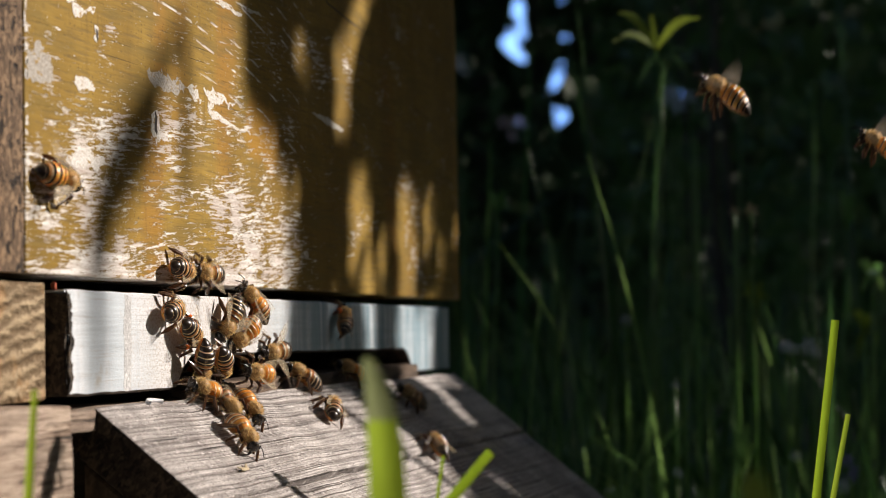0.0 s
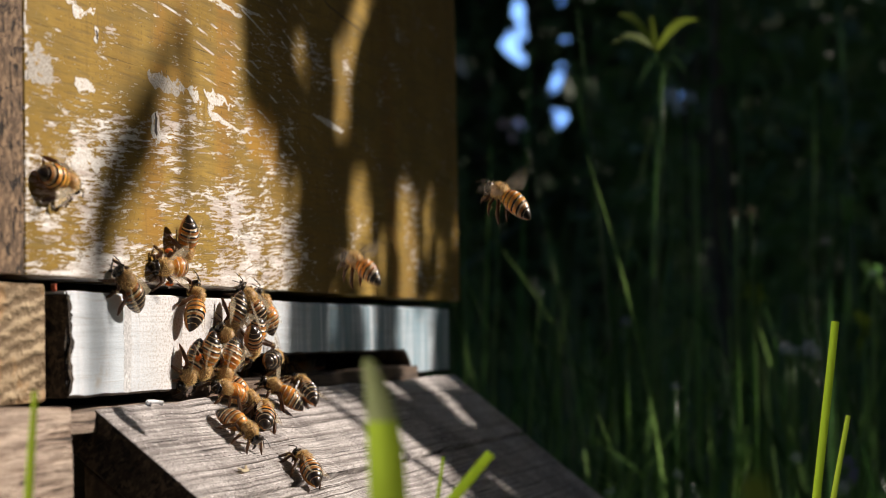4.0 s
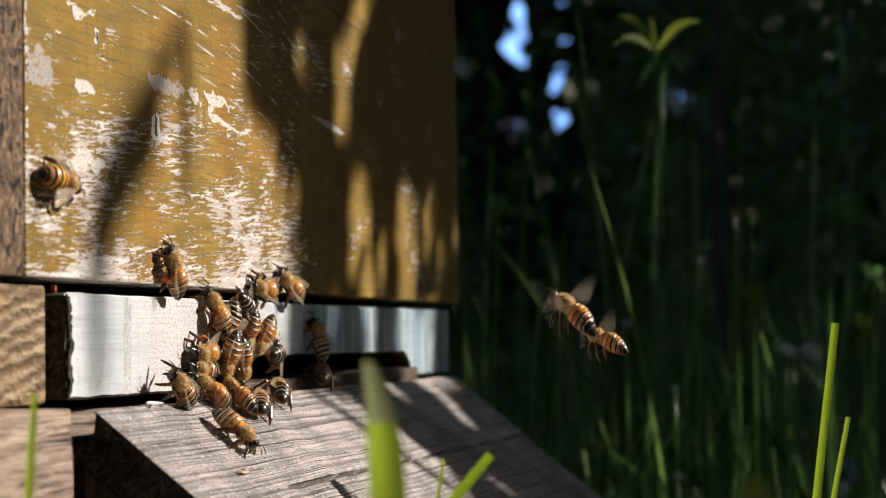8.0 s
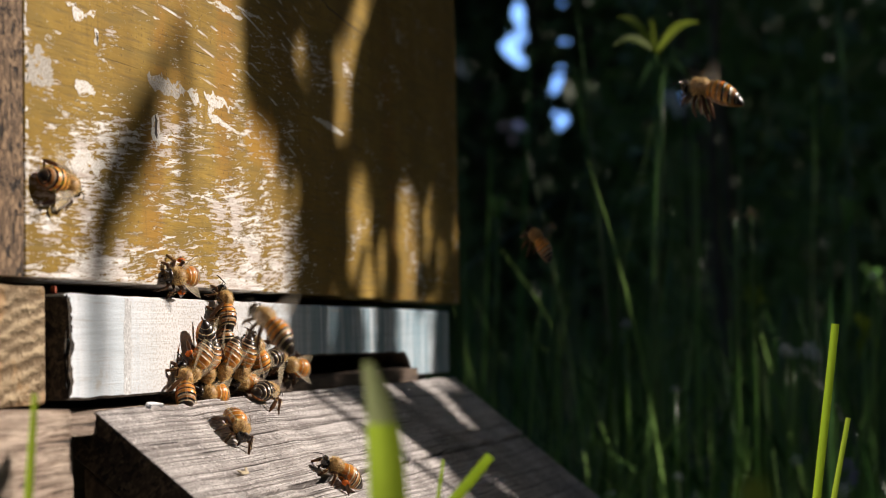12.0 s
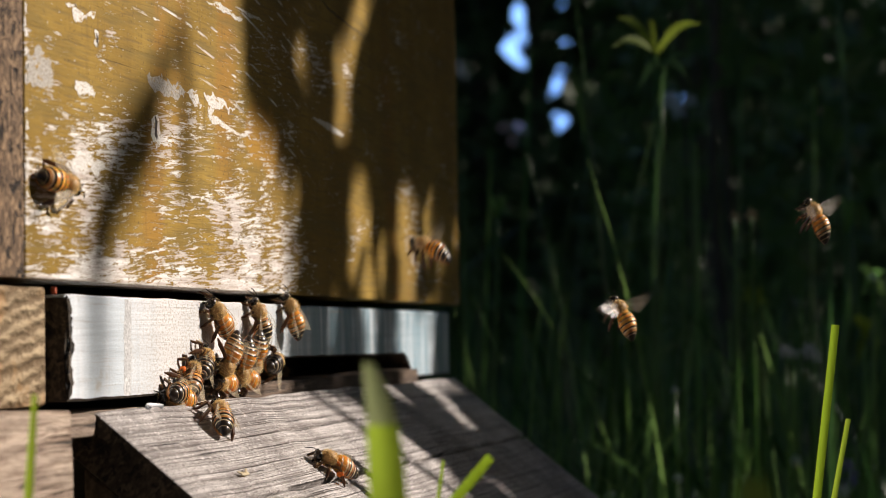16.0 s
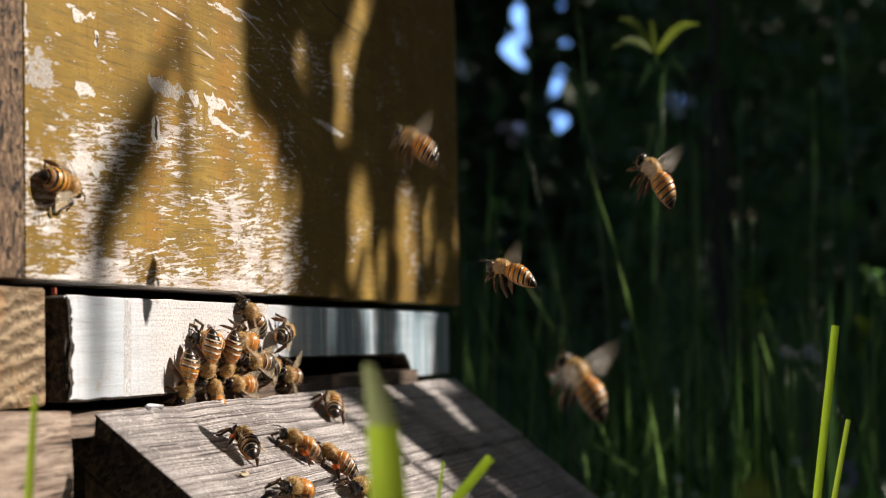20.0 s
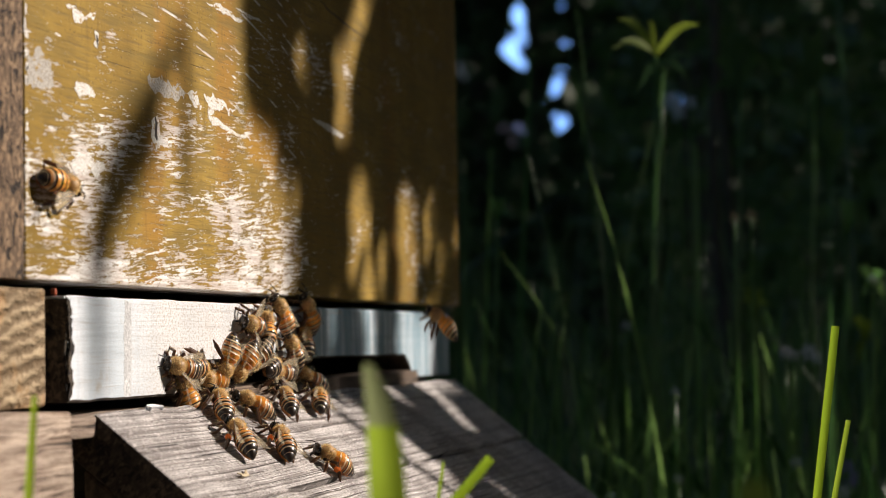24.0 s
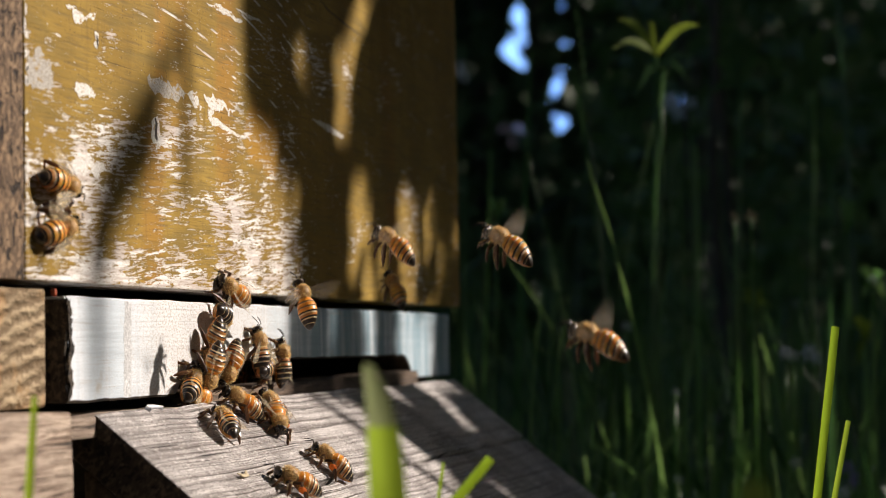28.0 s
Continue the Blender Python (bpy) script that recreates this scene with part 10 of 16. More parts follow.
    walk(WALKERS[23], [at(0, 142.4, 28.0, 1.6, -0.21, 0.98, 0.00, 0.00, 0.00, 1.00), at(0.22, 137.2, 18.3, 1.8, -0.93, 0.38, 0.04, 0.06, 0.04, 1.00),
        at(0.43, 132.0, 8.7, 2.0, -0.83, -0.55, 0.11, 0.06, 0.11, 0.99), at(0.65, 126.8, -1.0, 2.2, 0.00, -0.99, 0.15, 0.00, 0.15, 0.99),
        at(0.82, 126.8, -10.6, -6.5, 0.90, -0.40, 0.17, -0.26, -0.19, 0.95), at(1, 126.8, -20.3, -15.2, 0.66, 0.62, 0.42, -0.03, -0.54, 0.84),
        at(2, 130.8, -12.6, -9.0, 0.84, 0.48, 0.27, 0.04, -0.54, 0.84), at(2.32, 130.8, -1.0, 2.2, 0.00, 0.99, 0.15, 0.00, -0.15, 0.99),
        at(2.6, 126.4, 28.0, 1.6, 0.01, 1.00, 0.00, 0.00, 0.00, 1.00), at(5.3, 126.4, 28.0, 1.6, 0.01, 1.00, 0.00, 0.00, 0.00, 1.00),
        at(5.42, 119.9, 18.3, 1.8, 0.87, 0.50, 0.04, -0.06, 0.04, 1.00), at(5.53, 113.3, 8.7, 2.0, 0.86, -0.50, 0.11, -0.06, 0.11, 0.99),
        at(5.65, 106.8, -1.0, 2.2, 0.00, -0.99, 0.15, 0.00, 0.15, 0.99), at(5.83, 106.8, -7.1, -3.6, 0.85, -0.52, 0.05, -0.20, -0.25, 0.95),
        at(6, 106.8, -13.2, -9.4, 0.86, 0.44, 0.27, 0.05, -0.59, 0.81), at(7, 110.3, -9.0, -5.8, 0.88, 0.38, 0.28, 0.03, -0.64, 0.77),
        at(7.33, 110.3, -1.0, 2.2, 0.00, 0.99, 0.15, 0.00, -0.15, 0.99), at(7.6, 99.6, 28.0, 1.6, -0.03, 1.00, 0.00, 0.00, 0.00, 1.00),
        at(11.3, 99.6, 28.0, 1.6, -0.03, 1.00, 0.00, 0.00, 0.00, 1.00), at(11.42, 99.4, 18.3, 1.8, -0.87, 0.48, 0.04, 0.06, 0.04, 1.00),
        at(11.53, 99.3, 8.7, 2.0, -0.86, -0.50, 0.11, 0.06, 0.11, 0.99), at(11.65, 99.2, -1.0, 2.2, 0.00, -0.99, 0.15, 0.00, 0.15, 0.99),
        at(11.82, 99.2, -16.8, -11.4, -0.90, -0.40, 0.16, 0.28, -0.27, 0.92), at(12, 99.2, -32.5, -25.1, -0.65, 0.60, 0.47, -0.03, -0.64, 0.77),
        at(15, 104.2, -29.1, -22.5, -0.65, 0.62, 0.43, -0.02, -0.58, 0.82), at(16, 103.1, -29.7, -23.1, -0.65, 0.66, 0.37, -0.12, -0.57, 0.81),
        at(17, 105.1, -28.9, -22.4, -0.65, 0.64, 0.40, -0.08, -0.59, 0.80), at(18, 103.6, -28.6, -21.6, -0.65, 0.56, 0.51, 0.06, -0.63, 0.77),
        at(19, 104.3, -28.6, -21.9, -0.66, 0.60, 0.46, -0.05, -0.64, 0.77), at(20, 108.8, -27.7, -21.4, -0.38, 0.77, 0.51, -0.08, -0.58, 0.81),
        at(21, 107.3, -29.3, -22.6, -0.38, 0.76, 0.53, -0.04, -0.59, 0.81), at(24, 105.8, -28.0, -21.3, -0.66, 0.59, 0.47, -0.01, -0.64, 0.77),
        at(25, 102.4, -28.9, -22.1, -0.65, 0.59, 0.47, -0.05, -0.66, 0.75), at(26, 109.0, -27.4, -21.0, -0.66, 0.62, 0.44, -0.05, -0.61, 0.79),
        at(27, 109.0, -27.4, -20.7, -0.66, 0.56, 0.51, -0.02, -0.68, 0.73), at(28, 104.2, -27.9, -21.2, -0.38, 0.71, 0.60, 0.12, -0.60, 0.79)])
    walk(WALKERS[24], [at(0, 101.6, 28.0, 1.6, 0.31, 0.95, 0.00, 0.00, 0.00, 1.00), at(0.22, 105.8, 18.3, 1.8, 0.95, 0.31, 0.04, -0.06, 0.04, 1.00),
        at(0.43, 109.9, 8.7, 2.0, 0.81, -0.58, 0.11, -0.06, 0.11, 0.99), at(0.65, 114.0, -1.0, 2.2, 0.00, -0.99, 0.15, 0.00, 0.15, 0.99),
        at(0.82, 114.0, -2.3, 0.2, -0.91, -0.39, 0.14, 0.23, -0.18, 0.96), at(1, 114.0, -3.7, -1.8, -0.67, 0.65, 0.37, -0.00, -0.50, 0.87),
        at(2, 117.1, -5.1, -2.6, -0.67, 0.58, 0.45, 0.02, -0.60, 0.80), at(2.5, 117.8, -3.1, 1.1, 0.36, 0.67, 0.65, 0.51, -0.72, 0.46),
        at(3, 118.5, -1.2, 4.7, 0.92, 0.35, -0.20, 0.34, -0.94, -0.08), at(6, 113.5, 0.8, 18.1, 0.38, 0.48, -0.79, 0.31, -0.87, -0.38),
        at(7, 115.8, 0.7, 17.3, -0.04, 0.29, -0.96, -0.14, -0.95, -0.29), at(8, 115.1, 0.9, 14.5, -0.03, 0.42, -0.90, 0.11, -0.90, -0.43),
        at(8.33, 116.8, 0.8, 16.5, -0.75, 0.37, -0.55, -0.21, -0.92, -0.33), at(8.67, 118.4, 0.8, 18.6, -0.92, 0.33, 0.23, -0.34, -0.94, -0.01),
        at(9, 120.1, 0.7, 20.6, -0.41, 0.33, 0.85, -0.17, -0.94, 0.28), at(10, 122.0, -1.3, 0.7, -0.93, 0.29, 0.24, 0.01, -0.60, 0.80),
        at(11, 106.8, -3.7, -1.7, -0.67, 0.62, 0.41, -0.00, -0.55, 0.84), at(12, 111.0, 0.5, 1.5, -0.98, 0.20, 0.08, -0.20, -0.98, 0.01),
        at(13.5, 109.4, -0.4, 3.1, -0.73, 0.25, -0.64, -0.19, -0.97, -0.17), at(15, 107.8, -1.3, 4.8, -0.03, 0.30, -0.95, -0.04, -0.95, -0.30),
        at(15.5, 109.5, -0.4, 3.9, -0.74, 0.27, -0.61, -0.20, -0.96, -0.18), at(16, 111.3, 0.5, 3.1, -0.96, 0.22, 0.14, -0.22, -0.97, 0.02),
        at(17, 103.6, 0.5, 0.0, -0.97, 0.21, 0.09, -0.21, -0.98, 0.02), at(18, 103.9, 0.3, 2.1, -0.99, 0.13, 0.08, -0.13, -0.99, 0.01),
        at(19, 104.0, 0.7, 2.1, -0.96, 0.25, 0.08, -0.25, -0.97, 0.03), at(20, 108.6, 0.8, 1.6, -0.94, 0.33, 0.08, -0.33, -0.94, 0.03),
        at(20.5, 111.5, 0.8, 2.2, -0.53, 0.34, -0.77, -0.26, -0.94, -0.23), at(21, 114.3, 0.7, 2.7, 0.41, 0.29, -0.87, -0.00, -0.95, -0.32),
        at(22.5, 121.0, -3.6, -1.2, 0.92, 0.26, -0.30, 0.34, -0.91, 0.25), at(24, 127.7, -8.0, -5.1, 0.74, 0.55, 0.38, 0.06, -0.62, 0.78),
        at(25, 126.1, -6.7, -3.7, 0.83, 0.40, 0.39, -0.05, -0.65, 0.76), at(26, 133.7, -4.5, -2.1, -0.02, 0.80, 0.60, 0.09, -0.60, 0.80),
        at(27, 128.0, -7.5, -4.9, 0.52, 0.73, 0.45, -0.05, -0.50, 0.86), at(28, 110.4, -9.4, -5.9, 0.51, 0.65, 0.57, -0.05, -0.64, 0.77)])
    walk(WALKERS[25], [at(0, 95.0, 28.0, 1.6, -0.17, 0.99, 0.00, 0.00, 0.00, 1.00), at(2.22, 91.7, 18.3, 1.8, -0.91, 0.40, 0.04, 0.06, 0.04, 1.00),
        at(4.43, 88.3, 8.7, 2.0, -0.83, -0.54, 0.11, 0.06, 0.11, 0.99), at(6.65, 85.0, -1.0, 2.2, 0.00, -0.99, 0.15, 0.00, 0.15, 0.99),
        at(6.77, 75.2, -5.2, -1.8, -0.70, -0.71, 0.10, 0.24, -0.10, 0.97), at(6.88, 65.5, -9.5, -5.7, -0.97, -0.02, 0.24, 0.22, -0.43, 0.88),
        at(7, 55.7, -13.7, -9.7, -0.64, 0.62, 0.46, -0.05, -0.63, 0.78), at(8, 52.4, -3.6, 2.1, -0.75, 0.13, 0.64, -0.05, -0.99, 0.13),
        at(8.33, 55.1, -2.2, 1.3, 0.12, 0.23, 0.97, 0.18, -0.96, 0.21), at(8.67, 57.7, -0.7, 0.4, 0.85, 0.35, 0.40, 0.37, -0.93, 0.05),
        at(9, 60.3, 0.8, -0.5, 0.76, 0.38, -0.53, 0.33, -0.92, -0.20), at(9.33, 60.1, 0.7, 2.0, 0.06, 0.31, -0.95, 0.12, -0.95, -0.30),
        at(9.67, 59.9, 0.6, 4.5, -0.70, 0.21, -0.68, -0.10, -0.97, -0.20), at(10, 59.7, 0.5, 7.0, -0.98, 0.16, 0.08, -0.16, -0.99, 0.03),
        at(10.16, 72.4, -0.3, 4.6, -0.61, 0.69, 0.39, -0.35, -0.68, 0.65), at(10.33, 85.0, -1.0, 2.2, 0.00, 0.99, 0.15, 0.00, -0.15, 0.99),
        at(10.6, 95.0, 28.0, 1.6, -0.29, 0.96, 0.00, 0.00, 0.00, 1.00), at(20.3, 95.0, 28.0, 1.6, -0.29, 0.96, 0.00, 0.00, 0.00, 1.00),
        at(20.42, 98.6, 18.3, 1.8, -0.95, 0.32, 0.04, 0.06, 0.04, 1.00), at(20.53, 102.3, 8.7, 2.0, -0.81, -0.58, 0.11, 0.06, 0.11, 0.99),
        at(20.65, 105.9, -1.0, 2.2, 0.00, -0.99, 0.15, 0.00, 0.15, 0.99), at(21, 105.9, -11.3, -7.5, 0.67, -0.58, -0.47, 0.00, -0.62, 0.78),
        at(22.5, 121.8, -5.4, -0.4, 0.95, -0.09, -0.29, 0.03, -0.91, 0.41), at(24, 137.7, 0.5, 6.8, 0.94, 0.29, 0.17, 0.29, -0.96, 0.03),
        at(25, 139.1, 0.5, 7.4, 0.95, 0.25, 0.17, 0.25, -0.97, 0.02), at(25.5, 140.7, 0.4, 10.7, 0.64, 0.19, 0.74, 0.17, -0.98, 0.11),
        at(26, 142.2, 0.3, 13.9, 0.04, 0.12, 0.99, 0.05, -0.99, 0.12), at(27, 144.7, 0.8, 14.1, 0.04, 0.37, 0.93, -0.09, -0.92, 0.37),
        at(28, 145.1, 0.3, 10.4, 0.04, 0.13, 0.99, 0.14, -0.98, 0.13)])
    walk(WALKERS[26], [at(0, 184.9, 28.0, 1.6, 0.08, 1.00, 0.00, 0.00, 0.00, 1.00), at(2.22, 186.0, 18.3, 1.8, 0.89, 0.45, 0.04, -0.06, 0.04, 1.00),
        at(4.43, 187.1, 8.7, 2.0, 0.85, -0.52, 0.11, -0.06, 0.11, 0.99), at(6.65, 188.1, -1.0, 2.2, 0.00, -0.99, 0.15, 0.00, 0.15, 0.99),
        at(6.83, 188.1, -1.5, 1.1, 0.85, -0.52, 0.07, -0.22, -0.24, 0.95), at(7, 188.1, -1.9, -0.1, 0.85, 0.43, 0.30, 0.02, -0.59, 0.81),
        at(8, 184.7, -1.2, 0.4, 0.89, 0.40, 0.21, 0.06, -0.56, 0.82), at(9, 188.1, -1.9, -0.1, 0.90, 0.39, 0.21, 0.10, -0.64, 0.76),
        at(9.33, 188.1, -1.0, 2.2, 0.00, 0.99, 0.15, 0.00, -0.15, 0.99), at(9.6, 189.3, 28.0, 1.6, 0.12, 0.99, 0.00, 0.00, 0.00, 1.00),
        at(23.3, 189.3, 28.0, 1.6, 0.12, 0.99, 0.00, 0.00, 0.00, 1.00), at(23.42, 183.5, 18.3, 1.8, 0.90, 0.43, 0.04, -0.06, 0.04, 1.00),
        at(23.53, 177.6, 8.7, 2.0, 0.84, -0.53, 0.11, -0.06, 0.11, 0.99), at(23.65, 171.8, -1.0, 2.2, 0.00, -0.99, 0.15, 0.00, 0.15, 0.99),
        at(23.77, 171.8, -0.5, 9.8, -0.64, -0.76, 0.15, 0.50, -0.26, 0.83), at(23.88, 171.8, -0.0, 17.4, -0.85, -0.21, 0.49, 0.44, -0.79, 0.43),
        at(24, 171.8, 0.4, 25.0, -0.45, 0.18, 0.87, -0.12, -0.98, 0.14), at(25, 169.7, 0.4, 27.6, 0.50, 0.14, 0.85, -0.01, -0.99, 0.17),
        at(25.16, 169.7, -0.3, 14.9, 0.26, 0.70, 0.66, 0.08, -0.70, 0.71), at(25.32, 169.7, -1.0, 2.2, 0.00, 0.99, 0.15, 0.00, -0.15, 0.99),
        at(25.6, 183.2, 28.0, 1.6, 0.24, 0.97, 0.00, 0.00, 0.00, 1.00), at(28, 183.2, 28.0, 1.6, 0.24, 0.97, 0.00, 0.00, 0.00, 1.00)])
    walk(WALKERS[27], [at(0, -7.0, -0.4, 50.2, 0.97, -0.11, -0.17, -0.10, -0.97, 0.12), at(2, -6.7, -0.4, 49.9, 0.97, -0.14, -0.15, -0.10, -0.97, 0.12), at(4, -7.0, -0.4, 50.0, 0.97, -0.06, -0.18, -0.10, -0.97, 0.12),
        at(6, -6.5, -0.4, 50.1, 0.97, -0.09, -0.21, -0.10, -0.97, 0.12), at(8, -6.7, -0.4, 50.4, 0.97, -0.10, -0.16, -0.10, -0.97, 0.12), at(10, -6.6, -0.4, 49.9, 0.97, -0.08, -0.17, -0.10, -0.97, 0.12),
        at(12, -6.9, -0.4, 49.9, 0.97, -0.07, -0.18, -0.10, -0.97, 0.12), at(14, -6.6, -0.4, 50.4, 0.97, -0.08, -0.14, -0.10, -0.97, 0.12), at(16, -6.9, -0.4, 50.3, 0.97, -0.10, -0.14, -0.10, -0.97, 0.12),
        at(18, -6.5, -0.4, 49.9, 0.97, -0.13, -0.21, -0.10, -0.97, 0.12), at(20, -6.4, -0.4, 50.1, 0.97, -0.09, -0.20, -0.10, -0.97, 0.12), at(22, -6.8, -0.4, 50.1, 0.97, -0.11, -0.17, -0.10, -0.97, 0.12),
        at(24, -6.7, -0.4, 50.4, 0.97, -0.09, -0.14, -0.10, -0.97, 0.12), at(26, -6.5, -0.4, 50.5, 0.97, -0.09, -0.21, -0.10, -0.97, 0.12), at(28, -6.5, -0.4, 50.4, 0.97, -0.07, -0.17, -0.10, -0.97, 0.12)])
    walk(WALKERS[28], [at(0, -45.6, 200.0, 50.0, 0.00, -1.00, 0.00, -1.00, 0.00, 0.00), at(24, -45.6, 150.0, 50.0, 0.00, -1.00, 0.00, -1.00, 0.00, 0.00),
        at(26.3, -45.6, 20.0, 48.0, -0.00, -1.00, 0.10, -1.00, 0.00, -0.00), at(26.9, -46.0, 0.2, 47.0, 0.71, -0.71, 0.00, -0.71, -0.71, 0.00),
        at(27.4, -35.0, 0.4, 46.5, 1.00, -0.10, 0.00, -0.10, -1.00, 0.00), at(28, -7.5, -0.3, 41.5, 0.95, -0.15, 0.28, -0.12, -0.98, -0.10)])
    walk(FLIERS[0], [at(0, 54.3, -147.8, 69.7, 0.11, 0.86, 0.50, -0.31, -0.45, 0.84), at(0.35, 49.3, -227.8, 86.6, 0.13, 0.79, 0.60, -0.32, -0.53, 0.78),
        at(0.8, 300.0, -550.0, 50.0, 0.00, 0.95, 0.32, 0.00, -0.32, 0.95), at(1.2, 300.0, -550.0, 50.0, 0.00, 0.95, 0.32, 0.00, -0.32, 0.95),
        at(1.65, -16.2, -135.2, 41.1, -0.07, 0.99, 0.09, -0.23, -0.10, 0.97), at(2, -35.4, -65.2, 25.3, -0.09, 0.99, 0.11, -0.23, -0.13, 0.96),
        at(2.35, -40.4, -145.2, 40.1, -0.11, 0.98, 0.14, -0.23, -0.16, 0.96), at(2.8, 300.0, -550.0, 50.0, 0.00, 0.95, 0.32, 0.00, -0.32, 0.95),
        at(3.2, 300.0, -550.0, 50.0, 0.00, 0.95, 0.32, 0.00, -0.32, 0.95), at(3.65, 95.5, -159.5, 42.5, 0.17, 0.91, 0.38, -0.32, -0.32, 0.89),
        at(4, 68.9, -89.5, 46.9, 0.21, 0.85, 0.48, -0.34, -0.40, 0.85), at(4.35, 63.9, -169.5, 80.6, 0.25, 0.78, 0.58, -0.36, -0.48, 0.80),
        at(4.8, 300.0, -550.0, 50.0, 0.00, 0.95, 0.32, 0.00, -0.32, 0.95), at(5.2, 300.0, -550.0, 50.0, 0.00, 0.95, 0.32, 0.00, -0.32, 0.95),
        at(5.65, 156.1, -115.3, 51.4, 0.07, 0.73, 0.68, -0.43, -0.59, 0.68), at(6, 125.8, -45.3, 24.9, 0.08, 0.58, 0.81, -0.44, -0.71, 0.55),
        at(6.4, 125.8, -4.0, 2.0, 0.00, 1.00, 0.10, 0.00, -0.10, 1.00), at(6.6, 125.8, 28.0, -1.0, -0.00, 1.00, 0.00, 0.00, 0.00, 1.00),
        at(7, 125.8, 28.0, -1.0, 0.86, 0.50, 0.02, -0.04, 0.02, 1.00), at(7.4, 125.8, 28.0, -1.0, 0.86, -0.50, 0.07, -0.04, 0.07, 1.00),
        at(7.8, 125.8, 28.0, -1.0, 0.00, -1.00, 0.10, 0.00, 0.10, 1.00), at(8.05, 125.8, -4.0, 2.0, -0.00, -0.98, 0.20, 0.00, 0.20, 0.98),
        at(8.2, 127.2, -22.4, 1.5, 0.75, -0.56, 0.36, -0.33, 0.16, 0.93), at(8.35, 128.7, -40.7, 1.1, 0.82, 0.29, 0.50, -0.48, -0.13, 0.87),
        at(8.5, 130.1, -59.1, 0.6, 0.15, 0.86, 0.49, -0.32, -0.43, 0.84), at(8.85, 125.1, -139.1, 19.7, 0.18, 0.79, 0.59, -0.34, -0.51, 0.79),
        at(9.3, 300.0, -550.0, 50.0, 0.00, 0.95, 0.32, 0.00, -0.32, 0.95), at(10.2, 300.0, -550.0, 50.0, 0.00, 0.95, 0.32, 0.00, -0.32, 0.95),
        at(10.65, 76.9, -166.7, 100.5, 0.11, 0.91, 0.39, -0.31, -0.34, 0.89), at(11, 41.2, -96.7, 69.1, 0.14, 0.86, 0.50, -0.32, -0.44, 0.84),
        at(11.35, 36.2, -176.7, 84.3, 0.17, 0.79, 0.59, -0.34, -0.52, 0.78), at(11.8, 300.0, -550.0, 50.0, 0.00, 0.95, 0.32, 0.00, -0.32, 0.95),
        at(12.2, 300.0, -550.0, 50.0, 0.00, 0.95, 0.32, 0.00, -0.32, 0.95), at(12.65, 91.0, -187.4, 61.7, 0.06, 0.92, 0.40, -0.29, -0.37, 0.88),
        at(13, 76.1, -117.4, 36.9, 0.07, 0.86, 0.50, -0.30, -0.46, 0.84), at(13.35, 71.1, -197.4, 94.3, 0.09, 0.79, 0.60, -0.31, -0.56, 0.77),
        at(13.8, 300.0, -550.0, 50.0, 0.00, 0.95, 0.32, 0.00, -0.32, 0.95), at(14.2, 300.0, -550.0, 50.0, 0.00, 0.95, 0.32, 0.00, -0.32, 0.95),
        at(14.65, 282.7, -80.8, 21.9, 0.15, 0.97, 0.21, -0.26, -0.16, 0.95), at(15, 237.2, -10.8, 14.7, 0.20, 0.94, 0.27, -0.27, -0.21, 0.94),
        at(15.4, 237.2, -4.0, 2.0, 0.00, 1.00, 0.10, 0.00, -0.10, 1.00), at(15.6, 237.2, 28.0, -1.0, -0.00, 1.00, 0.00, 0.00, 0.00, 1.00),
        at(15.83, 237.2, 28.0, -1.0, 0.86, 0.50, 0.02, -0.04, 0.02, 1.00), at(16.07, 237.2, 28.0, -1.0, 0.86, -0.50, 0.07, -0.04, 0.07, 1.00),
        at(16.3, 237.2, 28.0, -1.0, 0.00, -1.00, 0.10, 0.00, 0.10, 1.00), at(16.55, 237.2, -4.0, 2.0, -0.00, -0.98, 0.20, 0.00, 0.20, 0.98),
        at(16.7, 190.4, -25.2, 0.3, 0.76, -0.54, 0.36, -0.34, 0.15, 0.93), at(16.85, 143.6, -46.4, -1.4, 0.79, 0.33, 0.51, -0.48, -0.17, 0.86),
        at(17, 96.8, -67.6, -3.1, 0.08, 0.86, 0.50, -0.30, -0.46, 0.84), at(17.35, 91.8, -147.6, 54.2, 0.10, 0.79, 0.60, -0.31, -0.55, 0.77),
        at(17.8, 300.0, -550.0, 50.0, 0.00, 0.95, 0.32, 0.00, -0.32, 0.95), at(18.2, 300.0, -550.0, 50.0, 0.00, 0.95, 0.32, 0.00, -0.32, 0.95),
        at(18.65, 137.9, -98.6, 57.5, 0.09, 0.94, 0.33, -0.29, -0.30, 0.91), at(19, 121.1, -28.6, 20.1, 0.12, 0.90, 0.43, -0.29, -0.38, 0.88),
        at(19.4, 121.1, -4.0, 2.0, 0.00, 1.00, 0.10, 0.00, -0.10, 1.00), at(19.6, 121.1, 28.0, -1.0, -0.00, 1.00, 0.00, 0.00, 0.00, 1.00),
        at(19.83, 121.1, 28.0, -1.0, 0.86, 0.50, 0.02, -0.04, 0.02, 1.00), at(20.07, 121.1, 28.0, -1.0, 0.86, -0.50, 0.07, -0.04, 0.07, 1.00),
        at(20.3, 121.1, 28.0, -1.0, 0.00, -1.00, 0.10, 0.00, 0.10, 1.00), at(20.55, 121.1, -4.0, 2.0, -0.00, -0.98, 0.20, 0.00, 0.20, 0.98),
        at(20.7, 109.2, -13.0, 8.8, 0.77, -0.51, 0.38, -0.37, 0.12, 0.92), at(20.85, 97.3, -22.0, 15.7, 0.74, 0.40, 0.54, -0.48, -0.23, 0.84),
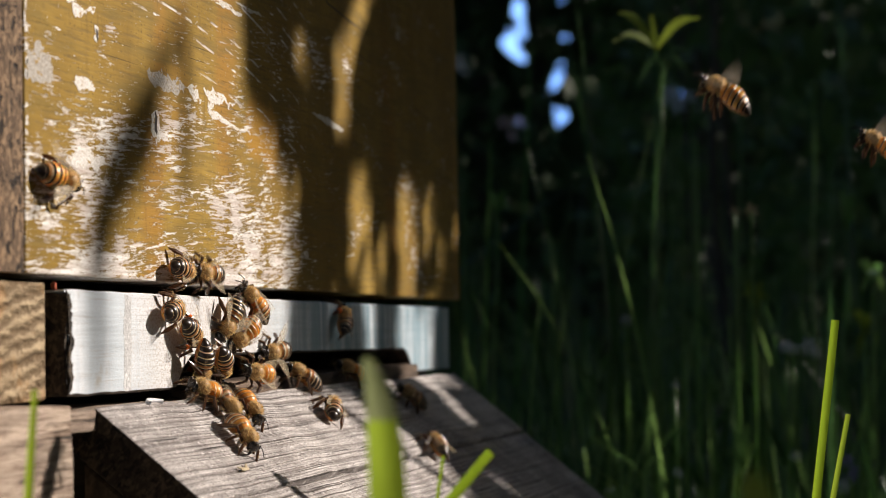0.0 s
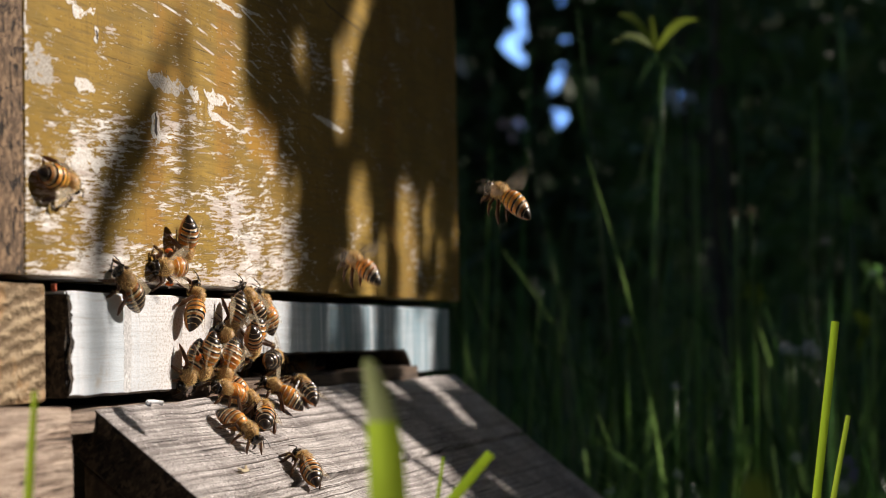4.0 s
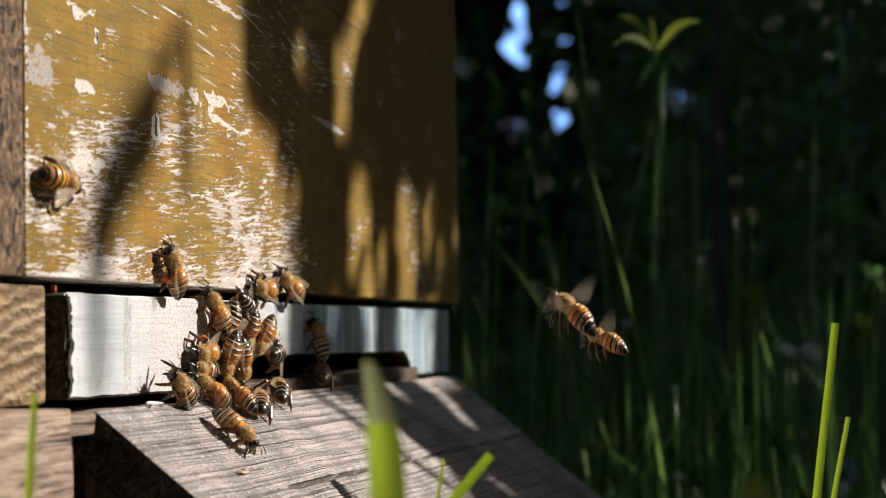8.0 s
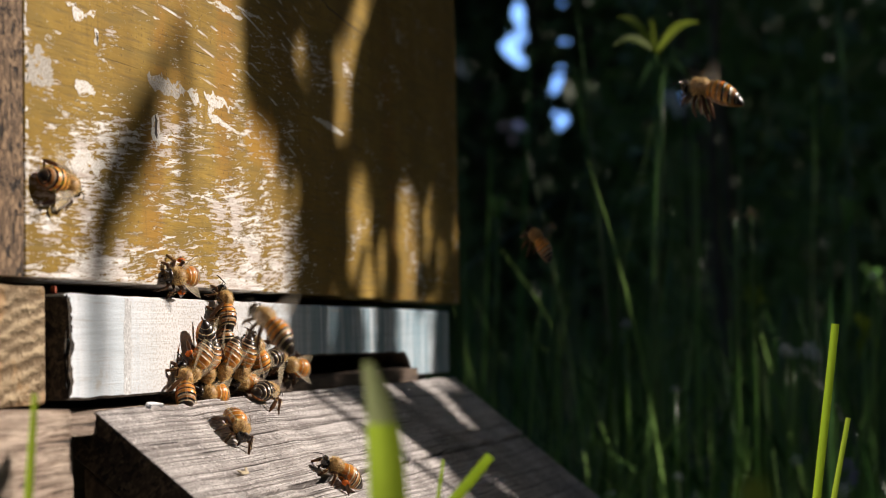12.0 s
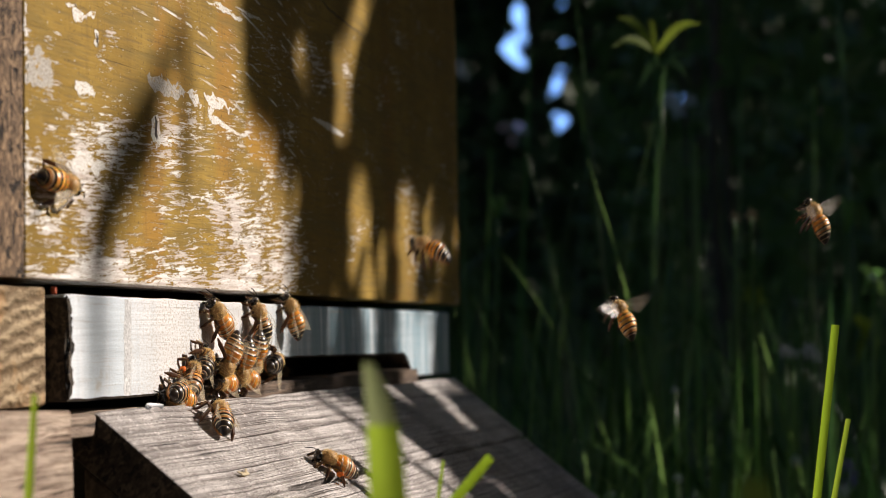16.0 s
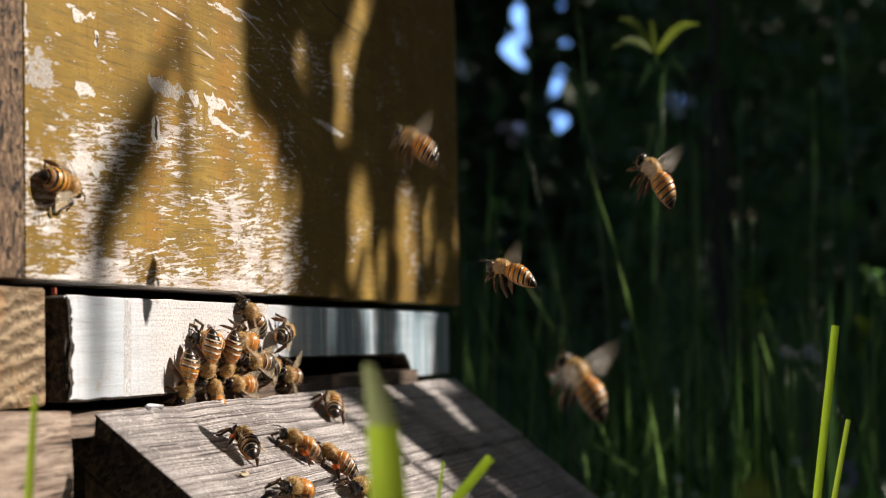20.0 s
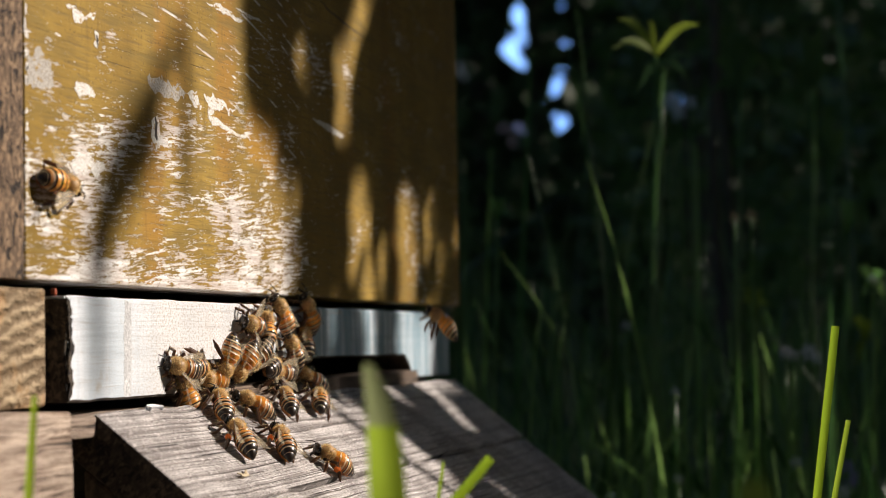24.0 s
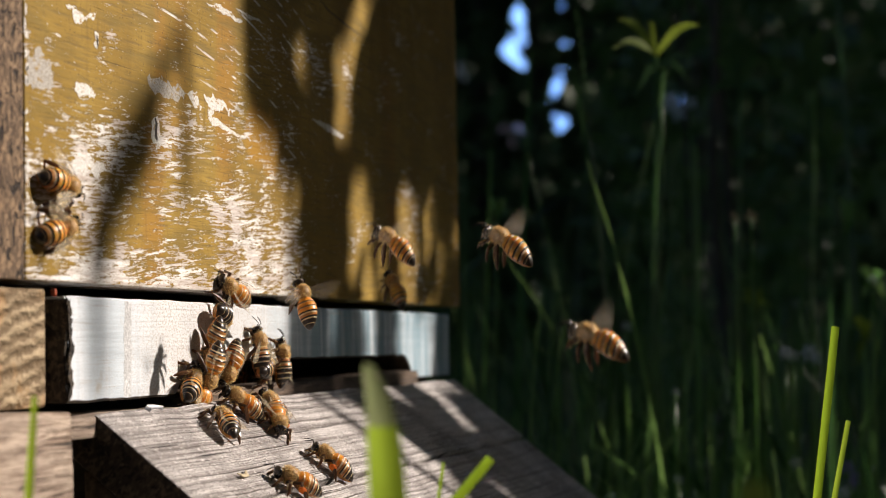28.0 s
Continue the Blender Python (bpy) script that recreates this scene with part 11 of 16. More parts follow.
        at(21, 85.4, -31.0, 22.5, -0.07, 0.85, 0.52, -0.23, -0.52, 0.82), at(21.35, 80.4, -111.0, 36.5, -0.08, 0.78, 0.62, -0.22, -0.62, 0.75),
        at(21.8, 300.0, -550.0, 50.0, 0.00, 0.95, 0.32, 0.00, -0.32, 0.95), at(22.2, 300.0, -550.0, 50.0, 0.00, 0.95, 0.32, 0.00, -0.32, 0.95),
        at(22.65, 103.9, -173.7, 91.3, 0.14, 0.91, 0.39, -0.32, -0.33, 0.89), at(23, 72.4, -103.7, 47.8, 0.18, 0.85, 0.49, -0.33, -0.42, 0.85),
        at(23.35, 67.4, -183.7, 68.7, 0.22, 0.78, 0.58, -0.35, -0.50, 0.79), at(23.8, 300.0, -550.0, 50.0, 0.00, 0.95, 0.32, 0.00, -0.32, 0.95),
        at(24.2, 300.0, -550.0, 50.0, 0.00, 0.95, 0.32, 0.00, -0.32, 0.95), at(24.65, 85.2, -116.4, 34.0, 0.14, 0.85, 0.50, -0.37, -0.42, 0.83),
        at(25, 59.6, -46.4, 13.0, 0.18, 0.76, 0.62, -0.38, -0.53, 0.76), at(25.4, 90.0, -4.0, 2.0, 0.00, 1.00, 0.10, 0.00, -0.10, 1.00),
        at(25.6, 90.0, 28.0, -1.0, -0.00, 1.00, 0.00, 0.00, 0.00, 1.00), at(25.83, 90.0, 28.0, -1.0, 0.86, 0.50, 0.02, -0.04, 0.02, 1.00),
        at(26.07, 90.0, 28.0, -1.0, 0.86, -0.50, 0.07, -0.04, 0.07, 1.00), at(26.3, 90.0, 28.0, -1.0, 0.00, -1.00, 0.10, 0.00, 0.10, 1.00),
        at(26.55, 90.0, -4.0, 2.0, -0.00, -0.98, 0.20, 0.00, 0.20, 0.98), at(26.7, 59.1, -11.2, 22.8, 0.75, -0.55, 0.36, -0.34, 0.15, 0.93),
        at(26.85, 28.2, -18.4, 43.7, 0.80, 0.33, 0.51, -0.48, -0.16, 0.86), at(27, -2.7, -25.5, 64.5, 0.09, 0.86, 0.50, -0.30, -0.46, 0.84),
        at(27.35, -7.7, -105.5, 100.7, 0.10, 0.79, 0.60, -0.31, -0.55, 0.77), at(27.8, 300.0, -550.0, 50.0, 0.00, 0.95, 0.32, 0.00, -0.32, 0.95),
        at(28, 300.0, -550.0, 50.0, 0.00, 0.95, 0.32, 0.00, -0.32, 0.95)])
    walk(FLIERS[1], [at(0, 158.0, -180.9, 65.1, 0.01, 0.86, 0.51, -0.27, -0.49, 0.83), at(0.35, 153.0, -260.9, 82.0, 0.01, 0.79, 0.61, -0.27, -0.59, 0.76),
        at(0.8, 350.0, -580.0, 70.0, 0.00, 0.95, 0.32, 0.00, -0.32, 0.95), at(1.2, 350.0, -580.0, 70.0, 0.00, 0.95, 0.32, 0.00, -0.32, 0.95),
        at(1.65, 129.3, -187.4, 86.0, 0.10, 0.91, 0.39, -0.30, -0.35, 0.89), at(2, 106.6, -117.4, 62.3, 0.13, 0.86, 0.50, -0.31, -0.44, 0.84),
        at(2.35, 101.6, -197.4, 99.6, 0.15, 0.79, 0.60, -0.33, -0.53, 0.78), at(2.8, 350.0, -580.0, 70.0, 0.00, 0.95, 0.32, 0.00, -0.32, 0.95),
        at(3.2, 350.0, -580.0, 70.0, 0.00, 0.95, 0.32, 0.00, -0.32, 0.95), at(3.65, 132.1, -103.2, 63.0, 0.14, 0.91, 0.39, -0.32, -0.33, 0.89),
        at(4, 121.9, -33.2, 32.6, 0.17, 0.85, 0.49, -0.33, -0.42, 0.85), at(4.4, 121.9, -4.0, 2.0, 0.00, 1.00, 0.10, 0.00, -0.10, 1.00),
        at(4.6, 121.9, 28.0, -1.0, -0.00, 1.00, 0.00, 0.00, 0.00, 1.00), at(4.83, 121.9, 28.0, -1.0, 0.86, 0.50, 0.02, -0.04, 0.02, 1.00),
        at(5.07, 121.9, 28.0, -1.0, 0.86, -0.50, 0.07, -0.04, 0.07, 1.00), at(5.3, 121.9, 28.0, -1.0, 0.00, -1.00, 0.10, 0.00, 0.10, 1.00),
        at(5.55, 121.9, -4.0, 2.0, -0.00, -0.98, 0.20, 0.00, 0.20, 0.98), at(5.7, 148.9, -6.3, 5.9, 0.73, -0.55, 0.41, -0.42, 0.11, 0.90),
        at(5.85, 175.9, -8.7, 9.8, 0.72, 0.29, 0.63, -0.56, -0.29, 0.78), at(6, 202.8, -11.0, 13.6, -0.01, 0.76, 0.65, -0.29, -0.62, 0.73),
        at(6.35, 197.8, -91.0, 27.8, -0.01, 0.65, 0.76, -0.29, -0.73, 0.62), at(6.8, 350.0, -580.0, 70.0, 0.00, 0.95, 0.32, 0.00, -0.32, 0.95),
        at(7.2, 350.0, -580.0, 70.0, 0.00, 0.95, 0.32, 0.00, -0.32, 0.95), at(7.65, 95.6, -179.9, 36.5, 0.12, 0.89, 0.45, -0.33, -0.39, 0.86),
        at(8, 47.3, -109.9, 17.7, 0.16, 0.81, 0.56, -0.35, -0.49, 0.80), at(8.35, 42.3, -189.9, 37.8, 0.18, 0.73, 0.66, -0.37, -0.57, 0.73),
        at(8.8, 350.0, -580.0, 70.0, 0.00, 0.95, 0.32, 0.00, -0.32, 0.95), at(9.2, 350.0, -580.0, 70.0, 0.00, 0.95, 0.32, 0.00, -0.32, 0.95),
        at(9.65, 180.9, -91.7, 26.7, 0.13, 0.86, 0.50, -0.36, -0.43, 0.83), at(10, 160.0, -21.7, 20.7, 0.16, 0.76, 0.63, -0.38, -0.54, 0.75),
        at(10.4, 160.0, -4.0, 2.0, 0.00, 1.00, 0.10, 0.00, -0.10, 1.00), at(10.6, 160.0, 28.0, -1.0, -0.00, 1.00, 0.00, 0.00, 0.00, 1.00),
        at(10.83, 160.0, 28.0, -1.0, 0.86, 0.50, 0.02, -0.04, 0.02, 1.00), at(11.07, 160.0, 28.0, -1.0, 0.86, -0.50, 0.07, -0.04, 0.07, 1.00),
        at(11.3, 160.0, 28.0, -1.0, 0.00, -1.00, 0.10, 0.00, 0.10, 1.00), at(11.55, 160.0, -4.0, 2.0, -0.00, -0.98, 0.20, 0.00, 0.20, 0.98),
        at(11.7, 108.5, -18.1, 6.6, 0.71, -0.58, 0.40, -0.40, 0.13, 0.91), at(11.85, 57.0, -32.2, 11.2, 0.76, 0.24, 0.60, -0.56, -0.22, 0.80),
        at(12, 5.5, -46.3, 15.7, 0.10, 0.76, 0.64, -0.35, -0.57, 0.74), at(12.35, 0.5, -126.3, 35.7, 0.12, 0.66, 0.74, -0.37, -0.66, 0.65),
        at(12.8, 350.0, -580.0, 70.0, 0.00, 0.95, 0.32, 0.00, -0.32, 0.95), at(13.2, 350.0, -580.0, 70.0, 0.00, 0.95, 0.32, 0.00, -0.32, 0.95),
        at(13.65, 111.0, -115.1, 67.8, 0.08, 0.92, 0.39, -0.30, -0.36, 0.89), at(14, 88.4, -45.1, 50.7, 0.10, 0.86, 0.50, -0.31, -0.45, 0.84),
        at(14.4, 90.0, -4.0, 2.0, 0.00, 1.00, 0.10, 0.00, -0.10, 1.00), at(14.6, 90.0, 28.0, -1.0, -0.00, 1.00, 0.00, 0.00, 0.00, 1.00),
        at(14.83, 90.0, 28.0, -1.0, 0.86, 0.50, 0.02, -0.04, 0.02, 1.00), at(15.07, 90.0, 28.0, -1.0, 0.86, -0.50, 0.07, -0.04, 0.07, 1.00),
        at(15.3, 90.0, 28.0, -1.0, 0.00, -1.00, 0.10, 0.00, 0.10, 1.00), at(15.55, 90.0, -4.0, 2.0, -0.00, -0.98, 0.20, 0.00, 0.20, 0.98),
        at(15.7, 114.7, -17.1, 14.6, 0.77, -0.55, 0.32, -0.26, 0.18, 0.95), at(15.85, 139.4, -30.1, 27.2, 0.86, 0.34, 0.39, -0.40, -0.05, 0.92),
        at(16, 164.1, -43.2, 39.7, 0.17, 0.92, 0.35, -0.29, -0.29, 0.91), at(16.35, 159.1, -123.2, 75.1, 0.21, 0.88, 0.42, -0.30, -0.35, 0.89),
        at(16.8, 350.0, -580.0, 70.0, 0.00, 0.95, 0.32, 0.00, -0.32, 0.95), at(17.2, 350.0, -580.0, 70.0, 0.00, 0.95, 0.32, 0.00, -0.32, 0.95),
        at(17.65, 47.5, -109.5, 30.4, -0.01, 0.98, 0.22, -0.24, -0.21, 0.95), at(18, 27.5, -39.5, 29.2, -0.02, 0.96, 0.28, -0.24, -0.27, 0.93),
        at(18.4, 90.0, -4.0, 2.0, 0.00, 1.00, 0.10, 0.00, -0.10, 1.00), at(18.6, 90.0, 28.0, -1.0, -0.00, 1.00, 0.00, 0.00, 0.00, 1.00),
        at(18.83, 90.0, 28.0, -1.0, 0.86, 0.50, 0.02, -0.04, 0.02, 1.00), at(19.07, 90.0, 28.0, -1.0, 0.86, -0.50, 0.07, -0.04, 0.07, 1.00),
        at(19.3, 90.0, 28.0, -1.0, 0.00, -1.00, 0.10, 0.00, 0.10, 1.00), at(19.55, 90.0, -4.0, 2.0, -0.00, -0.98, 0.20, 0.00, 0.20, 0.98),
        at(19.7, 90.2, -22.3, 23.2, 0.77, -0.51, 0.38, -0.37, 0.12, 0.92), at(19.85, 90.4, -40.6, 44.4, 0.75, 0.40, 0.53, -0.48, -0.23, 0.85),
        at(20, 90.5, -58.8, 65.6, -0.06, 0.86, 0.51, -0.24, -0.51, 0.83), at(20.35, 85.5, -138.8, 117.8, -0.07, 0.78, 0.62, -0.23, -0.61, 0.76),
        at(20.8, 350.0, -580.0, 70.0, 0.00, 0.95, 0.32, 0.00, -0.32, 0.95), at(21.2, 350.0, -580.0, 70.0, 0.00, 0.95, 0.32, 0.00, -0.32, 0.95),
        at(21.65, 108.2, -166.5, 52.2, 0.02, 0.92, 0.40, -0.28, -0.38, 0.88), at(22, 69.6, -96.5, 55.4, 0.03, 0.86, 0.51, -0.28, -0.48, 0.83),
        at(22.35, 64.6, -176.5, 90.9, 0.03, 0.79, 0.61, -0.28, -0.58, 0.77), at(22.8, 350.0, -580.0, 70.0, 0.00, 0.95, 0.32, 0.00, -0.32, 0.95),
        at(23.2, 350.0, -580.0, 70.0, 0.00, 0.95, 0.32, 0.00, -0.32, 0.95), at(23.65, 250.4, -104.3, 57.2, -0.03, 0.85, 0.53, -0.27, -0.51, 0.81),
        at(24, 208.4, -34.3, 19.2, -0.04, 0.76, 0.65, -0.27, -0.64, 0.72), at(24.4, 208.4, -4.0, 2.0, 0.00, 1.00, 0.10, 0.00, -0.10, 1.00),
        at(24.6, 208.4, 28.0, -1.0, -0.00, 1.00, 0.00, 0.00, 0.00, 1.00), at(24.83, 208.4, 28.0, -1.0, 0.86, 0.50, 0.02, -0.04, 0.02, 1.00),
        at(25.07, 208.4, 28.0, -1.0, 0.86, -0.50, 0.07, -0.04, 0.07, 1.00), at(25.3, 208.4, 28.0, -1.0, 0.00, -1.00, 0.10, 0.00, 0.10, 1.00),
        at(25.55, 208.4, -4.0, 2.0, -0.00, -0.98, 0.20, 0.00, 0.20, 0.98), at(25.7, 143.1, -28.9, 13.3, 0.79, -0.54, 0.30, -0.23, 0.19, 0.95),
        at(25.85, 77.8, -53.9, 24.7, 0.87, 0.36, 0.33, -0.36, -0.00, 0.93), at(26, 12.5, -78.8, 36.0, 0.19, 0.94, 0.27, -0.27, -0.21, 0.94),
        at(26.35, 7.5, -158.8, 56.8, 0.23, 0.92, 0.33, -0.28, -0.26, 0.92), at(26.8, 350.0, -580.0, 70.0, 0.00, 0.95, 0.32, 0.00, -0.32, 0.95),
        at(27.2, 350.0, -580.0, 70.0, 0.00, 0.95, 0.32, 0.00, -0.32, 0.95), at(27.65, 137.2, -87.4, 34.9, 0.09, 0.57, 0.82, -0.62, -0.61, 0.49),
        at(28, 119.1, -17.4, 26.8, 0.10, 0.35, 0.93, -0.62, -0.71, 0.33)])
    walk(FLIERS[2], [at(0, 400.0, -610.0, 90.0, 0.00, 0.95, 0.32, 0.00, -0.32, 0.95), at(0.15, 148.0, -79.1, 63.9, 0.01, 0.92, 0.40, -0.27, -0.38, 0.88),
        at(0.5, 137.7, -9.1, 64.8, 0.01, 0.86, 0.51, -0.27, -0.49, 0.83), at(0.9, 137.7, -4.0, 2.0, 0.00, 1.00, 0.10, 0.00, -0.10, 1.00),
        at(1.1, 137.7, 28.0, -1.0, -0.00, 1.00, 0.00, 0.00, 0.00, 1.00), at(1.33, 137.7, 28.0, -1.0, 0.86, 0.50, 0.02, -0.04, 0.02, 1.00),
        at(1.57, 137.7, 28.0, -1.0, 0.86, -0.50, 0.07, -0.04, 0.07, 1.00), at(1.8, 137.7, 28.0, -1.0, 0.00, -1.00, 0.10, 0.00, 0.10, 1.00),
        at(2.05, 137.7, -4.0, 2.0, -0.00, -0.98, 0.20, 0.00, 0.20, 0.98), at(2.2, 146.1, -15.7, 12.2, 0.79, -0.51, 0.33, -0.28, 0.17, 0.94),
        at(2.35, 154.6, -27.4, 22.4, 0.81, 0.41, 0.41, -0.41, -0.09, 0.91), at(2.5, 163.0, -39.0, 32.7, 0.04, 0.93, 0.36, -0.26, -0.33, 0.91),
        at(2.85, 158.0, -119.0, 44.0, 0.05, 0.90, 0.44, -0.26, -0.41, 0.87), at(3.3, 400.0, -610.0, 90.0, 0.00, 0.95, 0.32, 0.00, -0.32, 0.95),
        at(3.7, 400.0, -610.0, 90.0, 0.00, 0.95, 0.32, 0.00, -0.32, 0.95), at(4.15, 95.2, -203.1, 98.7, -0.03, 0.91, 0.41, -0.25, -0.40, 0.88),
        at(4.5, 50.5, -133.1, 58.4, -0.04, 0.86, 0.51, -0.25, -0.51, 0.83), at(4.85, 45.5, -213.1, 70.8, -0.04, 0.79, 0.61, -0.24, -0.60, 0.76),
        at(5.3, 400.0, -610.0, 90.0, 0.00, 0.95, 0.32, 0.00, -0.32, 0.95), at(5.7, 400.0, -610.0, 90.0, 0.00, 0.95, 0.32, 0.00, -0.32, 0.95),
        at(6.15, 183.1, -78.9, 81.9, -0.06, 0.85, 0.53, -0.26, -0.52, 0.81), at(6.5, 170.4, -8.9, 53.1, -0.07, 0.75, 0.65, -0.25, -0.65, 0.72),
        at(6.9, 170.4, -4.0, 2.0, 0.00, 1.00, 0.10, 0.00, -0.10, 1.00), at(7.1, 170.4, 28.0, -1.0, -0.00, 1.00, 0.00, 0.00, 0.00, 1.00),
        at(7.5, 170.4, 28.0, -1.0, 0.86, 0.50, 0.02, -0.04, 0.02, 1.00), at(7.9, 170.4, 28.0, -1.0, 0.86, -0.50, 0.07, -0.04, 0.07, 1.00),
        at(8.3, 170.4, 28.0, -1.0, 0.00, -1.00, 0.10, 0.00, 0.10, 1.00), at(8.55, 170.4, -4.0, 2.0, -0.00, -0.98, 0.20, 0.00, 0.20, 0.98),
        at(8.7, 126.3, -6.4, 13.6, 0.72, -0.56, 0.41, -0.42, 0.12, 0.90), at(8.85, 82.3, -8.7, 25.3, 0.73, 0.27, 0.62, -0.56, -0.27, 0.78),
        at(9, 38.3, -11.1, 36.9, 0.02, 0.76, 0.65, -0.31, -0.61, 0.73), at(9.35, 33.3, -91.1, 51.9, 0.03, 0.66, 0.75, -0.31, -0.71, 0.63),
        at(9.8, 400.0, -610.0, 90.0, 0.00, 0.95, 0.32, 0.00, -0.32, 0.95), at(10.2, 400.0, -610.0, 90.0, 0.00, 0.95, 0.32, 0.00, -0.32, 0.95),
        at(10.65, 72.6, -222.9, 60.5, 0.12, 0.86, 0.50, -0.36, -0.44, 0.82), at(11, 32.0, -152.9, 41.6, 0.14, 0.76, 0.63, -0.37, -0.55, 0.75),
        at(11.35, 27.0, -232.9, 70.5, 0.17, 0.66, 0.73, -0.39, -0.64, 0.66), at(11.8, 400.0, -610.0, 90.0, 0.00, 0.95, 0.32, 0.00, -0.32, 0.95),
        at(12.2, 400.0, -610.0, 90.0, 0.00, 0.95, 0.32, 0.00, -0.32, 0.95), at(12.65, 146.5, -115.6, 69.7, 0.03, 0.89, 0.46, -0.30, -0.43, 0.85),
        at(13, 124.8, -45.6, 31.9, 0.04, 0.81, 0.58, -0.30, -0.54, 0.79), at(13.4, 124.8, -4.0, 2.0, 0.00, 1.00, 0.10, 0.00, -0.10, 1.00),
        at(13.6, 124.8, 28.0, -1.0, -0.00, 1.00, 0.00, 0.00, 0.00, 1.00), at(14, 124.8, 28.0, -1.0, 0.86, 0.50, 0.02, -0.04, 0.02, 1.00),
        at(14.4, 124.8, 28.0, -1.0, 0.86, -0.50, 0.07, -0.04, 0.07, 1.00), at(14.8, 124.8, 28.0, -1.0, 0.00, -1.00, 0.10, 0.00, 0.10, 1.00),
        at(15.05, 124.8, -4.0, 2.0, -0.00, -0.98, 0.20, 0.00, 0.20, 0.98), at(15.2, 104.4, -29.6, 32.5, 0.77, -0.53, 0.37, -0.36, 0.13, 0.92),
        at(15.35, 84.0, -55.2, 63.0, 0.77, 0.37, 0.52, -0.49, -0.20, 0.85), at(15.5, 63.5, -80.8, 93.5, 0.00, 0.86, 0.51, -0.27, -0.49, 0.83),
        at(15.85, 58.5, -160.8, 148.5, 0.00, 0.79, 0.61, -0.27, -0.59, 0.76), at(16.3, 400.0, -610.0, 90.0, 0.00, 0.95, 0.32, 0.00, -0.32, 0.95),
        at(16.7, 400.0, -610.0, 90.0, 0.00, 0.95, 0.32, 0.00, -0.32, 0.95), at(17.15, -86.2, -137.9, 50.1, -0.01, 0.99, 0.15, -0.24, -0.15, 0.96),
        at(17.5, -122.8, -67.9, 49.8, -0.01, 0.98, 0.20, -0.24, -0.19, 0.95), at(17.85, -127.8, -147.9, 104.7, -0.02, 0.97, 0.24, -0.24, -0.24, 0.94),
        at(18.3, 400.0, -610.0, 90.0, 0.00, 0.95, 0.32, 0.00, -0.32, 0.95), at(18.7, 400.0, -610.0, 90.0, 0.00, 0.95, 0.32, 0.00, -0.32, 0.95),
        at(19.15, 151.0, -117.0, 124.7, 0.06, 0.92, 0.40, -0.29, -0.36, 0.88), at(19.5, 122.1, -47.0, 93.9, 0.08, 0.86, 0.50, -0.30, -0.46, 0.84),
        at(19.9, 122.1, -4.0, 2.0, 0.00, 1.00, 0.10, 0.00, -0.10, 1.00), at(20.1, 122.1, 28.0, -1.0, -0.00, 1.00, 0.00, 0.00, 0.00, 1.00),
        at(20.33, 122.1, 28.0, -1.0, 0.86, 0.50, 0.02, -0.04, 0.02, 1.00), at(20.57, 122.1, 28.0, -1.0, 0.86, -0.50, 0.07, -0.04, 0.07, 1.00),
        at(20.8, 122.1, 28.0, -1.0, 0.00, -1.00, 0.10, 0.00, 0.10, 1.00), at(21.05, 122.1, -4.0, 2.0, -0.00, -0.98, 0.20, 0.00, 0.20, 0.98),
        at(21.2, 166.8, -8.2, 14.2, 0.76, -0.53, 0.37, -0.35, 0.14, 0.93), at(21.35, 211.4, -12.5, 26.4, 0.78, 0.35, 0.52, -0.49, -0.19, 0.85),
        at(21.5, 256.1, -16.7, 38.7, 0.03, 0.86, 0.51, -0.28, -0.48, 0.83), at(21.85, 251.1, -96.7, 50.1, 0.04, 0.79, 0.61, -0.29, -0.57, 0.77),
        at(22.3, 400.0, -610.0, 90.0, 0.00, 0.95, 0.32, 0.00, -0.32, 0.95), at(22.7, 400.0, -610.0, 90.0, 0.00, 0.95, 0.32, 0.00, -0.32, 0.95),
        at(23.15, 113.9, -159.9, 29.4, 0.02, 0.92, 0.40, -0.28, -0.38, 0.88), at(23.5, 70.1, -89.9, 12.2, 0.03, 0.86, 0.51, -0.28, -0.48, 0.83),
        at(23.85, 65.1, -169.9, 48.3, 0.03, 0.79, 0.61, -0.28, -0.58, 0.77), at(24.3, 400.0, -610.0, 90.0, 0.00, 0.95, 0.32, 0.00, -0.32, 0.95),
        at(24.7, 400.0, -610.0, 90.0, 0.00, 0.95, 0.32, 0.00, -0.32, 0.95), at(25.15, 82.2, -160.0, 43.6, 0.01, 0.99, 0.15, -0.24, -0.14, 0.96),
        at(25.5, 41.6, -90.0, 9.8, 0.02, 0.98, 0.20, -0.24, -0.19, 0.95), at(25.85, 36.6, -170.0, 34.6, 0.02, 0.97, 0.24, -0.24, -0.23, 0.94),
        at(26.3, 400.0, -610.0, 90.0, 0.00, 0.95, 0.32, 0.00, -0.32, 0.95), at(26.7, 400.0, -610.0, 90.0, 0.00, 0.95, 0.32, 0.00, -0.32, 0.95),
        at(27.15, 136.0, -131.4, 48.1, -0.04, 0.91, 0.41, -0.25, -0.40, 0.88), at(27.5, 92.0, -61.4, 49.5, -0.05, 0.86, 0.51, -0.24, -0.51, 0.83),
        at(27.9, 92.0, -4.0, 2.0, 0.00, 1.00, 0.10, 0.00, -0.10, 1.00), at(28, 92.0, 28.0, -1.0, -0.00, 1.00, 0.00, 0.00, 0.00, 1.00)])
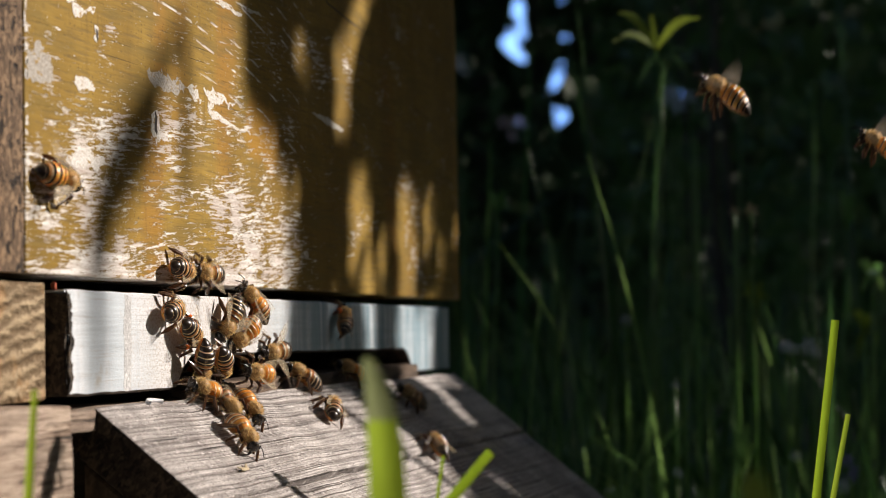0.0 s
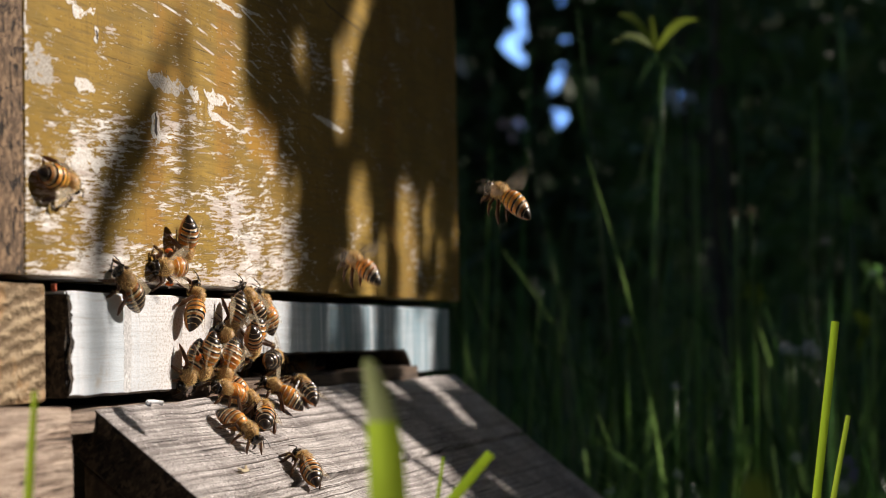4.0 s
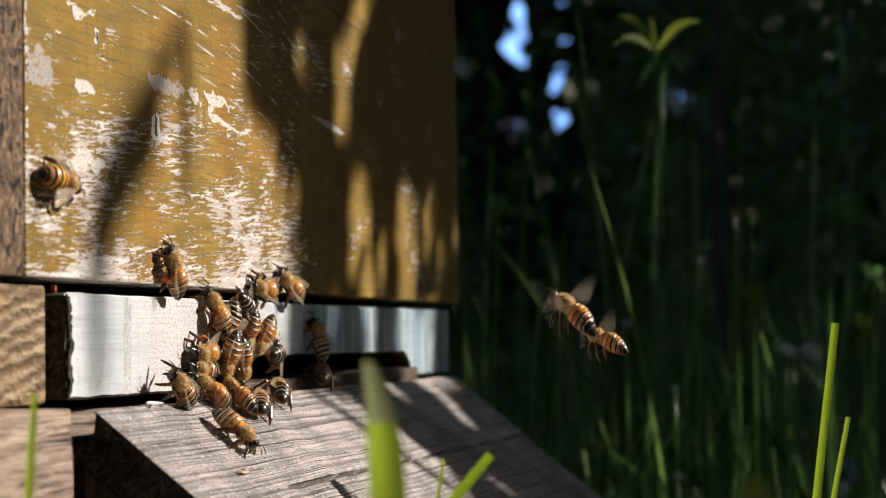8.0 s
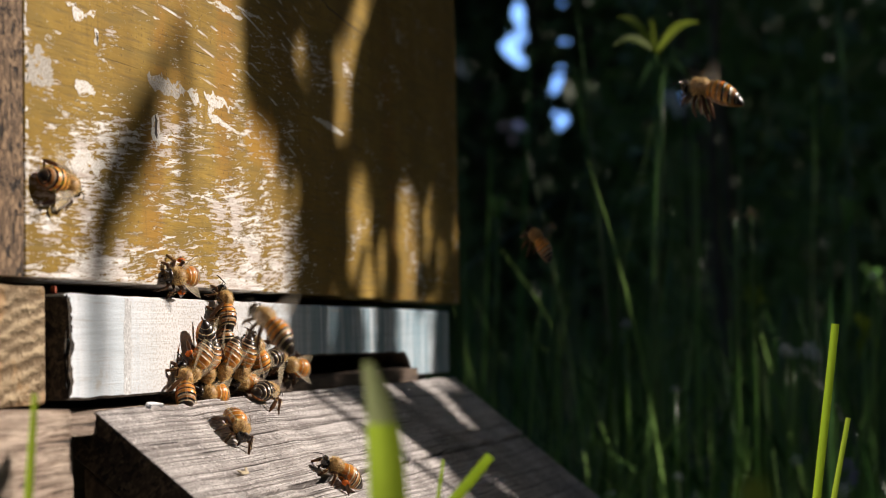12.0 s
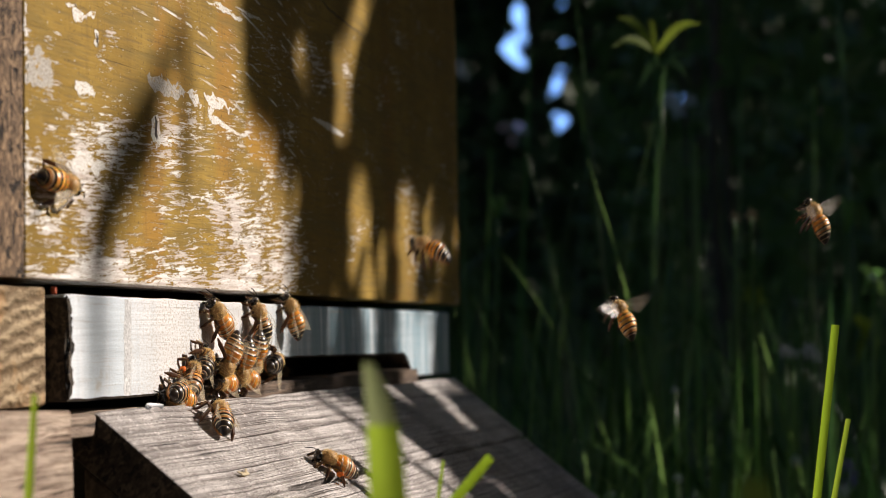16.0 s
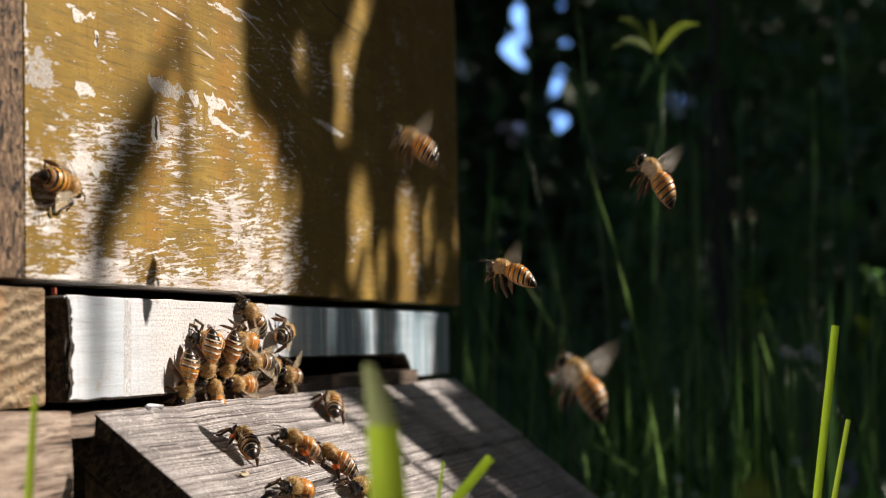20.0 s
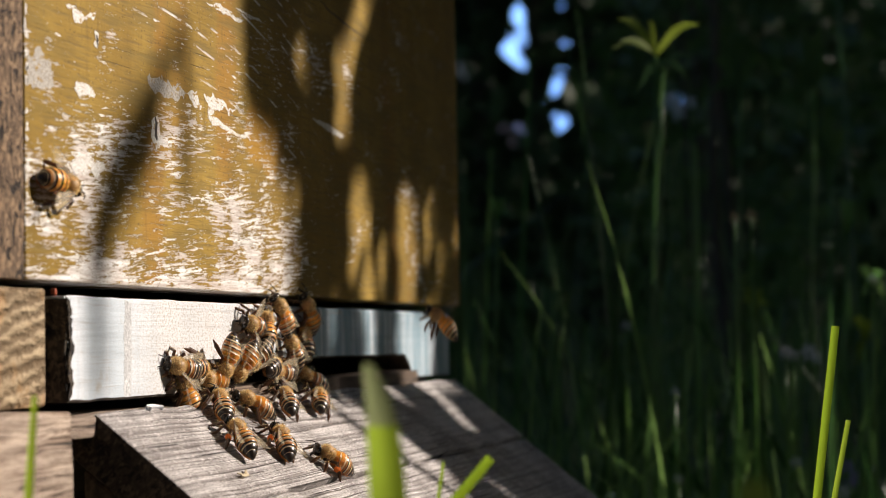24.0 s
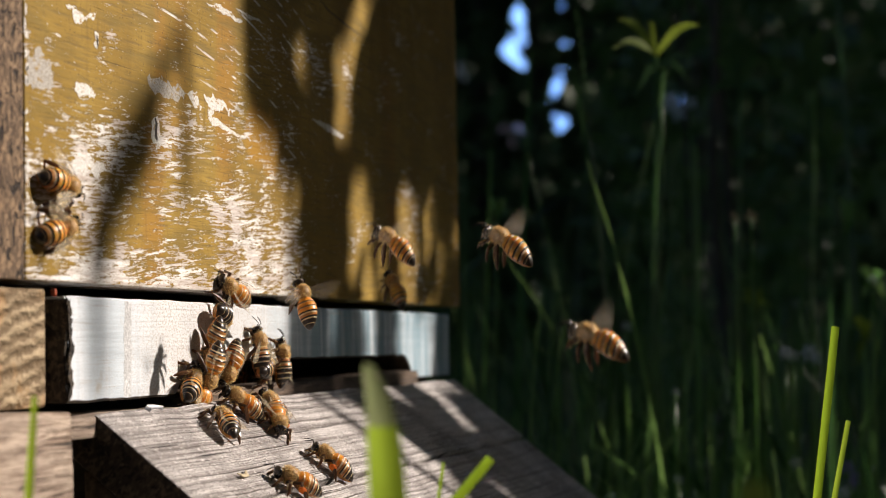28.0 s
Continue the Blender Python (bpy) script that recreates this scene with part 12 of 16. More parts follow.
    walk(FLIERS[3], [at(0, 450.0, -640.0, 110.0, 0.00, 0.95, 0.32, 0.00, -0.32, 0.95), at(0.15, 168.5, -135.5, 92.8, -0.07, 0.91, 0.41, -0.23, -0.41, 0.88),
        at(0.5, 127.1, -65.5, 78.3, -0.08, 0.85, 0.52, -0.22, -0.52, 0.82), at(0.9, 127.1, -4.0, 2.0, 0.00, 1.00, 0.10, 0.00, -0.10, 1.00),
        at(1.1, 127.1, 28.0, -1.0, -0.00, 1.00, 0.00, 0.00, 0.00, 1.00), at(1.33, 127.1, 28.0, -1.0, 0.86, 0.50, 0.02, -0.04, 0.02, 1.00),
        at(1.57, 127.1, 28.0, -1.0, 0.86, -0.50, 0.07, -0.04, 0.07, 1.00), at(1.8, 127.1, 28.0, -1.0, 0.00, -1.00, 0.10, 0.00, 0.10, 1.00),
        at(2.05, 127.1, -4.0, 2.0, -0.00, -0.98, 0.20, 0.00, 0.20, 0.98), at(2.2, 153.9, -11.9, 3.2, 0.76, -0.55, 0.36, -0.34, 0.15, 0.93),
        at(2.35, 180.8, -19.8, 4.4, 0.79, 0.33, 0.51, -0.48, -0.16, 0.86), at(2.5, 207.7, -27.7, 5.6, 0.08, 0.86, 0.50, -0.30, -0.46, 0.84),
        at(2.85, 202.7, -107.7, 32.6, 0.10, 0.79, 0.60, -0.31, -0.55, 0.77), at(3.3, 450.0, -640.0, 110.0, 0.00, 0.95, 0.32, 0.00, -0.32, 0.95),
        at(3.7, 450.0, -640.0, 110.0, 0.00, 0.95, 0.32, 0.00, -0.32, 0.95), at(4.15, 133.4, -139.2, 18.3, 0.00, 0.89, 0.46, -0.28, -0.44, 0.85),
        at(4.5, 96.4, -69.2, 8.0, 0.01, 0.81, 0.58, -0.28, -0.56, 0.78), at(4.9, 96.4, -4.0, 2.0, 0.00, 1.00, 0.10, 0.00, -0.10, 1.00),
        at(5.1, 96.4, 28.0, -1.0, -0.00, 1.00, 0.00, 0.00, 0.00, 1.00), at(5.67, 96.4, 28.0, -1.0, 0.86, 0.50, 0.02, -0.04, 0.02, 1.00),
        at(6.23, 96.4, 28.0, -1.0, 0.86, -0.50, 0.07, -0.04, 0.07, 1.00), at(6.8, 96.4, 28.0, -1.0, 0.00, -1.00, 0.10, 0.00, 0.10, 1.00),
        at(7.05, 96.4, -4.0, 2.0, -0.00, -0.98, 0.20, 0.00, 0.20, 0.98), at(7.2, 49.8, -10.7, 0.4, 0.75, -0.56, 0.36, -0.33, 0.15, 0.93),
        at(7.35, 3.2, -17.4, -1.2, 0.81, 0.31, 0.50, -0.48, -0.14, 0.87), at(7.5, -43.4, -24.1, -2.8, 0.13, 0.86, 0.50, -0.31, -0.44, 0.84),
        at(7.85, -48.4, -104.1, 44.4, 0.15, 0.79, 0.59, -0.33, -0.53, 0.78), at(8.3, 450.0, -640.0, 110.0, 0.00, 0.95, 0.32, 0.00, -0.32, 0.95),
        at(8.7, 450.0, -640.0, 110.0, 0.00, 0.95, 0.32, 0.00, -0.32, 0.95), at(9.15, 130.1, -168.5, 25.3, -0.03, 0.85, 0.53, -0.27, -0.51, 0.81),
        at(9.5, 102.9, -98.5, 28.3, -0.04, 0.76, 0.65, -0.26, -0.64, 0.72), at(9.85, 97.9, -178.5, 74.9, -0.05, 0.65, 0.76, -0.26, -0.74, 0.62),
        at(10.3, 450.0, -640.0, 110.0, 0.00, 0.95, 0.32, 0.00, -0.32, 0.95), at(10.7, 450.0, -640.0, 110.0, 0.00, 0.95, 0.32, 0.00, -0.32, 0.95),
        at(11.15, 62.3, -133.9, 81.5, -0.03, 0.91, 0.41, -0.25, -0.40, 0.88), at(11.5, 32.2, -63.9, 64.9, -0.04, 0.86, 0.51, -0.24, -0.51, 0.83),
        at(11.9, 90.0, -4.0, 2.0, 0.00, 1.00, 0.10, 0.00, -0.10, 1.00), at(12.1, 90.0, 28.0, -1.0, -0.00, 1.00, 0.00, 0.00, 0.00, 1.00),
        at(12.67, 90.0, 28.0, -1.0, 0.86, 0.50, 0.02, -0.04, 0.02, 1.00), at(13.23, 90.0, 28.0, -1.0, 0.86, -0.50, 0.07, -0.04, 0.07, 1.00),
        at(13.8, 90.0, 28.0, -1.0, 0.00, -1.00, 0.10, 0.00, 0.10, 1.00), at(14.05, 90.0, -4.0, 2.0, -0.00, -0.98, 0.20, 0.00, 0.20, 0.98),
        at(14.2, 63.3, -5.6, 26.1, 0.77, -0.55, 0.32, -0.26, 0.18, 0.95), at(14.35, 36.6, -7.2, 50.1, 0.86, 0.33, 0.38, -0.39, -0.04, 0.92),
        at(14.5, 9.9, -8.8, 74.2, 0.19, 0.92, 0.34, -0.29, -0.28, 0.91), at(14.85, 4.9, -88.8, 131.7, 0.23, 0.88, 0.42, -0.31, -0.34, 0.89),
        at(15.3, 450.0, -640.0, 110.0, 0.00, 0.95, 0.32, 0.00, -0.32, 0.95), at(15.7, 450.0, -640.0, 110.0, 0.00, 0.95, 0.32, 0.00, -0.32, 0.95),
        at(16.15, 28.6, -139.0, 59.7, -0.04, 0.91, 0.41, -0.25, -0.40, 0.88), at(16.5, 8.5, -69.0, 54.5, -0.05, 0.86, 0.51, -0.24, -0.51, 0.83),
        at(16.9, 90.0, -4.0, 2.0, 0.00, 1.00, 0.10, 0.00, -0.10, 1.00), at(17.1, 90.0, 28.0, -1.0, -0.00, 1.00, 0.00, 0.00, 0.00, 1.00),
        at(17.33, 90.0, 28.0, -1.0, 0.86, 0.50, 0.02, -0.04, 0.02, 1.00), at(17.57, 90.0, 28.0, -1.0, 0.86, -0.50, 0.07, -0.04, 0.07, 1.00),
        at(17.8, 90.0, 28.0, -1.0, 0.00, -1.00, 0.10, 0.00, 0.10, 1.00), at(18.05, 90.0, -4.0, 2.0, -0.00, -0.98, 0.20, 0.00, 0.20, 0.98),
        at(18.2, 68.7, -13.1, 11.4, 0.76, -0.54, 0.36, -0.34, 0.15, 0.93), at(18.35, 47.3, -22.2, 20.8, 0.79, 0.33, 0.51, -0.48, -0.17, 0.86),
        at(18.5, 26.0, -31.3, 30.2, 0.08, 0.86, 0.50, -0.30, -0.46, 0.84), at(18.85, 21.0, -111.3, 64.5, 0.10, 0.79, 0.60, -0.31, -0.55, 0.77),
        at(19.3, 450.0, -640.0, 110.0, 0.00, 0.95, 0.32, 0.00, -0.32, 0.95), at(19.7, 450.0, -640.0, 110.0, 0.00, 0.95, 0.32, 0.00, -0.32, 0.95),
        at(20.15, 144.6, -142.6, 100.7, 0.14, 0.91, 0.39, -0.32, -0.33, 0.89), at(20.5, 94.7, -72.6, 71.9, 0.18, 0.85, 0.49, -0.33, -0.42, 0.85),
        at(20.9, 94.7, -4.0, 2.0, 0.00, 1.00, 0.10, 0.00, -0.10, 1.00), at(21.1, 94.7, 28.0, -1.0, -0.00, 1.00, 0.00, 0.00, 0.00, 1.00),
        at(21.33, 94.7, 28.0, -1.0, 0.86, 0.50, 0.02, -0.04, 0.02, 1.00), at(21.57, 94.7, 28.0, -1.0, 0.86, -0.50, 0.07, -0.04, 0.07, 1.00),
        at(21.8, 94.7, 28.0, -1.0, 0.00, -1.00, 0.10, 0.00, 0.10, 1.00), at(22.05, 94.7, -4.0, 2.0, -0.00, -0.98, 0.20, 0.00, 0.20, 0.98),
        at(22.2, 107.1, -25.3, 5.3, 0.74, -0.57, 0.35, -0.32, 0.16, 0.93), at(22.35, 119.6, -46.5, 8.5, 0.83, 0.28, 0.49, -0.47, -0.12, 0.87),
        at(22.5, 132.0, -67.8, 11.8, 0.19, 0.85, 0.49, -0.33, -0.41, 0.85), at(22.85, 127.0, -147.8, 60.1, 0.22, 0.78, 0.58, -0.36, -0.49, 0.79),
        at(23.3, 450.0, -640.0, 110.0, 0.00, 0.95, 0.32, 0.00, -0.32, 0.95), at(23.7, 450.0, -640.0, 110.0, 0.00, 0.95, 0.32, 0.00, -0.32, 0.95),
        at(24.15, 141.7, -239.4, 51.5, 0.05, 0.96, 0.28, -0.26, -0.26, 0.93), at(24.5, 120.5, -169.4, 44.8, 0.06, 0.93, 0.36, -0.26, -0.33, 0.91),
        at(24.85, 115.5, -249.4, 63.1, 0.08, 0.90, 0.44, -0.27, -0.40, 0.87), at(25.3, 450.0, -640.0, 110.0, 0.00, 0.95, 0.32, 0.00, -0.32, 0.95),
        at(25.7, 450.0, -640.0, 110.0, 0.00, 0.95, 0.32, 0.00, -0.32, 0.95), at(26.15, 115.1, -91.5, 75.2, -0.03, 0.91, 0.41, -0.25, -0.40, 0.88),
        at(26.5, 81.1, -21.5, 62.0, -0.04, 0.86, 0.51, -0.24, -0.51, 0.83), at(26.9, 90.0, -4.0, 2.0, 0.00, 1.00, 0.10, 0.00, -0.10, 1.00),
        at(27.1, 90.0, 28.0, -1.0, -0.00, 1.00, 0.00, 0.00, 0.00, 1.00), at(28, 90.0, 28.0, -1.0, -0.00, 1.00, 0.00, 0.00, 0.00, 1.00)])
    walk(FLIERS[4], [at(0, 500.0, -670.0, 50.0, 0.00, 0.95, 0.32, 0.00, -0.32, 0.95), at(0.15, 75.8, -186.3, 78.8, 0.02, 0.92, 0.40, -0.27, -0.38, 0.88),
        at(0.5, 47.6, -116.3, 34.1, 0.02, 0.86, 0.51, -0.27, -0.48, 0.83), at(0.85, 42.6, -196.3, 74.7, 0.03, 0.79, 0.61, -0.28, -0.58, 0.77),
        at(1.3, 500.0, -670.0, 50.0, 0.00, 0.95, 0.32, 0.00, -0.32, 0.95), at(1.7, 500.0, -670.0, 50.0, 0.00, 0.95, 0.32, 0.00, -0.32, 0.95),
        at(2.15, 7.4, -231.1, 70.3, 0.13, 0.95, 0.27, -0.28, -0.23, 0.93), at(2.5, -10.5, -161.1, 46.9, 0.16, 0.92, 0.35, -0.28, -0.29, 0.91),
        at(2.85, -15.5, -241.1, 70.1, 0.20, 0.88, 0.42, -0.30, -0.36, 0.89), at(3.3, 500.0, -670.0, 50.0, 0.00, 0.95, 0.32, 0.00, -0.32, 0.95),
        at(3.7, 500.0, -670.0, 50.0, 0.00, 0.95, 0.32, 0.00, -0.32, 0.95), at(4.15, 101.4, -172.7, 34.9, -0.02, 0.91, 0.40, -0.26, -0.40, 0.88),
        at(4.5, 72.5, -102.7, 24.9, -0.02, 0.86, 0.51, -0.25, -0.50, 0.83), at(4.85, 67.5, -182.7, 50.2, -0.03, 0.79, 0.61, -0.25, -0.60, 0.76),
        at(5.3, 500.0, -670.0, 50.0, 0.00, 0.95, 0.32, 0.00, -0.32, 0.95), at(5.7, 500.0, -670.0, 50.0, 0.00, 0.95, 0.32, 0.00, -0.32, 0.95),
        at(6.15, 220.7, -145.5, 37.9, 0.14, 0.91, 0.39, -0.32, -0.33, 0.89), at(6.5, 173.7, -75.5, 21.8, 0.18, 0.85, 0.49, -0.33, -0.41, 0.85),
        at(6.85, 168.7, -155.5, 67.4, 0.22, 0.78, 0.58, -0.35, -0.49, 0.79), at(7.3, 500.0, -670.0, 50.0, 0.00, 0.95, 0.32, 0.00, -0.32, 0.95),
        at(7.7, 500.0, -670.0, 50.0, 0.00, 0.95, 0.32, 0.00, -0.32, 0.95), at(8.15, 133.0, -156.0, 56.8, 0.05, 0.96, 0.28, -0.26, -0.25, 0.93),
        at(8.5, 99.6, -86.0, 31.2, 0.07, 0.93, 0.35, -0.27, -0.33, 0.91), at(8.85, 94.6, -166.0, 53.3, 0.08, 0.90, 0.43, -0.27, -0.40, 0.88),
        at(9.3, 500.0, -670.0, 50.0, 0.00, 0.95, 0.32, 0.00, -0.32, 0.95), at(11.2, 500.0, -670.0, 50.0, 0.00, 0.95, 0.32, 0.00, -0.32, 0.95),
        at(11.65, 54.5, -218.1, 94.0, 0.11, 0.98, 0.15, -0.25, -0.12, 0.96), at(12, 28.7, -148.1, 66.7, 0.14, 0.97, 0.19, -0.25, -0.15, 0.96),
        at(12.35, 23.7, -228.1, 112.5, 0.17, 0.96, 0.24, -0.26, -0.19, 0.95), at(12.8, 500.0, -670.0, 50.0, 0.00, 0.95, 0.32, 0.00, -0.32, 0.95),
        at(13.2, 500.0, -670.0, 50.0, 0.00, 0.95, 0.32, 0.00, -0.32, 0.95), at(13.65, 121.7, -175.7, 24.3, 0.17, 0.91, 0.38, -0.32, -0.31, 0.89),
        at(14, 74.6, -105.7, 16.6, 0.21, 0.85, 0.48, -0.34, -0.40, 0.85), at(14.35, 69.6, -185.7, 27.5, 0.25, 0.78, 0.58, -0.36, -0.48, 0.80),
        at(14.8, 500.0, -670.0, 50.0, 0.00, 0.95, 0.32, 0.00, -0.32, 0.95), at(15.2, 500.0, -670.0, 50.0, 0.00, 0.95, 0.32, 0.00, -0.32, 0.95),
        at(15.65, 203.2, -170.7, 56.9, 0.17, 0.69, 0.70, -0.54, -0.53, 0.65), at(16, 181.3, -100.7, 20.1, 0.20, 0.52, 0.83, -0.56, -0.64, 0.53),
        at(16.35, 176.3, -180.7, 76.7, 0.22, 0.35, 0.91, -0.59, -0.69, 0.41), at(16.8, 500.0, -670.0, 50.0, 0.00, 0.95, 0.32, 0.00, -0.32, 0.95),
        at(17.2, 500.0, -670.0, 50.0, 0.00, 0.95, 0.32, 0.00, -0.32, 0.95), at(17.65, 162.7, -121.2, -18.1, 0.16, 0.78, 0.60, -0.44, -0.49, 0.75),
        at(18, 129.6, -51.2, -14.4, 0.20, 0.65, 0.73, -0.46, -0.60, 0.66), at(18.4, 129.6, -4.0, 2.0, 0.00, 1.00, 0.10, 0.00, -0.10, 1.00),
        at(18.6, 129.6, 28.0, -1.0, -0.00, 1.00, 0.00, 0.00, 0.00, 1.00), at(19, 129.6, 28.0, -1.0, 0.86, 0.50, 0.02, -0.04, 0.02, 1.00),
        at(19.4, 129.6, 28.0, -1.0, 0.86, -0.50, 0.07, -0.04, 0.07, 1.00), at(19.8, 129.6, 28.0, -1.0, 0.00, -1.00, 0.10, 0.00, 0.10, 1.00),
        at(20.05, 129.6, -4.0, 2.0, -0.00, -0.98, 0.20, 0.00, 0.20, 0.98), at(20.2, 127.5, -17.0, 16.5, 0.79, -0.53, 0.30, -0.24, 0.19, 0.95),
        at(20.35, 125.4, -30.0, 31.0, 0.86, 0.38, 0.34, -0.36, -0.01, 0.93), at(20.5, 123.3, -43.0, 45.5, 0.14, 0.95, 0.27, -0.27, -0.23, 0.94),
        at(20.85, 118.3, -123.0, 99.3, 0.17, 0.93, 0.34, -0.28, -0.28, 0.92), at(21.3, 500.0, -670.0, 50.0, 0.00, 0.95, 0.32, 0.00, -0.32, 0.95),
        at(21.7, 500.0, -670.0, 50.0, 0.00, 0.95, 0.32, 0.00, -0.32, 0.95), at(22.15, 116.1, -194.2, 24.2, 0.04, 0.92, 0.40, -0.28, -0.37, 0.88),
        at(22.5, 78.2, -124.2, 28.5, 0.05, 0.86, 0.51, -0.29, -0.47, 0.83), at(22.85, 73.2, -204.2, 48.1, 0.06, 0.79, 0.61, -0.29, -0.57, 0.77),
        at(23.3, 500.0, -670.0, 50.0, 0.00, 0.95, 0.32, 0.00, -0.32, 0.95), at(23.7, 500.0, -670.0, 50.0, 0.00, 0.95, 0.32, 0.00, -0.32, 0.95),
        at(24.15, 168.1, -103.9, 39.4, 0.03, 0.92, 0.40, -0.28, -0.38, 0.88), at(24.5, 122.2, -33.9, 22.5, 0.04, 0.86, 0.51, -0.28, -0.48, 0.83),
        at(24.9, 122.2, -4.0, 2.0, 0.00, 1.00, 0.10, 0.00, -0.10, 1.00), at(25.1, 122.2, 28.0, -1.0, -0.00, 1.00, 0.00, 0.00, 0.00, 1.00),
        at(25.33, 122.2, 28.0, -1.0, 0.86, 0.50, 0.02, -0.04, 0.02, 1.00), at(25.57, 122.2, 28.0, -1.0, 0.86, -0.50, 0.07, -0.04, 0.07, 1.00),
        at(25.8, 122.2, 28.0, -1.0, 0.00, -1.00, 0.10, 0.00, 0.10, 1.00), at(26.05, 122.2, -4.0, 2.0, -0.00, -0.98, 0.20, 0.00, 0.20, 0.98),
        at(26.2, 98.5, -14.4, 33.7, 0.80, -0.49, 0.34, -0.30, 0.16, 0.94), at(26.35, 74.8, -24.8, 65.3, 0.79, 0.45, 0.42, -0.41, -0.11, 0.90),
        at(26.5, 51.2, -35.2, 97.0, -0.03, 0.93, 0.36, -0.24, -0.36, 0.90), at(26.85, 46.2, -115.2, 154.3, -0.04, 0.90, 0.44, -0.24, -0.44, 0.87),
        at(27.3, 500.0, -670.0, 50.0, 0.00, 0.95, 0.32, 0.00, -0.32, 0.95), at(28, 500.0, -670.0, 50.0, 0.00, 0.95, 0.32, 0.00, -0.32, 0.95)])
    walk(FLIERS[5], [at(0, 550.0, -700.0, 70.0, 0.00, 0.95, 0.32, 0.00, -0.32, 0.95), at(0.15, 157.8, -152.1, -0.9, 0.11, 0.96, 0.27, -0.27, -0.23, 0.93),
        at(0.5, 137.3, -82.1, -31.0, 0.14, 0.93, 0.35, -0.28, -0.30, 0.91), at(0.85, 132.3, -162.1, -20.9, 0.17, 0.89, 0.43, -0.29, -0.37, 0.88),
        at(1.3, 550.0, -700.0, 70.0, 0.00, 0.95, 0.32, 0.00, -0.32, 0.95), at(1.7, 550.0, -700.0, 70.0, 0.00, 0.95, 0.32, 0.00, -0.32, 0.95),
        at(2.15, 44.7, -200.4, 25.3, -0.02, 0.91, 0.40, -0.26, -0.40, 0.88), at(2.5, 4.2, -130.4, 0.2, -0.02, 0.86, 0.51, -0.25, -0.50, 0.83),
        at(2.85, -0.8, -210.4, 43.3, -0.03, 0.79, 0.61, -0.25, -0.60, 0.76), at(3.3, 550.0, -700.0, 70.0, 0.00, 0.95, 0.32, 0.00, -0.32, 0.95),
        at(4.2, 550.0, -700.0, 70.0, 0.00, 0.95, 0.32, 0.00, -0.32, 0.95), at(4.65, 139.0, -112.2, 50.7, -0.06, 0.91, 0.41, -0.24, -0.41, 0.88),
        at(5, 123.7, -42.2, 24.4, -0.07, 0.85, 0.52, -0.23, -0.52, 0.82), at(5.4, 123.7, -4.0, 2.0, 0.00, 1.00, 0.10, 0.00, -0.10, 1.00),
        at(5.6, 123.7, 28.0, -1.0, -0.00, 1.00, 0.00, 0.00, 0.00, 1.00), at(6.5, 123.7, 28.0, -1.0, 0.86, 0.50, 0.02, -0.04, 0.02, 1.00),
        at(7.4, 123.7, 28.0, -1.0, 0.86, -0.50, 0.07, -0.04, 0.07, 1.00), at(8.3, 123.7, 28.0, -1.0, 0.00, -1.00, 0.10, 0.00, 0.10, 1.00),
        at(8.55, 123.7, -4.0, 2.0, -0.00, -0.98, 0.20, 0.00, 0.20, 0.98), at(8.7, 123.7, -14.3, 2.8, 0.75, -0.56, 0.36, -0.33, 0.15, 0.93),
        at(8.85, 123.7, -24.7, 3.5, 0.81, 0.30, 0.50, -0.48, -0.14, 0.87), at(9, 123.7, -35.0, 4.3, 0.13, 0.86, 0.50, -0.32, -0.44, 0.84),
        at(9.35, 118.7, -115.0, 23.2, 0.16, 0.79, 0.59, -0.34, -0.52, 0.78), at(9.8, 550.0, -700.0, 70.0, 0.00, 0.95, 0.32, 0.00, -0.32, 0.95),
        at(11.2, 550.0, -700.0, 70.0, 0.00, 0.95, 0.32, 0.00, -0.32, 0.95), at(11.65, 313.1, -126.1, 52.5, 0.06, 0.78, 0.63, -0.38, -0.56, 0.73),
        at(12, 266.5, -56.1, 47.7, 0.07, 0.64, 0.76, -0.39, -0.69, 0.62), at(12.35, 261.5, -136.1, 102.3, 0.08, 0.50, 0.86, -0.40, -0.77, 0.49),
        at(12.8, 550.0, -700.0, 70.0, 0.00, 0.95, 0.32, 0.00, -0.32, 0.95), at(13.7, 550.0, -700.0, 70.0, 0.00, 0.95, 0.32, 0.00, -0.32, 0.95),
        at(14.15, 107.3, -79.3, 50.5, 0.14, 0.91, 0.39, -0.32, -0.33, 0.89), at(14.5, 84.6, -9.3, 36.3, 0.18, 0.85, 0.49, -0.33, -0.42, 0.85),
        at(14.9, 90.0, -4.0, 2.0, 0.00, 1.00, 0.10, 0.00, -0.10, 1.00), at(15.1, 90.0, 28.0, -1.0, -0.00, 1.00, 0.00, 0.00, 0.00, 1.00),
        at(15.33, 90.0, 28.0, -1.0, 0.86, 0.50, 0.02, -0.04, 0.02, 1.00), at(15.57, 90.0, 28.0, -1.0, 0.86, -0.50, 0.07, -0.04, 0.07, 1.00),
        at(15.8, 90.0, 28.0, -1.0, 0.00, -1.00, 0.10, 0.00, 0.10, 1.00), at(16.05, 90.0, -4.0, 2.0, -0.00, -0.98, 0.20, 0.00, 0.20, 0.98),
        at(16.2, 147.3, -13.2, 13.0, 0.79, -0.52, 0.33, -0.28, 0.17, 0.94), at(16.35, 204.6, -22.3, 24.0, 0.82, 0.41, 0.41, -0.41, -0.08, 0.91),
        at(16.5, 261.9, -31.5, 35.0, 0.06, 0.93, 0.36, -0.26, -0.33, 0.91), at(16.85, 256.9, -111.5, 52.8, 0.07, 0.90, 0.44, -0.27, -0.40, 0.87),
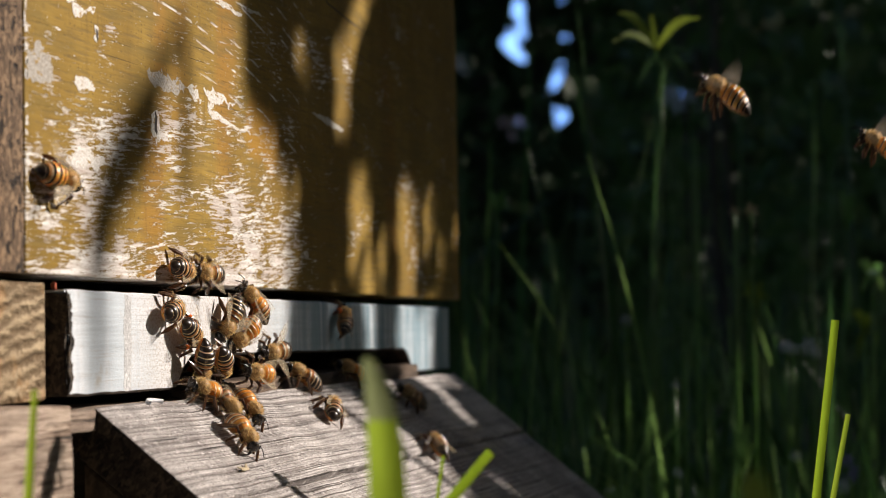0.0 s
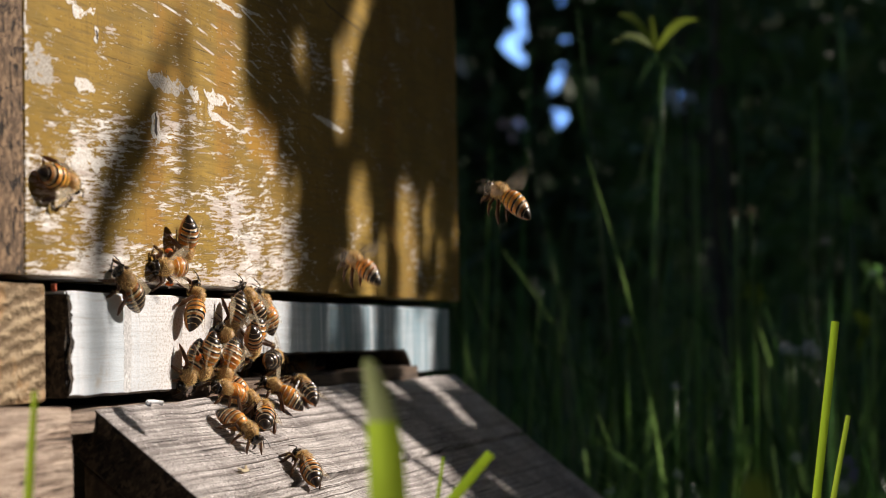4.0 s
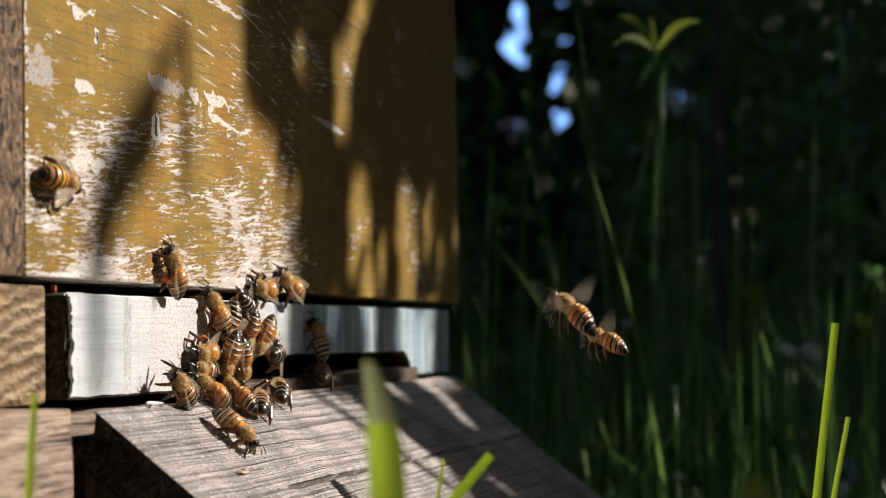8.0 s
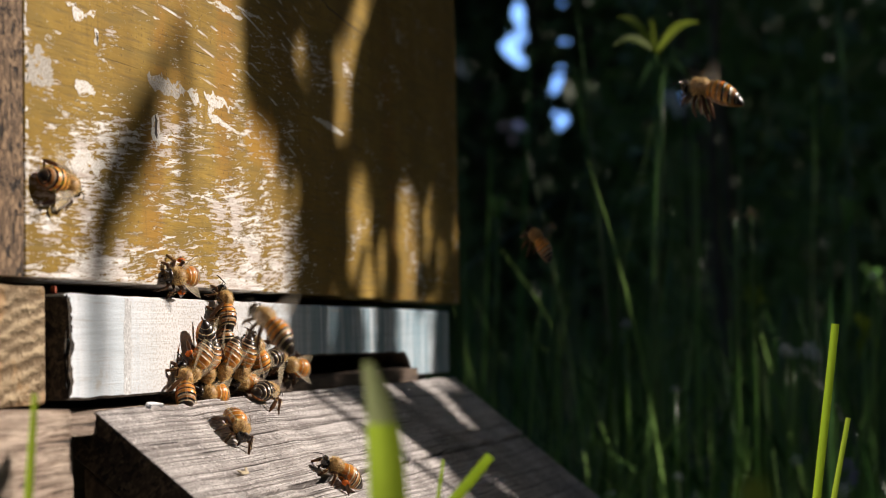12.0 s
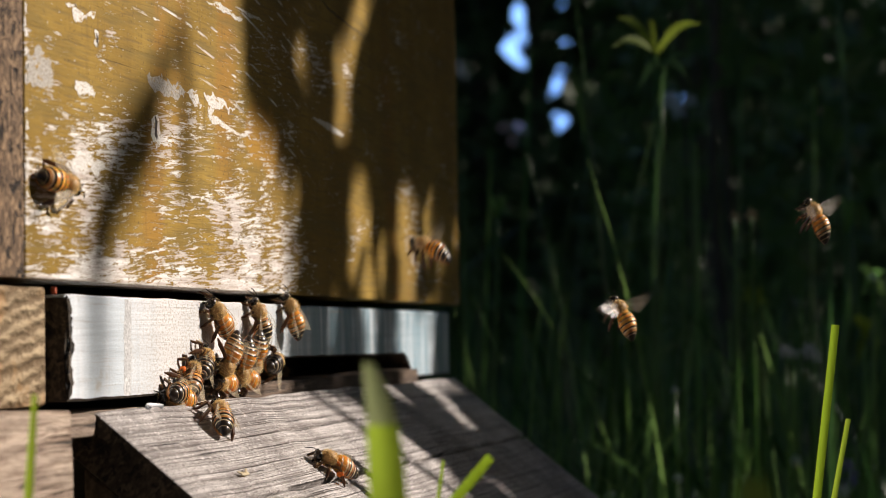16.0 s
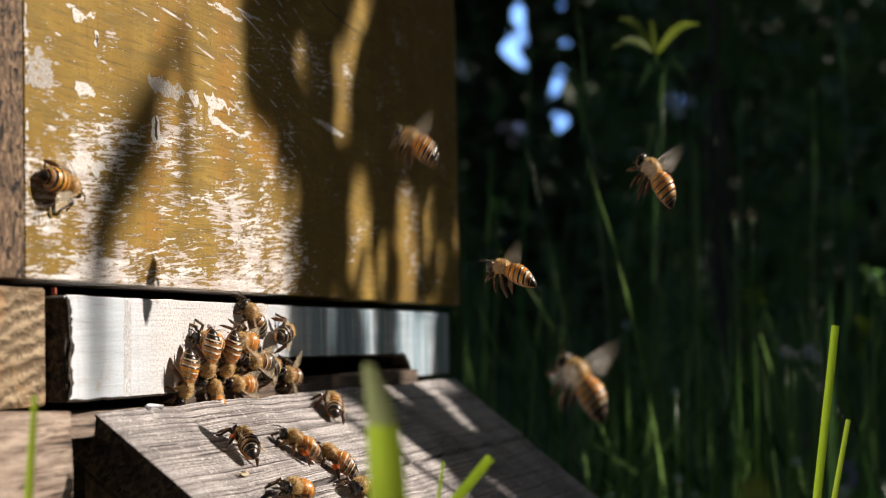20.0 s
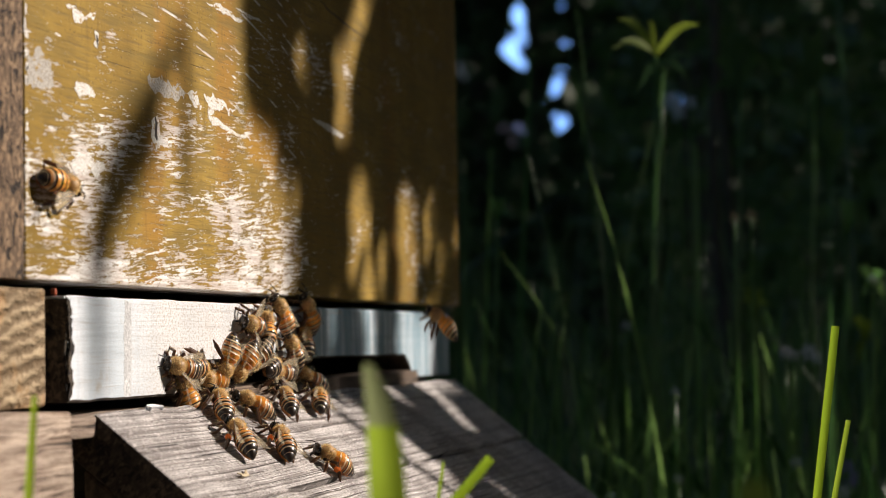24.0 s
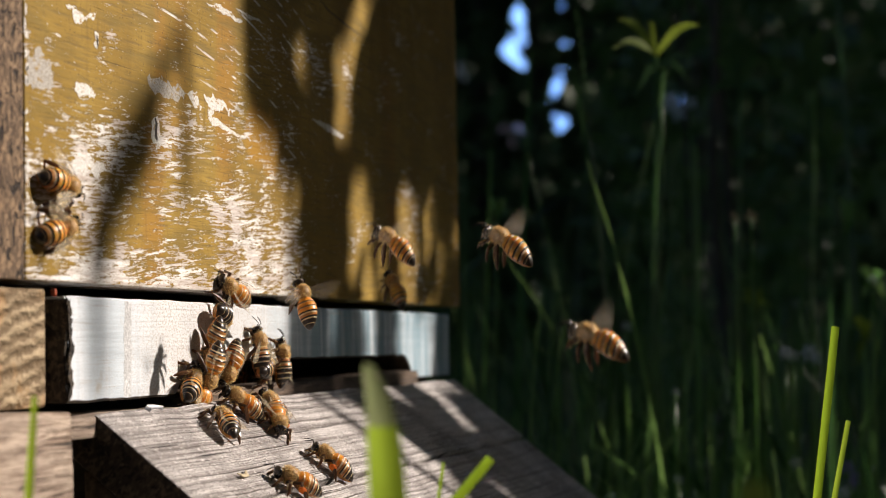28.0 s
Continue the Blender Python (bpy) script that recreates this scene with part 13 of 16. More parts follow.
        at(17.3, 550.0, -700.0, 70.0, 0.00, 0.95, 0.32, 0.00, -0.32, 0.95), at(17.7, 550.0, -700.0, 70.0, 0.00, 0.95, 0.32, 0.00, -0.32, 0.95),
        at(18.15, 137.4, -139.5, 42.8, 0.15, 0.91, 0.39, -0.32, -0.33, 0.89), at(18.5, 96.2, -69.5, 25.9, 0.18, 0.85, 0.49, -0.33, -0.41, 0.85),
        at(18.9, 96.2, -4.0, 2.0, 0.00, 1.00, 0.10, 0.00, -0.10, 1.00), at(19.1, 96.2, 28.0, -1.0, -0.00, 1.00, 0.00, 0.00, 0.00, 1.00),
        at(19.33, 96.2, 28.0, -1.0, 0.86, 0.50, 0.02, -0.04, 0.02, 1.00), at(19.57, 96.2, 28.0, -1.0, 0.86, -0.50, 0.07, -0.04, 0.07, 1.00),
        at(19.8, 96.2, 28.0, -1.0, 0.00, -1.00, 0.10, 0.00, 0.10, 1.00), at(20.05, 96.2, -4.0, 2.0, -0.00, -0.98, 0.20, 0.00, 0.20, 0.98),
        at(20.2, 118.4, -14.5, 4.8, -0.84, -0.53, 0.14, 0.19, -0.04, 0.98), at(20.35, 140.6, -25.0, 7.5, -0.88, 0.42, 0.22, 0.08, -0.33, 0.94),
        at(20.5, 162.7, -35.5, 10.3, -0.08, 0.93, 0.36, -0.22, -0.37, 0.90), at(20.85, 157.7, -115.5, 47.7, -0.10, 0.89, 0.44, -0.21, -0.45, 0.87),
        at(21.3, 550.0, -700.0, 70.0, 0.00, 0.95, 0.32, 0.00, -0.32, 0.95), at(22.2, 550.0, -700.0, 70.0, 0.00, 0.95, 0.32, 0.00, -0.32, 0.95),
        at(22.65, 155.4, -103.0, 30.4, 0.11, 0.91, 0.39, -0.31, -0.34, 0.89), at(23, 122.0, -33.0, 29.0, 0.14, 0.86, 0.50, -0.32, -0.44, 0.84),
        at(23.4, 122.0, -4.0, 2.0, 0.00, 1.00, 0.10, 0.00, -0.10, 1.00), at(23.6, 122.0, 28.0, -1.0, -0.00, 1.00, 0.00, 0.00, 0.00, 1.00),
        at(24, 122.0, 28.0, -1.0, -0.86, 0.50, 0.02, 0.04, 0.02, 1.00), at(24.4, 122.0, 28.0, -1.0, -0.86, -0.50, 0.07, 0.04, 0.07, 1.00),
        at(24.8, 122.0, 28.0, -1.0, 0.00, -1.00, 0.10, 0.00, 0.10, 1.00), at(25.05, 122.0, -4.0, 2.0, -0.00, -0.98, 0.20, 0.00, 0.20, 0.98),
        at(25.2, 134.2, -8.3, 6.0, 0.73, -0.56, 0.38, -0.37, 0.14, 0.92), at(25.35, 146.5, -12.7, 10.0, 0.78, 0.28, 0.56, -0.52, -0.19, 0.83),
        at(25.5, 158.8, -17.0, 13.9, 0.11, 0.82, 0.57, -0.33, -0.51, 0.79), at(25.85, 153.8, -97.0, 45.5, 0.12, 0.73, 0.67, -0.35, -0.61, 0.72),
        at(26.3, 550.0, -700.0, 70.0, 0.00, 0.95, 0.32, 0.00, -0.32, 0.95), at(26.7, 550.0, -700.0, 70.0, 0.00, 0.95, 0.32, 0.00, -0.32, 0.95),
        at(27.15, 79.6, -198.4, 53.2, -0.05, 0.91, 0.41, -0.24, -0.41, 0.88), at(27.5, 50.2, -128.4, 36.0, -0.07, 0.85, 0.52, -0.23, -0.52, 0.82),
        at(27.85, 45.2, -208.4, 81.6, -0.08, 0.78, 0.62, -0.23, -0.62, 0.75), at(28, 550.0, -700.0, 70.0, 0.00, 0.95, 0.32, 0.00, -0.32, 0.95)])
    walk(FLIERS[6], [at(0, 600.0, -730.0, 90.0, 0.00, 0.95, 0.32, 0.00, -0.32, 0.95), at(0.2, 600.0, -730.0, 90.0, 0.00, 0.95, 0.32, 0.00, -0.32, 0.95),
        at(0.65, 85.1, -141.5, 66.8, 0.05, 0.98, 0.21, -0.25, -0.20, 0.95), at(1, 63.9, -71.5, 36.8, 0.06, 0.96, 0.28, -0.25, -0.25, 0.93),
        at(1.4, 90.0, -4.0, 2.0, 0.00, 1.00, 0.10, 0.00, -0.10, 1.00), at(1.6, 90.0, 28.0, -1.0, -0.00, 1.00, 0.00, 0.00, 0.00, 1.00),
        at(1.83, 90.0, 28.0, -1.0, 0.86, 0.50, 0.02, -0.04, 0.02, 1.00), at(2.07, 90.0, 28.0, -1.0, 0.86, -0.50, 0.07, -0.04, 0.07, 1.00),
        at(2.3, 90.0, 28.0, -1.0, 0.00, -1.00, 0.10, 0.00, 0.10, 1.00), at(2.55, 90.0, -4.0, 2.0, -0.00, -0.98, 0.20, 0.00, 0.20, 0.98),
        at(2.7, 69.3, -16.5, 13.8, 0.81, -0.52, 0.26, -0.17, 0.22, 0.96), at(2.85, 48.6, -29.1, 25.6, 0.88, 0.41, 0.22, -0.28, 0.09, 0.95),
        at(3, 27.9, -41.6, 37.4, 0.15, 0.98, 0.11, -0.24, -0.08, 0.97), at(3.35, 22.9, -121.6, 84.2, 0.19, 0.97, 0.14, -0.24, -0.09, 0.97),
        at(3.8, 600.0, -730.0, 90.0, 0.00, 0.95, 0.32, 0.00, -0.32, 0.95), at(4.2, 600.0, -730.0, 90.0, 0.00, 0.95, 0.32, 0.00, -0.32, 0.95),
        at(4.65, 45.3, -222.0, 78.3, 0.16, 0.95, 0.27, -0.28, -0.22, 0.94), at(5, 31.7, -152.0, 35.1, 0.20, 0.92, 0.34, -0.29, -0.28, 0.92),
        at(5.35, 26.7, -232.0, 47.3, 0.25, 0.87, 0.42, -0.31, -0.34, 0.89), at(5.8, 600.0, -730.0, 90.0, 0.00, 0.95, 0.32, 0.00, -0.32, 0.95),
        at(6.2, 600.0, -730.0, 90.0, 0.00, 0.95, 0.32, 0.00, -0.32, 0.95), at(6.65, 247.1, -137.0, 80.4, 0.06, 0.96, 0.28, -0.26, -0.25, 0.93),
        at(7, 214.7, -67.0, 65.9, 0.07, 0.93, 0.35, -0.27, -0.32, 0.91), at(7.35, 209.7, -147.0, 99.1, 0.09, 0.90, 0.43, -0.27, -0.40, 0.88),
        at(7.8, 600.0, -730.0, 90.0, 0.00, 0.95, 0.32, 0.00, -0.32, 0.95), at(8.2, 600.0, -730.0, 90.0, 0.00, 0.95, 0.32, 0.00, -0.32, 0.95),
        at(8.65, 161.4, -97.2, -4.3, 0.03, 0.92, 0.40, -0.28, -0.38, 0.88), at(9, 131.3, -27.2, -12.1, 0.04, 0.86, 0.51, -0.28, -0.48, 0.83),
        at(9.4, 131.3, -4.0, 2.0, 0.00, 1.00, 0.10, 0.00, -0.10, 1.00), at(9.6, 131.3, 28.0, -1.0, -0.00, 1.00, 0.00, 0.00, 0.00, 1.00),
        at(11.67, 131.3, 28.0, -1.0, 0.86, 0.50, 0.02, -0.04, 0.02, 1.00), at(13.73, 131.3, 28.0, -1.0, 0.86, -0.50, 0.07, -0.04, 0.07, 1.00),
        at(15.8, 131.3, 28.0, -1.0, 0.00, -1.00, 0.10, 0.00, 0.10, 1.00), at(16.05, 131.3, -4.0, 2.0, -0.00, -0.98, 0.20, 0.00, 0.20, 0.98),
        at(16.2, 84.5, -10.6, -0.9, 0.66, -0.62, 0.42, -0.44, 0.14, 0.89), at(16.35, 37.8, -17.1, -3.8, 0.73, 0.12, 0.67, -0.64, -0.23, 0.73),
        at(16.5, -9.0, -23.7, -6.7, 0.16, 0.65, 0.74, -0.44, -0.63, 0.64), at(16.85, -14.0, -103.7, 6.1, 0.18, 0.51, 0.84, -0.47, -0.71, 0.53),
        at(17.3, 600.0, -730.0, 90.0, 0.00, 0.95, 0.32, 0.00, -0.32, 0.95), at(17.7, 600.0, -730.0, 90.0, 0.00, 0.95, 0.32, 0.00, -0.32, 0.95),
        at(18.15, 49.3, -223.7, 74.8, 0.18, 0.88, 0.44, -0.35, -0.36, 0.87), at(18.5, 8.6, -153.7, 55.7, 0.22, 0.81, 0.55, -0.37, -0.45, 0.81),
        at(18.85, 3.6, -233.7, 71.7, 0.26, 0.72, 0.65, -0.40, -0.53, 0.75), at(19.3, 600.0, -730.0, 90.0, 0.00, 0.95, 0.32, 0.00, -0.32, 0.95),
        at(20.2, 600.0, -730.0, 90.0, 0.00, 0.95, 0.32, 0.00, -0.32, 0.95), at(20.65, 206.2, -96.5, 18.3, 0.02, 0.92, 0.40, -0.27, -0.38, 0.88),
        at(21, 160.6, -26.5, 18.7, 0.02, 0.86, 0.51, -0.27, -0.48, 0.83), at(21.4, 160.6, -4.0, 2.0, 0.00, 1.00, 0.10, 0.00, -0.10, 1.00),
        at(21.6, 160.6, 28.0, -1.0, -0.00, 1.00, 0.00, 0.00, 0.00, 1.00), at(22.83, 160.6, 28.0, -1.0, 0.86, 0.50, 0.02, -0.04, 0.02, 1.00),
        at(24.07, 160.6, 28.0, -1.0, 0.86, -0.50, 0.07, -0.04, 0.07, 1.00), at(25.3, 160.6, 28.0, -1.0, 0.00, -1.00, 0.10, 0.00, 0.10, 1.00),
        at(25.55, 160.6, -4.0, 2.0, -0.00, -0.98, 0.20, 0.00, 0.20, 0.98), at(25.7, 126.1, -19.9, 28.1, 0.75, -0.55, 0.36, -0.34, 0.15, 0.93),
        at(25.85, 91.5, -35.8, 54.2, 0.80, 0.32, 0.51, -0.48, -0.15, 0.86), at(26, 57.0, -51.6, 80.3, 0.11, 0.86, 0.50, -0.31, -0.45, 0.84),
        at(26.35, 52.0, -131.6, 95.3, 0.13, 0.79, 0.60, -0.32, -0.54, 0.78), at(26.8, 600.0, -730.0, 90.0, 0.00, 0.95, 0.32, 0.00, -0.32, 0.95),
        at(27.2, 600.0, -730.0, 90.0, 0.00, 0.95, 0.32, 0.00, -0.32, 0.95), at(27.65, 105.9, -122.0, 62.2, 0.03, 0.89, 0.46, -0.29, -0.43, 0.85),
        at(28, 90.6, -52.0, 39.1, 0.03, 0.81, 0.58, -0.29, -0.55, 0.78)])
    walk(FLIERS[7], [at(0, 650.0, -760.0, 110.0, 0.00, 0.95, 0.32, 0.00, -0.32, 0.95), at(0.2, 650.0, -760.0, 110.0, 0.00, 0.95, 0.32, 0.00, -0.32, 0.95),
        at(0.65, 82.3, -140.6, 13.1, 0.17, 0.91, 0.38, -0.32, -0.31, 0.89), at(1, 65.5, -70.6, 16.5, 0.22, 0.85, 0.48, -0.34, -0.40, 0.85),
        at(1.4, 90.0, -4.0, 2.0, 0.00, 1.00, 0.10, 0.00, -0.10, 1.00), at(1.6, 90.0, 28.0, -1.0, -0.00, 1.00, 0.00, 0.00, 0.00, 1.00),
        at(1.83, 90.0, 28.0, -1.0, 0.86, 0.50, 0.02, -0.04, 0.02, 1.00), at(2.07, 90.0, 28.0, -1.0, 0.86, -0.50, 0.07, -0.04, 0.07, 1.00),
        at(2.3, 90.0, 28.0, -1.0, 0.00, -1.00, 0.10, 0.00, 0.10, 1.00), at(2.55, 90.0, -4.0, 2.0, -0.00, -0.98, 0.20, 0.00, 0.20, 0.98),
        at(2.7, 99.9, -10.7, 12.8, 0.67, -0.60, 0.44, -0.46, 0.12, 0.88), at(2.85, 109.7, -17.4, 23.5, 0.70, 0.15, 0.70, -0.64, -0.29, 0.71),
        at(3, 119.6, -24.1, 34.3, 0.07, 0.64, 0.76, -0.39, -0.69, 0.62), at(3.35, 114.6, -104.1, 70.3, 0.08, 0.50, 0.86, -0.40, -0.77, 0.49),
        at(3.8, 650.0, -760.0, 110.0, 0.00, 0.95, 0.32, 0.00, -0.32, 0.95), at(4.7, 650.0, -760.0, 110.0, 0.00, 0.95, 0.32, 0.00, -0.32, 0.95),
        at(5.15, 218.0, -128.4, 12.6, 0.03, 0.92, 0.40, -0.28, -0.38, 0.88), at(5.5, 169.4, -58.4, 8.1, 0.04, 0.86, 0.51, -0.28, -0.48, 0.83),
        at(5.9, 169.4, -4.0, 2.0, 0.00, 1.00, 0.10, 0.00, -0.10, 1.00), at(6.1, 169.4, 28.0, -1.0, -0.00, 1.00, 0.00, 0.00, 0.00, 1.00),
        at(7, 169.4, 28.0, -1.0, 0.86, 0.50, 0.02, -0.04, 0.02, 1.00), at(7.9, 169.4, 28.0, -1.0, 0.86, -0.50, 0.07, -0.04, 0.07, 1.00),
        at(8.8, 169.4, 28.0, -1.0, 0.00, -1.00, 0.10, 0.00, 0.10, 1.00), at(9.05, 169.4, -4.0, 2.0, -0.00, -0.98, 0.20, 0.00, 0.20, 0.98),
        at(9.2, 119.9, -6.9, 12.5, 0.75, -0.55, 0.36, -0.34, 0.15, 0.93), at(9.35, 70.4, -9.7, 23.0, 0.79, 0.33, 0.51, -0.48, -0.16, 0.86),
        at(9.5, 20.9, -12.6, 33.4, 0.08, 0.86, 0.50, -0.30, -0.46, 0.84), at(9.85, 15.9, -92.6, 81.0, 0.10, 0.79, 0.60, -0.31, -0.55, 0.77),
        at(10.3, 650.0, -760.0, 110.0, 0.00, 0.95, 0.32, 0.00, -0.32, 0.95), at(11.7, 650.0, -760.0, 110.0, 0.00, 0.95, 0.32, 0.00, -0.32, 0.95),
        at(12.15, 109.4, -158.4, 86.4, 0.07, 0.97, 0.21, -0.25, -0.19, 0.95), at(12.5, 67.4, -88.4, 55.8, 0.09, 0.96, 0.28, -0.26, -0.24, 0.93),
        at(12.85, 62.4, -168.4, 114.7, 0.11, 0.93, 0.34, -0.27, -0.30, 0.92), at(13.3, 650.0, -760.0, 110.0, 0.00, 0.95, 0.32, 0.00, -0.32, 0.95),
        at(13.7, 650.0, -760.0, 110.0, 0.00, 0.95, 0.32, 0.00, -0.32, 0.95), at(14.15, 125.3, -173.4, 0.3, 0.20, 0.69, 0.69, -0.55, -0.50, 0.67),
        at(14.5, 76.3, -103.4, -8.8, 0.24, 0.52, 0.82, -0.57, -0.60, 0.55), at(14.85, 71.3, -183.4, 5.5, 0.27, 0.35, 0.90, -0.62, -0.65, 0.44),
        at(15.3, 650.0, -760.0, 110.0, 0.00, 0.95, 0.32, 0.00, -0.32, 0.95), at(15.7, 650.0, -760.0, 110.0, 0.00, 0.95, 0.32, 0.00, -0.32, 0.95),
        at(16.15, 163.3, -208.9, 55.5, 0.11, 0.91, 0.39, -0.31, -0.34, 0.89), at(16.5, 114.6, -138.9, 15.3, 0.14, 0.86, 0.49, -0.32, -0.43, 0.84),
        at(16.85, 109.6, -218.9, 71.0, 0.17, 0.79, 0.59, -0.34, -0.52, 0.79), at(17.3, 650.0, -760.0, 110.0, 0.00, 0.95, 0.32, 0.00, -0.32, 0.95),
        at(18.2, 650.0, -760.0, 110.0, 0.00, 0.95, 0.32, 0.00, -0.32, 0.95), at(18.65, 91.3, -125.4, 11.9, 0.15, 0.95, 0.27, -0.28, -0.22, 0.93),
        at(19, 62.2, -55.4, -2.2, 0.19, 0.92, 0.34, -0.29, -0.28, 0.91), at(19.4, 90.0, -4.0, 2.0, 0.00, 1.00, 0.10, 0.00, -0.10, 1.00),
        at(19.6, 90.0, 28.0, -1.0, -0.00, 1.00, 0.00, 0.00, 0.00, 1.00), at(19.83, 90.0, 28.0, -1.0, 0.86, 0.50, 0.02, -0.04, 0.02, 1.00),
        at(20.07, 90.0, 28.0, -1.0, 0.86, -0.50, 0.07, -0.04, 0.07, 1.00), at(20.3, 90.0, 28.0, -1.0, 0.00, -1.00, 0.10, 0.00, 0.10, 1.00),
        at(20.55, 90.0, -4.0, 2.0, -0.00, -0.98, 0.20, 0.00, 0.20, 0.98), at(20.7, 146.1, -8.4, 22.3, 0.60, -0.66, 0.46, -0.49, 0.15, 0.86),
        at(20.85, 202.1, -12.7, 42.6, 0.66, 0.01, 0.75, -0.72, -0.24, 0.65), at(21, 258.2, -17.1, 62.9, 0.14, 0.51, 0.85, -0.52, -0.69, 0.50),
        at(21.35, 253.2, -97.1, 77.2, 0.15, 0.34, 0.93, -0.55, -0.75, 0.37), at(21.8, 650.0, -760.0, 110.0, 0.00, 0.95, 0.32, 0.00, -0.32, 0.95),
        at(22.7, 650.0, -760.0, 110.0, 0.00, 0.95, 0.32, 0.00, -0.32, 0.95), at(23.15, 111.9, -178.4, 10.5, 0.01, 0.89, 0.46, -0.29, -0.44, 0.85),
        at(23.5, 75.1, -108.4, 8.7, 0.02, 0.81, 0.58, -0.28, -0.55, 0.78), at(23.85, 70.1, -188.4, 55.1, 0.02, 0.73, 0.69, -0.29, -0.65, 0.70),
        at(24.3, 650.0, -760.0, 110.0, 0.00, 0.95, 0.32, 0.00, -0.32, 0.95), at(24.7, 650.0, -760.0, 110.0, 0.00, 0.95, 0.32, 0.00, -0.32, 0.95),
        at(25.15, -63.4, -239.4, 90.4, 0.08, 0.97, 0.21, -0.26, -0.19, 0.95), at(25.5, -76.3, -169.4, 49.0, 0.10, 0.96, 0.27, -0.26, -0.24, 0.93),
        at(25.85, -81.3, -249.4, 95.5, 0.13, 0.93, 0.34, -0.27, -0.30, 0.92), at(26.3, 650.0, -760.0, 110.0, 0.00, 0.95, 0.32, 0.00, -0.32, 0.95),
        at(27.2, 650.0, -760.0, 110.0, 0.00, 0.95, 0.32, 0.00, -0.32, 0.95), at(27.65, 278.8, -78.9, 28.0, 0.23, 0.69, 0.68, -0.56, -0.48, 0.68),
        at(28, 245.8, -8.9, 33.0, 0.27, 0.52, 0.81, -0.58, -0.58, 0.57)])
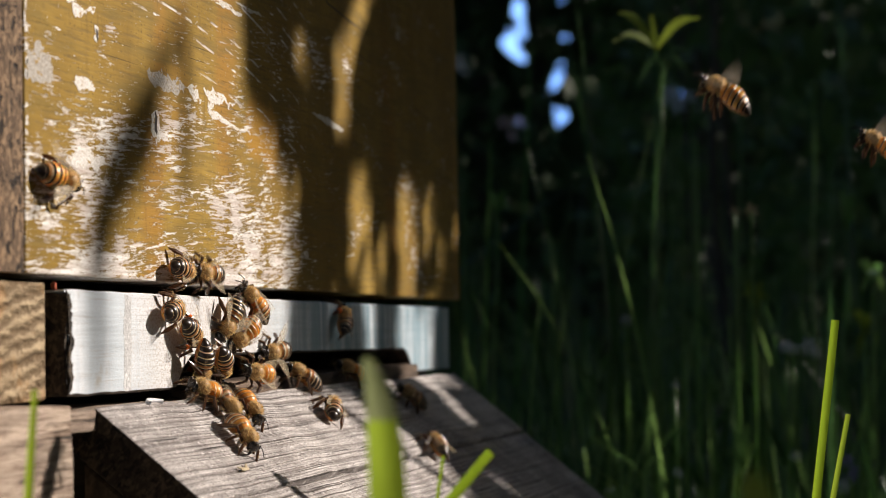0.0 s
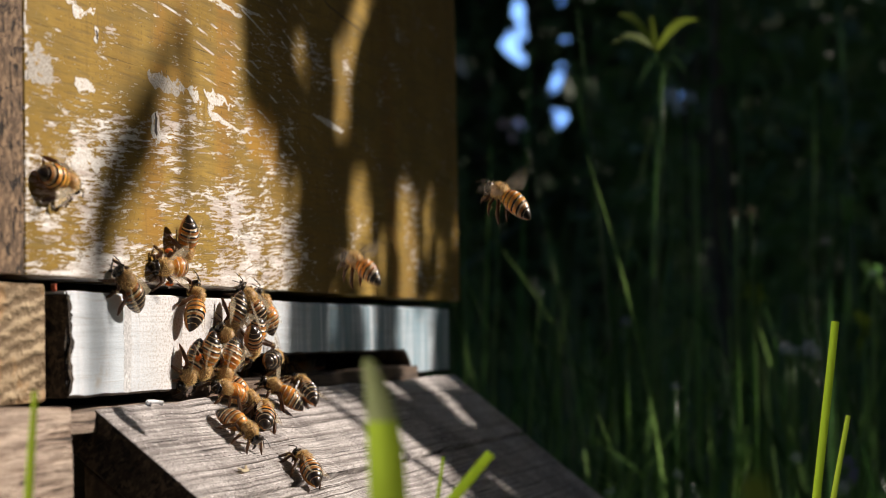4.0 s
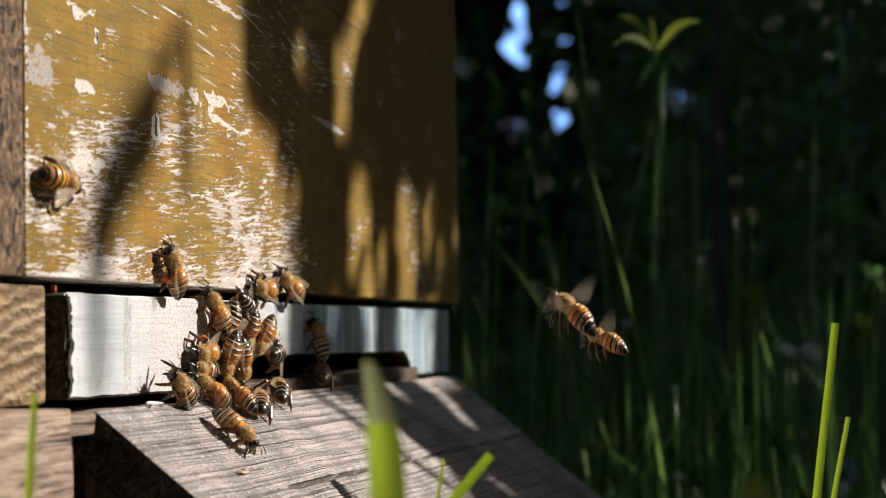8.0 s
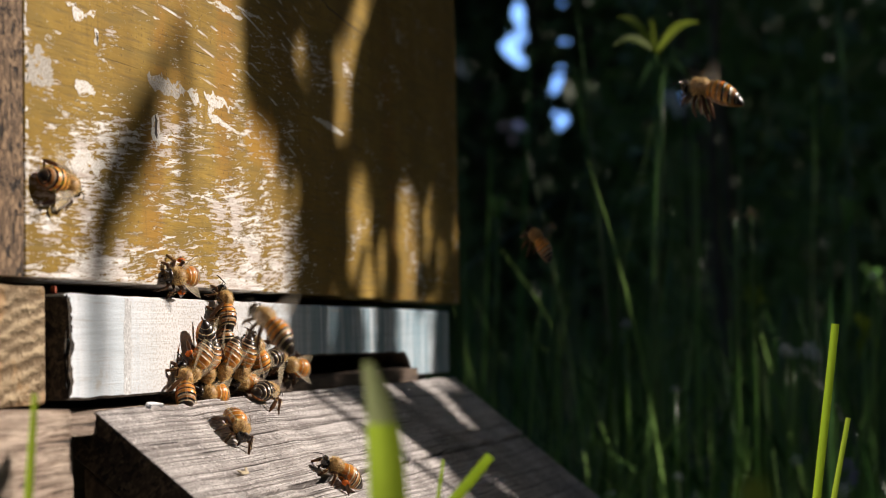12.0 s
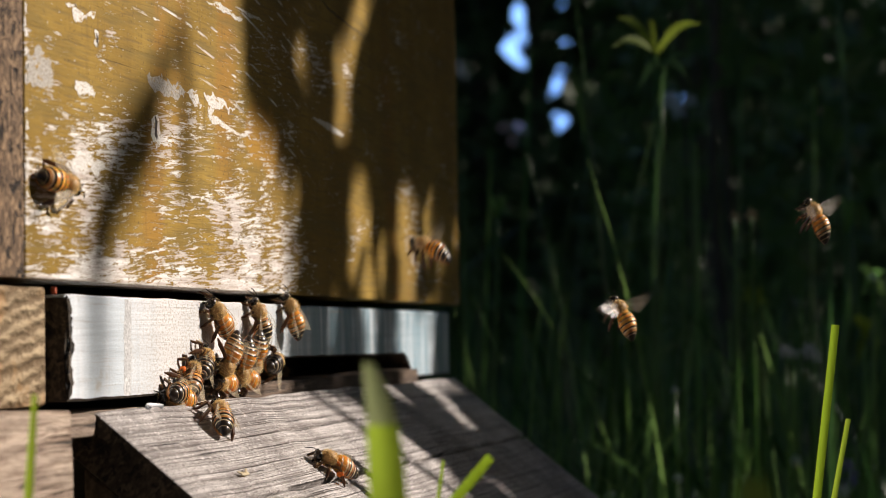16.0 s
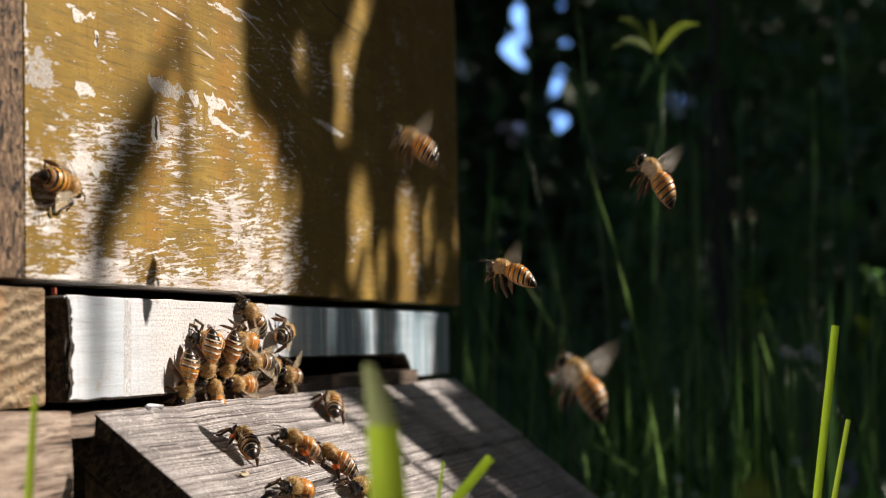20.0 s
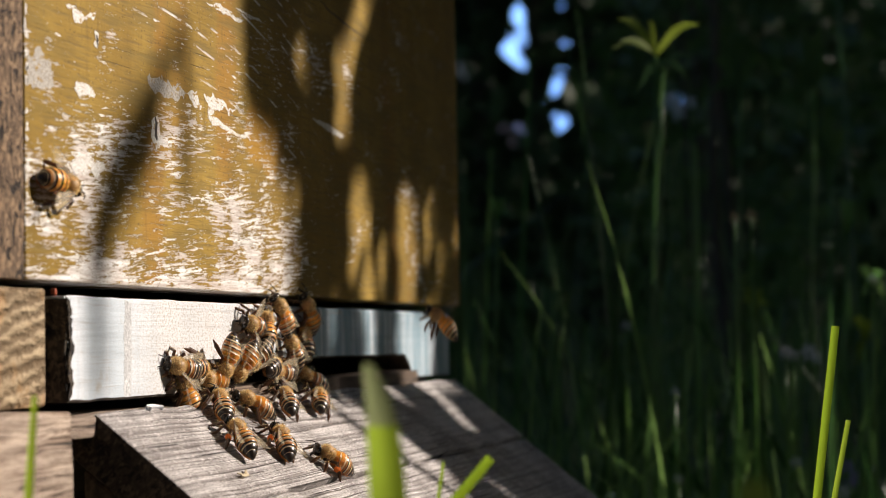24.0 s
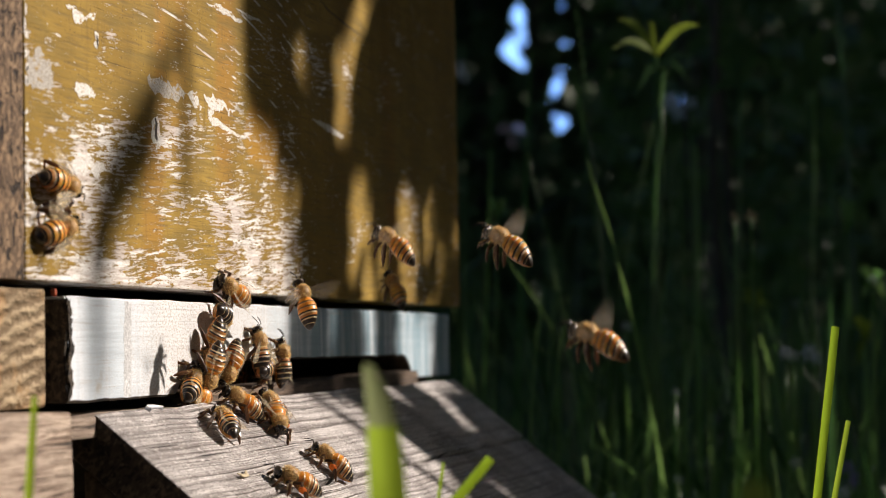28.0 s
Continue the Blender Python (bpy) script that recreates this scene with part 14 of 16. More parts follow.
    walk(FLIERS[8], [at(0, 700.0, -790.0, 50.0, 0.00, 0.95, 0.32, 0.00, -0.32, 0.95), at(0.2, 700.0, -790.0, 50.0, 0.00, 0.95, 0.32, 0.00, -0.32, 0.95),
        at(0.65, 173.6, -192.2, 88.2, 0.05, 0.78, 0.63, -0.38, -0.57, 0.73), at(1, 142.9, -122.2, 76.8, 0.06, 0.64, 0.76, -0.38, -0.69, 0.61),
        at(1.35, 137.9, -202.2, 135.4, 0.06, 0.50, 0.86, -0.39, -0.78, 0.48), at(1.8, 700.0, -790.0, 50.0, 0.00, 0.95, 0.32, 0.00, -0.32, 0.95),
        at(2.2, 700.0, -790.0, 50.0, 0.00, 0.95, 0.32, 0.00, -0.32, 0.95), at(2.65, 186.0, -94.1, 42.7, -0.04, 0.91, 0.41, -0.25, -0.40, 0.88),
        at(3, 159.0, -24.1, 32.3, -0.05, 0.86, 0.51, -0.24, -0.51, 0.83), at(3.4, 159.0, -4.0, 2.0, 0.00, 1.00, 0.10, 0.00, -0.10, 1.00),
        at(3.6, 159.0, 28.0, -1.0, -0.00, 1.00, 0.00, 0.00, 0.00, 1.00), at(4, 159.0, 28.0, -1.0, 0.86, 0.50, 0.02, -0.04, 0.02, 1.00),
        at(4.4, 159.0, 28.0, -1.0, 0.86, -0.50, 0.07, -0.04, 0.07, 1.00), at(4.8, 159.0, 28.0, -1.0, 0.00, -1.00, 0.10, 0.00, 0.10, 1.00),
        at(5.05, 159.0, -4.0, 2.0, -0.00, -0.98, 0.20, 0.00, 0.20, 0.98), at(5.2, 161.5, -18.6, 0.8, 0.77, -0.51, 0.38, -0.37, 0.12, 0.92),
        at(5.35, 164.1, -33.2, -0.4, 0.75, 0.40, 0.53, -0.48, -0.22, 0.85), at(5.5, 166.7, -47.8, -1.5, -0.05, 0.86, 0.51, -0.24, -0.51, 0.83),
        at(5.85, 161.7, -127.8, 46.9, -0.06, 0.79, 0.62, -0.23, -0.61, 0.76), at(6.3, 700.0, -790.0, 50.0, 0.00, 0.95, 0.32, 0.00, -0.32, 0.95),
        at(6.7, 700.0, -790.0, 50.0, 0.00, 0.95, 0.32, 0.00, -0.32, 0.95), at(7.15, 177.2, -165.5, 42.1, 0.12, 0.96, 0.27, -0.28, -0.23, 0.93),
        at(7.5, 137.7, -95.5, 34.2, 0.15, 0.93, 0.35, -0.28, -0.30, 0.91), at(7.85, 132.7, -175.5, 67.8, 0.18, 0.89, 0.42, -0.30, -0.36, 0.88),
        at(8.3, 700.0, -790.0, 50.0, 0.00, 0.95, 0.32, 0.00, -0.32, 0.95), at(8.7, 700.0, -790.0, 50.0, 0.00, 0.95, 0.32, 0.00, -0.32, 0.95),
        at(9.15, 171.4, -79.7, 54.0, 0.11, 0.69, 0.72, -0.50, -0.59, 0.63), at(9.5, 146.9, -9.7, 22.7, 0.13, 0.51, 0.85, -0.52, -0.70, 0.50),
        at(9.9, 146.9, -4.0, 2.0, 0.00, 1.00, 0.10, 0.00, -0.10, 1.00), at(10.1, 146.9, 28.0, -1.0, -0.00, 1.00, 0.00, 0.00, 0.00, 1.00),
        at(12.33, 146.9, 28.0, -1.0, 0.86, 0.50, 0.02, -0.04, 0.02, 1.00), at(14.57, 146.9, 28.0, -1.0, 0.86, -0.50, 0.07, -0.04, 0.07, 1.00),
        at(16.8, 146.9, 28.0, -1.0, 0.00, -1.00, 0.10, 0.00, 0.10, 1.00), at(17.05, 146.9, -4.0, 2.0, -0.00, -0.98, 0.20, 0.00, 0.20, 0.98),
        at(17.2, 107.4, -5.9, 10.4, 0.74, -0.58, 0.35, -0.32, 0.16, 0.93), at(17.35, 68.0, -7.9, 18.9, 0.83, 0.26, 0.48, -0.47, -0.11, 0.88),
        at(17.5, 28.5, -9.8, 27.3, 0.21, 0.85, 0.48, -0.34, -0.40, 0.85), at(17.85, 23.5, -89.8, 57.3, 0.25, 0.78, 0.58, -0.36, -0.48, 0.80),
        at(18.3, 700.0, -790.0, 50.0, 0.00, 0.95, 0.32, 0.00, -0.32, 0.95), at(18.7, 700.0, -790.0, 50.0, 0.00, 0.95, 0.32, 0.00, -0.32, 0.95),
        at(19.15, 74.0, -229.7, 124.8, 0.04, 0.92, 0.40, -0.28, -0.37, 0.88), at(19.5, 56.6, -159.7, 80.7, 0.05, 0.86, 0.51, -0.29, -0.47, 0.83),
        at(19.85, 51.6, -239.7, 96.4, 0.06, 0.79, 0.61, -0.30, -0.57, 0.77), at(20.3, 700.0, -790.0, 50.0, 0.00, 0.95, 0.32, 0.00, -0.32, 0.95),
        at(20.7, 700.0, -790.0, 50.0, 0.00, 0.95, 0.32, 0.00, -0.32, 0.95), at(21.15, -4.1, -233.3, 77.6, 0.14, 0.91, 0.39, -0.32, -0.33, 0.89),
        at(21.5, -47.3, -163.3, 68.6, 0.18, 0.85, 0.49, -0.33, -0.42, 0.85), at(21.85, -52.3, -243.3, 111.7, 0.21, 0.78, 0.59, -0.35, -0.50, 0.79),
        at(22.3, 700.0, -790.0, 50.0, 0.00, 0.95, 0.32, 0.00, -0.32, 0.95), at(24.2, 700.0, -790.0, 50.0, 0.00, 0.95, 0.32, 0.00, -0.32, 0.95),
        at(24.65, 108.5, -162.6, 27.6, 0.04, 0.92, 0.40, -0.28, -0.37, 0.88), at(25, 70.6, -92.6, 16.7, 0.05, 0.86, 0.51, -0.28, -0.48, 0.83),
        at(25.35, 65.6, -172.6, 43.5, 0.05, 0.79, 0.61, -0.29, -0.57, 0.77), at(25.8, 700.0, -790.0, 50.0, 0.00, 0.95, 0.32, 0.00, -0.32, 0.95),
        at(26.2, 700.0, -790.0, 50.0, 0.00, 0.95, 0.32, 0.00, -0.32, 0.95), at(26.65, 146.4, -80.1, 97.1, -0.07, 0.97, 0.22, -0.23, -0.23, 0.95),
        at(27, 116.8, -10.1, 60.5, -0.09, 0.96, 0.28, -0.22, -0.29, 0.93), at(27.4, 116.8, -4.0, 2.0, 0.00, 1.00, 0.10, 0.00, -0.10, 1.00),
        at(27.6, 116.8, 28.0, -1.0, -0.00, 1.00, 0.00, 0.00, 0.00, 1.00), at(28, 116.8, 28.0, -1.0, -0.00, 1.00, 0.00, 0.00, 0.00, 1.00)])
    walk(FLIERS[9], [at(0, 750.0, -820.0, 70.0, 0.00, 0.95, 0.32, 0.00, -0.32, 0.95), at(0.7, 750.0, -820.0, 70.0, 0.00, 0.95, 0.32, 0.00, -0.32, 0.95),
        at(1.15, -29.3, -179.7, 96.6, 0.12, 0.91, 0.39, -0.31, -0.34, 0.89), at(1.5, -43.3, -109.7, 61.5, 0.16, 0.86, 0.49, -0.32, -0.43, 0.85),
        at(1.85, -48.3, -189.7, 90.9, 0.19, 0.79, 0.59, -0.34, -0.51, 0.79), at(2.3, 750.0, -820.0, 70.0, 0.00, 0.95, 0.32, 0.00, -0.32, 0.95),
        at(2.7, 750.0, -820.0, 70.0, 0.00, 0.95, 0.32, 0.00, -0.32, 0.95), at(3.15, 138.1, -111.9, 96.2, 0.08, 0.92, 0.39, -0.30, -0.36, 0.89),
        at(3.5, 123.0, -41.9, 51.2, 0.10, 0.86, 0.50, -0.31, -0.45, 0.84), at(3.9, 123.0, -4.0, 2.0, 0.00, 1.00, 0.10, 0.00, -0.10, 1.00),
        at(4.1, 123.0, 28.0, -1.0, -0.00, 1.00, 0.00, 0.00, 0.00, 1.00), at(4.5, 123.0, 28.0, -1.0, 0.86, 0.50, 0.02, -0.04, 0.02, 1.00),
        at(4.9, 123.0, 28.0, -1.0, 0.86, -0.50, 0.07, -0.04, 0.07, 1.00), at(5.3, 123.0, 28.0, -1.0, 0.00, -1.00, 0.10, 0.00, 0.10, 1.00),
        at(5.55, 123.0, -4.0, 2.0, -0.00, -0.98, 0.20, 0.00, 0.20, 0.98), at(5.7, 122.9, -11.7, -0.4, 0.66, -0.62, 0.43, -0.45, 0.14, 0.88),
        at(5.85, 122.7, -19.4, -2.7, 0.72, 0.13, 0.68, -0.64, -0.25, 0.72), at(6, 122.5, -27.0, -5.1, 0.13, 0.65, 0.75, -0.42, -0.65, 0.63),
        at(6.35, 117.5, -107.0, 38.6, 0.14, 0.51, 0.85, -0.45, -0.73, 0.51), at(6.8, 750.0, -820.0, 70.0, 0.00, 0.95, 0.32, 0.00, -0.32, 0.95),
        at(7.2, 750.0, -820.0, 70.0, 0.00, 0.95, 0.32, 0.00, -0.32, 0.95), at(7.65, 164.0, -171.8, 7.3, 0.15, 0.97, 0.21, -0.26, -0.17, 0.95),
        at(8, 140.5, -101.8, 9.4, 0.19, 0.94, 0.27, -0.27, -0.21, 0.94), at(8.35, 135.5, -181.8, 31.4, 0.23, 0.92, 0.33, -0.28, -0.26, 0.92),
        at(8.8, 750.0, -820.0, 70.0, 0.00, 0.95, 0.32, 0.00, -0.32, 0.95), at(9.2, 750.0, -820.0, 70.0, 0.00, 0.95, 0.32, 0.00, -0.32, 0.95),
        at(9.65, -25.5, -91.9, 0.1, -0.05, 0.91, 0.41, -0.24, -0.41, 0.88), at(10, -44.7, -21.9, -4.8, -0.06, 0.85, 0.51, -0.23, -0.51, 0.83),
        at(10.35, -49.7, -101.9, 35.5, -0.08, 0.78, 0.62, -0.23, -0.62, 0.75), at(10.8, 750.0, -820.0, 70.0, 0.00, 0.95, 0.32, 0.00, -0.32, 0.95),
        at(11.7, 750.0, -820.0, 70.0, 0.00, 0.95, 0.32, 0.00, -0.32, 0.95), at(12.15, 25.8, -237.2, 101.0, -0.00, 0.99, 0.15, -0.24, -0.15, 0.96),
        at(12.5, 10.2, -167.2, 67.2, -0.00, 0.98, 0.20, -0.24, -0.19, 0.95), at(12.85, 5.2, -247.2, 122.2, -0.00, 0.97, 0.24, -0.24, -0.24, 0.94),
        at(13.3, 750.0, -820.0, 70.0, 0.00, 0.95, 0.32, 0.00, -0.32, 0.95), at(14.2, 750.0, -820.0, 70.0, 0.00, 0.95, 0.32, 0.00, -0.32, 0.95),
        at(14.65, 82.1, -245.5, 69.4, 0.09, 0.97, 0.21, -0.26, -0.18, 0.95), at(15, 63.2, -175.5, 27.5, 0.12, 0.95, 0.27, -0.26, -0.24, 0.94),
        at(15.35, 58.2, -255.5, 49.0, 0.14, 0.93, 0.34, -0.27, -0.29, 0.92), at(15.8, 750.0, -820.0, 70.0, 0.00, 0.95, 0.32, 0.00, -0.32, 0.95),
        at(16.2, 750.0, -820.0, 70.0, 0.00, 0.95, 0.32, 0.00, -0.32, 0.95), at(16.65, 86.2, -157.5, 41.5, 0.02, 0.94, 0.34, -0.26, -0.32, 0.91),
        at(17, 40.0, -87.5, 33.3, 0.02, 0.90, 0.43, -0.26, -0.41, 0.87), at(17.35, 35.0, -167.5, 57.7, 0.03, 0.85, 0.53, -0.27, -0.50, 0.82),
        at(17.8, 750.0, -820.0, 70.0, 0.00, 0.95, 0.32, 0.00, -0.32, 0.95), at(18.2, 750.0, -820.0, 70.0, 0.00, 0.95, 0.32, 0.00, -0.32, 0.95),
        at(18.65, 172.8, -77.7, 85.5, 0.03, 0.68, 0.73, -0.45, -0.65, 0.62), at(19, 142.2, -7.7, 48.1, 0.04, 0.50, 0.86, -0.45, -0.76, 0.46),
        at(19.4, 142.2, -4.0, 2.0, 0.00, 1.00, 0.10, 0.00, -0.10, 1.00), at(19.6, 142.2, 28.0, -1.0, -0.00, 1.00, 0.00, 0.00, 0.00, 1.00),
        at(20, 142.2, 28.0, -1.0, 0.86, 0.50, 0.02, -0.04, 0.02, 1.00), at(20.4, 142.2, 28.0, -1.0, 0.86, -0.50, 0.07, -0.04, 0.07, 1.00),
        at(20.8, 142.2, 28.0, -1.0, 0.00, -1.00, 0.10, 0.00, 0.10, 1.00), at(21.05, 142.2, -4.0, 2.0, -0.00, -0.98, 0.20, 0.00, 0.20, 0.98),
        at(21.2, 135.4, -12.4, 5.3, 0.77, -0.55, 0.31, -0.26, 0.18, 0.95), at(21.35, 128.6, -20.7, 8.5, 0.86, 0.33, 0.38, -0.39, -0.04, 0.92),
        at(21.5, 121.8, -29.1, 11.8, 0.20, 0.92, 0.34, -0.29, -0.28, 0.92), at(21.85, 116.8, -109.1, 32.3, 0.25, 0.87, 0.42, -0.31, -0.34, 0.89),
        at(22.3, 750.0, -820.0, 70.0, 0.00, 0.95, 0.32, 0.00, -0.32, 0.95), at(24.7, 750.0, -820.0, 70.0, 0.00, 0.95, 0.32, 0.00, -0.32, 0.95),
        at(25.15, 172.6, -182.7, 122.6, 0.15, 0.91, 0.39, -0.32, -0.33, 0.89), at(25.5, 138.8, -112.7, 107.4, 0.18, 0.85, 0.49, -0.33, -0.41, 0.85),
        at(25.85, 133.8, -192.7, 165.3, 0.22, 0.78, 0.58, -0.35, -0.49, 0.79), at(26.3, 750.0, -820.0, 70.0, 0.00, 0.95, 0.32, 0.00, -0.32, 0.95),
        at(27.2, 750.0, -820.0, 70.0, 0.00, 0.95, 0.32, 0.00, -0.32, 0.95), at(27.65, 59.2, -164.9, 40.2, 0.05, 0.92, 0.40, -0.29, -0.37, 0.88),
        at(28, 42.1, -94.9, 35.2, 0.07, 0.86, 0.50, -0.29, -0.47, 0.83)])
    walk(FLIERS[10], [at(0, 800.0, -850.0, 90.0, 0.00, 0.95, 0.32, 0.00, -0.32, 0.95), at(0.7, 800.0, -850.0, 90.0, 0.00, 0.95, 0.32, 0.00, -0.32, 0.95),
        at(1.15, 84.1, -156.4, 21.0, 0.09, 0.86, 0.51, -0.35, -0.45, 0.82), at(1.5, 41.8, -86.4, 3.8, 0.11, 0.77, 0.63, -0.35, -0.57, 0.74),
        at(1.85, 36.8, -166.4, 47.2, 0.13, 0.66, 0.74, -0.37, -0.66, 0.65), at(2.3, 800.0, -850.0, 90.0, 0.00, 0.95, 0.32, 0.00, -0.32, 0.95),
        at(2.7, 800.0, -850.0, 90.0, 0.00, 0.95, 0.32, 0.00, -0.32, 0.95), at(3.15, 62.8, -179.1, 67.9, 0.20, 0.78, 0.59, -0.46, -0.46, 0.76),
        at(3.5, 46.1, -109.1, 54.6, 0.24, 0.65, 0.72, -0.48, -0.57, 0.67), at(3.85, 41.1, -189.1, 114.6, 0.27, 0.51, 0.82, -0.52, -0.64, 0.57),
        at(4.3, 800.0, -850.0, 90.0, 0.00, 0.95, 0.32, 0.00, -0.32, 0.95), at(4.7, 800.0, -850.0, 90.0, 0.00, 0.95, 0.32, 0.00, -0.32, 0.95),
        at(5.15, 117.9, -166.4, 32.3, 0.15, 0.88, 0.44, -0.34, -0.37, 0.86), at(5.5, 104.6, -96.4, 0.1, 0.19, 0.81, 0.55, -0.36, -0.47, 0.81),
        at(5.85, 99.6, -176.4, 36.6, 0.23, 0.72, 0.65, -0.39, -0.55, 0.74), at(6.3, 800.0, -850.0, 90.0, 0.00, 0.95, 0.32, 0.00, -0.32, 0.95),
        at(6.7, 800.0, -850.0, 90.0, 0.00, 0.95, 0.32, 0.00, -0.32, 0.95), at(7.15, 160.1, -167.2, 21.9, 0.17, 0.91, 0.38, -0.32, -0.31, 0.89),
        at(7.5, 139.8, -97.2, 9.0, 0.22, 0.85, 0.48, -0.34, -0.40, 0.85), at(7.85, 134.8, -177.2, 51.6, 0.26, 0.78, 0.58, -0.37, -0.47, 0.80),
        at(8.3, 800.0, -850.0, 90.0, 0.00, 0.95, 0.32, 0.00, -0.32, 0.95), at(12.7, 800.0, -850.0, 90.0, 0.00, 0.95, 0.32, 0.00, -0.32, 0.95),
        at(13.15, 113.7, -159.6, 79.2, 0.01, 0.92, 0.40, -0.27, -0.38, 0.88), at(13.5, 67.4, -89.6, 62.4, 0.01, 0.86, 0.51, -0.27, -0.49, 0.83),
        at(13.85, 62.4, -169.6, 79.7, 0.02, 0.79, 0.61, -0.27, -0.58, 0.76), at(14.3, 800.0, -850.0, 90.0, 0.00, 0.95, 0.32, 0.00, -0.32, 0.95),
        at(14.7, 800.0, -850.0, 90.0, 0.00, 0.95, 0.32, 0.00, -0.32, 0.95), at(15.15, 103.3, -199.2, 54.7, 0.21, 0.78, 0.59, -0.46, -0.46, 0.76),
        at(15.5, 80.0, -129.2, 44.6, 0.25, 0.65, 0.72, -0.48, -0.56, 0.67), at(15.85, 75.0, -209.2, 65.4, 0.29, 0.51, 0.81, -0.52, -0.63, 0.58),
        at(16.3, 800.0, -850.0, 90.0, 0.00, 0.95, 0.32, 0.00, -0.32, 0.95), at(16.7, 800.0, -850.0, 90.0, 0.00, 0.95, 0.32, 0.00, -0.32, 0.95),
        at(17.15, 83.5, -122.5, 50.2, 0.04, 0.96, 0.28, -0.26, -0.26, 0.93), at(17.5, 59.7, -52.5, 22.5, 0.05, 0.93, 0.36, -0.26, -0.33, 0.91),
        at(17.9, 90.0, -4.0, 2.0, 0.00, 1.00, 0.10, 0.00, -0.10, 1.00), at(18.1, 90.0, 28.0, -1.0, -0.00, 1.00, 0.00, 0.00, 0.00, 1.00),
        at(18.33, 90.0, 28.0, -1.0, 0.86, 0.50, 0.02, -0.04, 0.02, 1.00), at(18.57, 90.0, 28.0, -1.0, 0.86, -0.50, 0.07, -0.04, 0.07, 1.00),
        at(18.8, 90.0, 28.0, -1.0, 0.00, -1.00, 0.10, 0.00, 0.10, 1.00), at(19.05, 90.0, -4.0, 2.0, -0.00, -0.98, 0.20, 0.00, 0.20, 0.98),
        at(19.2, 134.3, -5.9, 18.3, 0.72, -0.57, 0.40, -0.41, 0.13, 0.90), at(19.35, 178.7, -7.8, 34.5, 0.75, 0.26, 0.61, -0.56, -0.24, 0.79),
        at(19.5, 223.0, -9.6, 50.8, 0.07, 0.76, 0.64, -0.33, -0.59, 0.74), at(19.85, 218.0, -89.6, 102.8, 0.08, 0.66, 0.75, -0.34, -0.69, 0.64),
        at(20.3, 800.0, -850.0, 90.0, 0.00, 0.95, 0.32, 0.00, -0.32, 0.95), at(21.2, 800.0, -850.0, 90.0, 0.00, 0.95, 0.32, 0.00, -0.32, 0.95),
        at(21.65, 171.7, -112.1, 24.7, -0.02, 0.91, 0.40, -0.26, -0.39, 0.88), at(22, 124.2, -42.1, 19.0, -0.02, 0.86, 0.51, -0.25, -0.50, 0.83),
        at(22.4, 124.2, -4.0, 2.0, 0.00, 1.00, 0.10, 0.00, -0.10, 1.00), at(22.6, 124.2, 28.0, -1.0, -0.00, 1.00, 0.00, 0.00, 0.00, 1.00),
        at(23.5, 124.2, 28.0, -1.0, 0.86, 0.50, 0.02, -0.04, 0.02, 1.00), at(24.4, 124.2, 28.0, -1.0, 0.86, -0.50, 0.07, -0.04, 0.07, 1.00),
        at(25.3, 124.2, 28.0, -1.0, 0.00, -1.00, 0.10, 0.00, 0.10, 1.00), at(25.55, 124.2, -4.0, 2.0, -0.00, -0.98, 0.20, 0.00, 0.20, 0.98),
        at(26, 171.0, -69.3, 14.3, 0.40, -0.92, -0.01, -0.22, -0.11, 0.97), at(26.35, 166.0, -149.3, 41.9, 0.34, -0.94, -0.01, -0.22, -0.09, 0.97),
        at(26.5, 377.3, -382.8, 57.9, 0.93, -0.31, 0.17, -0.24, -0.23, 0.94), at(26.65, 588.7, -616.4, 74.0, 0.78, 0.54, 0.31, -0.14, -0.33, 0.93),
        at(26.8, 800.0, -850.0, 90.0, 0.00, 0.95, 0.32, 0.00, -0.32, 0.95), at(27.2, 800.0, -850.0, 90.0, 0.00, 0.95, 0.32, 0.00, -0.32, 0.95),
        at(27.65, 30.8, -194.4, 33.6, 0.10, 0.96, 0.27, -0.27, -0.24, 0.93), at(28, 2.6, -124.4, 10.4, 0.12, 0.93, 0.35, -0.28, -0.31, 0.91)])
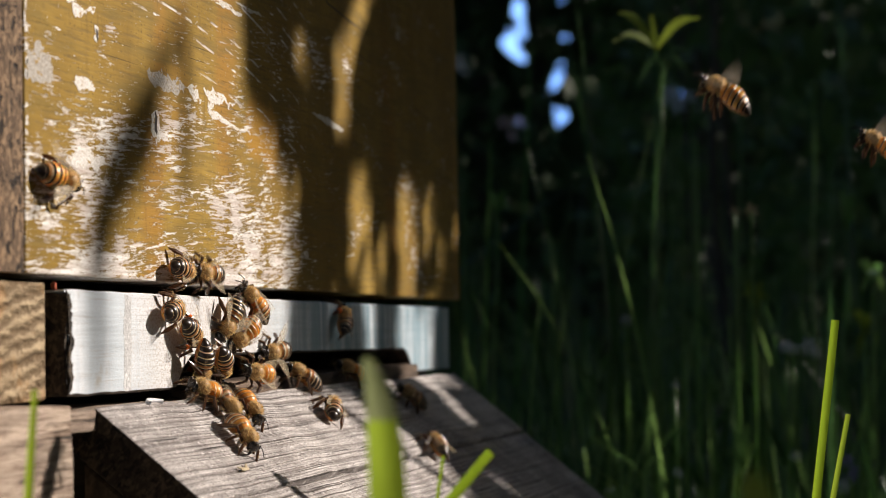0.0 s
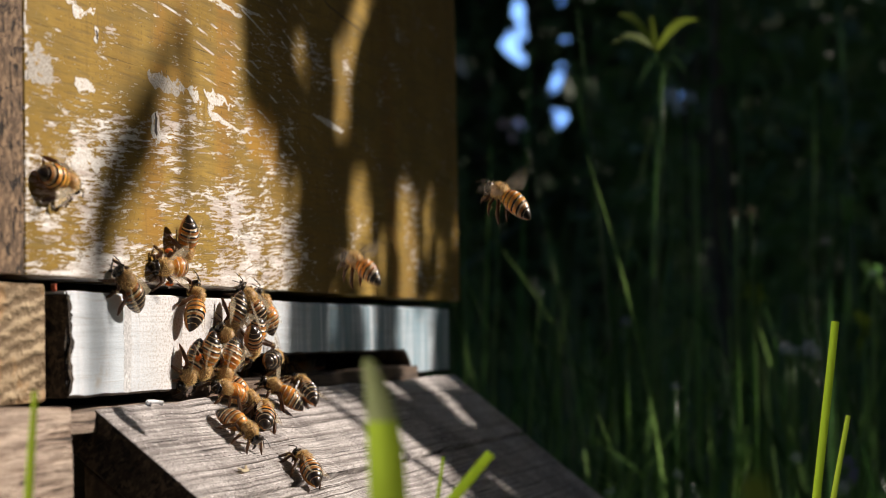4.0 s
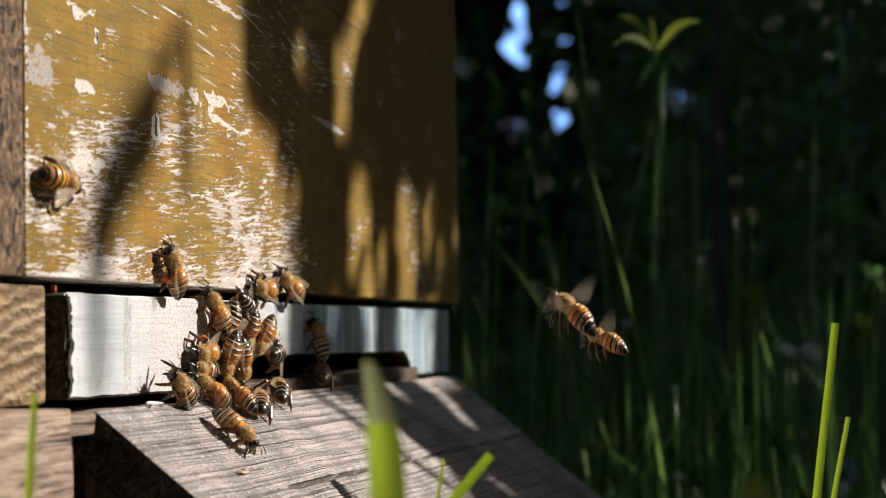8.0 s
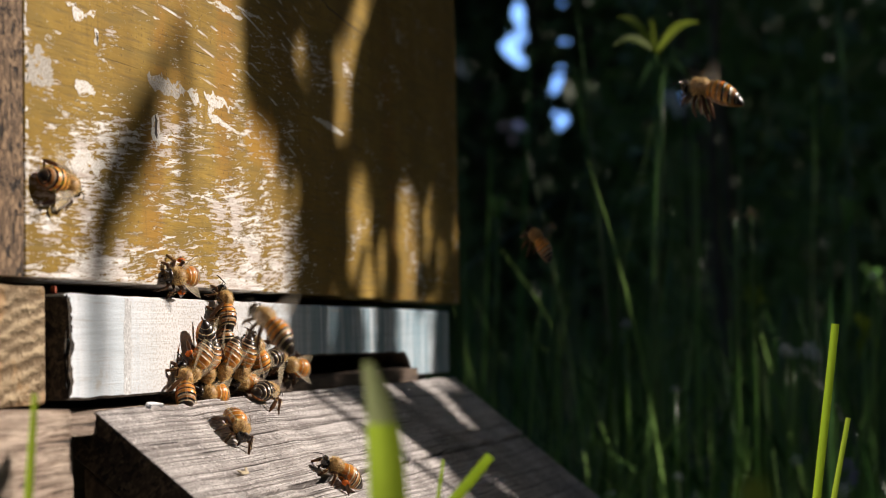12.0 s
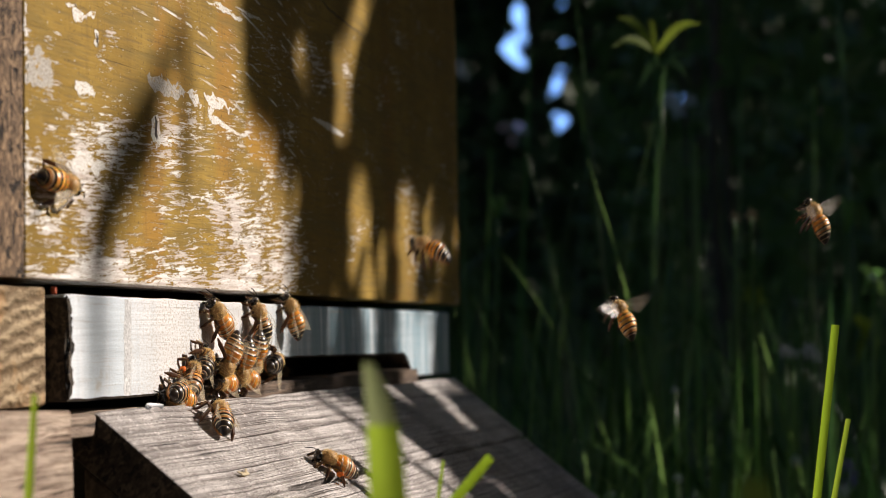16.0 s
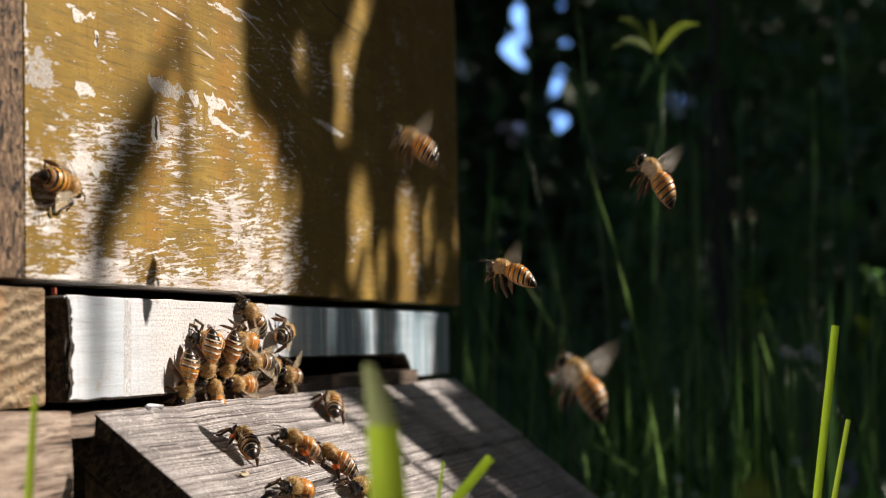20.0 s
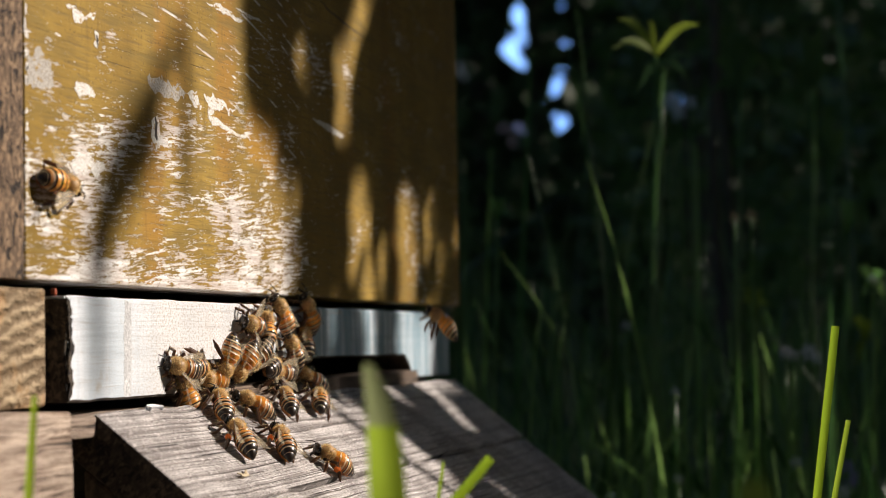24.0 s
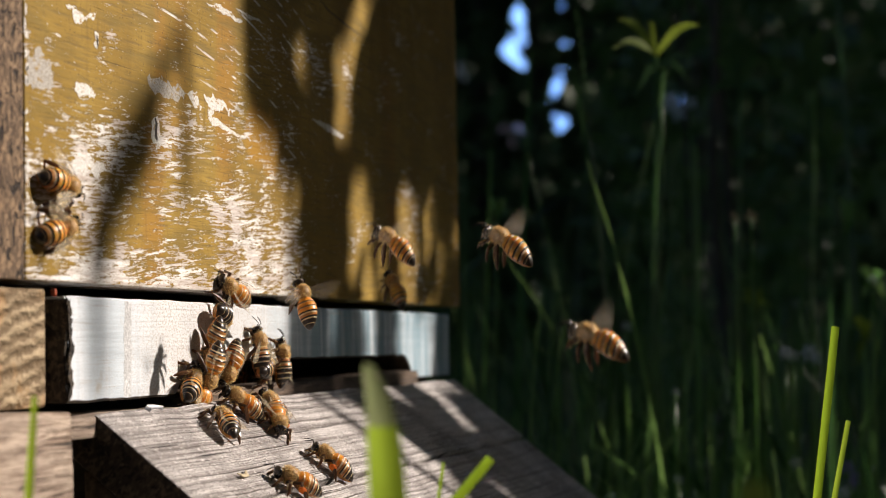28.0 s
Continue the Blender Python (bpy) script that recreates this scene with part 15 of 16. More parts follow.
    walk(FLIERS[11], [at(0, 850.0, -880.0, 110.0, 0.00, 0.95, 0.32, 0.00, -0.32, 0.95), at(0.7, 850.0, -880.0, 110.0, 0.00, 0.95, 0.32, 0.00, -0.32, 0.95),
        at(1.15, 86.3, -245.1, 29.2, 0.04, 0.96, 0.28, -0.26, -0.26, 0.93), at(1.5, 63.2, -175.1, 23.0, 0.05, 0.93, 0.36, -0.26, -0.33, 0.91),
        at(1.85, 58.2, -255.1, 55.6, 0.06, 0.90, 0.44, -0.27, -0.41, 0.87), at(2.3, 850.0, -880.0, 110.0, 0.00, 0.95, 0.32, 0.00, -0.32, 0.95),
        at(2.7, 850.0, -880.0, 110.0, 0.00, 0.95, 0.32, 0.00, -0.32, 0.95), at(3.15, 228.2, -121.1, 35.1, 0.13, 0.95, 0.27, -0.28, -0.23, 0.93),
        at(3.5, 213.3, -51.1, 15.1, 0.17, 0.92, 0.35, -0.29, -0.29, 0.91), at(3.9, 213.3, -4.0, 2.0, 0.00, 1.00, 0.10, 0.00, -0.10, 1.00),
        at(4.1, 213.3, 28.0, -1.0, -0.00, 1.00, 0.00, 0.00, 0.00, 1.00), at(8.33, 213.3, 28.0, -1.0, 0.86, 0.50, 0.02, -0.04, 0.02, 1.00),
        at(12.57, 213.3, 28.0, -1.0, 0.86, -0.50, 0.07, -0.04, 0.07, 1.00), at(16.8, 213.3, 28.0, -1.0, 0.00, -1.00, 0.10, 0.00, 0.10, 1.00),
        at(17.05, 213.3, -4.0, 2.0, -0.00, -0.98, 0.20, 0.00, 0.20, 0.98), at(17.2, 174.9, -25.7, -5.1, 0.76, -0.54, 0.37, -0.35, 0.14, 0.93),
        at(17.35, 136.4, -47.4, -12.2, 0.79, 0.34, 0.51, -0.48, -0.17, 0.86), at(17.5, 98.0, -69.2, -19.3, 0.06, 0.86, 0.51, -0.29, -0.47, 0.83),
        at(17.85, 93.0, -149.2, 20.3, 0.08, 0.79, 0.61, -0.30, -0.56, 0.77), at(18.3, 850.0, -880.0, 110.0, 0.00, 0.95, 0.32, 0.00, -0.32, 0.95),
        at(18.7, 850.0, -880.0, 110.0, 0.00, 0.95, 0.32, 0.00, -0.32, 0.95), at(19.15, 81.5, -246.1, 62.5, 0.09, 0.89, 0.45, -0.32, -0.40, 0.86),
        at(19.5, 36.9, -176.1, 58.8, 0.12, 0.81, 0.57, -0.33, -0.51, 0.80), at(19.85, 31.9, -256.1, 108.5, 0.14, 0.73, 0.67, -0.35, -0.60, 0.72),
        at(20.3, 850.0, -880.0, 110.0, 0.00, 0.95, 0.32, 0.00, -0.32, 0.95), at(21.2, 850.0, -880.0, 110.0, 0.00, 0.95, 0.32, 0.00, -0.32, 0.95),
        at(21.65, 91.6, -212.7, 91.3, 0.07, 0.92, 0.40, -0.29, -0.36, 0.88), at(22, 53.4, -142.7, 59.1, 0.09, 0.86, 0.50, -0.30, -0.46, 0.84),
        at(22.35, 48.4, -222.7, 100.1, 0.10, 0.79, 0.60, -0.31, -0.55, 0.77), at(22.8, 850.0, -880.0, 110.0, 0.00, 0.95, 0.32, 0.00, -0.32, 0.95),
        at(25.7, 850.0, -880.0, 110.0, 0.00, 0.95, 0.32, 0.00, -0.32, 0.95), at(26.15, 17.0, -203.8, 86.8, 0.02, 0.92, 0.40, -0.28, -0.38, 0.88),
        at(26.5, -19.0, -133.8, 68.9, 0.03, 0.86, 0.51, -0.28, -0.48, 0.83), at(26.85, -24.0, -213.8, 112.0, 0.04, 0.79, 0.61, -0.28, -0.58, 0.77),
        at(27.3, 850.0, -880.0, 110.0, 0.00, 0.95, 0.32, 0.00, -0.32, 0.95), at(28, 850.0, -880.0, 110.0, 0.00, 0.95, 0.32, 0.00, -0.32, 0.95)])
    walk(FLIERS[12], [at(0, 900.0, -910.0, 50.0, 0.00, 0.95, 0.32, 0.00, -0.32, 0.95), at(0.7, 900.0, -910.0, 50.0, 0.00, 0.95, 0.32, 0.00, -0.32, 0.95),
        at(1.15, 162.1, -93.6, 25.4, 0.07, 0.92, 0.40, -0.29, -0.36, 0.88), at(1.5, 120.0, -23.6, 13.1, 0.08, 0.86, 0.50, -0.30, -0.46, 0.84),
        at(1.9, 120.0, -4.0, 2.0, 0.00, 1.00, 0.10, 0.00, -0.10, 1.00), at(2.1, 120.0, 28.0, -1.0, -0.00, 1.00, 0.00, 0.00, 0.00, 1.00),
        at(7.17, 120.0, 28.0, -1.0, 0.86, 0.50, 0.02, -0.04, 0.02, 1.00), at(12.23, 120.0, 28.0, -1.0, 0.86, -0.50, 0.07, -0.04, 0.07, 1.00),
        at(17.3, 120.0, 28.0, -1.0, 0.00, -1.00, 0.10, 0.00, 0.10, 1.00), at(17.55, 120.0, -4.0, 2.0, -0.00, -0.98, 0.20, 0.00, 0.20, 0.98),
        at(17.77, 122.0, -40.0, 36.0, 0.20, 0.20, 0.95, -0.20, -0.93, 0.24), at(17.9, 125.1, -55.0, 70.3, -0.13, 0.50, 0.85, 0.10, -0.85, 0.50),
        at(18, 132.9, -65.0, 99.2, -0.13, 0.50, 0.85, 0.10, -0.85, 0.50), at(18.1, 152.0, -80.0, 117.5, -0.13, 0.50, 0.85, 0.10, -0.85, 0.50), at(18.35, 253.5, -112.6, 174.9, -0.13, 0.50, 0.85, 0.10, -0.85, 0.50), at(18.58, 576.7, -511.3, 112.4, 0.37, 0.53, 0.76, -0.55, -0.53, 0.64),
        at(18.8, 900.0, -910.0, 50.0, 0.00, 0.95, 0.32, 0.00, -0.32, 0.95), at(19.2, 900.0, -910.0, 50.0, 0.00, 0.95, 0.32, 0.00, -0.32, 0.95),
        at(19.65, 95.6, -200.6, 95.9, -0.02, 0.77, 0.64, -0.33, -0.61, 0.72), at(20, 50.5, -130.6, 51.9, -0.02, 0.63, 0.77, -0.32, -0.74, 0.60),
        at(20.35, 45.5, -210.6, 64.6, -0.02, 0.49, 0.87, -0.32, -0.83, 0.46), at(20.8, 900.0, -910.0, 50.0, 0.00, 0.95, 0.32, 0.00, -0.32, 0.95),
        at(25.7, 900.0, -910.0, 50.0, 0.00, 0.95, 0.32, 0.00, -0.32, 0.95), at(26.15, 216.4, -188.4, 83.1, 0.07, 0.97, 0.21, -0.26, -0.19, 0.95),
        at(26.5, 182.4, -118.4, 57.2, 0.09, 0.96, 0.28, -0.26, -0.24, 0.93), at(26.85, 177.4, -198.4, 92.0, 0.11, 0.93, 0.34, -0.27, -0.30, 0.92),
        at(27.3, 900.0, -910.0, 50.0, 0.00, 0.95, 0.32, 0.00, -0.32, 0.95), at(28, 900.0, -910.0, 50.0, 0.00, 0.95, 0.32, 0.00, -0.32, 0.95)])
    walk(FLIERS[13], [at(0, 950.0, -940.0, 70.0, 0.00, 0.95, 0.32, 0.00, -0.32, 0.95), at(1.2, 950.0, -940.0, 70.0, 0.00, 0.95, 0.32, 0.00, -0.32, 0.95),
        at(1.65, 109.6, -179.7, 30.4, 0.18, 0.85, 0.49, -0.38, -0.40, 0.83), at(2, 75.7, -109.7, 20.9, 0.23, 0.76, 0.61, -0.40, -0.50, 0.77),
        at(2.35, 70.7, -189.7, 32.2, 0.26, 0.65, 0.71, -0.43, -0.58, 0.69), at(2.8, 950.0, -940.0, 70.0, 0.00, 0.95, 0.32, 0.00, -0.32, 0.95),
        at(5.2, 950.0, -940.0, 70.0, 0.00, 0.95, 0.32, 0.00, -0.32, 0.95), at(5.65, 91.6, -229.3, 22.4, 0.12, 0.99, 0.03, -0.23, 0.00, 0.97),
        at(6, 61.1, -159.3, -20.8, 0.16, 0.99, 0.03, -0.23, 0.00, 0.97), at(6.35, 56.1, -239.3, -10.4, 0.19, 0.98, 0.04, -0.23, 0.00, 0.97),
        at(6.8, 950.0, -940.0, 70.0, 0.00, 0.95, 0.32, 0.00, -0.32, 0.95), at(8.2, 950.0, -940.0, 70.0, 0.00, 0.95, 0.32, 0.00, -0.32, 0.95),
        at(8.65, 196.4, -224.9, 89.0, 0.13, 0.99, 0.03, -0.23, 0.00, 0.97), at(9, 151.0, -154.9, 65.8, 0.17, 0.99, 0.04, -0.23, 0.00, 0.97),
        at(9.35, 146.0, -234.9, 92.8, 0.21, 0.98, 0.04, -0.23, 0.00, 0.97), at(9.8, 950.0, -940.0, 70.0, 0.00, 0.95, 0.32, 0.00, -0.32, 0.95),
        at(12.7, 950.0, -940.0, 70.0, 0.00, 0.95, 0.32, 0.00, -0.32, 0.95), at(13.15, 73.7, -211.5, 46.0, 0.01, 0.96, 0.28, -0.25, -0.27, 0.93),
        at(13.5, 55.1, -141.5, 9.5, 0.02, 0.93, 0.36, -0.25, -0.34, 0.90), at(13.85, 50.1, -221.5, 40.6, 0.02, 0.90, 0.44, -0.25, -0.42, 0.87),
        at(14.3, 950.0, -940.0, 70.0, 0.00, 0.95, 0.32, 0.00, -0.32, 0.95), at(14.7, 950.0, -940.0, 70.0, 0.00, 0.95, 0.32, 0.00, -0.32, 0.95),
        at(15.15, 19.0, -225.0, 67.6, -0.01, 0.98, 0.22, -0.24, -0.21, 0.95), at(15.5, -12.7, -155.0, 44.6, -0.02, 0.96, 0.28, -0.24, -0.27, 0.93),
        at(15.85, -17.7, -235.0, 74.6, -0.02, 0.94, 0.34, -0.24, -0.34, 0.91), at(16.3, 950.0, -940.0, 70.0, 0.00, 0.95, 0.32, 0.00, -0.32, 0.95),
        at(17.2, 950.0, -940.0, 70.0, 0.00, 0.95, 0.32, 0.00, -0.32, 0.95), at(17.65, -102.2, -111.0, 98.6, -0.60, 0.60, -0.30, 0.00, 0.00, 1.00), at(17.8, -124.1, -117.7, 60.0, -0.90, 0.10, -0.30, 0.00, 0.00, 1.00),
        at(17.9, -135.1, -125.8, 40.3, -0.94, -0.20, -0.25, 0.00, 0.00, 1.00), at(18, -145.9, -140.4, 25.1, -0.94, -0.24, -0.22, 0.00, 0.00, 1.00),
        at(18.1, -153.8, -149.9, 14.6, -0.94, -0.28, -0.20, 0.00, 0.00, 1.00), at(18.25, -167.2, -161.8, -2.6, -0.90, 0.10, -0.20, 0.00, 0.00, 1.00),
        at(18.4, -172.4, -172.7, -21.8, -0.55, 0.70, -0.10, 0.00, 0.00, 1.00),
        at(18.8, 950.0, -940.0, 70.0, 0.00, 0.95, 0.32, 0.00, -0.32, 0.95), at(19.2, 950.0, -940.0, 70.0, 0.00, 0.95, 0.32, 0.00, -0.32, 0.95),
        at(19.65, 124.2, -153.3, 29.5, 0.08, 0.97, 0.21, -0.26, -0.19, 0.95), at(20, 99.0, -83.3, 29.1, 0.10, 0.96, 0.27, -0.26, -0.24, 0.93),
        at(20.35, 94.0, -163.3, 76.9, 0.13, 0.93, 0.34, -0.27, -0.30, 0.92), at(20.8, 950.0, -940.0, 70.0, 0.00, 0.95, 0.32, 0.00, -0.32, 0.95),
        at(26.2, 950.0, -940.0, 70.0, 0.00, 0.95, 0.32, 0.00, -0.32, 0.95), at(26.65, 150.2, -161.3, 140.2, -0.01, 0.91, 0.40, -0.26, -0.39, 0.88),
        at(27, 132.5, -91.3, 106.0, -0.01, 0.86, 0.51, -0.26, -0.50, 0.83), at(27.35, 127.5, -171.3, 130.9, -0.02, 0.79, 0.61, -0.26, -0.60, 0.76),
        at(27.8, 950.0, -940.0, 70.0, 0.00, 0.95, 0.32, 0.00, -0.32, 0.95), at(28, 950.0, -940.0, 70.0, 0.00, 0.95, 0.32, 0.00, -0.32, 0.95)])
    walk(FLIERS[14], [at(0, 1000.0, -970.0, 90.0, 0.00, 0.95, 0.32, 0.00, -0.32, 0.95), at(2.2, 1000.0, -970.0, 90.0, 0.00, 0.95, 0.32, 0.00, -0.32, 0.95),
        at(2.65, 11.4, -191.2, 100.0, 0.00, 0.92, 0.40, -0.27, -0.39, 0.88), at(3, -1.1, -121.2, 65.2, 0.01, 0.86, 0.51, -0.27, -0.49, 0.83),
        at(3.35, -6.1, -201.2, 100.2, 0.01, 0.79, 0.61, -0.27, -0.59, 0.76), at(3.8, 1000.0, -970.0, 90.0, 0.00, 0.95, 0.32, 0.00, -0.32, 0.95),
        at(6.2, 1000.0, -970.0, 90.0, 0.00, 0.95, 0.32, 0.00, -0.32, 0.95), at(6.65, 209.2, -151.0, 29.6, 0.14, 0.78, 0.61, -0.43, -0.50, 0.75),
        at(7, 175.1, -81.0, 33.1, 0.17, 0.65, 0.74, -0.45, -0.62, 0.65), at(7.35, 170.1, -161.0, 58.4, 0.20, 0.51, 0.84, -0.48, -0.69, 0.54),
        at(7.8, 1000.0, -970.0, 90.0, 0.00, 0.95, 0.32, 0.00, -0.32, 0.95), at(15.2, 1000.0, -970.0, 90.0, 0.00, 0.95, 0.32, 0.00, -0.32, 0.95),
        at(15.65, 234.4, -229.7, 85.6, 0.02, 0.68, 0.74, -0.44, -0.65, 0.62), at(16, 194.3, -159.7, 49.6, 0.03, 0.50, 0.87, -0.43, -0.77, 0.46),
        at(16.35, 189.3, -239.7, 63.1, 0.03, 0.33, 0.95, -0.45, -0.84, 0.30), at(16.8, 1000.0, -970.0, 90.0, 0.00, 0.95, 0.32, 0.00, -0.32, 0.95),
        at(17.2, 1000.0, -970.0, 90.0, 0.00, 0.95, 0.32, 0.00, -0.32, 0.95), at(17.65, 120.0, -179.8, 54.3, 0.02, 0.85, 0.52, -0.31, -0.49, 0.82),
        at(18, 105.4, -109.8, 43.4, 0.03, 0.76, 0.65, -0.31, -0.61, 0.73), at(18.35, 100.4, -189.8, 80.6, 0.03, 0.66, 0.75, -0.32, -0.71, 0.63),
        at(18.8, 1000.0, -970.0, 90.0, 0.00, 0.95, 0.32, 0.00, -0.32, 0.95), at(19.2, 1000.0, -970.0, 90.0, 0.00, 0.95, 0.32, 0.00, -0.32, 0.95),
        at(19.65, -24.6, -200.6, 35.8, 0.03, 0.77, 0.63, -0.36, -0.58, 0.73), at(20, -52.6, -130.6, 3.6, 0.03, 0.64, 0.77, -0.36, -0.71, 0.61),
        at(20.35, -57.6, -210.6, 53.4, 0.04, 0.50, 0.87, -0.37, -0.80, 0.47), at(20.8, 1000.0, -970.0, 90.0, 0.00, 0.95, 0.32, 0.00, -0.32, 0.95),
        at(28, 1000.0, -970.0, 90.0, 0.00, 0.95, 0.32, 0.00, -0.32, 0.95)])
    walk(FLIERS[15], [at(0, 1050.0, -1000.0, 110.0, 0.00, 0.95, 0.32, 0.00, -0.32, 0.95), at(2.2, 1050.0, -1000.0, 110.0, 0.00, 0.95, 0.32, 0.00, -0.32, 0.95),
        at(2.65, 67.2, -210.9, 98.7, 0.12, 0.94, 0.33, -0.29, -0.28, 0.91), at(3, 53.2, -140.9, 57.3, 0.16, 0.89, 0.42, -0.30, -0.36, 0.88),
        at(3.35, 48.2, -220.9, 96.4, 0.19, 0.84, 0.51, -0.32, -0.44, 0.84), at(3.8, 1050.0, -1000.0, 110.0, 0.00, 0.95, 0.32, 0.00, -0.32, 0.95),
        at(15.7, 1050.0, -1000.0, 110.0, 0.00, 0.95, 0.32, 0.00, -0.32, 0.95), at(16.15, 107.6, -177.6, 2.8, 0.02, 0.89, 0.46, -0.29, -0.44, 0.85),
        at(16.5, 75.3, -107.6, 2.0, 0.03, 0.81, 0.58, -0.29, -0.55, 0.78), at(16.85, 70.3, -187.6, 33.3, 0.03, 0.73, 0.69, -0.30, -0.65, 0.70),
        at(17.3, 1050.0, -1000.0, 110.0, 0.00, 0.95, 0.32, 0.00, -0.32, 0.95), at(18.2, 1050.0, -1000.0, 110.0, 0.00, 0.95, 0.32, 0.00, -0.32, 0.95),
        at(18.65, 153.8, -142.0, 107.8, 0.11, 0.91, 0.39, -0.31, -0.34, 0.89), at(19, 128.8, -72.0, 94.7, 0.14, 0.86, 0.49, -0.32, -0.43, 0.84),
        at(19.4, 128.8, -4.0, 2.0, 0.00, 1.00, 0.10, 0.00, -0.10, 1.00), at(19.6, 128.8, 28.0, -1.0, -0.00, 1.00, 0.00, 0.00, 0.00, 1.00),
        at(28, 128.8, 28.0, -1.0, -0.00, 1.00, 0.00, 0.00, 0.00, 1.00)])
    walk(FLIERS[16], [at(0, 1100.0, -1030.0, 50.0, 0.00, 0.95, 0.32, 0.00, -0.32, 0.95), at(2.2, 1100.0, -1030.0, 50.0, 0.00, 0.95, 0.32, 0.00, -0.32, 0.95),
        at(2.65, 213.7, -102.4, 2.6, 0.01, 0.85, 0.52, -0.30, -0.49, 0.82), at(3, 178.8, -32.4, -14.3, 0.02, 0.76, 0.65, -0.30, -0.61, 0.73),
        at(3.4, 178.8, -4.0, 2.0, 0.00, 1.00, 0.10, 0.00, -0.10, 1.00), at(3.6, 178.8, 28.0, -1.0, -0.00, 1.00, 0.00, 0.00, 0.00, 1.00),
        at(28, 178.8, 28.0, -1.0, -0.00, 1.00, 0.00, 0.00, 0.00, 1.00)])
    walk(FLIERS[17], [at(0, 1150.0, -1060.0, 70.0, 0.00, 0.95, 0.32, 0.00, -0.32, 0.95), at(2.7, 1150.0, -1060.0, 70.0, 0.00, 0.95, 0.32, 0.00, -0.32, 0.95),
        at(3.15, 2.6, -243.2, 37.4, -0.04, 1.00, 0.09, -0.24, -0.09, 0.97), at(3.5, -26.6, -173.2, 30.0, -0.05, 0.99, 0.11, -0.23, -0.12, 0.96),
        at(3.85, -31.6, -253.2, 86.3, -0.06, 0.99, 0.14, -0.23, -0.15, 0.96), at(4.3, 1150.0, -1060.0, 70.0, 0.00, 0.95, 0.32, 0.00, -0.32, 0.95),
        at(16.2, 1150.0, -1060.0, 70.0, 0.00, 0.95, 0.32, 0.00, -0.32, 0.95), at(16.65, 93.7, -176.0, 29.4, 0.08, 0.92, 0.40, -0.30, -0.36, 0.89),
        at(17, 75.7, -106.0, -11.7, 0.10, 0.86, 0.50, -0.31, -0.45, 0.84), at(17.35, 70.7, -186.0, 13.8, 0.12, 0.79, 0.60, -0.32, -0.54, 0.78),
        at(17.8, 1150.0, -1060.0, 70.0, 0.00, 0.95, 0.32, 0.00, -0.32, 0.95), at(18.2, 1150.0, -1060.0, 70.0, 0.00, 0.95, 0.32, 0.00, -0.32, 0.95),
        at(18.65, 157.4, -156.6, 84.7, 0.11, 0.91, 0.39, -0.31, -0.34, 0.89), at(19, 132.8, -86.6, 89.2, 0.14, 0.86, 0.49, -0.32, -0.43, 0.84),
        at(19.35, 127.8, -166.6, 126.4, 0.17, 0.79, 0.59, -0.34, -0.52, 0.79), at(19.8, 1150.0, -1060.0, 70.0, 0.00, 0.95, 0.32, 0.00, -0.32, 0.95),
        at(28, 1150.0, -1060.0, 70.0, 0.00, 0.95, 0.32, 0.00, -0.32, 0.95)])
    walk(FLIERS[18], [at(0, 1200.0, -1090.0, 90.0, 0.00, 0.95, 0.32, 0.00, -0.32, 0.95), at(17.2, 1200.0, -1090.0, 90.0, 0.00, 0.95, 0.32, 0.00, -0.32, 0.95),
        at(17.65, 254.9, -192.8, 76.8, -0.02, 0.99, 0.15, -0.24, -0.15, 0.96), at(18, 228.6, -122.8, 65.1, -0.02, 0.98, 0.20, -0.24, -0.20, 0.95),
        at(18.35, 223.6, -202.8, 89.6, -0.03, 0.97, 0.24, -0.23, -0.24, 0.94), at(18.8, 1200.0, -1090.0, 90.0, 0.00, 0.95, 0.32, 0.00, -0.32, 0.95),
        at(28, 1200.0, -1090.0, 90.0, 0.00, 0.95, 0.32, 0.00, -0.32, 0.95)])
    walk(FLIERS[19], [at(0, 1250.0, -1120.0, 110.0, 0.00, 0.95, 0.32, 0.00, -0.32, 0.95), at(18.2, 1250.0, -1120.0, 110.0, 0.00, 0.95, 0.32, 0.00, -0.32, 0.95),
        at(18.65, 136.1, -185.2, 66.6, 0.14, 0.91, 0.39, -0.32, -0.33, 0.89), at(19, 107.0, -115.2, 46.8, 0.17, 0.85, 0.49, -0.33, -0.42, 0.85),
        at(19.35, 102.0, -195.2, 79.4, 0.21, 0.78, 0.59, -0.35, -0.50, 0.79), at(19.8, 1250.0, -1120.0, 110.0, 0.00, 0.95, 0.32, 0.00, -0.32, 0.95),
        at(28, 1250.0, -1120.0, 110.0, 0.00, 0.95, 0.32, 0.00, -0.32, 0.95)])
    walk(FLIERS[20], [at(0, 300.0, -550.0, 50.0, 0.00, 0.95, 0.32, 0.00, -0.32, 0.95), at(18.7, 300.0, -550.0, 50.0, 0.00, 0.95, 0.32, 0.00, -0.32, 0.95),
        at(19.15, 64.1, -176.4, 46.3, -0.07, 0.97, 0.22, -0.23, -0.23, 0.95), at(19.5, 43.7, -106.4, 47.3, -0.08, 0.96, 0.28, -0.22, -0.29, 0.93),
        at(19.85, 38.7, -186.4, 84.4, -0.10, 0.93, 0.34, -0.22, -0.36, 0.91), at(20.3, 300.0, -550.0, 50.0, 0.00, 0.95, 0.32, 0.00, -0.32, 0.95),
        at(28, 300.0, -550.0, 50.0, 0.00, 0.95, 0.32, 0.00, -0.32, 0.95)])
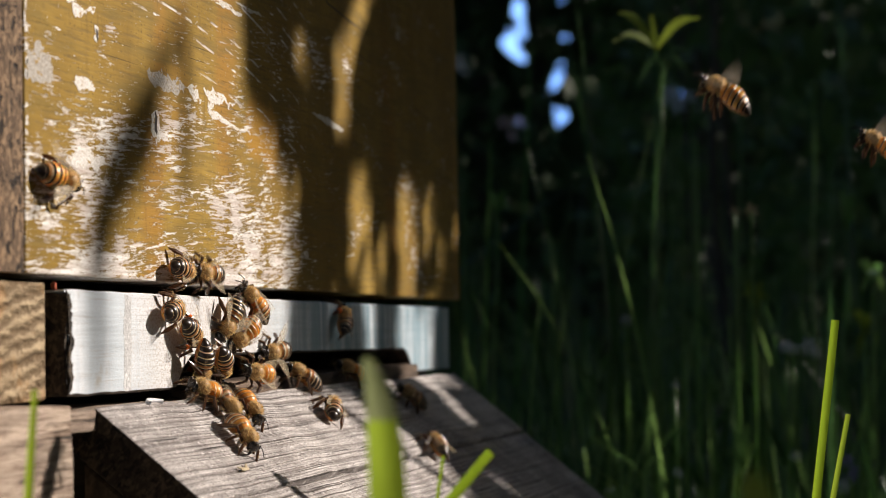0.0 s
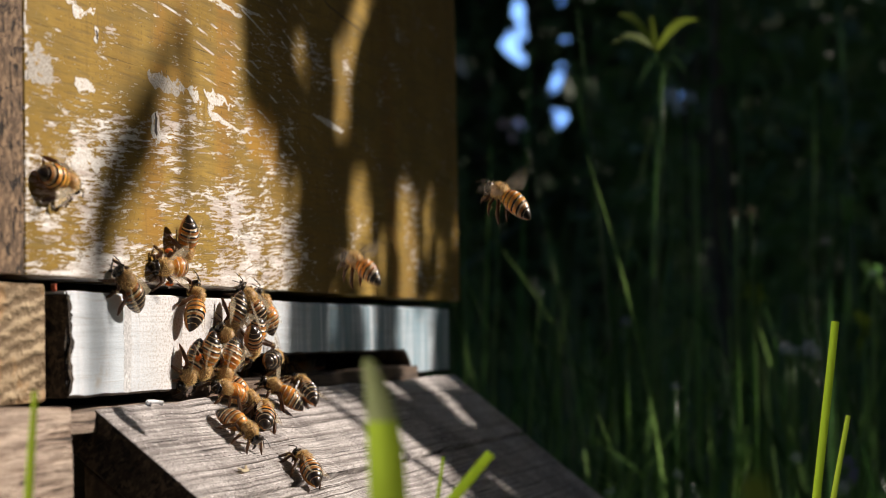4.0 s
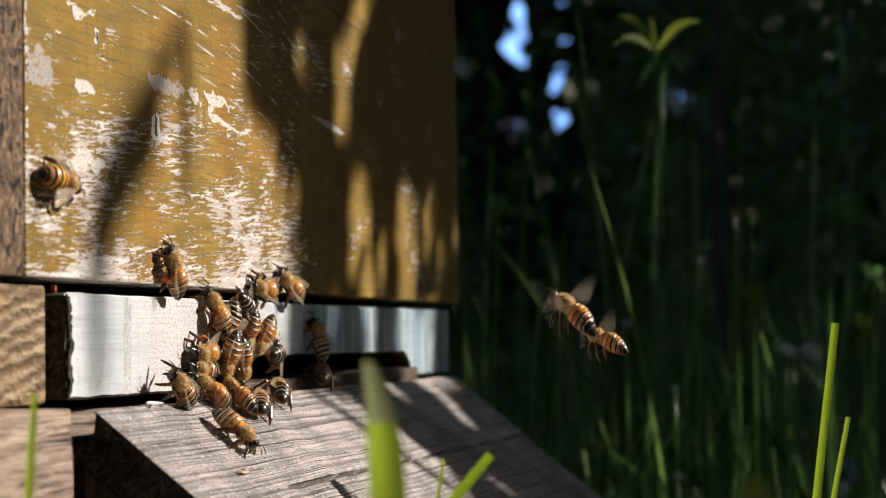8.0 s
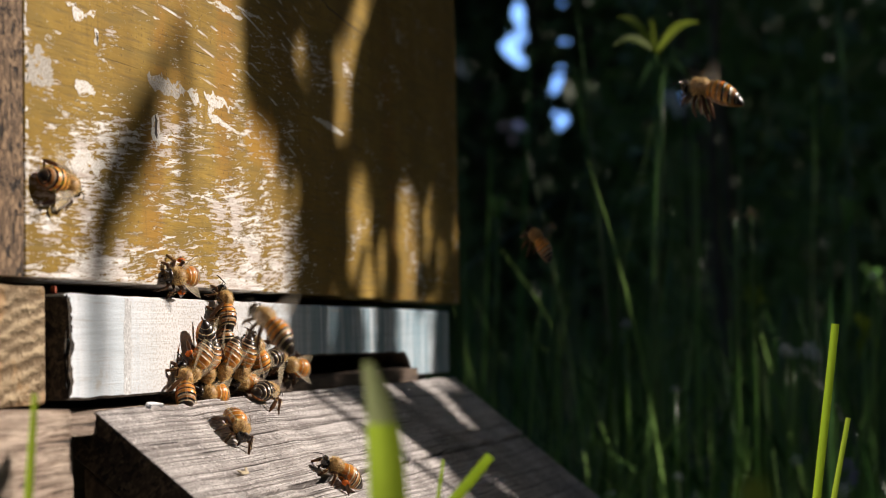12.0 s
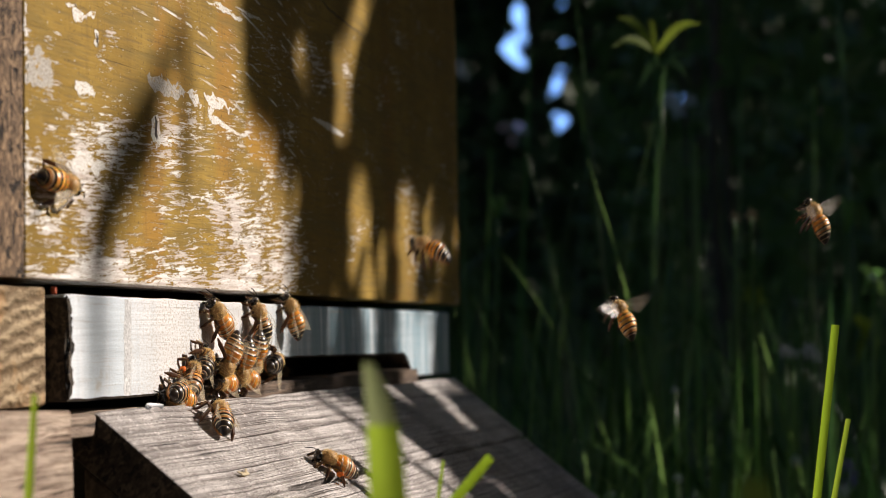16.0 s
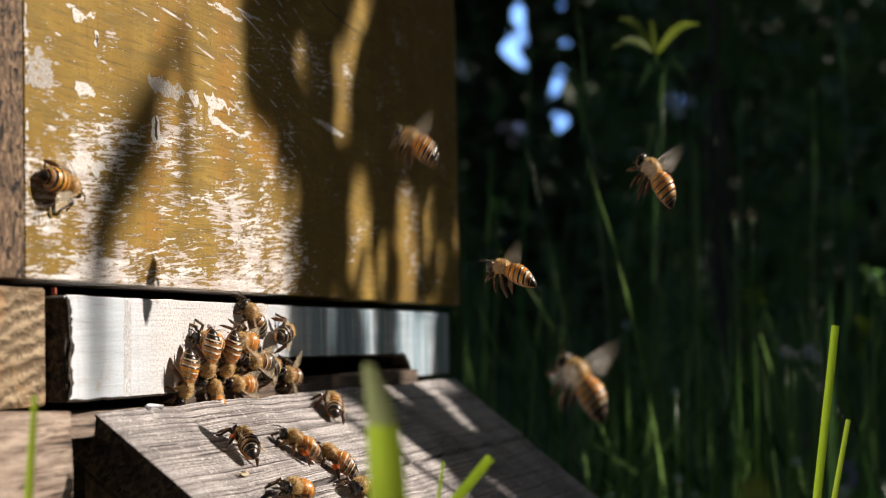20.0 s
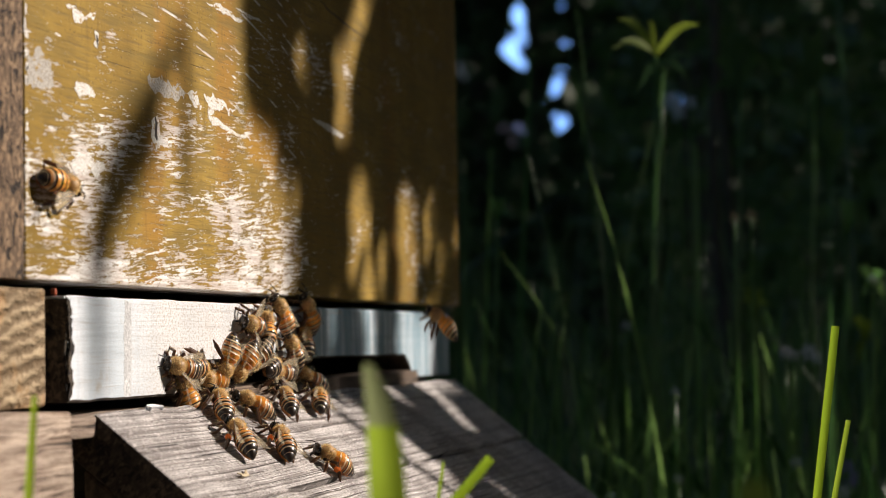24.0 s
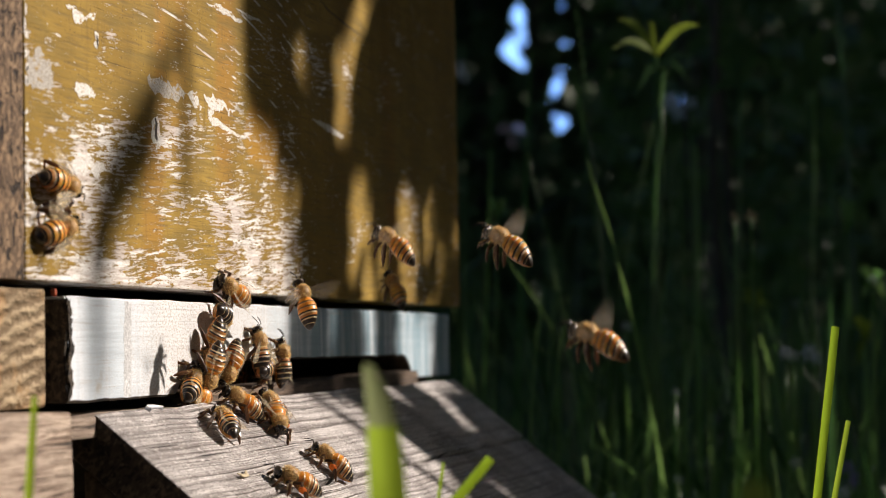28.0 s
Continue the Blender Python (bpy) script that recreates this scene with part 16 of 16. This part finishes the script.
    beat(FLIERS[0], 1, [0, 2, 4.0, 6, 8.5, 11, 13.0, 15, 17, 19, 21, 23.0, 25, 27])
    beat(FLIERS[1], 4, [0, 2, 4.0, 6, 8, 10, 12, 14.0, 16, 18, 20, 22.0, 24, 26, 28])
    beat(FLIERS[2], 7, [0.5, 2.5, 4.5, 6.5, 9, 11, 13.0, 15.5, 17.5, 19.5, 21.5, 23.5, 25.5, 27.5])
    beat(FLIERS[3], 10, [0.5, 2.5, 4.5, 7.5, 9.5, 11.5, 14.5, 16.5, 18.5, 20.5, 22.5, 24.5, 26.5])
    beat(FLIERS[4], 13, [0.5, 2.5, 4.5, 6.5, 8.5, 12, 14.0, 16, 18, 20.5, 22.5, 24.5, 26.5])
    beat(FLIERS[5], 16, [0.5, 2.5, 5.0, 9, 12, 14.5, 16.5, 18.5, 20.5, 23.0, 25.5, 27.5])
    beat(FLIERS[6], 19, [1, 3, 5.0, 7, 9, 16.5, 18.5, 21, 26, 28])
    beat(FLIERS[7], 22, [1, 3, 5.5, 9.5, 12.5, 14.5, 16.5, 19, 21, 23.5, 25.5, 28])
    beat(FLIERS[8], 25, [1, 3, 5.5, 7.5, 9.5, 17.5, 19.5, 21.5, 25, 27])
    beat(FLIERS[9], 28, [1.5, 3.5, 6, 8, 10, 12.5, 15, 17, 19, 21.5, 25.5, 28])
    beat(FLIERS[10], 31, [1.5, 3.5, 5.5, 7.5, 13.5, 15.5, 17.5, 19.5, 22.0, 26, 28])
    beat(FLIERS[11], 34, [1.5, 3.5, 17.5, 19.5, 22.0, 26.5])
    beat(FLIERS[12], 37, [1.5, 18, 20, 26.5])
    beat(FLIERS[13], 40, [2, 6, 9, 13.5, 15.5, 18, 20, 27])
    beat(FLIERS[14], 43, [3, 7, 16, 18, 20])
    beat(FLIERS[15], 46, [3, 16.5, 19])
    beat(FLIERS[16], 49, [3])
    beat(FLIERS[17], 52, [3.5, 17, 19])
    beat(FLIERS[18], 55, [18])
    beat(FLIERS[19], 58, [19])
    beat(FLIERS[20], 61, [19.5])


motions()
